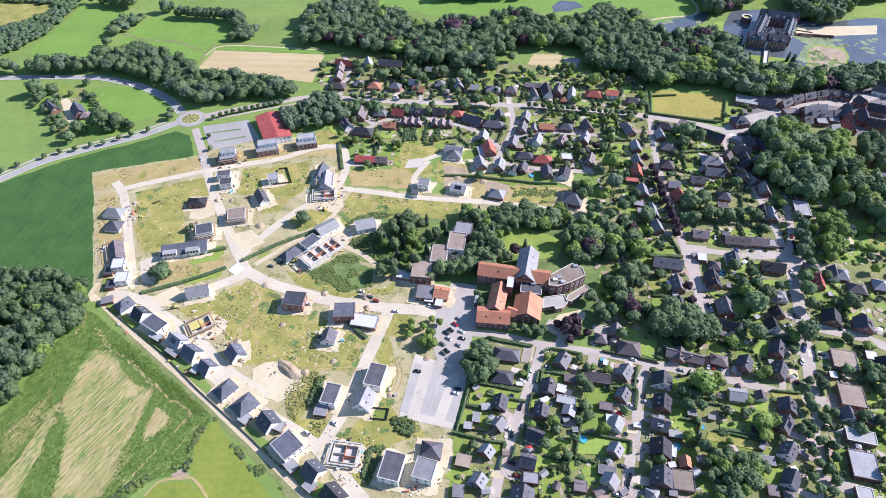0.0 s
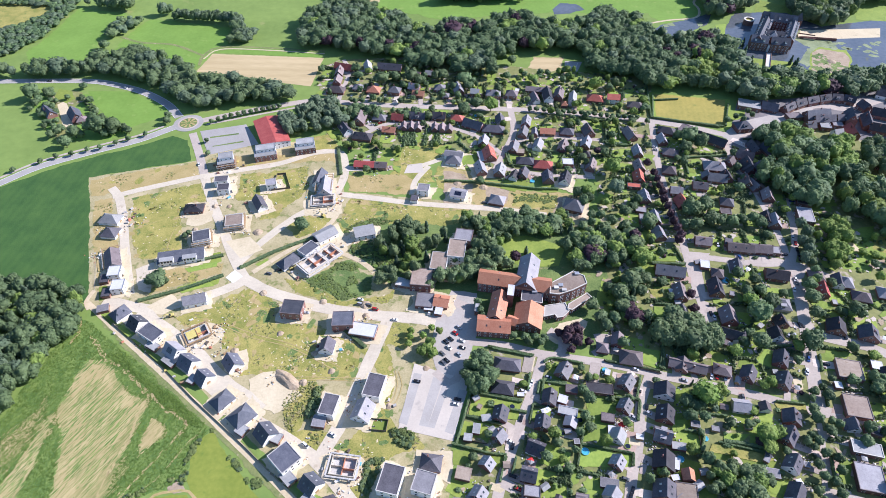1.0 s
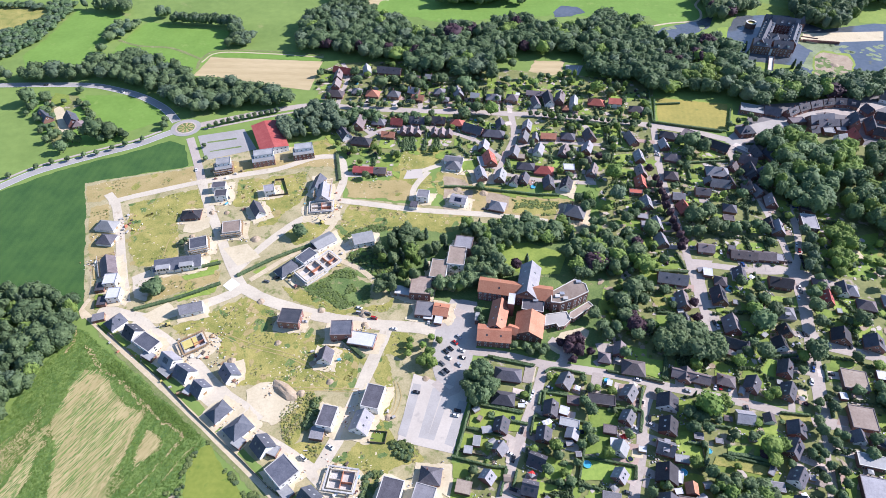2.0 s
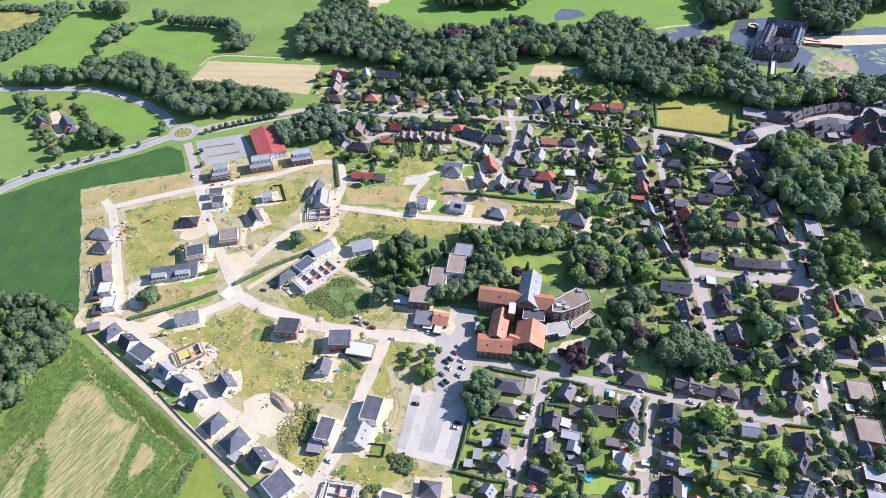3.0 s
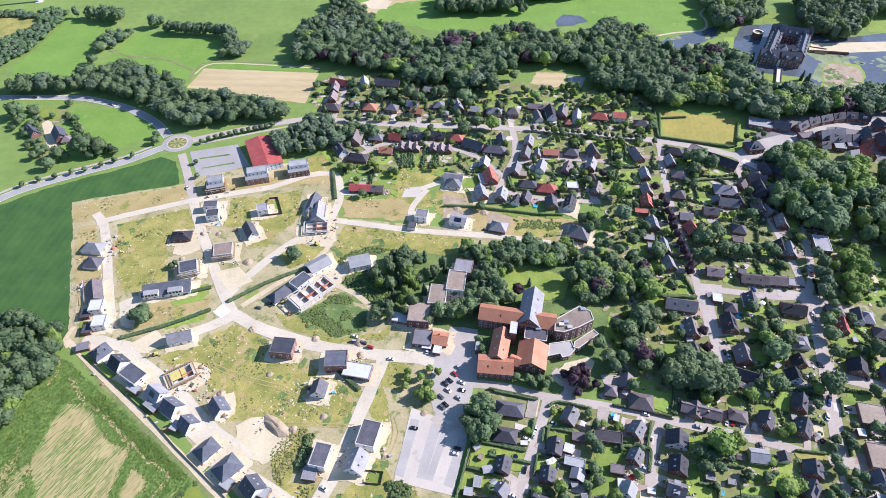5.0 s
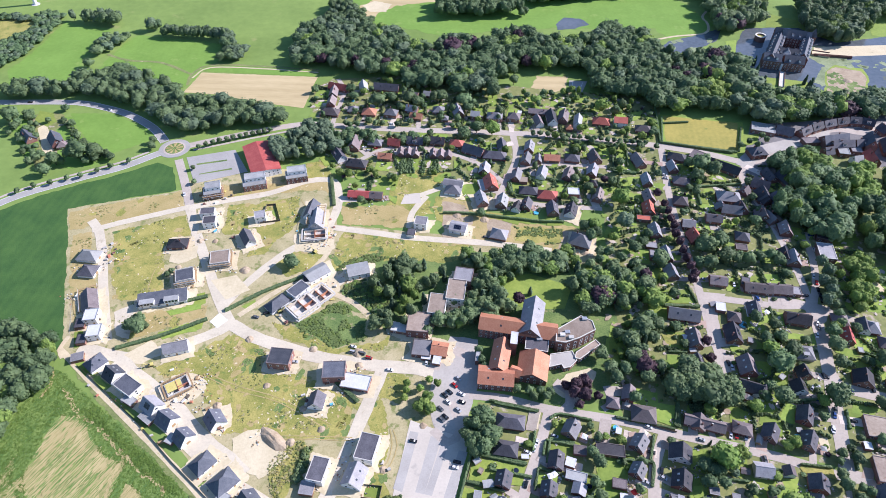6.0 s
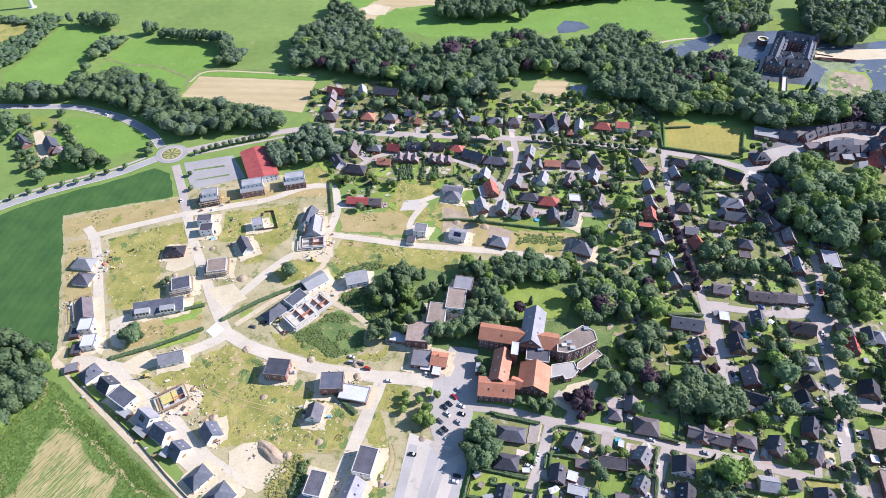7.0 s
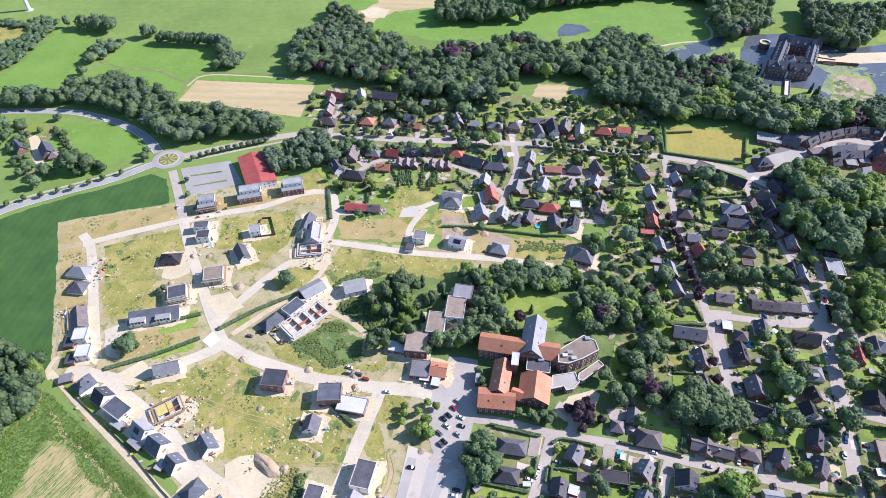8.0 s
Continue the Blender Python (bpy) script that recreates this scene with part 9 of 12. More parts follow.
tree(170.3, 504.7, 6.0, 5.5, "broad", "leaf", group="trees along the main road", where="on the road verge")
tree(176.0, 503.9, 6.0, 5.5, "broad", "leaf", group="trees along the main road", where="on the road verge")
tree(181.3, 503.0, 6.0, 5.5, "broad", "leaf", group="trees along the main road", where="on the road verge")
tree(189.9, 498.1, 6.0, 5.5, "broad", "leaf", group="trees along the main road", where="on the road verge")
tree(174.4, 432.8, 9.0, 7.0, "broad", "copper_leaf", group="copper trees along the lane", where="along the lane")
tree(176.6, 418.9, 9.0, 7.0, "broad", "copper_leaf", group="copper trees along the lane", where="along the lane")
tree(177.5, 410.6, 9.0, 7.0, "broad", "copper_leaf", group="copper trees along the lane", where="along the lane")
tree(177.4, 401.8, 9.0, 7.0, "broad", "copper_leaf", group="copper trees along the lane", where="along the lane")
tree(178.3, 393.9, 9.0, 7.0, "broad", "copper_leaf", group="copper trees along the lane", where="along the lane")
tree(177.1, 385.0, 9.0, 7.0, "broad", "copper_leaf", group="copper trees along the lane", where="along the lane")
tree(177.7, 376.3, 9.0, 7.0, "broad", "copper_leaf", group="copper trees along the lane", where="along the lane")
tree(177.8, 367.9, 9.0, 7.0, "broad", "copper_leaf", group="copper trees along the lane", where="along the lane")
tree(178.3, 359.6, 9.0, 7.0, "broad", "copper_leaf", group="copper trees along the lane", where="along the lane")
tree(178.8, 351.6, 9.0, 7.0, "broad", "copper_leaf", group="copper trees along the lane", where="along the lane")
tree(179.7, 343.8, 9.0, 7.0, "broad", "copper_leaf", group="copper trees along the lane", where="along the lane")
tree(176.6, 338.7, 9.0, 7.0, "broad", "copper_leaf", group="copper trees along the lane", where="along the lane")
tree(135.2, 450.1, 8.0, 7.0, "broad", "copper_leaf")
tree(170.7, 286.0, 8.0, 7.0, "broad", "copper_leaf")
tree(169.4, 272.8, 8.0, 7.0, "broad", "copper_leaf")
tree(126.1, 273.0, 10.0, 9.0, "broad", "copper_leaf")
tree(131.1, 265.1, 10.0, 9.0, "broad", "copper_leaf")
tree(116.6, 321.2, 10.0, 9.0, "broad", "copper_leaf")
tree(126.4, 328.4, 10.0, 9.0, "broad", "copper_leaf")
tree(52.8, 321.2, 10.0, 9.0, "broad", "copper_leaf")
tree(81.7, 252.9, 10.0, 9.0, "broad", "copper_leaf")
tree(87.1, 255.5, 10.0, 9.0, "broad", "copper_leaf")
tree(86.2, 246.3, 10.0, 9.0, "broad", "copper_leaf")
tree(79.9, 248.1, 10.0, 9.0, "broad", "copper_leaf")
tree(85.2, 254.4, 6.0, 5.0, "broad", "copper_leaf")
tree(75.1, 254.4, 6.0, 5.0, "broad", "copper_leaf")
tree(79.9, 248.3, 6.0, 5.0, "broad", "copper_leaf")
tree(212.7, 177.2, 7.0, 6.0, "broad", "leaf", where="in the avenue")
tree(213.6, 170.2, 7.0, 6.0, "broad", "leaf", where="in the avenue")
tree(206.9, 163.4, 7.0, 6.0, "broad", "leaf", where="in the avenue")
tree(207.2, 156.8, 7.0, 6.0, "broad", "leaf", where="in the avenue")
tree(200.7, 148.7, 7.0, 6.0, "broad", "leaf", where="in the avenue")
tree(201.7, 142.5, 7.0, 6.0, "broad", "leaf", where="in the avenue")
tree(219.4, 166.8, 7.0, 6.0, "broad", "leaf", where="in the avenue")
tree(218.0, 160.0, 7.0, 6.0, "broad", "leaf", where="in the avenue")
tree(212.0, 153.5, 7.0, 6.0, "broad", "leaf", where="in the avenue")
tree(212.3, 147.2, 7.0, 6.0, "broad", "leaf", where="in the avenue")
tree(208.0, 141.0, 7.0, 6.0, "broad", "leaf", where="in the avenue")
tree(222.3, 184.4, 7.0, 6.0, "broad", "leaf", where="in the avenue")
tree(228.8, 188.0, 7.0, 6.0, "broad", "leaf", where="in the avenue")
tree(206.2, 177.2, 7.0, 6.0, "broad", "leaf", where="in the avenue")
tree(300.5, 357.7, 12.0, 9.0, "broad", "bright_leaf", where="in the small park")
tree(299.8, 348.0, 12.0, 9.0, "broad", "bright_leaf", where="in the small park")
tree(292.2, 338.7, 12.0, 9.0, "broad", "bright_leaf", where="in the small park")
tree(292.4, 329.6, 12.0, 9.0, "broad", "bright_leaf", where="in the small park")
tree(286.4, 320.7, 12.0, 9.0, "broad", "bright_leaf", where="in the small park")
tree(298.6, 338.7, 12.0, 9.0, "broad", "bright_leaf", where="in the small park")
tree(292.9, 348.1, 12.0, 9.0, "broad", "bright_leaf", where="in the small park")
tree(284.0, 329.6, 12.0, 9.0, "broad", "bright_leaf", where="in the small park")
tree(282.2, 320.7, 12.0, 9.0, "broad", "bright_leaf", where="in the small park")
tree(273.0, 354.5, 12.0, 8.0, "broad", "grey_leaf", where="in the small park")
tree(273.4, 344.9, 12.0, 8.0, "broad", "grey_leaf", where="in the small park")
tree(266.3, 335.6, 12.0, 8.0, "broad", "grey_leaf", where="in the small park")
tree(268.1, 326.6, 12.0, 8.0, "broad", "grey_leaf", where="in the small park")
tree(261.6, 317.8, 12.0, 8.0, "broad", "grey_leaf", where="in the small park")
tree(-108.4, 355.3, 10.0, 13.0, "broad", "leaf", where="on the building plot")
tree(-200.5, 299.1, 11.0, 16.0, "broad", "leaf", where="on the plot edge")
tree(-206.8, 298.7, 6.0, 7.0, "broad", "leaf", where="on the plot edge")
tree(-195.7, 299.2, 6.0, 7.0, "broad", "leaf", where="on the plot edge")
tree(-193.1, 349.1, 5.0, 5.0, "broad", "leaf")
tree(-195.6, 346.0, 5.0, 5.0, "broad", "leaf")
tree(-9.9, 240.8, 8.0, 8.0, "broad", "bright_leaf", where="beside the parking lot")
tree(-8.1, 245.4, 8.0, 8.0, "broad", "bright_leaf", where="beside the parking lot")
tree(-13.1, 238.6, 8.0, 8.0, "broad", "bright_leaf", where="beside the parking lot")
tree(-6.6, 237.3, 8.0, 8.0, "broad", "bright_leaf", where="beside the parking lot")
tree(-21.2, 250.7, 6.0, 5.0, "broad", "bright_leaf", where="beside the parking lot")
tree(-22.1, 245.2, 6.0, 5.0, "broad", "bright_leaf", where="beside the parking lot")
tree(-21.0, 255.4, 6.0, 5.0, "broad", "bright_leaf", where="beside the parking lot")
tree(-12.7, 251.7, 6.0, 5.0, "broad", "bright_leaf", where="beside the parking lot")
tree(-2.3, 255.4, 6.0, 5.0, "broad", "bright_leaf", where="beside the parking lot")
tree(-7.2, 257.8, 6.0, 5.0, "broad", "bright_leaf", where="beside the parking lot")
tree(10.9, 328.4, 9.0, 8.0, "broad", "leaf")
tree(14.2, 322.5, 9.0, 8.0, "broad", "leaf")
tree(8.7, 319.5, 9.0, 8.0, "broad", "leaf")
tree(115.2, 244.9, 9.0, 8.0, "broad", "leaf")
tree(61.4, 328.3, 9.0, 7.0, "cone", "needle")
tree(92.5, 305.3, 9.0, 7.0, "cone", "needle")
tree(87.6, 299.7, 9.0, 7.0, "cone", "needle")
tree(109.0, 316.6, 9.0, 7.0, "cone", "needle")
tree(53.0, 249.8, 7.0, 6.0, "broad", "leaf", where="beside the clinic")
tree(59.7, 249.8, 7.0, 6.0, "broad", "leaf", where="beside the clinic")
tree(63.3, 246.1, 7.0, 6.0, "broad", "leaf", where="beside the clinic")
tree(45.4, 251.4, 7.0, 6.0, "broad", "leaf", where="beside the clinic")
tree(65.6, 249.1, 7.0, 6.0, "broad", "leaf", where="beside the clinic")
tree(55.3, 246.1, 7.0, 6.0, "broad", "leaf", where="beside the clinic")
tree(81.5, 255.9, 6.0, 6.0, "broad", "copper_leaf", where="in the clinic yard")
tree(89.0, 253.9, 6.0, 6.0, "broad", "copper_leaf", where="in the clinic yard")
tree(94.1, 246.3, 6.0, 6.0, "broad", "copper_leaf", where="in the clinic yard")
tree(76.6, 252.8, 6.0, 6.0, "broad", "copper_leaf", where="in the clinic yard")
tree(27.1, 267.0, 7.0, 6.0, "broad", "leaf", where="beside the clinic")
tree(29.5, 262.1, 7.0, 6.0, "broad", "leaf", where="beside the clinic")
tree(25.4, 272.0, 7.0, 6.0, "broad", "leaf", where="beside the clinic")
tree(23.8, 279.5, 7.0, 6.0, "broad", "leaf", where="beside the clinic")
tree(-211.6, 468.6, 5.0, 5.0, "broad", "leaf")
tree(-205.6, 449.7, 5.0, 5.0, "broad", "leaf")
tree(-391.2, 534.1, 9.0, 9.0, "broad", "leaf")
tree(-386.6, 542.4, 9.0, 9.0, "broad", "leaf")
tree(-391.7, 527.0, 9.0, 9.0, "broad", "leaf")
tree(-313.5, 482.6, 8.0, 8.0, "broad", "leaf", where="round the farmhouse")
tree(-306.3, 477.2, 8.0, 8.0, "broad", "leaf", where="round the farmhouse")
tree(-303.8, 484.4, 8.0, 8.0, "broad", "leaf", where="round the farmhouse")
tree(-291.5, 486.2, 8.0, 8.0, "broad", "leaf", where="round the farmhouse")
tree(-286.5, 482.6, 8.0, 8.0, "broad", "leaf", where="round the farmhouse")
tree(-326.2, 475.4, 8.0, 8.0, "broad", "leaf", where="round the farmhouse")
tree(-354.5, 475.4, 8.0, 8.0, "broad", "leaf", where="round the farmhouse")
tree(-349.8, 479.9, 8.0, 8.0, "broad", "leaf", where="round the farmhouse")
tree(-327.9, 512.8, 8.0, 8.0, "broad", "leaf", where="round the farmhouse")
tree(-341.2, 532.8, 8.0, 8.0, "broad", "leaf", where="round the farmhouse")
tree(-308.2, 489.0, 8.0, 8.0, "broad", "leaf", where="round the farmhouse")
tree(-299.5, 479.9, 8.0, 8.0, "broad", "leaf", where="round the farmhouse")
tree(-366.5, 539.7, 6.0, 6.0, "broad", "leaf", where="round the farmhouse")
tree(-374.5, 532.5, 6.0, 6.0, "broad", "leaf", where="round the farmhouse")
tree(-366.9, 490.6, 6.0, 6.0, "broad", "leaf", where="round the farmhouse")
tree(-340.8, 472.4, 6.0, 6.0, "broad", "leaf", where="round the farmhouse")
tree(-393.3, 519.4, 6.0, 6.0, "broad", "leaf", where="round the farmhouse")
tree(-382.7, 544.9, 6.0, 6.0, "broad", "leaf", where="round the farmhouse")
tree(-256.1, 498.3, 8.0, 8.0, "broad", "leaf", where="beside the road")
tree(-257.7, 506.9, 8.0, 8.0, "broad", "leaf", where="beside the road")
tree(97.9, 762.7, 12.0, 9.0, "broad", "leaf")
tree(93.6, 758.3, 12.0, 9.0, "broad", "leaf")
tree(328.4, 645.5, 12.0, 8.0, "cone", "needle", where="beside the moat")
tree(325.2, 628.6, 12.0, 8.0, "cone", "needle", where="beside the moat")
tree(365.8, 606.9, 12.0, 8.0, "cone", "needle", where="beside the moat")
tree(364.2, 596.5, 12.0, 8.0, "cone", "needle", where="beside the moat")
tree(111.5, 381.5, 12.0, 9.0, "broad", "leaf", where="at the garden end")
tree(108.6, 392.1, 12.0, 9.0, "broad", "leaf", where="at the garden end")
tree(116.6, 385.0, 12.0, 9.0, "broad", "leaf", where="at the garden end")
tree(-93.1, 766.2, 9.0, 9.0, "broad", "leaf")
tree(-96.9, 751.7, 9.0, 9.0, "broad", "leaf")
tree(-81.4, 744.6, 9.0, 9.0, "broad", "leaf")
tree(160.7, 256.8, 14.0, 14.0, "broad", "leaf")
tree(150.1, 259.2, 14.0, 14.0, "broad", "leaf")
tree(168.0, 249.8, 14.0, 14.0, "broad", "leaf")
tree(143.5, 247.5, 14.0, 14.0, "broad", "leaf")
tree(152.6, 247.5, 14.0, 14.0, "broad", "leaf")
tree(171.4, 242.9, 14.0, 14.0, "broad", "leaf")
tree(199.3, 252.1, 8.0, 8.0, "broad", "leaf")
tree(193.2, 245.2, 8.0, 8.0, "broad", "leaf")
tree(144.8, 202.7, 9.0, 9.0, "broad", "leaf")
tree(148.8, 198.8, 9.0, 9.0, "broad", "leaf")
tree(143.8, 193.1, 9.0, 9.0, "broad", "leaf")
tree(158.4, 202.7, 9.0, 9.0, "broad", "leaf")
tree(163.0, 206.6, 9.0, 9.0, "broad", "leaf")
tree(209.2, 305.1, 9.0, 9.0, "broad", "leaf")
tree(219.4, 299.6, 9.0, 9.0, "broad", "leaf")
tree(219.6, 288.9, 9.0, 9.0, "broad", "leaf")
tree(183.9, 178.7, 8.0, 9.0, "broad", "bright_leaf")
tree(191.7, 182.3, 8.0, 9.0, "broad", "bright_leaf")
tree(183.5, 173.4, 8.0, 9.0, "broad", "bright_leaf")
tree(239.9, 176.9, 8.0, 8.0, "broad", "leaf")
tree(245.8, 185.9, 8.0, 8.0, "broad", "leaf")
tree(253.8, 182.2, 8.0, 8.0, "broad", "leaf")
tree(262.9, 210.8, 8.0, 8.0, "broad", "leaf")
tree(264.1, 202.9, 8.0, 8.0, "broad", "leaf")
tree(16.3, 227.0, 10.0, 9.0, "broad", "leaf", where="beside the parking lot")
tree(21.8, 231.3, 10.0, 9.0, "broad", "leaf", where="beside the parking lot")
tree(17.8, 218.6, 10.0, 9.0, "broad", "leaf", where="beside the parking lot")
tree(23.2, 222.7, 10.0, 9.0, "broad", "leaf", where="beside the parking lot")
tree(24.5, 212.4, 10.0, 9.0, "broad", "leaf", where="beside the parking lot")
tree(19.2, 210.4, 10.0, 9.0, "broad", "leaf", where="beside the parking lot")
tree(14.3, 220.6, 10.0, 9.0, "broad", "leaf", where="beside the parking lot")
tree(104.8, 265.7, 10.0, 10.0, "broad", "leaf")
tree(107.3, 258.5, 10.0, 10.0, "broad", "leaf")
tree(114.0, 264.2, 10.0, 10.0, "broad", "leaf")
tree(100.8, 275.7, 10.0, 10.0, "broad", "leaf")
tree(126.4, 278.2, 10.0, 10.0, "broad", "leaf")
tree(136.5, 288.5, 10.0, 10.0, "broad", "leaf")
tree(138.1, 304.7, 10.0, 10.0, "broad", "leaf")
tree(135.2, 265.7, 10.0, 10.0, "broad", "leaf")
tree(126.1, 258.5, 10.0, 10.0, "broad", "leaf")
tree(-36.3, 348.4, 12.0, 9.0, "cone", "needle", where="beside the clinic")
tree(-29.9, 351.6, 12.0, 9.0, "cone", "needle", where="beside the clinic")
tree(-12.6, 352.8, 12.0, 9.0, "cone", "needle", where="beside the clinic")
tree(-20.7, 332.9, 12.0, 9.0, "cone", "needle", where="beside the clinic")
tree(-12.0, 321.0, 12.0, 9.0, "cone", "needle", where="beside the clinic")
tree(-5.9, 335.9, 12.0, 9.0, "cone", "needle", where="beside the clinic")
tree(2.4, 302.6, 9.0, 8.0, "broad", "leaf", where="beside the clinic")
tree(6.4, 299.8, 9.0, 8.0, "broad", "leaf", where="beside the clinic")
tree(12.6, 305.3, 9.0, 8.0, "broad", "leaf", where="beside the clinic")
tree(18.6, 302.6, 9.0, 8.0, "broad", "leaf", where="beside the clinic")
tree(-9.6, 294.4, 9.0, 8.0, "broad", "leaf", where="beside the clinic")
tree(230.4, 213.0, 5.5, 5.0, "broad", "leaf", where="along the street")
tree(238.5, 219.0, 5.5, 5.0, "broad", "leaf", where="along the street")
tree(221.0, 205.5, 5.5, 5.0, "broad", "leaf", where="along the street")
tree(264.5, 214.1, 8.0, 8.0, "broad", "leaf")
tree(269.3, 217.0, 8.0, 8.0, "broad", "leaf")
tree(250.1, 217.0, 8.0, 8.0, "broad", "leaf")
tree(268.1, 210.8, 8.0, 8.0, "broad", "leaf")
tree(261.4, 241.5, 8.0, 8.0, "broad", "leaf")
tree(72.4, 606.8, 12.0, 10.0, "broad", "leaf", where="behind the houses")
tree(171.0, 560.6, 12.0, 10.0, "broad", "leaf", where="behind the houses")
tree(163.3, 549.8, 12.0, 10.0, "broad", "leaf", where="behind the houses")
tree(54.0, 549.9, 12.0, 10.0, "broad", "leaf", where="behind the houses")
tree(-48.2, 572.0, 12.0, 10.0, "broad", "leaf", where="behind the houses")
tree(-25.0, 566.4, 12.0, 10.0, "broad", "leaf", where="behind the houses")
tree(-7.9, 574.2, 12.0, 10.0, "broad", "leaf", where="behind the houses")
tree(272.1, 333.3, 9.0, 7.0, "broad", "leaf", where="along the street")
tree(270.9, 324.6, 9.0, 7.0, "broad", "leaf", where="along the street")
tree(266.1, 316.1, 9.0, 7.0, "broad", "leaf", where="along the street")
tree(265.1, 307.9, 9.0, 7.0, "broad", "leaf", where="along the street")
tree(263.3, 299.9, 9.0, 7.0, "broad", "leaf", where="along the street")
tree(291.3, 338.7, 10.0, 9.0, "broad", "bright_leaf", where="in the small park")
tree(292.3, 331.6, 10.0, 9.0, "broad", "bright_leaf", where="in the small park")
tree(285.7, 324.1, 10.0, 9.0, "broad", "bright_leaf", where="in the small park")
tree(288.8, 320.1, 10.0, 9.0, "broad", "bright_leaf", where="in the small park")
tree(282.3, 312.9, 10.0, 9.0, "broad", "bright_leaf", where="in the small park")
tree(293.9, 326.9, 10.0, 9.0, "broad", "bright_leaf", where="in the small park")
tree(252.9, 447.5, 8.0, 7.0, "broad", "leaf", where="behind the houses")
tree(250.2, 427.8, 8.0, 7.0, "broad", "leaf", where="behind the houses")
tree(249.9, 412.7, 8.0, 7.0, "broad", "leaf", where="behind the houses")
tree(274.1, 504.5, 7.0, 6.0, "broad", "leaf", where="beside the old street")
tree(279.5, 499.2, 7.0, 6.0, "broad", "leaf", where="beside the old street")
tree(290.5, 507.2, 7.0, 6.0, "broad", "leaf", where="beside the old street")
tree(264.2, 499.2, 7.0, 6.0, "broad", "leaf", where="beside the old street")
tree(288.6, 513.5, 7.0, 6.0, "broad", "leaf", where="beside the old street")
heap(413.6, 613.7, 5.0, 1.2, "soil", "round planted mound in the castle garden")
tree(193.9, 370.0, 16.0, 16.5, "broad", "leaf", where="in a garden")
tree(205.6, 374.7, 15.5, 14.7, "broad", "leaf", where="in a garden")
tree(205.6, 359.4, 14.2, 13.5, "broad", "leaf", where="in a garden")
tree(192.6, 354.2, 11.9, 11.4, "broad", "leaf", where="in a garden")
tree(185.3, 354.8, 9.9, 9.4, "broad", "leaf", where="in a garden")
tree(213.5, 359.4, 11.2, 10.7, "broad", "leaf", where="in a garden")
tree(222.0, 358.1, 11.2, 10.7, "broad", "leaf", where="in a garden")
tree(230.4, 360.7, 10.3, 9.8, "broad", "leaf", where="in a garden")
tree(239.3, 362.0, 10.4, 9.9, "broad", "leaf", where="in a garden")
tree(243.6, 356.8, 10.4, 9.9, "broad", "leaf", where="in a garden")
tree(142.2, 370.0, 10.8, 10.3, "broad", "leaf", where="in a garden")
tree(136.1, 352.9, 10.5, 10.0, "cone", "needle", where="in a garden")
tree(138.5, 326.9, 13.0, 12.3, "broad", "bright_leaf", where="in a garden")
tree(143.7, 319.9, 11.0, 10.5, "broad", "bright_leaf", where="in a garden")
tree(126.6, 293.1, 8.8, 8.3, "cone", "needle", where="in a garden")
tree(140.6, 298.5, 11.6, 11.0, "broad", "leaf", where="in a garden")
tree(125.5, 265.0, 13.5, 12.8, "broad", "copper_leaf", where="in a garden")
tree(136.5, 262.5, 12.0, 6.4, "column", "needle", where="in a garden")
tree(209.8, 267.4, 16.0, 17.2, "broad", "leaf", where="in a garden")
tree(221.5, 276.4, 13.9, 13.2, "broad", "leaf", where="in a garden")
tree(209.0, 278.5, 11.9, 11.3, "broad", "bright_leaf", where="in a garden")
tree(155.8, 205.6, 16.0, 16.0, "broad", "bright_leaf", where="in a garden")
tree(165.8, 208.8, 10.5, 10.0, "broad", "bright_leaf", where="in a garden")
tree(203.0, 243.8, 13.1, 12.5, "broad", "leaf", where="in a garden")
tree(234.8, 243.8, 16.0, 15.5, "broad", "leaf", where="in a garden")
tree(252.1, 282.6, 11.5, 11.0, "broad", "leaf", where="in a garden")
tree(249.4, 268.4, 10.4, 9.9, "broad", "leaf", where="in a garden")
tree(254.8, 293.1, 10.7, 10.2, "broad", "leaf", where="in a garden")
tree(277.0, 271.4, 11.7, 11.1, "broad", "leaf", where="in a garden")
tree(185.1, 238.4, 9.4, 8.9, "broad", "bright_leaf", where="in a garden")
tree(219.2, 467.5, 16.0, 17.8, "broad", "leaf", where="in a garden")
tree(227.0, 458.9, 15.1, 14.4, "broad", "leaf", where="in a garden")
tree(212.2, 452.9, 12.6, 12.0, "broad", "leaf", where="in a garden")
tree(241.9, 399.5, 9.8, 9.4, "broad", "leaf", where="in a garden")
tree(116.0, 392.3, 13.0, 11.5, "broad", "bright_leaf", where="in a garden")
tree(139.9, 395.9, 15.3, 14.6, "broad", "grey_leaf", where="in a garden")
tree(142.4, 423.7, 15.9, 15.2, "broad", "bright_leaf", where="in a garden")
tree(140.9, 447.9, 8.8, 8.3, "broad", "leaf", where="in a garden")
tree(212.2, 471.9, 10.5, 10.0, "broad", "leaf", where="in a garden")
tree(30.4, 408.4, 9.0, 8.6, "broad", "leaf", where="in a garden")
tree(19.5, 513.8, 12.8, 12.2, "broad", "leaf", where="in a garden")
tree(45.8, 518.7, 15.3, 14.6, "broad", "bright_leaf", where="in a garden")
tree(31.8, 522.7, 13.0, 12.4, "broad", "leaf", where="in a garden")
tree(-314.2, 482.7, 19.5, 20.5, "broad", "leaf", where="in the farm garden")
tree(-300.2, 484.5, 15.9, 16.8, "broad", "leaf", where="in the farm garden")
tree(-332.1, 475.5, 13.8, 14.6, "broad", "leaf", where="in the farm garden")
tree(-334.5, 461.4, 11.4, 12.0, "broad", "leaf", where="in the farm garden")
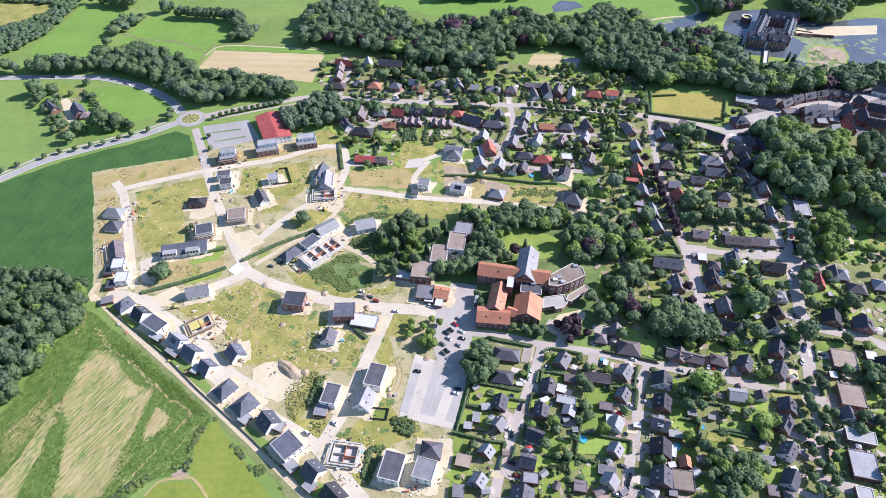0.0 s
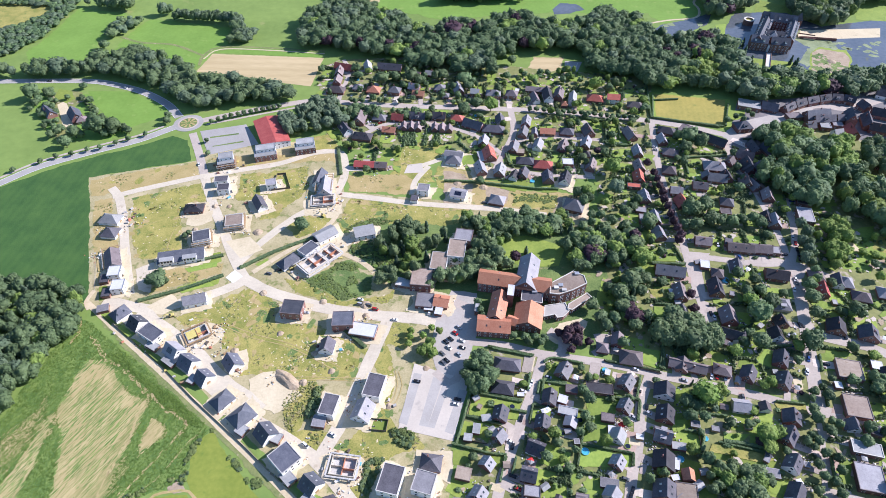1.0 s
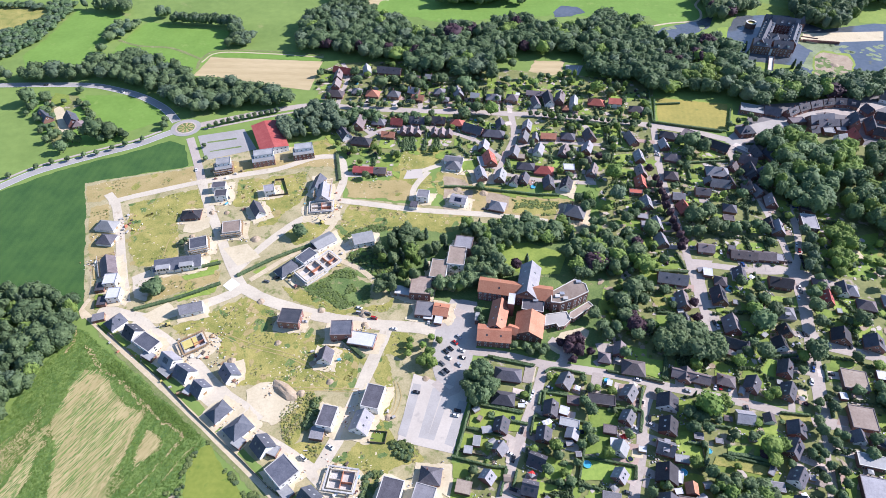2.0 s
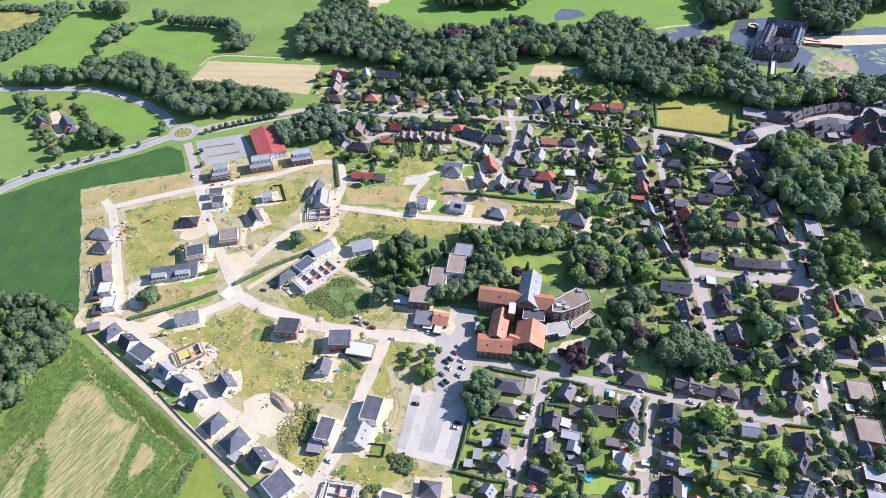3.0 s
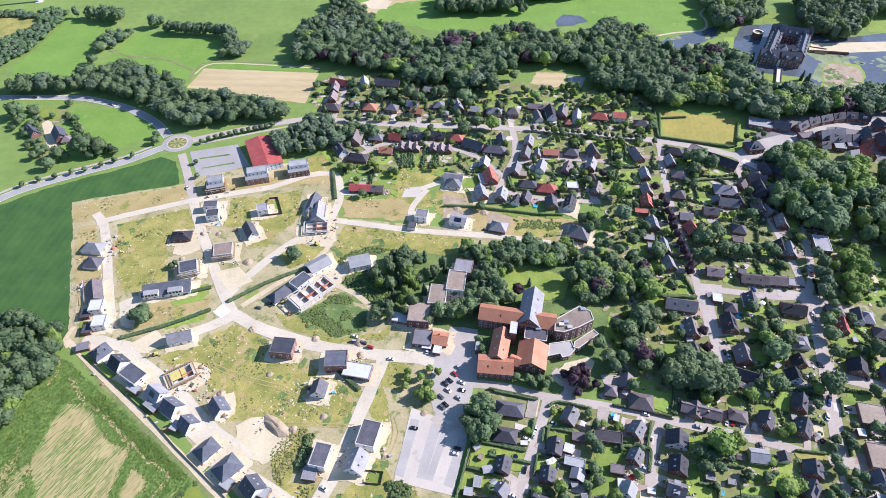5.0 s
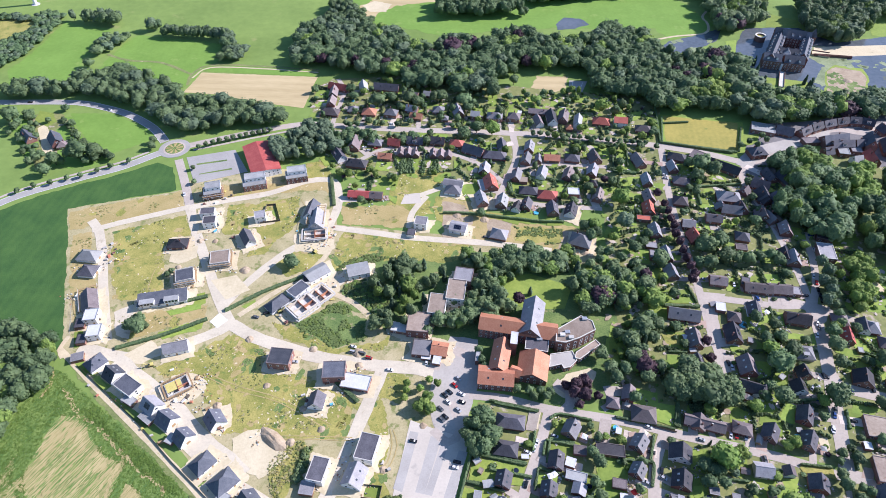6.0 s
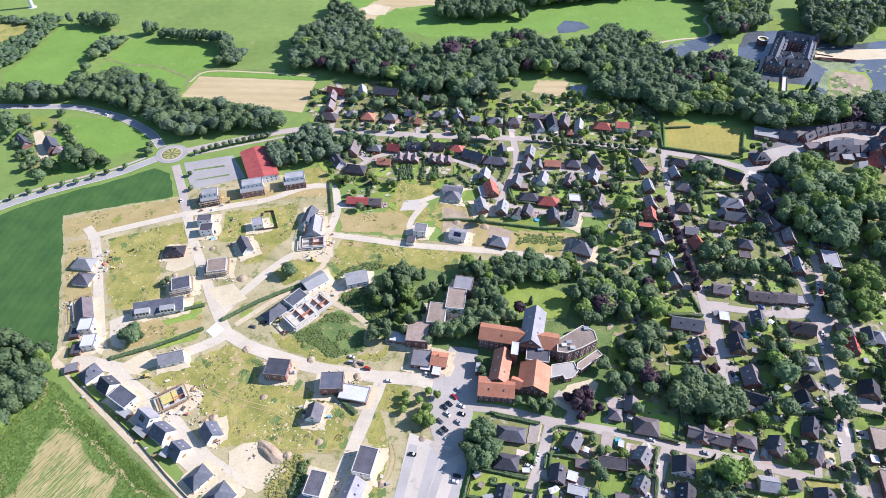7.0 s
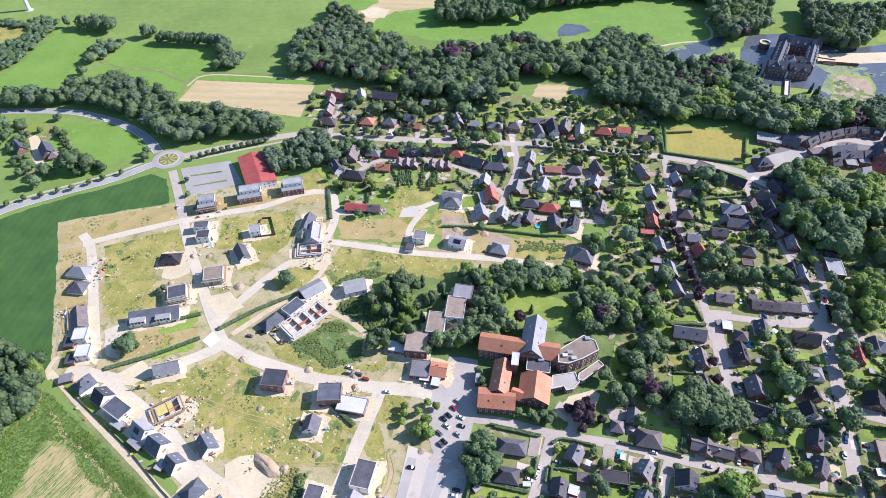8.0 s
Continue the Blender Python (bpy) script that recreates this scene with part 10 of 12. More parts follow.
tree(-400.4, 541.0, 16.8, 17.7, "broad", "leaf", where="in the farm garden")

# ---- hedges and fences ----
hedge([(18, 211), (47, 204)], 1.2, 1.8)
hedge([(14, 195), (35, 191)], 1.2, 1.8)
hedge([(32, 243), (57, 237)], 1.2, 1.8)
hedge([(35, 170), (31, 155)], 1.2, 1.8)
hedge([(26, 153), (20, 139)], 1.2, 1.8)
hedge([(60, 219), (76, 216)], 1.2, 1.8)
hedge([(141, 243), (136, 228)], 1.2, 1.8)
hedge([(118, 205), (114, 192)], 1.2, 1.8)
hedge([(79, 177), (107, 171)], 1.2, 1.8)
hedge([(107, 171), (105, 164)], 1.2, 1.8)
hedge([(75, 161), (87, 158)], 1.2, 1.8)
hedge([(157, 178), (184, 171)], 1.2, 1.8)
hedge([(55, 202), (63, 199)], 1.2, 1.8)
hedge([(41, 169), (38, 159)], 1.2, 1.8)
hedge([(240, 238), (237, 226)], 1.2, 1.8)
hedge([(26, 238), (21, 206)], 1.2, 1.8)
hedge([(-210, 283), (-182, 294), (-157, 307)], 2.6, 1.7)
hedge([(-147, 314), (-121, 333), (-85, 352)], 2.6, 1.7)
hedge([(-93, 459), (-86, 422)], 2.6, 1.7)
hedge([(-70, 263), (-50, 244)], 2.6, 1.7)
hedge([(-180, 321), (-162, 327)], 2.6, 1.7)
hedge([(1, 413), (22, 412), (52, 407), (75, 403), (95, 402)], 1.5, 2.2)
hedge([(129, 506), (150, 501)], 1.5, 2.2)
hedge([(144, 469), (164, 463)], 1.5, 2.2)
hedge([(55, 451), (57, 437)], 1.5, 2.2)
hedge([(178, 548), (168, 515)], 1.5, 2.2)
hedge([(205, 564), (196, 507)], 1.5, 2.2)
hedge([(196, 507), (256, 491)], 1.5, 2.2)
hedge([(82, 458), (102, 451)], 1.5, 2.2)
hedge([(131, 462), (141, 455)], 1.5, 2.2)
hedge([(207, 547), (198, 508)], 1.5, 2.0)
hedge([(276, 530), (262, 493)], 1.5, 2.0)
hedge([(201, 506), (260, 492)], 1.5, 2.0)
hedge([(127.9, 507.0), (152.1, 504.1)], 1.5, 2.0)
hedge([(152.1, 504.1), (146.3, 466.6)], 1.5, 2.0)
hedge([(146.0, 464.9), (164.9, 462.3)], 1.5, 2.0)
hedge([(210.0, 444.6), (247.8, 447.9)], 1.5, 2.0)
hedge([(210.0, 444.6), (207.8, 422.2)], 1.5, 2.0)
hedge([(152.4, 317.6), (176.5, 317.6)], 1.5, 2.0)
hedge([(142.0, 244.7), (138.4, 227.0)], 1.5, 2.0)
hedge([(207.1, 243.8), (225.0, 245.1)], 1.5, 2.0)
hedge([(43.9, 504.1), (42.4, 475.5)], 1.5, 2.0)
hedge([(57.3, 452.9), (58.0, 434.8)], 1.5, 2.0)
hedge([(58.0, 434.8), (81.0, 430.0)], 1.5, 2.0)
hedge([(81.0, 430.0), (95.9, 431.6)], 1.5, 2.0)
hedge([(108.6, 452.9), (95.5, 428.4)], 1.5, 2.0)
hedge([(163.1, 494.6), (159.7, 471.9)], 1.5, 2.0)
hedge([(170.1, 422.2), (167.6, 406.9)], 1.5, 2.0)
hedge([(229.8, 538.9), (203.7, 536.9)], 1.5, 2.0)
hedge([(182.8, 201.7), (193.3, 198.6)], 1.5, 2.0)
hedge([(62.3, 219.8), (76.0, 216.9)], 1.5, 2.0)
hedge([(62.3, 219.8), (59.0, 205.6)], 1.5, 2.0)
hedge([(92.7, 211.2), (105.6, 209.6)], 1.5, 2.0)
hedge([(122.2, 221.9), (116.7, 206.4)], 1.5, 2.0)
hedge([(102.3, 207.2), (117.9, 205.6)], 1.5, 2.0)
hedge([(27.6, 219.8), (49.8, 214.5)], 1.5, 2.0)
hedge([(26.7, 201.7), (49.5, 197.0)], 1.5, 2.0)
fence([(-140, 422), (-133, 423), (-126, 404), (-141, 401), (-140, 422)], 1.8, "old_wood", "dark wooden board fence")
fence([(19, 211), (13, 193), (7, 176)], 1.5, "old_wood", "dark wooden board fence")
fence([(7, 181), (25, 177)], 1.5, "old_wood", "dark wooden board fence")
fence([(102, 234), (136, 224)], 1.5, "old_wood", "dark wooden board fence")
fence([(77, 176), (74, 162)], 1.5, "old_wood", "dark wooden board fence")
fence([(-42, 193), (-32, 192), (-33, 185), (-43, 186)], 1.5, "old_wood", "dark wooden board fence")
fence([(147, 183), (146, 169)], 1.5, "old_wood", "dark wooden board fence")
fence([(-244, 293), (-254, 321)], 1.2, "metal", "grey wire-mesh garden fence")
fence([(-229, 270), (-178, 231), (-150, 206), (-112, 175), (-89, 155)], 1.2, "old_wood", "low dark garden fence along the track")

# ---- pools and vehicles ----
pool(80.2, 172.5, 2.3)
pool(101.3, 226.5, 1.8)
pool(132.7, 167.9, 2.0)
pool(150.4, 180.2, 1.6)
pool(204.7, 220.5, 2.2)
pool(200.6, 301.8, 2.6)
pool(74.8, 412.9, 2.0)
pool(119.0, 499.0, 2.2)
pool(31.3, 510.6, 1.6)
pool(-87.0, 576.6, 1.8)
car(-15.9, 218.6, -13, "black", where="parked on the pale parking lot")
car(8.9, 206.0, -13, "black", where="parked on the pale parking lot")
car(7.5, 202.8, -13, "white", where="parked on the pale parking lot")
car(2.5, 234.0, -44, "black", where="parked before the clinic")
car(0.3, 232.2, -44, "grey", where="parked before the clinic")
car(10.2, 238.4, -45, "silver", where="parked before the clinic")
car(12.5, 243.8, -23, "black", where="parked before the clinic")
car(4.0, 243.8, -45, "white", where="parked before the clinic")
car(2.2, 248.4, -45, "black", where="parked before the clinic")
car(8.2, 255.4, -46, "red", where="parked before the clinic")
car(10.6, 260.1, -46, "silver", where="parked before the clinic")
car(5.2, 250.7, -45, "black", where="parked before the clinic")
car(-0.4, 239.3, -44, "grey", where="parked before the clinic")
car(12.3, 249.3, -32, "white", where="parked before the clinic")
car(54.6, 217.7, -110, "white")
car(52.8, 214.0, -110, "white")
car(46.1, 193.2, -110, "black")
car(39.6, 175.6, -110, "black")
car(40.2, 151.1, -23, "red")
car(48.7, 211.6, -26, "white")
car(65.2, 221.5, -20, "silver")
car(120.5, 227.4, -21, "white")
car(102.3, 150.4, -112, "black")
car(100.7, 147.2, -112, "black")
car(98.9, 142.6, -112, "black")
car(121.6, 200.8, -108, "black")
car(99.6, 156.6, -19, "grey")
car(93.6, 140.4, -12, "white")
car(166.5, 221.8, -111, "white")
car(170.0, 221.8, -111, "red")
car(175.1, 221.0, -112, "white")
car(145.6, 230.4, -113, "white")
car(148.8, 219.3, -19, "silver")
car(227.1, 225.1, -116, "white")
car(191.9, 201.5, -21, "black")
car(250.6, 302.6, -108, "white")
car(250.5, 299.3, -108, "grey")
car(238.5, 261.4, -33, "black")
car(229.6, 254.2, 7, "silver")
car(163.0, 229.6, -117, "white")
car(226.7, 253.5, 45, "silver")
car(237.4, 261.9, -82, "black")
car(181.3, 271.4, -90, "black")
car(182.3, 268.2, -91, "white")
car(194.8, 306.3, -7, "silver")
car(227.0, 226.1, -119, "white")
car(231.9, 234.7, -110, "blue")
car(234.1, 238.2, -110, "grey")
car(265.6, 345.0, -108, "white")
car(265.3, 338.9, -105, "red")
car(263.7, 332.4, -102, "black")
car(263.0, 327.4, -102, "black")
car(262.1, 322.6, -102, "black")
car(206.3, 337.4, -97, "white")
car(246.2, 293.0, -109, "white")
car(-69.1, 500.0, 12, "white")
car(-59.1, 498.4, 12, "red")
car(-64.8, 495.2, 12, "silver")
car(-17.1, 490.4, 22, "black")
car(1.4, 493.5, -0, "silver")
car(12.2, 498.3, -12, "white")
car(43.9, 477.1, -11, "grey")
car(46.6, 498.3, -0, "silver")
car(-46.6, 536.4, -10, "white")
car(-72.9, 541.8, -0, "black")
car(188.4, 460.5, -19, "white")
car(188.2, 456.2, -19, "silver")
car(193.9, 451.2, -9, "red")
car(37.9, 384.9, -10, "white")
car(42.0, 384.3, -9, "black")
car(33.7, 385.5, -10, "grey")
car(180.4, 462.0, -74, "white")
car(-400.2, 574.0, -0, "black", where="driving on the country road")
car(-317.7, 560.6, -31, "white", where="driving on the country road")
car(-210.0, 435.8, -71, "white", where="standing on the building site")
car(-118.5, 311.9, 16, "black", where="standing on the building site")
car(-124.8, 308.6, -15, "grey", where="standing on the building site")
car(-63.5, 182.9, -37, "white", where="standing on the building site")
car(-56.9, 284.2, -14, "white", where="standing on the building site")
car(-32.3, 266.5, -7, "white", where="standing on the building site")
car(-92.6, 272.5, -0, "silver", where="standing on the building site")
car(-173.9, 399.7, -61, "grey", where="standing on the building site")
car(-9.3, 272.4, 82, "white", where="standing on the building site")
car(-50.5, 279.0, -14, "grey", True, where="standing on the building site")
car(-56.5, 280.0, -14, "silver", True, where="standing on the building site")
car(-46.0, 275.5, -14, "red", True, where="standing on the building site")
car(-78.0, 176.4, -39, "white", True, where="standing on the building site")

# ---- building site things ----
excavator(-109.2, 313.6, 20)
excavator(-53.0, 262.6, 70)
excavator(-94.0, 370.1, 140)
excavator(-183.0, 270.1, 200)
heap(-96.0, 219.9, 4.5, 2.6, "soil", "long bank of excavated sandy soil", -38, 2.6)
heap(-51.7, 269.9, 3.0, 1.5)
heap(-125.3, 290.5, 3.0, 1.2)
heap(-107.0, 255.5, 2.5, 1.0)
heap(-182.5, 381.8, 3.0, 1.2)
heap(-171.0, 381.8, 2.5, 1.0)
heap(-141.9, 351.7, 4.0, 1.5)
heap(-133.9, 241.6, 3.0, 1.2)
heap(-128.2, 232.8, 3.0, 1.0)
heap(-53.4, 280.0, 4.0, 1.6)
heap(-82.4, 282.6, 3.0, 1.2)
heap(-32.2, 201.7, 2.5, 1.0)
heap(-10.5, 228.3, 2.5, 0.8)
heap(-191.0, 355.0, 2.5, 1.0)
heap(-82.1, 239.4, 2.5, 1.0)
heap(-69.5, 226.2, 2.5, 1.0)
heap(106.2, 369.9, 4.0, 1.6)
heap(33.6, 405.4, 4.0, 1.2)
heap(12.4, 410.6, 4.0, 1.2)
heap(-86.1, 217.8, 3.0, 1.4)
crate(-247.6, 378.4, 46, 2.2, 1.6, 1.3, "concrete")
crate(-243.0, 372.9, 9, 1.6, 1.6, 0.7, "old_wood")
crate(-244.7, 364.9, 57, 2.0, 1.5, 0.9, "orange_tile")
crate(-237.3, 361.6, 3, 2.3, 1.2, 1.3, "yellow_board")
crate(-171.7, 257.9, 56, 1.3, 1.6, 1.0, "concrete")
crate(-163.4, 248.5, 58, 2.6, 1.5, 0.8, "white_paint")
crate(-153.5, 253.2, 32, 2.3, 1.1, 1.3, "concrete")
crate(-155.0, 244.8, 57, 2.9, 1.3, 0.8, "concrete")
crate(-59.6, 172.2, 59, 2.2, 1.3, 1.2, "timber")
crate(-53.2, 172.9, 62, 2.4, 1.2, 1.2, "old_wood")
crate(-46.0, 165.3, 71, 1.9, 1.3, 1.2, "pool_rim")
crate(-66.3, 162.0, 79, 1.7, 1.0, 1.4, "concrete")
crate(-46.8, 157.0, 37, 2.7, 1.1, 0.8, "brick")
crate(-57.6, 155.4, 30, 2.9, 1.2, 1.4, "white_paint")
crate(-108.6, 309.7, 17, 1.8, 1.5, 1.0, "concrete")
crate(-103.6, 304.1, 59, 2.5, 1.4, 1.2, "brick")
crate(-92.1, 309.7, 67, 1.6, 1.4, 1.4, "white_paint")
crate(-81.2, 321.1, 27, 2.3, 1.0, 1.1, "brick")
crate(-75.3, 324.0, 10, 2.9, 1.2, 0.7, "yellow_board")
crate(-74.5, 336.0, 79, 1.8, 1.5, 1.4, "concrete")
crate(-89.2, 318.2, 46, 2.1, 1.5, 1.1, "timber")
crate(-104.6, 383.8, 30, 2.4, 1.1, 1.0, "brick")
crate(-93.3, 381.7, 7, 1.8, 1.1, 1.1, "concrete")
crate(-84.5, 385.2, 3, 2.2, 1.2, 0.8, "orange_tile")
crate(-110.9, 392.4, 28, 1.3, 1.1, 0.7, "pool_rim")
crate(-242.5, 327.2, 5, 2.5, 1.4, 1.4, "orange_tile")
crate(-237.2, 318.4, 61, 1.3, 1.4, 0.8, "concrete")
crate(-253.0, 327.2, 76, 2.6, 1.2, 1.5, "white_paint")
crate(-138.9, 239.4, 38, 2.9, 1.3, 1.3, "timber")
crate(-128.6, 226.3, 89, 1.3, 1.1, 1.2, "brick")
crate(-132.4, 235.0, 26, 2.8, 1.0, 1.4, "timber")
crate(-32.5, 205.6, 81, 2.3, 1.1, 1.1, "concrete")
crate(-28.8, 201.7, 28, 2.1, 1.6, 1.4, "concrete")
crate(-29.1, 148.9, 21, 2.6, 1.2, 1.4, "concrete")
crate(-19.6, 142.6, 8, 2.8, 1.1, 1.3, "orange_tile")
crate(-15.1, 144.2, 54, 2.8, 1.2, 1.3, "orange_tile")
crate(-187.0, 399.7, 48, 1.4, 1.1, 1.3, "concrete")
crate(-173.6, 392.4, 49, 3.0, 1.2, 1.2, "pool_rim")
crate(-190.8, 423.9, 30, 2.0, 1.5, 1.2, "brick")
crate(-181.4, 425.5, 37, 2.5, 1.4, 1.3, "white_paint")
crate(-175.3, 430.2, 5, 2.1, 1.2, 1.5, "concrete")
crate(-171.3, 434.2, 16, 1.8, 1.6, 1.4, "old_wood")
crate(-180.2, 339.2, 75, 1.4, 1.1, 0.9, "old_wood")
crate(-175.1, 336.1, 59, 1.9, 1.5, 0.8, "timber")
crate(-158.1, 385.3, 28, 2.9, 1.4, 1.4, "brick")
crate(-151.3, 374.9, 9, 2.8, 1.1, 1.0, "concrete")
crate(-79.0, 243.9, 54, 2.9, 1.1, 1.0, "concrete")
crate(-71.8, 244.8, 7, 1.3, 1.2, 0.9, "concrete")
crate(-83.4, 248.4, 22, 2.6, 1.2, 1.4, "concrete")
crate(-48.6, 255.4, 3, 1.6, 1.3, 1.5, "brick")
crate(-46.4, 250.7, 89, 1.5, 1.1, 0.8, "concrete")
crate(-52.2, 253.1, 12, 2.9, 1.3, 1.3, "white_paint")
crate(-173.3, 226.3, 28, 1.4, 1.3, 1.3, "yellow_board")
crate(-166.7, 222.1, 27, 1.9, 1.1, 1.1, "concrete")
crate(-160.1, 217.9, 16, 3.0, 1.5, 1.1, "timber")
crate(-216.2, 255.6, 69, 1.6, 1.3, 1.0, "concrete")
crate(-208.1, 248.5, 56, 1.8, 1.1, 0.9, "orange_tile")
crate(-251.6, 374.3, 34, 2.9, 1.4, 1.0, "concrete")
crate(-245.2, 366.2, 62, 2.3, 1.0, 1.4, "orange_tile")
crate(-243.0, 368.9, 39, 2.3, 1.0, 1.2, "brick")
crate(-245.5, 362.2, 0, 1.9, 1.5, 1.3, "concrete")
crate(-242.0, 359.6, 76, 2.7, 1.4, 0.8, "concrete")
crate(-168.5, 266.6, 24, 2.4, 1.0, 1.0, "white_paint")
crate(-152.2, 255.5, 85, 1.6, 1.2, 1.2, "concrete")
crate(-153.1, 247.6, 67, 2.7, 1.5, 1.0, "old_wood")
crate(-159.8, 244.8, 84, 2.3, 1.3, 1.1, "white_paint")
crate(-151.3, 260.8, 88, 2.9, 1.5, 0.8, "timber")
crate(-149.9, 243.9, 0, 1.8, 1.4, 1.1, "orange_tile")
crate(-86.9, 405.5, 21, 1.5, 1.2, 1.0, "orange_tile")
crate(-83.1, 396.7, 32, 1.7, 1.4, 0.9, "brick")
crate(-86.0, 389.5, 60, 2.2, 1.1, 1.3, "yellow_board")
crate(-95.6, 382.4, 38, 2.5, 1.3, 0.7, "white_paint")
crate(-81.2, 388.1, 68, 2.7, 1.2, 1.0, "concrete")
crate(-190.0, 436.6, 9, 2.2, 1.6, 0.9, "brick")
crate(-196.5, 435.0, 47, 2.7, 1.6, 1.1, "timber")
crate(-178.0, 439.9, 82, 2.5, 1.5, 0.8, "yellow_board")
crate(-232.8, 314.3, 18, 1.9, 1.4, 0.9, "white_paint")
crate(-229.2, 306.4, 30, 1.7, 1.2, 1.3, "old_wood")
crate(-54.4, 256.8, 23, 2.2, 1.2, 1.3, "concrete")
crate(-70.2, 256.9, 17, 2.9, 1.3, 1.3, "brick")
crate(-65.6, 242.0, 19, 2.1, 1.4, 1.5, "pool_rim")
crate(-80.7, 244.8, 77, 2.1, 1.3, 1.2, "brick")

# ---- garden sheds and terraces ----
trampoline(80.3, 192.0)
trampoline(68.7, 183.5)
trampoline(41.3, 200.9)
trampoline(203.8, 241.8)
trampoline(143.0, 185.7)
trampoline(104.8, 175.6)
house(102.2, 224.1, 72, 4, 3, "w", "t", "f", 2.1, 0.9, "n", name="garden_shed", label="small wooden garden shed in a back garden")
house(25.4, 193.0, 9, 5, 3.5, "l", "t", "g", 2.1, 0.9, "n", name="garden_shed", label="small wooden garden shed in a back garden")
house(126.6, 156.7, 8, 4, 3, "w", "t", "f", 2.1, 0.9, "n", name="garden_shed", label="small wooden garden shed in a back garden")
house(182.2, 169.8, 78, 3, 3, "n", "t", "f", 2.1, 0.9, "n", name="garden_shed", label="small wooden garden shed in a back garden")
house(46.9, 208.5, -2, 4, 2.5, "w", "t", "f", 2.1, 0.9, "n", name="garden_shed", label="small wooden garden shed in a back garden")
house(112.5, 180.8, -10, 4, 3, "w", "t", "f", 2.1, 0.9, "n", name="garden_shed", label="small wooden garden shed in a back garden")
house(143.2, 160.0, 6, 4, 3, "l", "t", "g", 2.1, 0.9, "n", name="garden_shed", label="small wooden garden shed in a back garden")
house(181.2, 218.2, 59, 4, 2.5, "l", "t", "g", 2.1, 0.9, "n", name="garden_shed", label="small wooden garden shed in a back garden")
house(19.9, 206.1, 33, 4, 3, "l", "t", "f", 2.1, 0.9, "n", name="garden_shed", label="small wooden garden shed in a back garden")
house(73.2, 146.2, -12, 4, 3, "b", "t", "g", 2.1, 0.9, "n", name="garden_shed", label="small wooden garden shed in a back garden")
house(28.3, 185.2, 31, 3, 3, "l", "t", "g", 2.1, 0.9, "n", name="garden_shed", label="small wooden garden shed in a back garden")
house(21.7, 200.3, 59, 3, 2.5, "u", "t", "f", 2.1, 0.9, "n", name="garden_shed", label="small wooden garden shed in a back garden")
house(76.1, 177.9, 1, 3, 3, "g", "t", "f", 2.1, 0.9, "n", name="garden_shed", label="small wooden garden shed in a back garden")
house(107.3, 200.2, 17, 3, 3, "b", "t", "f", 2.1, 0.9, "n", name="garden_shed", label="small wooden garden shed in a back garden")
house(137.8, 152.2, 31, 5, 4, "l", "t", "g", 2.1, 0.9, "n", name="garden_shed", label="small wooden garden shed in a back garden")
house(157.3, 185.8, -12, 4, 3, "g", "t", "f", 2.1, 0.9, "n", name="garden_shed", label="small wooden garden shed in a back garden")
house(166.8, 200.1, -12, 4, 3, "b", "t", "g", 2.1, 0.9, "n", name="garden_shed", label="small wooden garden shed in a back garden")
house(180.4, 167.4, 53, 4, 3, "g", "t", "f", 2.1, 0.9, "n", name="garden_shed", label="small wooden garden shed in a back garden")
house(125.4, 146.2, 32, 4, 3, "g", "t", "g", 2.1, 0.9, "n", name="garden_shed", label="small wooden garden shed in a back garden")
house(54.9, 151.6, 35, 4, 3, "l", "t", "g", 2.1, 0.9, "n", name="garden_shed", label="small wooden garden shed in a back garden")
house(72.1, 184.4, 5, 4, 3, "g", "t", "f", 2.1, 0.9, "n", name="garden_shed", label="small wooden garden shed in a back garden")
house(14.6, 146.3, 53, 3, 3, "g", "t", "g", 2.1, 0.9, "n", name="garden_shed", label="small wooden garden shed in a back garden")
house(233.8, 186.9, 2, 4, 3, "d", "t", "g", 2.1, 0.9, "n", name="garden_shed", label="small wooden garden shed in a back garden")
house(251.1, 185.0, 54, 4, 3, "l", "t", "g", 2.1, 0.9, "n", name="garden_shed", label="small wooden garden shed in a back garden")
house(201.3, 164.0, 77, 3, 3, "g", "t", "f", 2.1, 0.9, "n", name="garden_shed", label="small wooden garden shed in a back garden")
house(206.4, 224.4, -10, 3, 3, "l", "t", "f", 2.1, 0.9, "n", name="garden_shed", label="small wooden garden shed in a back garden")
house(210.3, 260.5, 39, 4, 3, "l", "t", "f", 2.1, 0.9, "n", name="garden_shed", label="small wooden garden shed in a back garden")
house(183.2, 246.5, 60, 4, 3, "b", "t", "f", 2.1, 0.9, "n", name="garden_shed", label="small wooden garden shed in a back garden")
house(159.5, 290.9, 7, 4, 3, "w", "t", "g", 2.1, 0.9, "n", name="garden_shed", label="small wooden garden shed in a back garden")
house(160.7, 280.4, 4, 4, 3, "l", "t", "f", 2.1, 0.9, "n", name="garden_shed", label="small wooden garden shed in a back garden")
house(268.2, 280.4, 78, 4, 3, "l", "t", "f", 2.1, 0.9, "n", name="garden_shed", label="small wooden garden shed in a back garden")
house(200.4, 288.2, 71, 4, 3, "g", "t", "f", 2.1, 0.9, "n", name="garden_shed", label="small wooden garden shed in a back garden")
house(185.3, 318.6, 10, 4, 3, "g", "t", "g", 2.1, 0.9, "n", name="garden_shed", label="small wooden garden shed in a back garden")
house(97.0, 141.6, 27, 4, 3, "g", "t", "f", 2.1, 0.9, "n", name="garden_shed", label="small wooden garden shed in a back garden")
house(83.4, 141.6, 26, 5, 3, "b", "t", "g", 2.1, 0.9, "n", name="garden_shed", label="small wooden garden shed in a back garden")
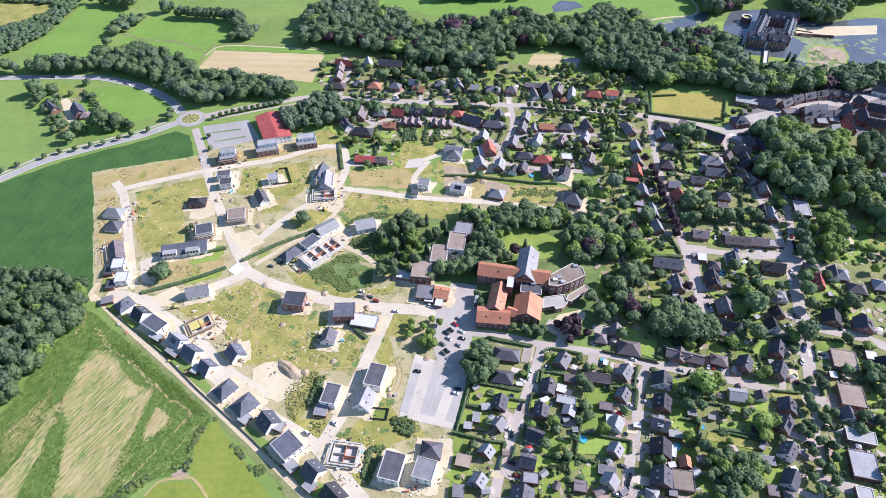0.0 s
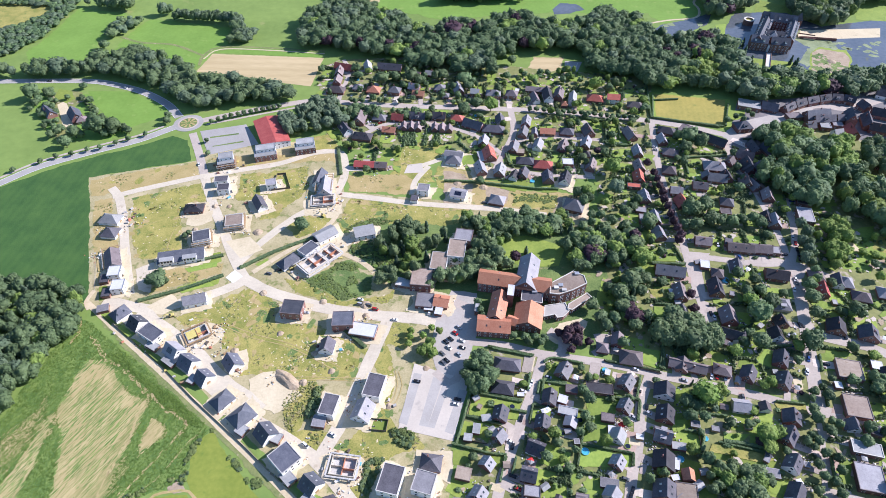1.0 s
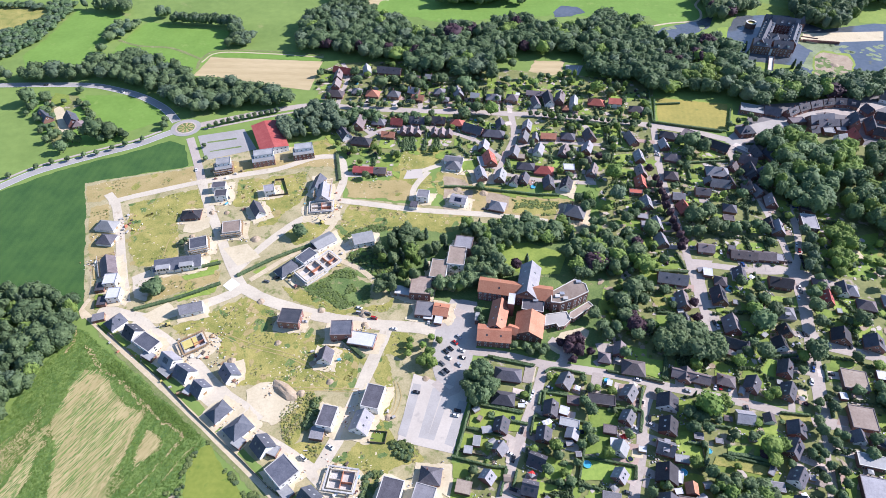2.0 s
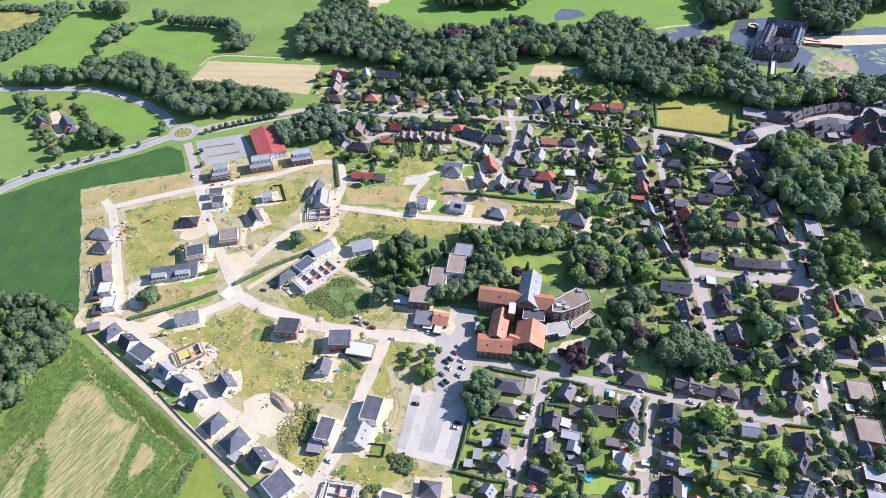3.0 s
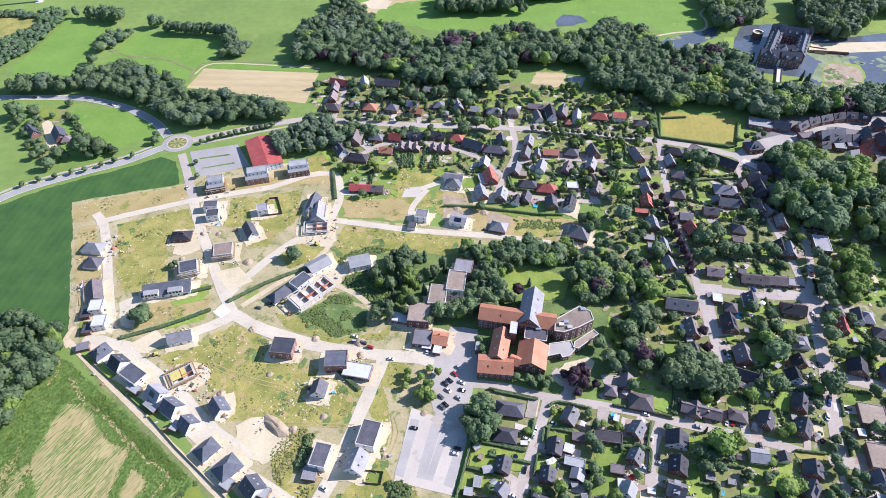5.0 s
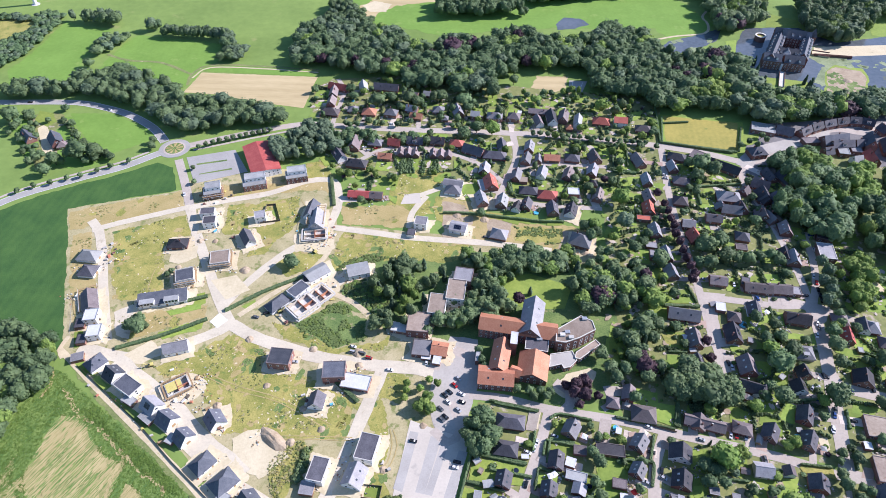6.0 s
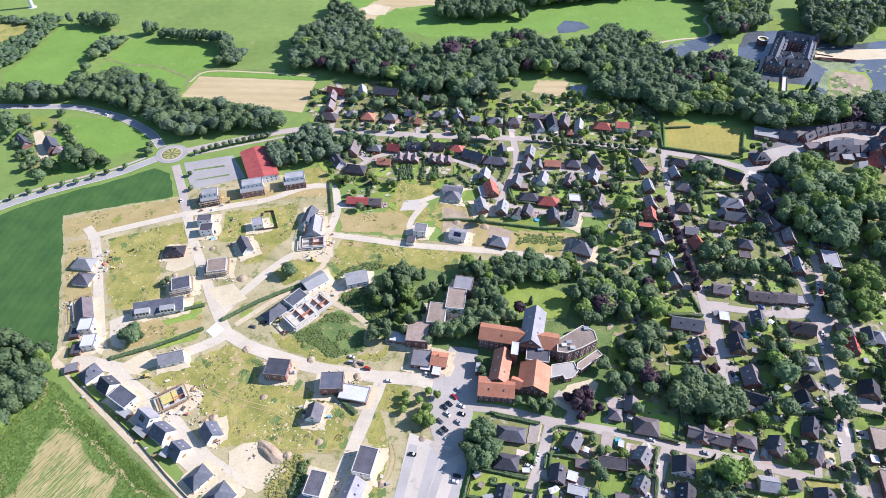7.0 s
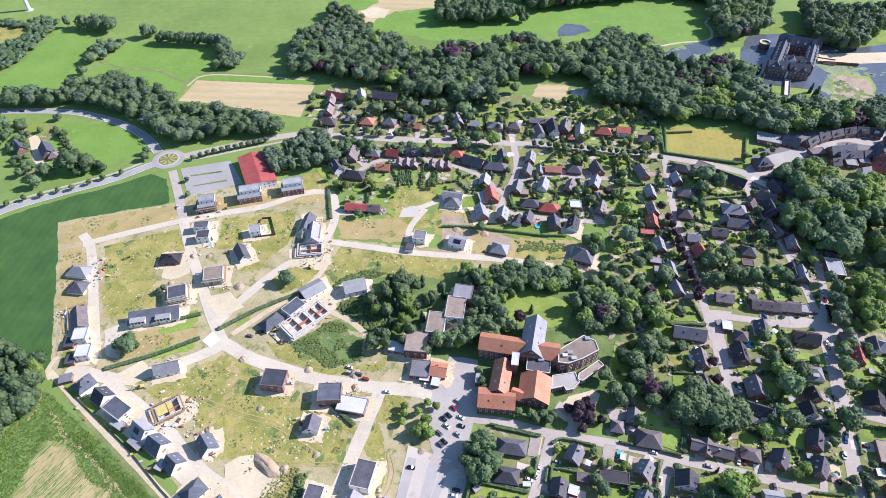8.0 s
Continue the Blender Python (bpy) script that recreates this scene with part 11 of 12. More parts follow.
house(22.9, 142.2, 3, 4, 3, "l", "t", "g", 2.1, 0.9, "n", name="garden_shed", label="small wooden garden shed in a back garden")
house(35.1, 164.1, -1, 3, 3, "u", "t", "g", 2.1, 0.9, "n", name="garden_shed", label="small wooden garden shed in a back garden")
house(176.8, 186.9, -4, 4, 3, "g", "t", "f", 2.1, 0.9, "n", name="garden_shed", label="small wooden garden shed in a back garden")
house(146.6, 188.8, -12, 5, 4, "g", "t", "f", 2.1, 0.9, "n", name="garden_shed", label="small wooden garden shed in a back garden")
house(61.1, 144.7, 63, 4, 3, "b", "t", "g", 2.1, 0.9, "n", name="garden_shed", label="small wooden garden shed in a back garden")
sheet("terrace", [(115, 211), (119, 210), (117, 204), (112, 206)], "red_paving", label="paved garden terrace beside a house", category="terrace", edge=0.2)
sheet("terrace", [(37, 187), (40, 186), (37, 177), (34, 179)], "paving", label="paved garden terrace beside a house", category="terrace", edge=0.2)
sheet("terrace", [(55, 172), (61, 170), (59, 165), (54, 167)], "red_paving", label="paved garden terrace beside a house", category="terrace", edge=0.2)
sheet("terrace", [(108, 185), (114, 183), (112, 176), (106, 177)], "sand", label="paved garden terrace beside a house", category="terrace", edge=0.2)
sheet("terrace", [(61, 187), (75, 185), (74, 181), (60, 184)], "paving", label="paved garden terrace beside a house", category="terrace", edge=0.2)
sheet("terrace", [(106, 226), (112, 224), (108, 218), (104, 220)], "paving", label="paved garden terrace beside a house", category="terrace", edge=0.2)
sheet("terrace", [(43, 222), (50, 220), (46, 214), (42, 216)], "paving", label="paved garden terrace beside a house", category="terrace", edge=0.2)
sheet("terrace", [(129, 168), (133, 166), (130, 161), (126, 163)], "paving", label="paved garden terrace beside a house", category="terrace", edge=0.2)
sheet("terrace", [(52, 238), (59, 237), (56, 226), (50, 228)], "sand", label="paved garden terrace beside a house", category="terrace", edge=0.2)
sheet("terrace", [(206, 246), (218, 244), (215, 238), (203, 240)], "sand", label="paved garden terrace beside a house", category="terrace", edge=0.2)
sheet("terrace", [(179, 237), (184, 236), (181, 232), (177, 234)], "sand", label="paved garden terrace beside a house", category="terrace", edge=0.2)
sheet("terrace", [(110, 165), (114, 165), (111, 159), (108, 160)], "paving", label="paved garden terrace beside a house", category="terrace", edge=0.2)
sheet("terrace", [(26, 155), (36, 152), (31, 149), (25, 151)], "sand", label="paved garden terrace beside a house", category="terrace", edge=0.2)
sheet("terrace", [(76, 255), (88, 253), (83, 244), (74, 241)], "paving", label="paved garden terrace beside a house", category="terrace", edge=0.2)
sheet("terrace", [(234, 203), (240, 202), (236, 196), (230, 197)], "red_paving", label="paved garden terrace beside a house", category="terrace", edge=0.2)
sheet("terrace", [(216, 220), (222, 221), (220, 213), (215, 211)], "sand", label="paved garden terrace beside a house", category="terrace", edge=0.2)

# ---- garden shrubs and trees between the houses ----
GARDENS = []
GARDENS.append([(22, 243), (79, 237), (127, 225), (179, 209), (222, 196), (298, 175), (269, 116), (2, 116), (10, 176), (19, 212)])
GARDENS.append([(105, 262), (112, 327), (123, 365), (129, 422), (143, 476), (195, 501), (259, 467), (286, 485), (332, 508), (289, 399), (312, 388), (314, 351), (351, 339), (289, 183), (224, 201), (191, 213), (107, 234)])
GARDENS.append([(-102, 486), (-101, 529), (63, 521), (195, 499), (143, 476), (127, 414), (36, 413), (28, 450), (-35, 459), (-35, 424), (-83, 424), (-87, 459)])
GARDENS.append([(-126, 550), (-128, 606), (-39, 618), (50, 582), (128, 594), (209, 582), (194, 509), (97, 525), (36, 529), (-80, 537)])
MAIZE_BARE = [BARE_HEART, BARE_MIDDLE, BARE_WEST, BARE_EAST]
wood("maize_plants", [(-237, 266), (-219, 252), (-194, 234), (-170, 216), (-152, 203), (-139, 192), (-136, 186), (-142, 172), (-141, 162), (-142, 155), (-159, 149), (-174, 134), (-240, 134), (-262, 176), (-262, 188), (-259, 197), (-257, 215), (-253, 225), (-251, 241), (-247, 257), (-245, 268)], 1.25, 0.15, 1.15, "leafy green maize in drilled rows", (("maize_leaf", 1.0),), kind="tuft", seed=90, clear=MAIZE_BARE, thin=-0.7, grain=0.05)
wood("maize_plants", [(-214, 238), (-200, 229), (-187, 219), (-174, 208), (-162, 199), (-151, 193), (-147, 188), (-142, 191), (-161, 207), (-189, 225), (-207, 242)], 1.15, 0.42, 1.25, "taller leafy maize along the worn strip", (("maize_leaf", 1.0),), kind="tuft", seed=97)
wood("scrub", [(-141, 193), (-133, 186), (-108, 165), (-80, 138), (-84, 138), (-108, 156), (-121, 170), (-135, 186)], 1.8, 0.7, 2.2, "rough hedge of weeds along the pasture", (("weed_scrub", 0.85), ("leaf", 0.15)), kind="shrub", seed=91, thin=0.05, grain=0.1)
wood("scrub", [(-136, 186), (-140, 170), (-140, 160), (-140, 154), (-162, 149), (-177, 134), (-186, 134), (-178, 143), (-161, 153), (-144, 158), (-144, 169), (-140, 185)], 2.0, 0.8, 2.2, "rough hedge of weeds along the pasture", (("weed_scrub", 0.7), ("leaf", 0.3)), kind="shrub", seed=92, thin=-0.1, grain=0.1)
wood("scrub", [(-80, 196), (-80, 206), (-76, 214), (-73, 216), (-74, 206), (-76, 197), (-73, 188), (-76, 186)], 1.9, 2.2, 2.6, "thick green hedge of shrubs beside a new house", (("leaf", 0.7), ("weed_scrub", 0.3)), kind="shrub", seed=93)
wood("scrub", [(-29, 186), (-21, 187), (-16, 182), (-18, 176), (-25, 176), (-28, 180)], 1.9, 2.0, 2.6, "clump of green shrubs beside the parking lot", (("leaf", 0.5), ("weed_scrub", 0.5)), kind="shrub", seed=94)
wood("scrub", [(-43, 165), (-37, 169), (-32, 169), (-36, 159), (-40, 149), (-44, 139), (-46, 139), (-45, 152)], 1.9, 1.2, 2.4, "rough green shrubs between two building plots", (("leaf", 0.5), ("weed_scrub", 0.5)), kind="shrub", seed=95, thin=-0.2, grain=0.1)
wood("tall_grass", [(-295, 416), (-214, 440), (-206, 420), (-260, 401), (-287, 394)], 3.0, 0.32, 1.5, "tufts of tall dry grass and weeds", (("straw", 0.5), ("weed_leaf", 0.5)), kind="tuft", seed=60, thin=0.24, grain=0.08)
wood("tall_grass", [(-283, 389), (-268, 391), (-245, 339), (-226, 293), (-240, 293), (-263, 339)], 3.0, 0.32, 1.5, "tufts of tall dry grass and weeds", (("straw", 0.5), ("weed_leaf", 0.5)), kind="tuft", seed=61, thin=0.24, grain=0.08)
wood("tall_grass", [(-205, 445), (-167, 448), (-112, 451), (-92, 453), (-90, 438), (-111, 442), (-168, 430)], 3.0, 0.32, 1.5, "tufts of tall dry grass and weeds", (("straw", 0.5), ("weed_leaf", 0.5)), kind="tuft", seed=62, thin=0.24, grain=0.08)
wood("tall_grass", [(-76, 389), (-22, 384), (-37, 361), (-64, 366), (-76, 352), (-85, 355), (-77, 378)], 3.0, 0.32, 1.5, "tufts of tall dry grass and weeds", (("straw", 0.5), ("weed_leaf", 0.5)), kind="tuft", seed=63, thin=0.24, grain=0.08)
wood("tall_grass", [(-220, 310), (-160, 318), (-160, 310), (-208, 288)], 3.0, 0.32, 1.5, "tufts of tall dry grass and weeds", (("straw", 0.5), ("weed_leaf", 0.5)), kind="tuft", seed=64, thin=0.24, grain=0.08)
wood("tall_grass", [(-45, 422), (-35, 463), (-37, 468), (-24, 422)], 3.0, 0.32, 1.5, "tufts of tall dry grass and weeds", (("straw", 0.5), ("weed_leaf", 0.5)), kind="tuft", seed=65, thin=0.24, grain=0.08)
wood("tall_grass", [(-252, 391), (-201, 412), (-192, 389), (-208, 384), (-196, 327), (-226, 324), (-239, 352)], 3.0, 0.32, 1.5, "tufts of tall dry grass and weeds", (("straw", 0.5), ("weed_leaf", 0.5)), kind="tuft", seed=66, thin=0.24, grain=0.08)
wood("tall_grass", [(-172, 422), (-152, 425), (-142, 396), (-154, 389), (-166, 389)], 3.0, 0.32, 1.5, "tufts of tall dry grass and weeds", (("straw", 0.5), ("weed_leaf", 0.5)), kind="tuft", seed=67, thin=0.24, grain=0.08)
wood("tall_grass", [(-164, 413), (-159, 422), (-116, 434), (-111, 403), (-136, 366), (-144, 365), (-145, 385)], 3.0, 0.32, 1.5, "tufts of tall dry grass and weeds", (("straw", 0.5), ("weed_leaf", 0.5)), kind="tuft", seed=68, thin=0.24, grain=0.08)
wood("tall_grass", [(-151, 283), (-136, 293), (-116, 283), (-112, 263), (-61, 248), (-52, 226), (-79, 220), (-127, 226), (-126, 239), (-143, 244), (-145, 255), (-177, 263), (-150, 279)], 3.0, 0.32, 1.5, "tufts of tall dry grass and weeds", (("straw", 0.5), ("weed_leaf", 0.5)), kind="tuft", seed=69, thin=0.24, grain=0.08)
wood("tall_grass", [(-181, 269), (-151, 283), (-138, 296), (-125, 291), (-111, 280), (-131, 263), (-173, 263)], 3.0, 0.32, 1.5, "tufts of tall dry grass and weeds", (("straw", 0.5), ("weed_leaf", 0.5)), kind="tuft", seed=70, thin=0.24, grain=0.08)
wood("tall_grass", [(-109, 265), (-85, 263), (-53, 244), (-51, 222), (-69, 220), (-126, 224), (-123, 244)], 3.0, 0.32, 1.5, "tufts of tall dry grass and weeds", (("straw", 0.5), ("weed_leaf", 0.5)), kind="tuft", seed=71, thin=0.24, grain=0.08)
wood("tall_grass", [(-97, 202), (-88, 218), (-79, 220), (-77, 206), (-83, 187), (-64, 185), (-73, 174), (-83, 176), (-92, 190)], 1.9, 0.7, 1.6, "tufts of tall dry grass and weeds", (("straw", 0.55), ("weed_leaf", 0.45)), kind="tuft", seed=72, thin=-0.2, grain=0.08)
wood("tall_grass", [(-60, 174), (-48, 188), (-28, 183), (-15, 185), (-11, 176), (-30, 169), (-44, 146), (-60, 179)], 3.0, 0.32, 1.5, "tufts of tall dry grass and weeds", (("straw", 0.5), ("weed_leaf", 0.5)), kind="tuft", seed=73, thin=0.24, grain=0.08)
wood("tall_grass", [(-46, 169), (-40, 169), (-41, 146), (-49, 135), (-56, 146)], 3.0, 0.32, 1.5, "tufts of tall dry grass and weeds", (("straw", 0.5), ("weed_leaf", 0.5)), kind="tuft", seed=74, thin=0.24, grain=0.08)
wood("tall_grass", [(-79, 422), (-24, 422), (-26, 396), (-78, 401)], 3.0, 0.32, 1.5, "tufts of tall dry grass and weeds", (("straw", 0.5), ("weed_leaf", 0.5)), kind="tuft", seed=75, thin=0.24, grain=0.08)
wood("tall_grass", [(-35, 468), (3, 468), (1, 448), (-12, 434), (-7, 414), (-21, 407), (-35, 426)], 3.0, 0.32, 1.5, "tufts of tall dry grass and weeds", (("straw", 0.5), ("weed_leaf", 0.5)), kind="tuft", seed=76, thin=0.24, grain=0.08)
wood("tall_grass", [(-4, 434), (22, 430), (17, 399), (3, 401), (-7, 405)], 3.0, 0.32, 1.5, "tufts of tall dry grass and weeds", (("straw", 0.5), ("weed_leaf", 0.5)), kind="tuft", seed=77, thin=0.24, grain=0.08)
wood("tall_grass", [(27, 413), (58, 413), (56, 389), (39, 389), (26, 399)], 3.0, 0.32, 1.5, "tufts of tall dry grass and weeds", (("straw", 0.5), ("weed_leaf", 0.5)), kind="tuft", seed=78, thin=0.24, grain=0.08)
wood("scrub", [(57, 399), (96, 398), (91, 375), (57, 382)], 2.1, 0.55, 2.1, "low green scrub on open ground", (("weed_scrub", 0.9), ("bright_leaf", 0.1)), kind="shrub", seed=79, thin=-0.03, grain=0.08)
wood("tall_grass", [(-76, 392), (21, 378), (16, 361), (-37, 361), (-64, 365), (-82, 361)], 3.0, 0.32, 1.5, "tufts of tall dry grass and weeds", (("straw", 0.5), ("weed_leaf", 0.5)), kind="tuft", seed=80, thin=0.24, grain=0.08)
wood("tall_grass", [(-124, 361), (-89, 385), (-83, 375), (-90, 357), (-110, 345)], 3.0, 0.32, 1.5, "tufts of tall dry grass and weeds", (("straw", 0.5), ("weed_leaf", 0.5)), kind="tuft", seed=81, thin=0.24, grain=0.08)
wood("scrub", [(-75, 356), (-56, 368), (-37, 365), (-63, 352), (-76, 352)], 2.1, 0.55, 2.1, "low green scrub on open ground", (("weed_scrub", 0.9), ("bright_leaf", 0.1)), kind="shrub", seed=82, thin=-0.03, grain=0.08)
wood("tall_grass", [(-119, 476), (-101, 483), (-90, 459), (-110, 451)], 3.0, 0.32, 1.5, "tufts of tall dry grass and weeds", (("straw", 0.5), ("weed_leaf", 0.5)), kind="tuft", seed=83, thin=0.24, grain=0.08)
wood("scrub", [(-97, 304), (-69, 324), (-53, 305), (-49, 288), (-69, 283), (-89, 291)], 1.8, 0.55, 2.2, "low green scrub on open ground", (("weed_scrub", 0.75), ("bright_leaf", 0.25)), kind="shrub", seed=84, thin=-0.05, grain=0.08)
wood("scrub", [(-70, 333), (-54, 352), (-27, 327), (-38, 304), (-60, 315)], 1.9, 1.1, 2.4, "low green scrub on open ground", (("weed_scrub", 0.55), ("bright_leaf", 0.25), ("leaf", 0.2)), kind="shrub", seed=85, thin=-0.5, grain=0.08)
wood("tall_grass", [(-114, 307), (-97, 301), (-69, 283), (-49, 285), (-34, 293), (-37, 283), (-72, 278), (-106, 293)], 3.0, 0.32, 1.5, "tufts of tall dry grass and weeds", (("straw", 0.5), ("weed_leaf", 0.5)), kind="tuft", seed=86, thin=0.24, grain=0.08)
wood("tall_grass", [(-36, 265), (-19, 263), (-24, 242), (-35, 248), (-37, 244)], 3.0, 0.32, 1.5, "tufts of tall dry grass and weeds", (("straw", 0.5), ("weed_leaf", 0.5)), kind="tuft", seed=87, thin=0.24, grain=0.08)
wood("tall_grass", [(-53, 244), (-35, 244), (-30, 226), (-32, 194), (-28, 190), (-34, 179), (-43, 206), (-33, 218)], 3.0, 0.32, 1.5, "tufts of tall dry grass and weeds", (("straw", 0.5), ("weed_leaf", 0.5)), kind="tuft", seed=88, thin=0.24, grain=0.08)


# Each home has a lawn behind it, a paved way to its street, and hedges where its plot meets the next.
plot_rng = random.Random(21)
ROAD_POINTS = np.array([(p.x, p.y) for line, width in ROADS for p in line])
ROAD_HALF = np.array([width / 2 for line, width in ROADS for p in line])
home_xy = np.array([(h[0], h[1]) for h in HOMES])


def oriented(cx, cy, along, l, w):
    c, s = math.cos(along), math.sin(along)
    return [(cx + a * c - b * s, cy + a * s + b * c) for a, b in ((-l / 2, -w / 2), (l / 2, -w / 2), (l / 2, w / 2), (-l / 2, w / 2))]


for hx, hy, turn, l, w in HOMES:
    if not any(inside(hx, hy, zone) for zone in GARDENS):
        if -300 < hx < 120 and hy < 480:
            sheet("house_apron", oriented(hx + 0.5, hy, radians(turn), l + plot_rng.uniform(6, 12), w + plot_rng.uniform(5, 10)), "sand",
                  label="pale sandy ground round a new house", category="building plot", edge=1.6)
        continue
    gap = np.hypot(ROAD_POINTS[:, 0] - hx, ROAD_POINTS[:, 1] - hy) - ROAD_HALF
    k = int(gap.argmin())
    rx, ry = ROAD_POINTS[k]
    away = math.atan2(hy - ry, hx - rx)
    # the side of the house that looks most away from the street
    side = min((radians(turn) + q * math.pi / 2 for q in range(4)), key=lambda a: -math.cos(a - away))
    reach = (l if abs(math.cos(side - radians(turn))) > 0.7 else w) / 2
    deep, wide = plot_rng.uniform(10, 15), plot_rng.uniform(11, 16)
    cx, cy = hx + math.cos(side) * (reach + deep / 2), hy + math.sin(side) * (reach + deep / 2)
    if not taken(cx, cy):
        sheet("lawn", oriented(cx, cy, side, deep, wide), "lawn", label="mown garden lawn behind a house", category="lawn", edge=0.5)
    if gap[k] < 22:
        d = math.hypot(hx - rx, hy - ry)
        shift = plot_rng.choice((-1, 1)) * plot_rng.uniform(2, 4)
        mx, my = (hx + rx) / 2 - math.sin(away) * shift, (hy + ry) / 2 + math.cos(away) * shift
        sheet("driveway", oriented(mx, my, away, d - 2, plot_rng.uniform(3.5, 7)), plot_rng.choice(("paving", "paving", "paving", "lane", "red_paving")),
              label="paved driveway between house and street", category="driveway", edge=0.3)
        if plot_rng.random() < 0.2 and hy < 420:
            car(mx - math.cos(away) * 1.5, my - math.sin(away) * 1.5, math.degrees(away), plot_rng.choice(("silver", "white", "black", "grey", "blue", "black")), where="parked on a paved driveway")
    if plot_rng.random() < 0.5:
        side2 = side + plot_rng.choice((-1, 1)) * math.pi / 2
        cx, cy = hx + math.cos(side2) * (w / 2 + 4), hy + math.sin(side2) * (w / 2 + 4)
        sheet("terrace", oriented(cx, cy, side2, 5, 6), plot_rng.choice(("paving", "red_paving")), label="small paved garden terrace", category="terrace", edge=0.2)
        if plot_rng.random() < 0.55 and hy < 330:
            parasol(cx, cy, plot_rng.choice(("white_paint", "white_paint", "cream_wall", "red_cloth", "pale_roof")))

patches(GARDENS, 0.42, "lawn", "small mown lawns between the garden plots", 9, 31, True)
patches(GARDENS, 0.08, "soil", "bare soil of flower and vegetable beds", 3.5, 32, True)
patches(GARDENS, 0.12, "paving", "small paved places and paths in the gardens", 4, 33, True)
patches(GARDENS, 0.03, "pale_gravel", "pale gravel corners in the gardens", 2.5, 34, True)

# Plots nearest to the flight, each with its own lawn, paving and hedges.
NEAR_PLOTS = [[(6.0, 245.5), (146.3, 245.5), (125.2, 163.4), (5.2, 163.4)], [(139.5, 210.1), (222.3, 210.1), (200.9, 158.9), (126.1, 158.9)]]
sheet("lawn", [(17.5, 208.6), (47.0, 203.5), (43.8, 192.4), (14.9, 195.4)], "lawn", label="mown sunlit garden lawn between hedges", category="lawn", edge=0.4)
sheet("lawn", [(11.5, 191.8), (32.6, 188.8), (30.0, 180.6), (10.2, 181.8)], "lawn", label="mown sunlit garden lawn between hedges", category="lawn", edge=0.4)
sheet("lawn", [(53.3, 199.7), (64.3, 198.5), (62.5, 192.4), (51.5, 192.4)], "lawn", label="mown sunlit garden lawn between hedges", category="lawn", edge=0.4)
sheet("lawn", [(90.2, 207.3), (103.5, 206.0), (100.9, 198.5), (94.0, 197.3), (96.2, 191.2), (91.9, 179.5), (78.9, 178.4), (81.1, 185.3), (85.4, 198.5)], "lawn", label="mown sunlit garden lawn between hedges", category="lawn", edge=0.4)
sheet("lawn", [(78.5, 176.1), (107.1, 170.5), (104.5, 163.4), (75.5, 163.4)], "lawn", label="mown sunlit garden lawn between hedges", category="lawn", edge=0.4)
sheet("lawn", [(5.3, 173.8), (14.7, 172.7), (14.5, 165.1), (5.2, 165.1)], "lawn", label="mown sunlit garden lawn between hedges", category="lawn", edge=0.4)
sheet("lawn", [(24.1, 170.5), (35.6, 169.4), (33.1, 163.4), (25.9, 164.0)], "lawn", label="mown sunlit garden lawn between hedges", category="lawn", edge=0.4)
sheet("lawn", [(125.4, 244.1), (141.6, 241.2), (136.9, 227.1), (125.0, 231.3)], "lawn", label="mown sunlit garden lawn between hedges", category="lawn", edge=0.4)
sheet("lawn", [(64.6, 229.9), (72.1, 232.7), (76.4, 229.9), (68.5, 223.0)], "lawn", label="mown sunlit garden lawn between hedges", category="lawn", edge=0.4)
sheet("lawn", [(133.8, 184.4), (148.2, 182.0), (144.8, 174.1), (130.5, 171.8)], "lawn", label="mown sunlit garden lawn between hedges", category="lawn", edge=0.4)
sheet("lawn", [(161.4, 207.5), (171.5, 207.5), (169.1, 200.0), (163.5, 196.3), (159.4, 201.2)], "lawn", label="mown sunlit garden lawn between hedges", category="lawn", edge=0.4)
sheet("lawn", [(185.6, 196.3), (195.5, 196.3), (191.0, 190.3), (186.0, 191.5)], "lawn", label="mown sunlit garden lawn between hedges", category="lawn", edge=0.4)
sheet("lawn", [(161.9, 184.4), (176.6, 183.2), (170.7, 178.6), (160.4, 179.7)], "lawn", label="mown sunlit garden lawn between hedges", category="lawn", edge=0.4)
sheet("lawn", [(144.9, 156.8), (152.4, 154.7), (169.0, 155.7), (164.9, 149.8), (144.0, 150.6)], "lawn", label="mown sunlit garden lawn between hedges", category="lawn", edge=0.4)
sheet("lawn", [(221.6, 168.5), (228.4, 167.4), (221.5, 154.7), (216.5, 152.6)], "lawn", label="mown sunlit garden lawn between hedges", category="lawn", edge=0.4)
sheet("lawn", [(138.4, 197.5), (148.7, 198.8), (144.8, 192.7), (136.9, 192.1)], "lawn", label="mown sunlit garden lawn between hedges", category="lawn", edge=0.4)
sheet("lawn", [(153.3, 177.5), (159.5, 176.9), (176.8, 171.8), (186.7, 167.4), (174.9, 166.4), (159.4, 170.2), (150.8, 173.0)], "fallow", label="dry yellowish garden grass", category="lawn", edge=0.6)
sheet("lawn", [(198.3, 203.7), (216.8, 202.5), (215.4, 196.3), (199.1, 200.0)], "fallow", label="dry yellowish garden grass", category="lawn", edge=0.6)
sheet("terrace", [(64.2, 188.8), (78.7, 184.1), (75.9, 179.5), (62.5, 183.5)], "paving", label="paved garden terrace beside a house", category="terrace", edge=0.3)
sheet("terrace", [(51.8, 236.9), (58.3, 236.9), (54.7, 224.4), (49.0, 225.7)], "paving", label="paved garden terrace beside a house", category="terrace", edge=0.3)
sheet("terrace", [(108.3, 224.4), (112.9, 224.4), (108.2, 212.4), (103.7, 213.1)], "red_paving", label="paved garden terrace beside a house", category="terrace", edge=0.3)
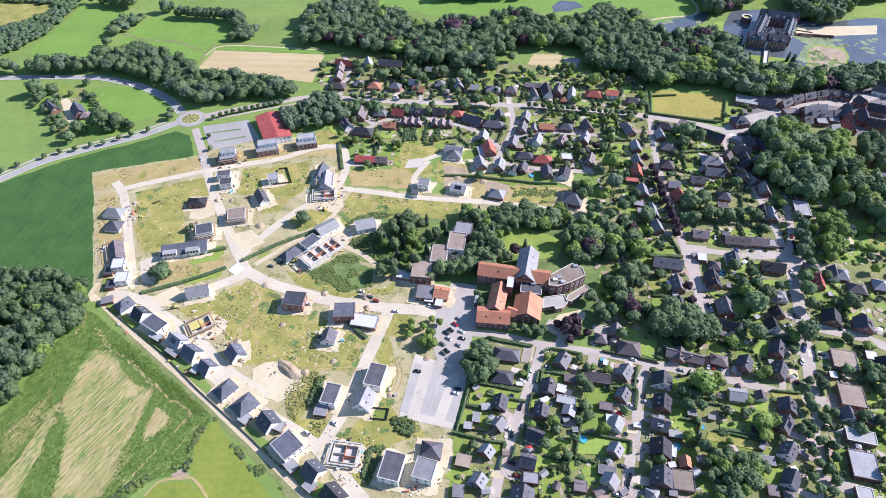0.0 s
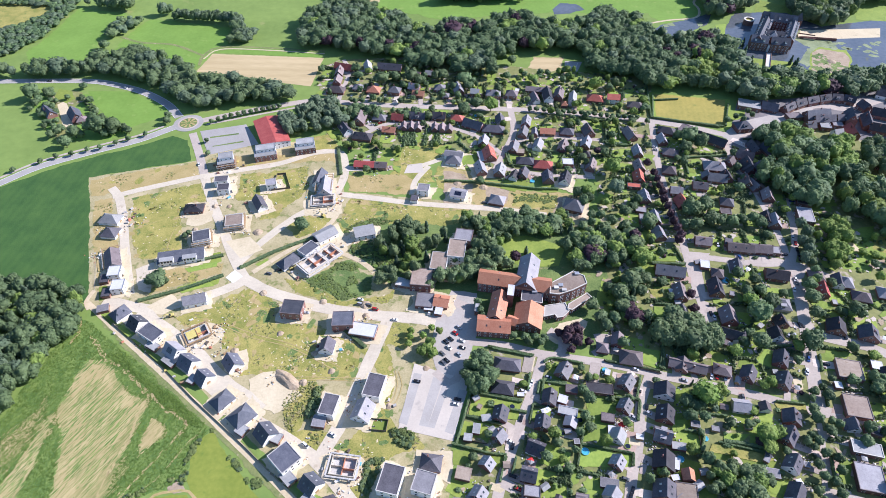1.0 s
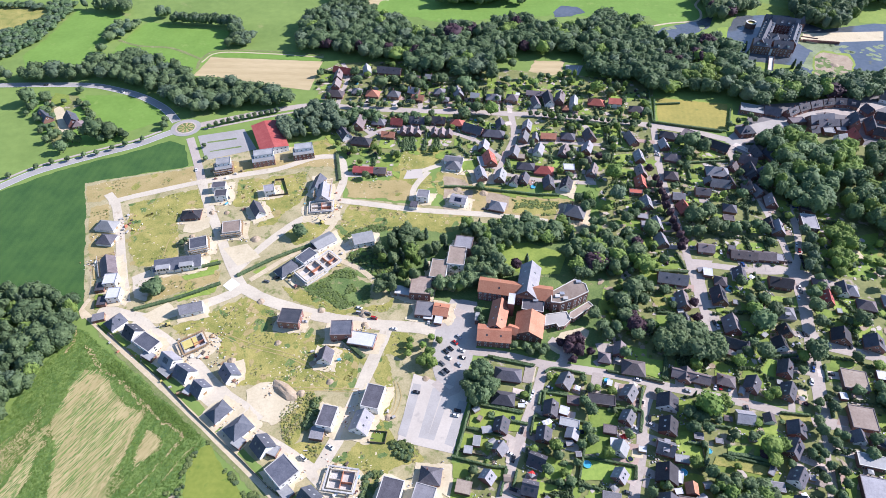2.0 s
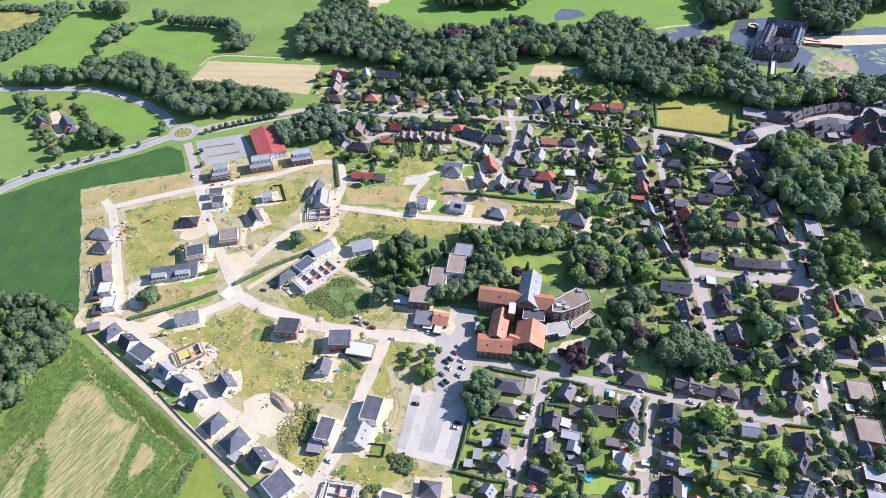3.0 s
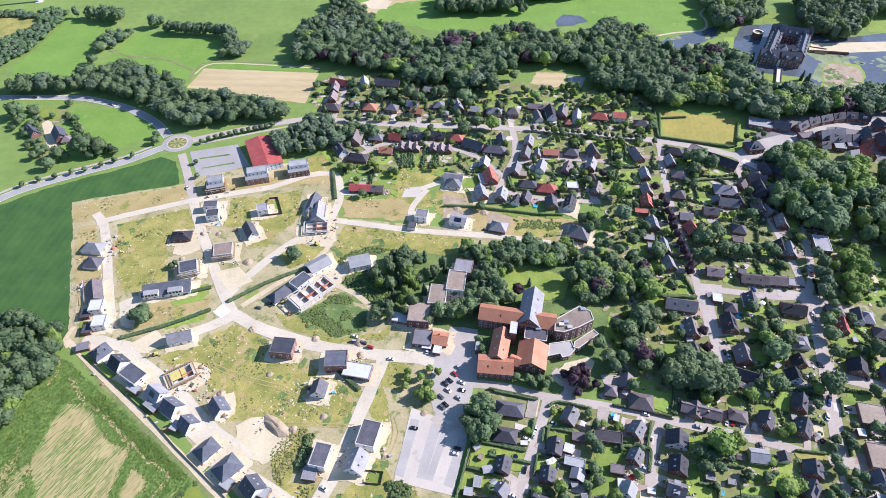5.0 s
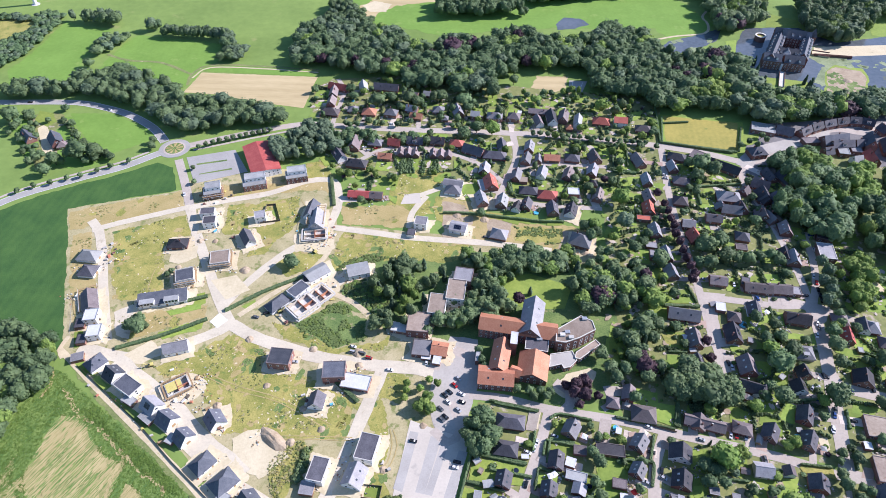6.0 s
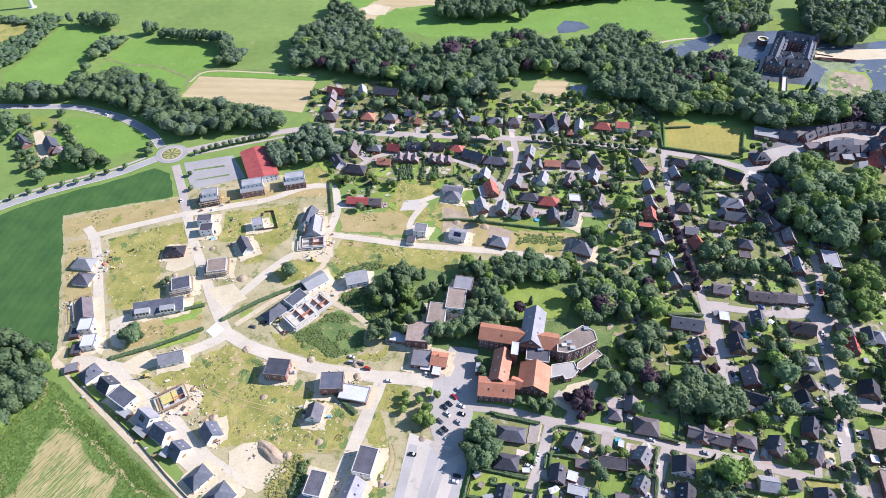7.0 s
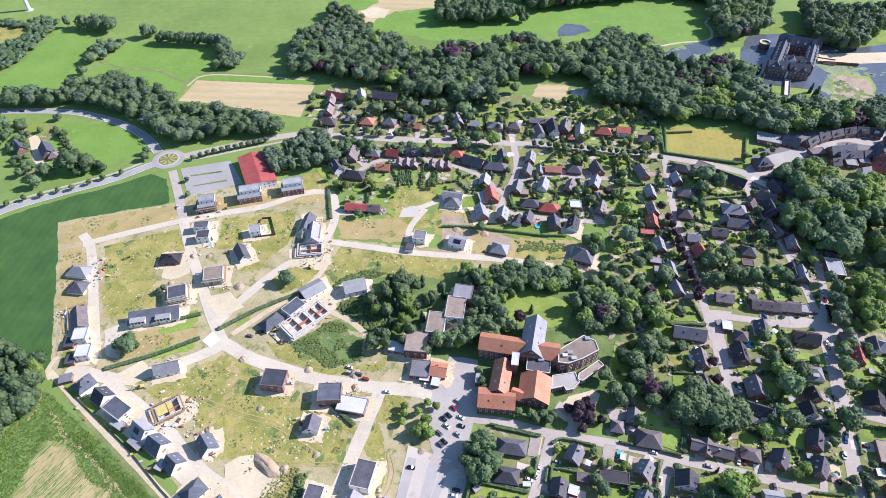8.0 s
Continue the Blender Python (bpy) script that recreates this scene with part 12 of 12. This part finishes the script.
sheet("terrace", [(113.9, 212.4), (121.3, 212.4), (117.9, 204.7), (113.6, 206.0)], "red_paving", label="paved garden terrace beside a house", category="terrace", edge=0.3)
sheet("terrace", [(38.0, 187.6), (42.3, 187.6), (36.9, 172.7), (34.9, 173.8)], "paving", label="paved garden terrace beside a house", category="terrace", edge=0.3)
sheet("terrace", [(94.5, 176.1), (110.4, 176.1), (107.1, 170.5), (96.2, 173.8)], "red_paving", label="paved garden terrace beside a house", category="terrace", edge=0.3)
hedge([(18.2, 212.4), (47.7, 204.7)], 1.3, 1.9)
hedge([(13.7, 194.8), (33.7, 188.8)], 1.3, 1.9)
hedge([(17.0, 211.1), (12.0, 192.4), (7.4, 176.1)], 1.3, 1.9)
hedge([(5.3, 177.2), (25.2, 171.6), (35.7, 170.5)], 1.3, 1.9)
hedge([(59.2, 217.7), (57.2, 209.8)], 1.3, 1.9)
hedge([(53.6, 202.2), (64.9, 199.1)], 1.3, 1.9)
hedge([(53.6, 202.2), (50.7, 190.0)], 1.3, 1.9)
hedge([(59.9, 219.0), (75.6, 215.7)], 1.3, 1.9)
hedge([(80.9, 184.1), (74.6, 164.0)], 1.3, 1.9)
hedge([(78.6, 176.7), (107.2, 171.1)], 1.3, 1.9)
hedge([(107.2, 171.1), (105.6, 164.0)], 1.3, 1.9)
hedge([(63.8, 232.7), (70.1, 235.5), (88.4, 231.3)], 1.3, 1.9)
hedge([(28.9, 244.8), (57.8, 237.6)], 1.3, 1.9)
hedge([(76.7, 199.7), (85.0, 196.1), (80.0, 185.3)], 1.3, 1.9)
hedge([(110.4, 206.6), (117.9, 204.7), (114.4, 191.8)], 1.3, 1.9)
hedge([(102.9, 233.4), (118.7, 229.6), (135.4, 225.7)], 1.3, 1.9)
hedge([(141.6, 241.2), (137.1, 227.1)], 1.3, 1.9)
hedge([(47.9, 183.0), (46.0, 173.8)], 1.3, 1.9)
hedge([(54.1, 224.4), (51.8, 212.4)], 1.3, 1.9)
hedge([(35.6, 169.4), (33.1, 164.0)], 1.3, 1.9)
hedge([(139.5, 185.5), (149.5, 182.6), (146.4, 174.1)], 1.3, 1.9)
hedge([(157.8, 195.7), (167.3, 194.5)], 1.3, 1.9)
hedge([(199.7, 204.4), (215.7, 202.5)], 1.3, 1.9)
hedge([(216.9, 168.5), (213.4, 154.7)], 1.3, 1.9)
hedge([(233.0, 212.7), (229.7, 201.2)], 1.3, 1.9)
hedge([(160.0, 178.6), (173.1, 176.3), (185.4, 172.4)], 2.2, 2.3)

tree(87.3, 204.6, 9, 9, "broad", "leaf", where="between garden hedges")
tree(84.9, 185.8, 7, 7.5, "broad", "leaf", where="between garden hedges")
tree(84.5, 210.4, 7, 7, "broad", "leaf", where="between garden hedges")
tree(89.4, 219.5, 7, 6, "broad", "leaf", where="between garden hedges")
tree(93.9, 220.6, 4, 5, "broad", "bright_leaf", where="between garden hedges")
tree(86.2, 227.0, 5, 5, "broad", "leaf", where="between garden hedges")
tree(51.2, 180.6, 5, 5.5, "broad", "bright_leaf", where="between garden hedges")
tree(64.5, 176.9, 6, 7, "broad", "leaf", where="between garden hedges")
tree(58.5, 179.5, 5, 5, "broad", "leaf", where="between garden hedges")
tree(74.5, 172.7, 5, 5, "broad", "leaf", where="between garden hedges")
tree(16.6, 168.3, 5, 6, "broad", "leaf", where="between garden hedges")
tree(49.1, 215.9, 4, 5.5, "broad", "bright_leaf", where="between garden hedges")
tree(31.6, 221.9, 8, 8, "broad", "leaf", where="between garden hedges")
tree(66.1, 228.7, 4, 5, "broad", "bright_leaf", where="between garden hedges")
tree(101.4, 205.2, 3.5, 4, "broad", "leaf", where="between garden hedges")
tree(82.3, 240.7, 6, 6, "broad", "copper_leaf", where="between garden hedges")
tree(130.5, 217.6, 5, 5.5, "broad", "leaf", where="between garden hedges")
tree(143.8, 170.2, 13, 8, "cone", "needle", where="between garden hedges")
tree(146.0, 165.9, 11, 8, "broad", "leaf", where="between garden hedges")
tree(151.0, 161.1, 9, 9, "broad", "leaf", where="between garden hedges")
tree(159.1, 163.4, 8, 7, "broad", "leaf", where="between garden hedges")
tree(164.5, 159.0, 9, 9, "broad", "leaf", where="between garden hedges")
tree(170.8, 156.1, 8, 8, "broad", "leaf", where="between garden hedges")
tree(152.4, 192.9, 8, 8, "broad", "leaf", where="between garden hedges")
tree(152.1, 199.0, 8, 7, "broad", "leaf", where="between garden hedges")
tree(166.9, 189.3, 6, 7, "broad", "leaf", where="between garden hedges")
tree(160.9, 198.9, 4.5, 6, "broad", "grey_leaf", where="between garden hedges")
tree(182.7, 196.9, 5, 6, "broad", "bright_leaf", where="between garden hedges")
tree(177.6, 188.4, 5, 7, "broad", "leaf", where="between garden hedges")
tree(184.7, 181.2, 10, 13, "broad", "bright_leaf", where="between garden hedges")
tree(180.2, 177.2, 4, 6, "broad", "copper_leaf", where="between garden hedges")
tree(192.8, 171.8, 5, 6, "broad", "leaf", where="between garden hedges")
tree(170.8, 209.4, 5, 6, "broad", "leaf", where="between garden hedges")
tree(164.7, 210.5, 5.5, 7, "broad", "bright_leaf", where="between garden hedges")
tree(152.0, 215.8, 7, 3.5, "cone", "needle", where="between garden hedges")
tree(210.1, 181.2, 6, 5, "broad", "leaf", where="between garden hedges")
tree(209.1, 173.8, 6, 5, "broad", "leaf", where="between garden hedges")
tree(217.5, 191.4, 9, 8, "broad", "leaf", where="between garden hedges")
tree(217.9, 197.1, 8, 7, "broad", "leaf", where="between garden hedges")
tree(230.8, 206.5, 8, 8, "broad", "leaf", where="between garden hedges")
tree(223.9, 209.4, 7, 6.5, "broad", "leaf", where="between garden hedges")
tree(226.2, 189.9, 6, 6, "broad", "leaf", where="between garden hedges")
tree(223.1, 182.9, 6, 6, "broad", "leaf", where="between garden hedges")
tree(147.9, 183.2, 5, 5, "broad", "leaf", where="between garden hedges")
tree(176.4, 154.3, 7, 8, "broad", "leaf", where="between garden hedges")
tree(164.3, 187.0, 4, 5, "broad", "leaf", where="between garden hedges")

sheet("lawn", [(153.7, 333.4), (171.5, 329.5), (174.6, 320.0), (150.2, 321.9)], "lawn", label="mown sunlit garden lawn between hedges", category="lawn", edge=0.4)
sheet("lawn", [(222.7, 296.6), (238.0, 294.0), (235.7, 289.7), (220.5, 290.6)], "lawn", label="mown sunlit garden lawn between hedges", category="lawn", edge=0.4)
sheet("lawn", [(275.7, 293.1), (287.0, 289.7), (278.3, 277.3), (270.9, 281.4)], "lawn", label="mown sunlit garden lawn between hedges", category="lawn", edge=0.4)
sheet("lawn", [(297.8, 334.4), (307.8, 329.5), (298.0, 318.2), (291.8, 320.0)], "lawn", label="mown sunlit garden lawn between hedges", category="lawn", edge=0.4)
sheet("lawn", [(145.1, 318.2), (153.1, 316.3), (150.1, 309.9), (142.7, 308.1)], "lawn", label="mown sunlit garden lawn between hedges", category="lawn", edge=0.4)
sheet("lawn", [(144.3, 278.1), (152.7, 277.3), (150.8, 270.1), (141.1, 267.7)], "lawn", label="mown sunlit garden lawn between hedges", category="lawn", edge=0.4)
sheet("lawn", [(212.2, 268.5), (217.8, 267.7), (214.2, 260.0), (209.6, 261.5)], "lawn", label="mown sunlit garden lawn between hedges", category="lawn", edge=0.4)
sheet("lawn", [(185.4, 350.5), (191.5, 348.4), (186.9, 340.3), (183.8, 342.3)], "lawn", label="mown sunlit garden lawn between hedges", category="lawn", edge=0.4)
sheet("lawn", [(203.8, 285.5), (210.5, 285.5), (205.1, 279.7), (201.4, 280.6)], "lawn", label="mown sunlit garden lawn between hedges", category="lawn", edge=0.4)
sheet("lawn", [(214.7, 367.4), (237.6, 367.4), (231.2, 362.0), (216.4, 363.1)], "lawn", label="mown sunlit garden lawn between hedges", category="lawn", edge=0.4)
sheet("lawn", [(144.9, 294.0), (156.4, 294.0), (154.2, 285.5), (145.7, 286.4)], "fallow", label="dry yellowish garden grass", category="lawn", edge=0.6)
sheet("park_path", [(304.1, 349.5), (309.1, 347.4), (310.4, 330.5), (306.6, 330.1), (300.9, 339.3)], "sand", label="sandy path across the church lawn", category="path", edge=0.4)
hedge([(149.5, 319.4), (175.6, 316.6)], 1.3, 1.9)
hedge([(173.0, 335.7), (175.2, 320.4)], 1.3, 1.9)
hedge([(268.7, 280.0), (278.5, 274.4)], 1.3, 1.9)
hedge([(145.3, 280.0), (157.0, 279.2)], 1.3, 1.9)
hedge([(218.7, 288.4), (235.0, 287.2)], 1.3, 1.9)
hedge([(223.6, 316.6), (221.8, 300.4)], 1.3, 1.9)
tree(274.8, 346.5, 12, 10, "broad", "leaf", where="beside a residential street")
tree(269.6, 332.5, 12, 10, "broad", "leaf", where="beside a residential street")
tree(264.4, 321.6, 11, 9, "broad", "leaf", where="beside a residential street")
tree(212.4, 275.5, 9, 10, "broad", "leaf", where="beside a residential street")
tree(215.8, 270.7, 9, 9, "broad", "leaf", where="beside a residential street")
tree(211.3, 280.8, 8, 8, "broad", "leaf", where="beside a residential street")
tree(210.3, 289.1, 8, 8.5, "broad", "leaf", where="beside a residential street")
tree(255.0, 291.2, 7, 7, "broad", "leaf", where="beside a residential street")
tree(252.6, 281.2, 7, 7, "broad", "leaf", where="beside a residential street")
tree(269.6, 270.3, 6, 7, "broad", "leaf", where="beside a residential street")

for k, zone in enumerate(GARDENS):
    xs, ys = [p[0] for p in zone], [p[1] for p in zone]
    hedges, shrubs, small = {"leaf": []}, {"leaf": [], "bright_leaf": [], "copper_leaf": []}, {"leaf": [], "bright_leaf": []}
    for gx in np.arange(min(xs), max(xs), 1.5):
        for gy in np.arange(min(ys), max(ys), 1.5):
            px, py = gx + plot_rng.uniform(-.4, .4), gy + plot_rng.uniform(-.4, .4)
            luck = plot_rng.random()
            if not inside(px, py, zone) or taken(px, py):
                continue
            d = np.sort(np.hypot(home_xy[:, 0] - px, home_xy[:, 1] - py))[:2]
            wild = noise.noise((px * 0.035, py * 0.035, 5.0 + k))
            near = any(inside(px, py, plot) for plot in NEAR_PLOTS)
            if near and luck > 0.02 and luck < 0.996:
                continue
            if d[1] - d[0] < 1.35 and d[0] < 26 and luck < 0.9 and not near:
                hedges["leaf"].append((px, py, plot_rng.uniform(1.3, 2.3), plot_rng.uniform(1.7, 2.3), luck * 6, int(luck * 1000)))
            elif luck < 0.009 + max(0.0, wild) * 0.06 + (0.05 if d[0] > 24 else 0):
                leaf = "leaf" if luck * 1000 % 10 < 4.5 else "bright_leaf" if luck * 1000 % 10 < 9.5 else "copper_leaf"
                shrubs[leaf].append((px, py, plot_rng.uniform(1.2, 3.4), plot_rng.uniform(1.8, 4.2), luck * 60, int(luck * 10000)))
            elif luck > (0.9975 if k < 2 else 0.995) - max(0.0, wild) * 0.03 - (0.015 if d[0] > 24 else 0):
                small["leaf" if luck * 10000 % 10 < 6 else "bright_leaf"].append((px, py, plot_rng.uniform(4.5, 10), plot_rng.uniform(4.5, 8.5), luck * 60, int(luck * 10000)))
    plant("hedge_planting", hedges, "hedge", "clipped hedges round the garden plots")
    plant("shrubbery", shrubs, "shrub", "mixed garden shrubs between the houses")
    plant("garden_trees", small, "broad", "small leafy garden trees between houses")


def litter(name, spots, mix, label, category):
    """Many small loose blocks and slabs lying about on the ground: one mesh for each material."""
    rng = random.Random(len(spots))
    for material, share, low, high in mix:
        pieces = []
        for x, y, r, n in spots:
            for _ in range(max(1, round(n * share))):
                px_, py_ = x + rng.gauss(0, r), y + rng.gauss(0, r)
                l, w, h, a = rng.uniform(low, high), rng.uniform(low, high) * 0.7, rng.uniform(0.15, 0.3 + high * 0.3), rng.uniform(0, 3.14)
                v, f = box_data(-l / 2, l / 2, -w / 2, w / 2, -0.05, h)
                c, sn = math.cos(a), math.sin(a)
                pieces.append(([(px_ + p * c - q * sn, py_ + p * sn + q * c, 0.1 + z) for p, q, z in v], f))
        tagged(new(name, mesh_of(name, *joined(*pieces), material)), label, category, kind="stuff")


SITE_SPOTS = []
for hx, hy, turn, l, w in HOMES:
    if -300 < hx < 120 and hy < 480 and not any(inside(hx, hy, zone) for zone in GARDENS):
        for q in range(3):
            a = plot_rng.uniform(0, 6.28)
            SITE_SPOTS.append((hx + math.cos(a) * (l / 2 + 3.5), hy + math.sin(a) * (w / 2 + 3.5), 1.6, 4))
SITE_SPOTS += [(-247, 371, 3, 26), (-238, 365, 2.5, 18), (-160, 248, 4, 40), (-150, 255, 4, 36), (-146, 262, 3, 24), (-101, 315, 3, 20), (-83, 336, 3.5, 34), (-88, 327, 3, 24), (-101, 385, 4, 40), (-91, 378, 3.5, 36), (-85, 389, 2.5, 18), (-100, 400, 2, 18), (-58, 255, 3, 26), (-51, 262, 2, 18), (-74, 244, 3, 26), (-59, 169, 4, 36), (-48, 155, 4, 30), (-55, 149, 2.5, 22)]
SITE_SPOTS += [(-13, 144, 3, 24), (-18, 144, 2.5, 18), (-127, 226, 2.5, 18), (-132, 233, 2.5, 14), (-106, 220, 2, 16), (-78, 179, 2, 14), (-56, 206, 2, 14), (-51, 218, 1.5, 10), (-188, 430, 3, 20), (-160, 355, 3, 22), (-179, 352, 3, 22), (-181, 385, 2.5, 12), (-140, 246, 2.5, 14), (-146, 239, 2, 10), (-151, 352, 2, 10), (-262, 352, 2, 12), (-257, 327, 2.5, 16), (-246, 355, 2.5, 14)]
litter("building_rubble", SITE_SPOTS, (("white_paint", 0.16, 0.3, 1.0), ("timber", 0.16, 0.3, 1.3), ("concrete", 0.3, 0.3, 1.2), ("orange_tile", 0.10, 0.3, 0.8), ("slate", 0.12, 0.3, 0.9)),
       "loose building material lying about on sandy plots", "building material")
GARDEN_SPOTS = []
for hx, hy, turn, l, w in HOMES:
    if any(inside(hx, hy, zone) for zone in GARDENS):
        for q in range(4):
            a = plot_rng.uniform(0, 6.28)
            d = max(l, w) / 2 + plot_rng.uniform(2, 6)
            if not taken(hx + math.cos(a) * d, hy + math.sin(a) * d):
                GARDEN_SPOTS.append((hx + math.cos(a) * d, hy + math.sin(a) * d, 1.3, 4))
litter("garden_clutter", GARDEN_SPOTS, (("white_paint", 0.35, 0.3, 1.2), ("concrete", 0.4, 0.3, 1.5), ("cream_wall", 0.3, 0.3, 1.3), ("old_wood", 0.3, 0.4, 1.6), ("mauve_tile", 0.2, 0.3, 1.2)),
       "pots, edging stones, benches and bins round the houses", "garden clutter")
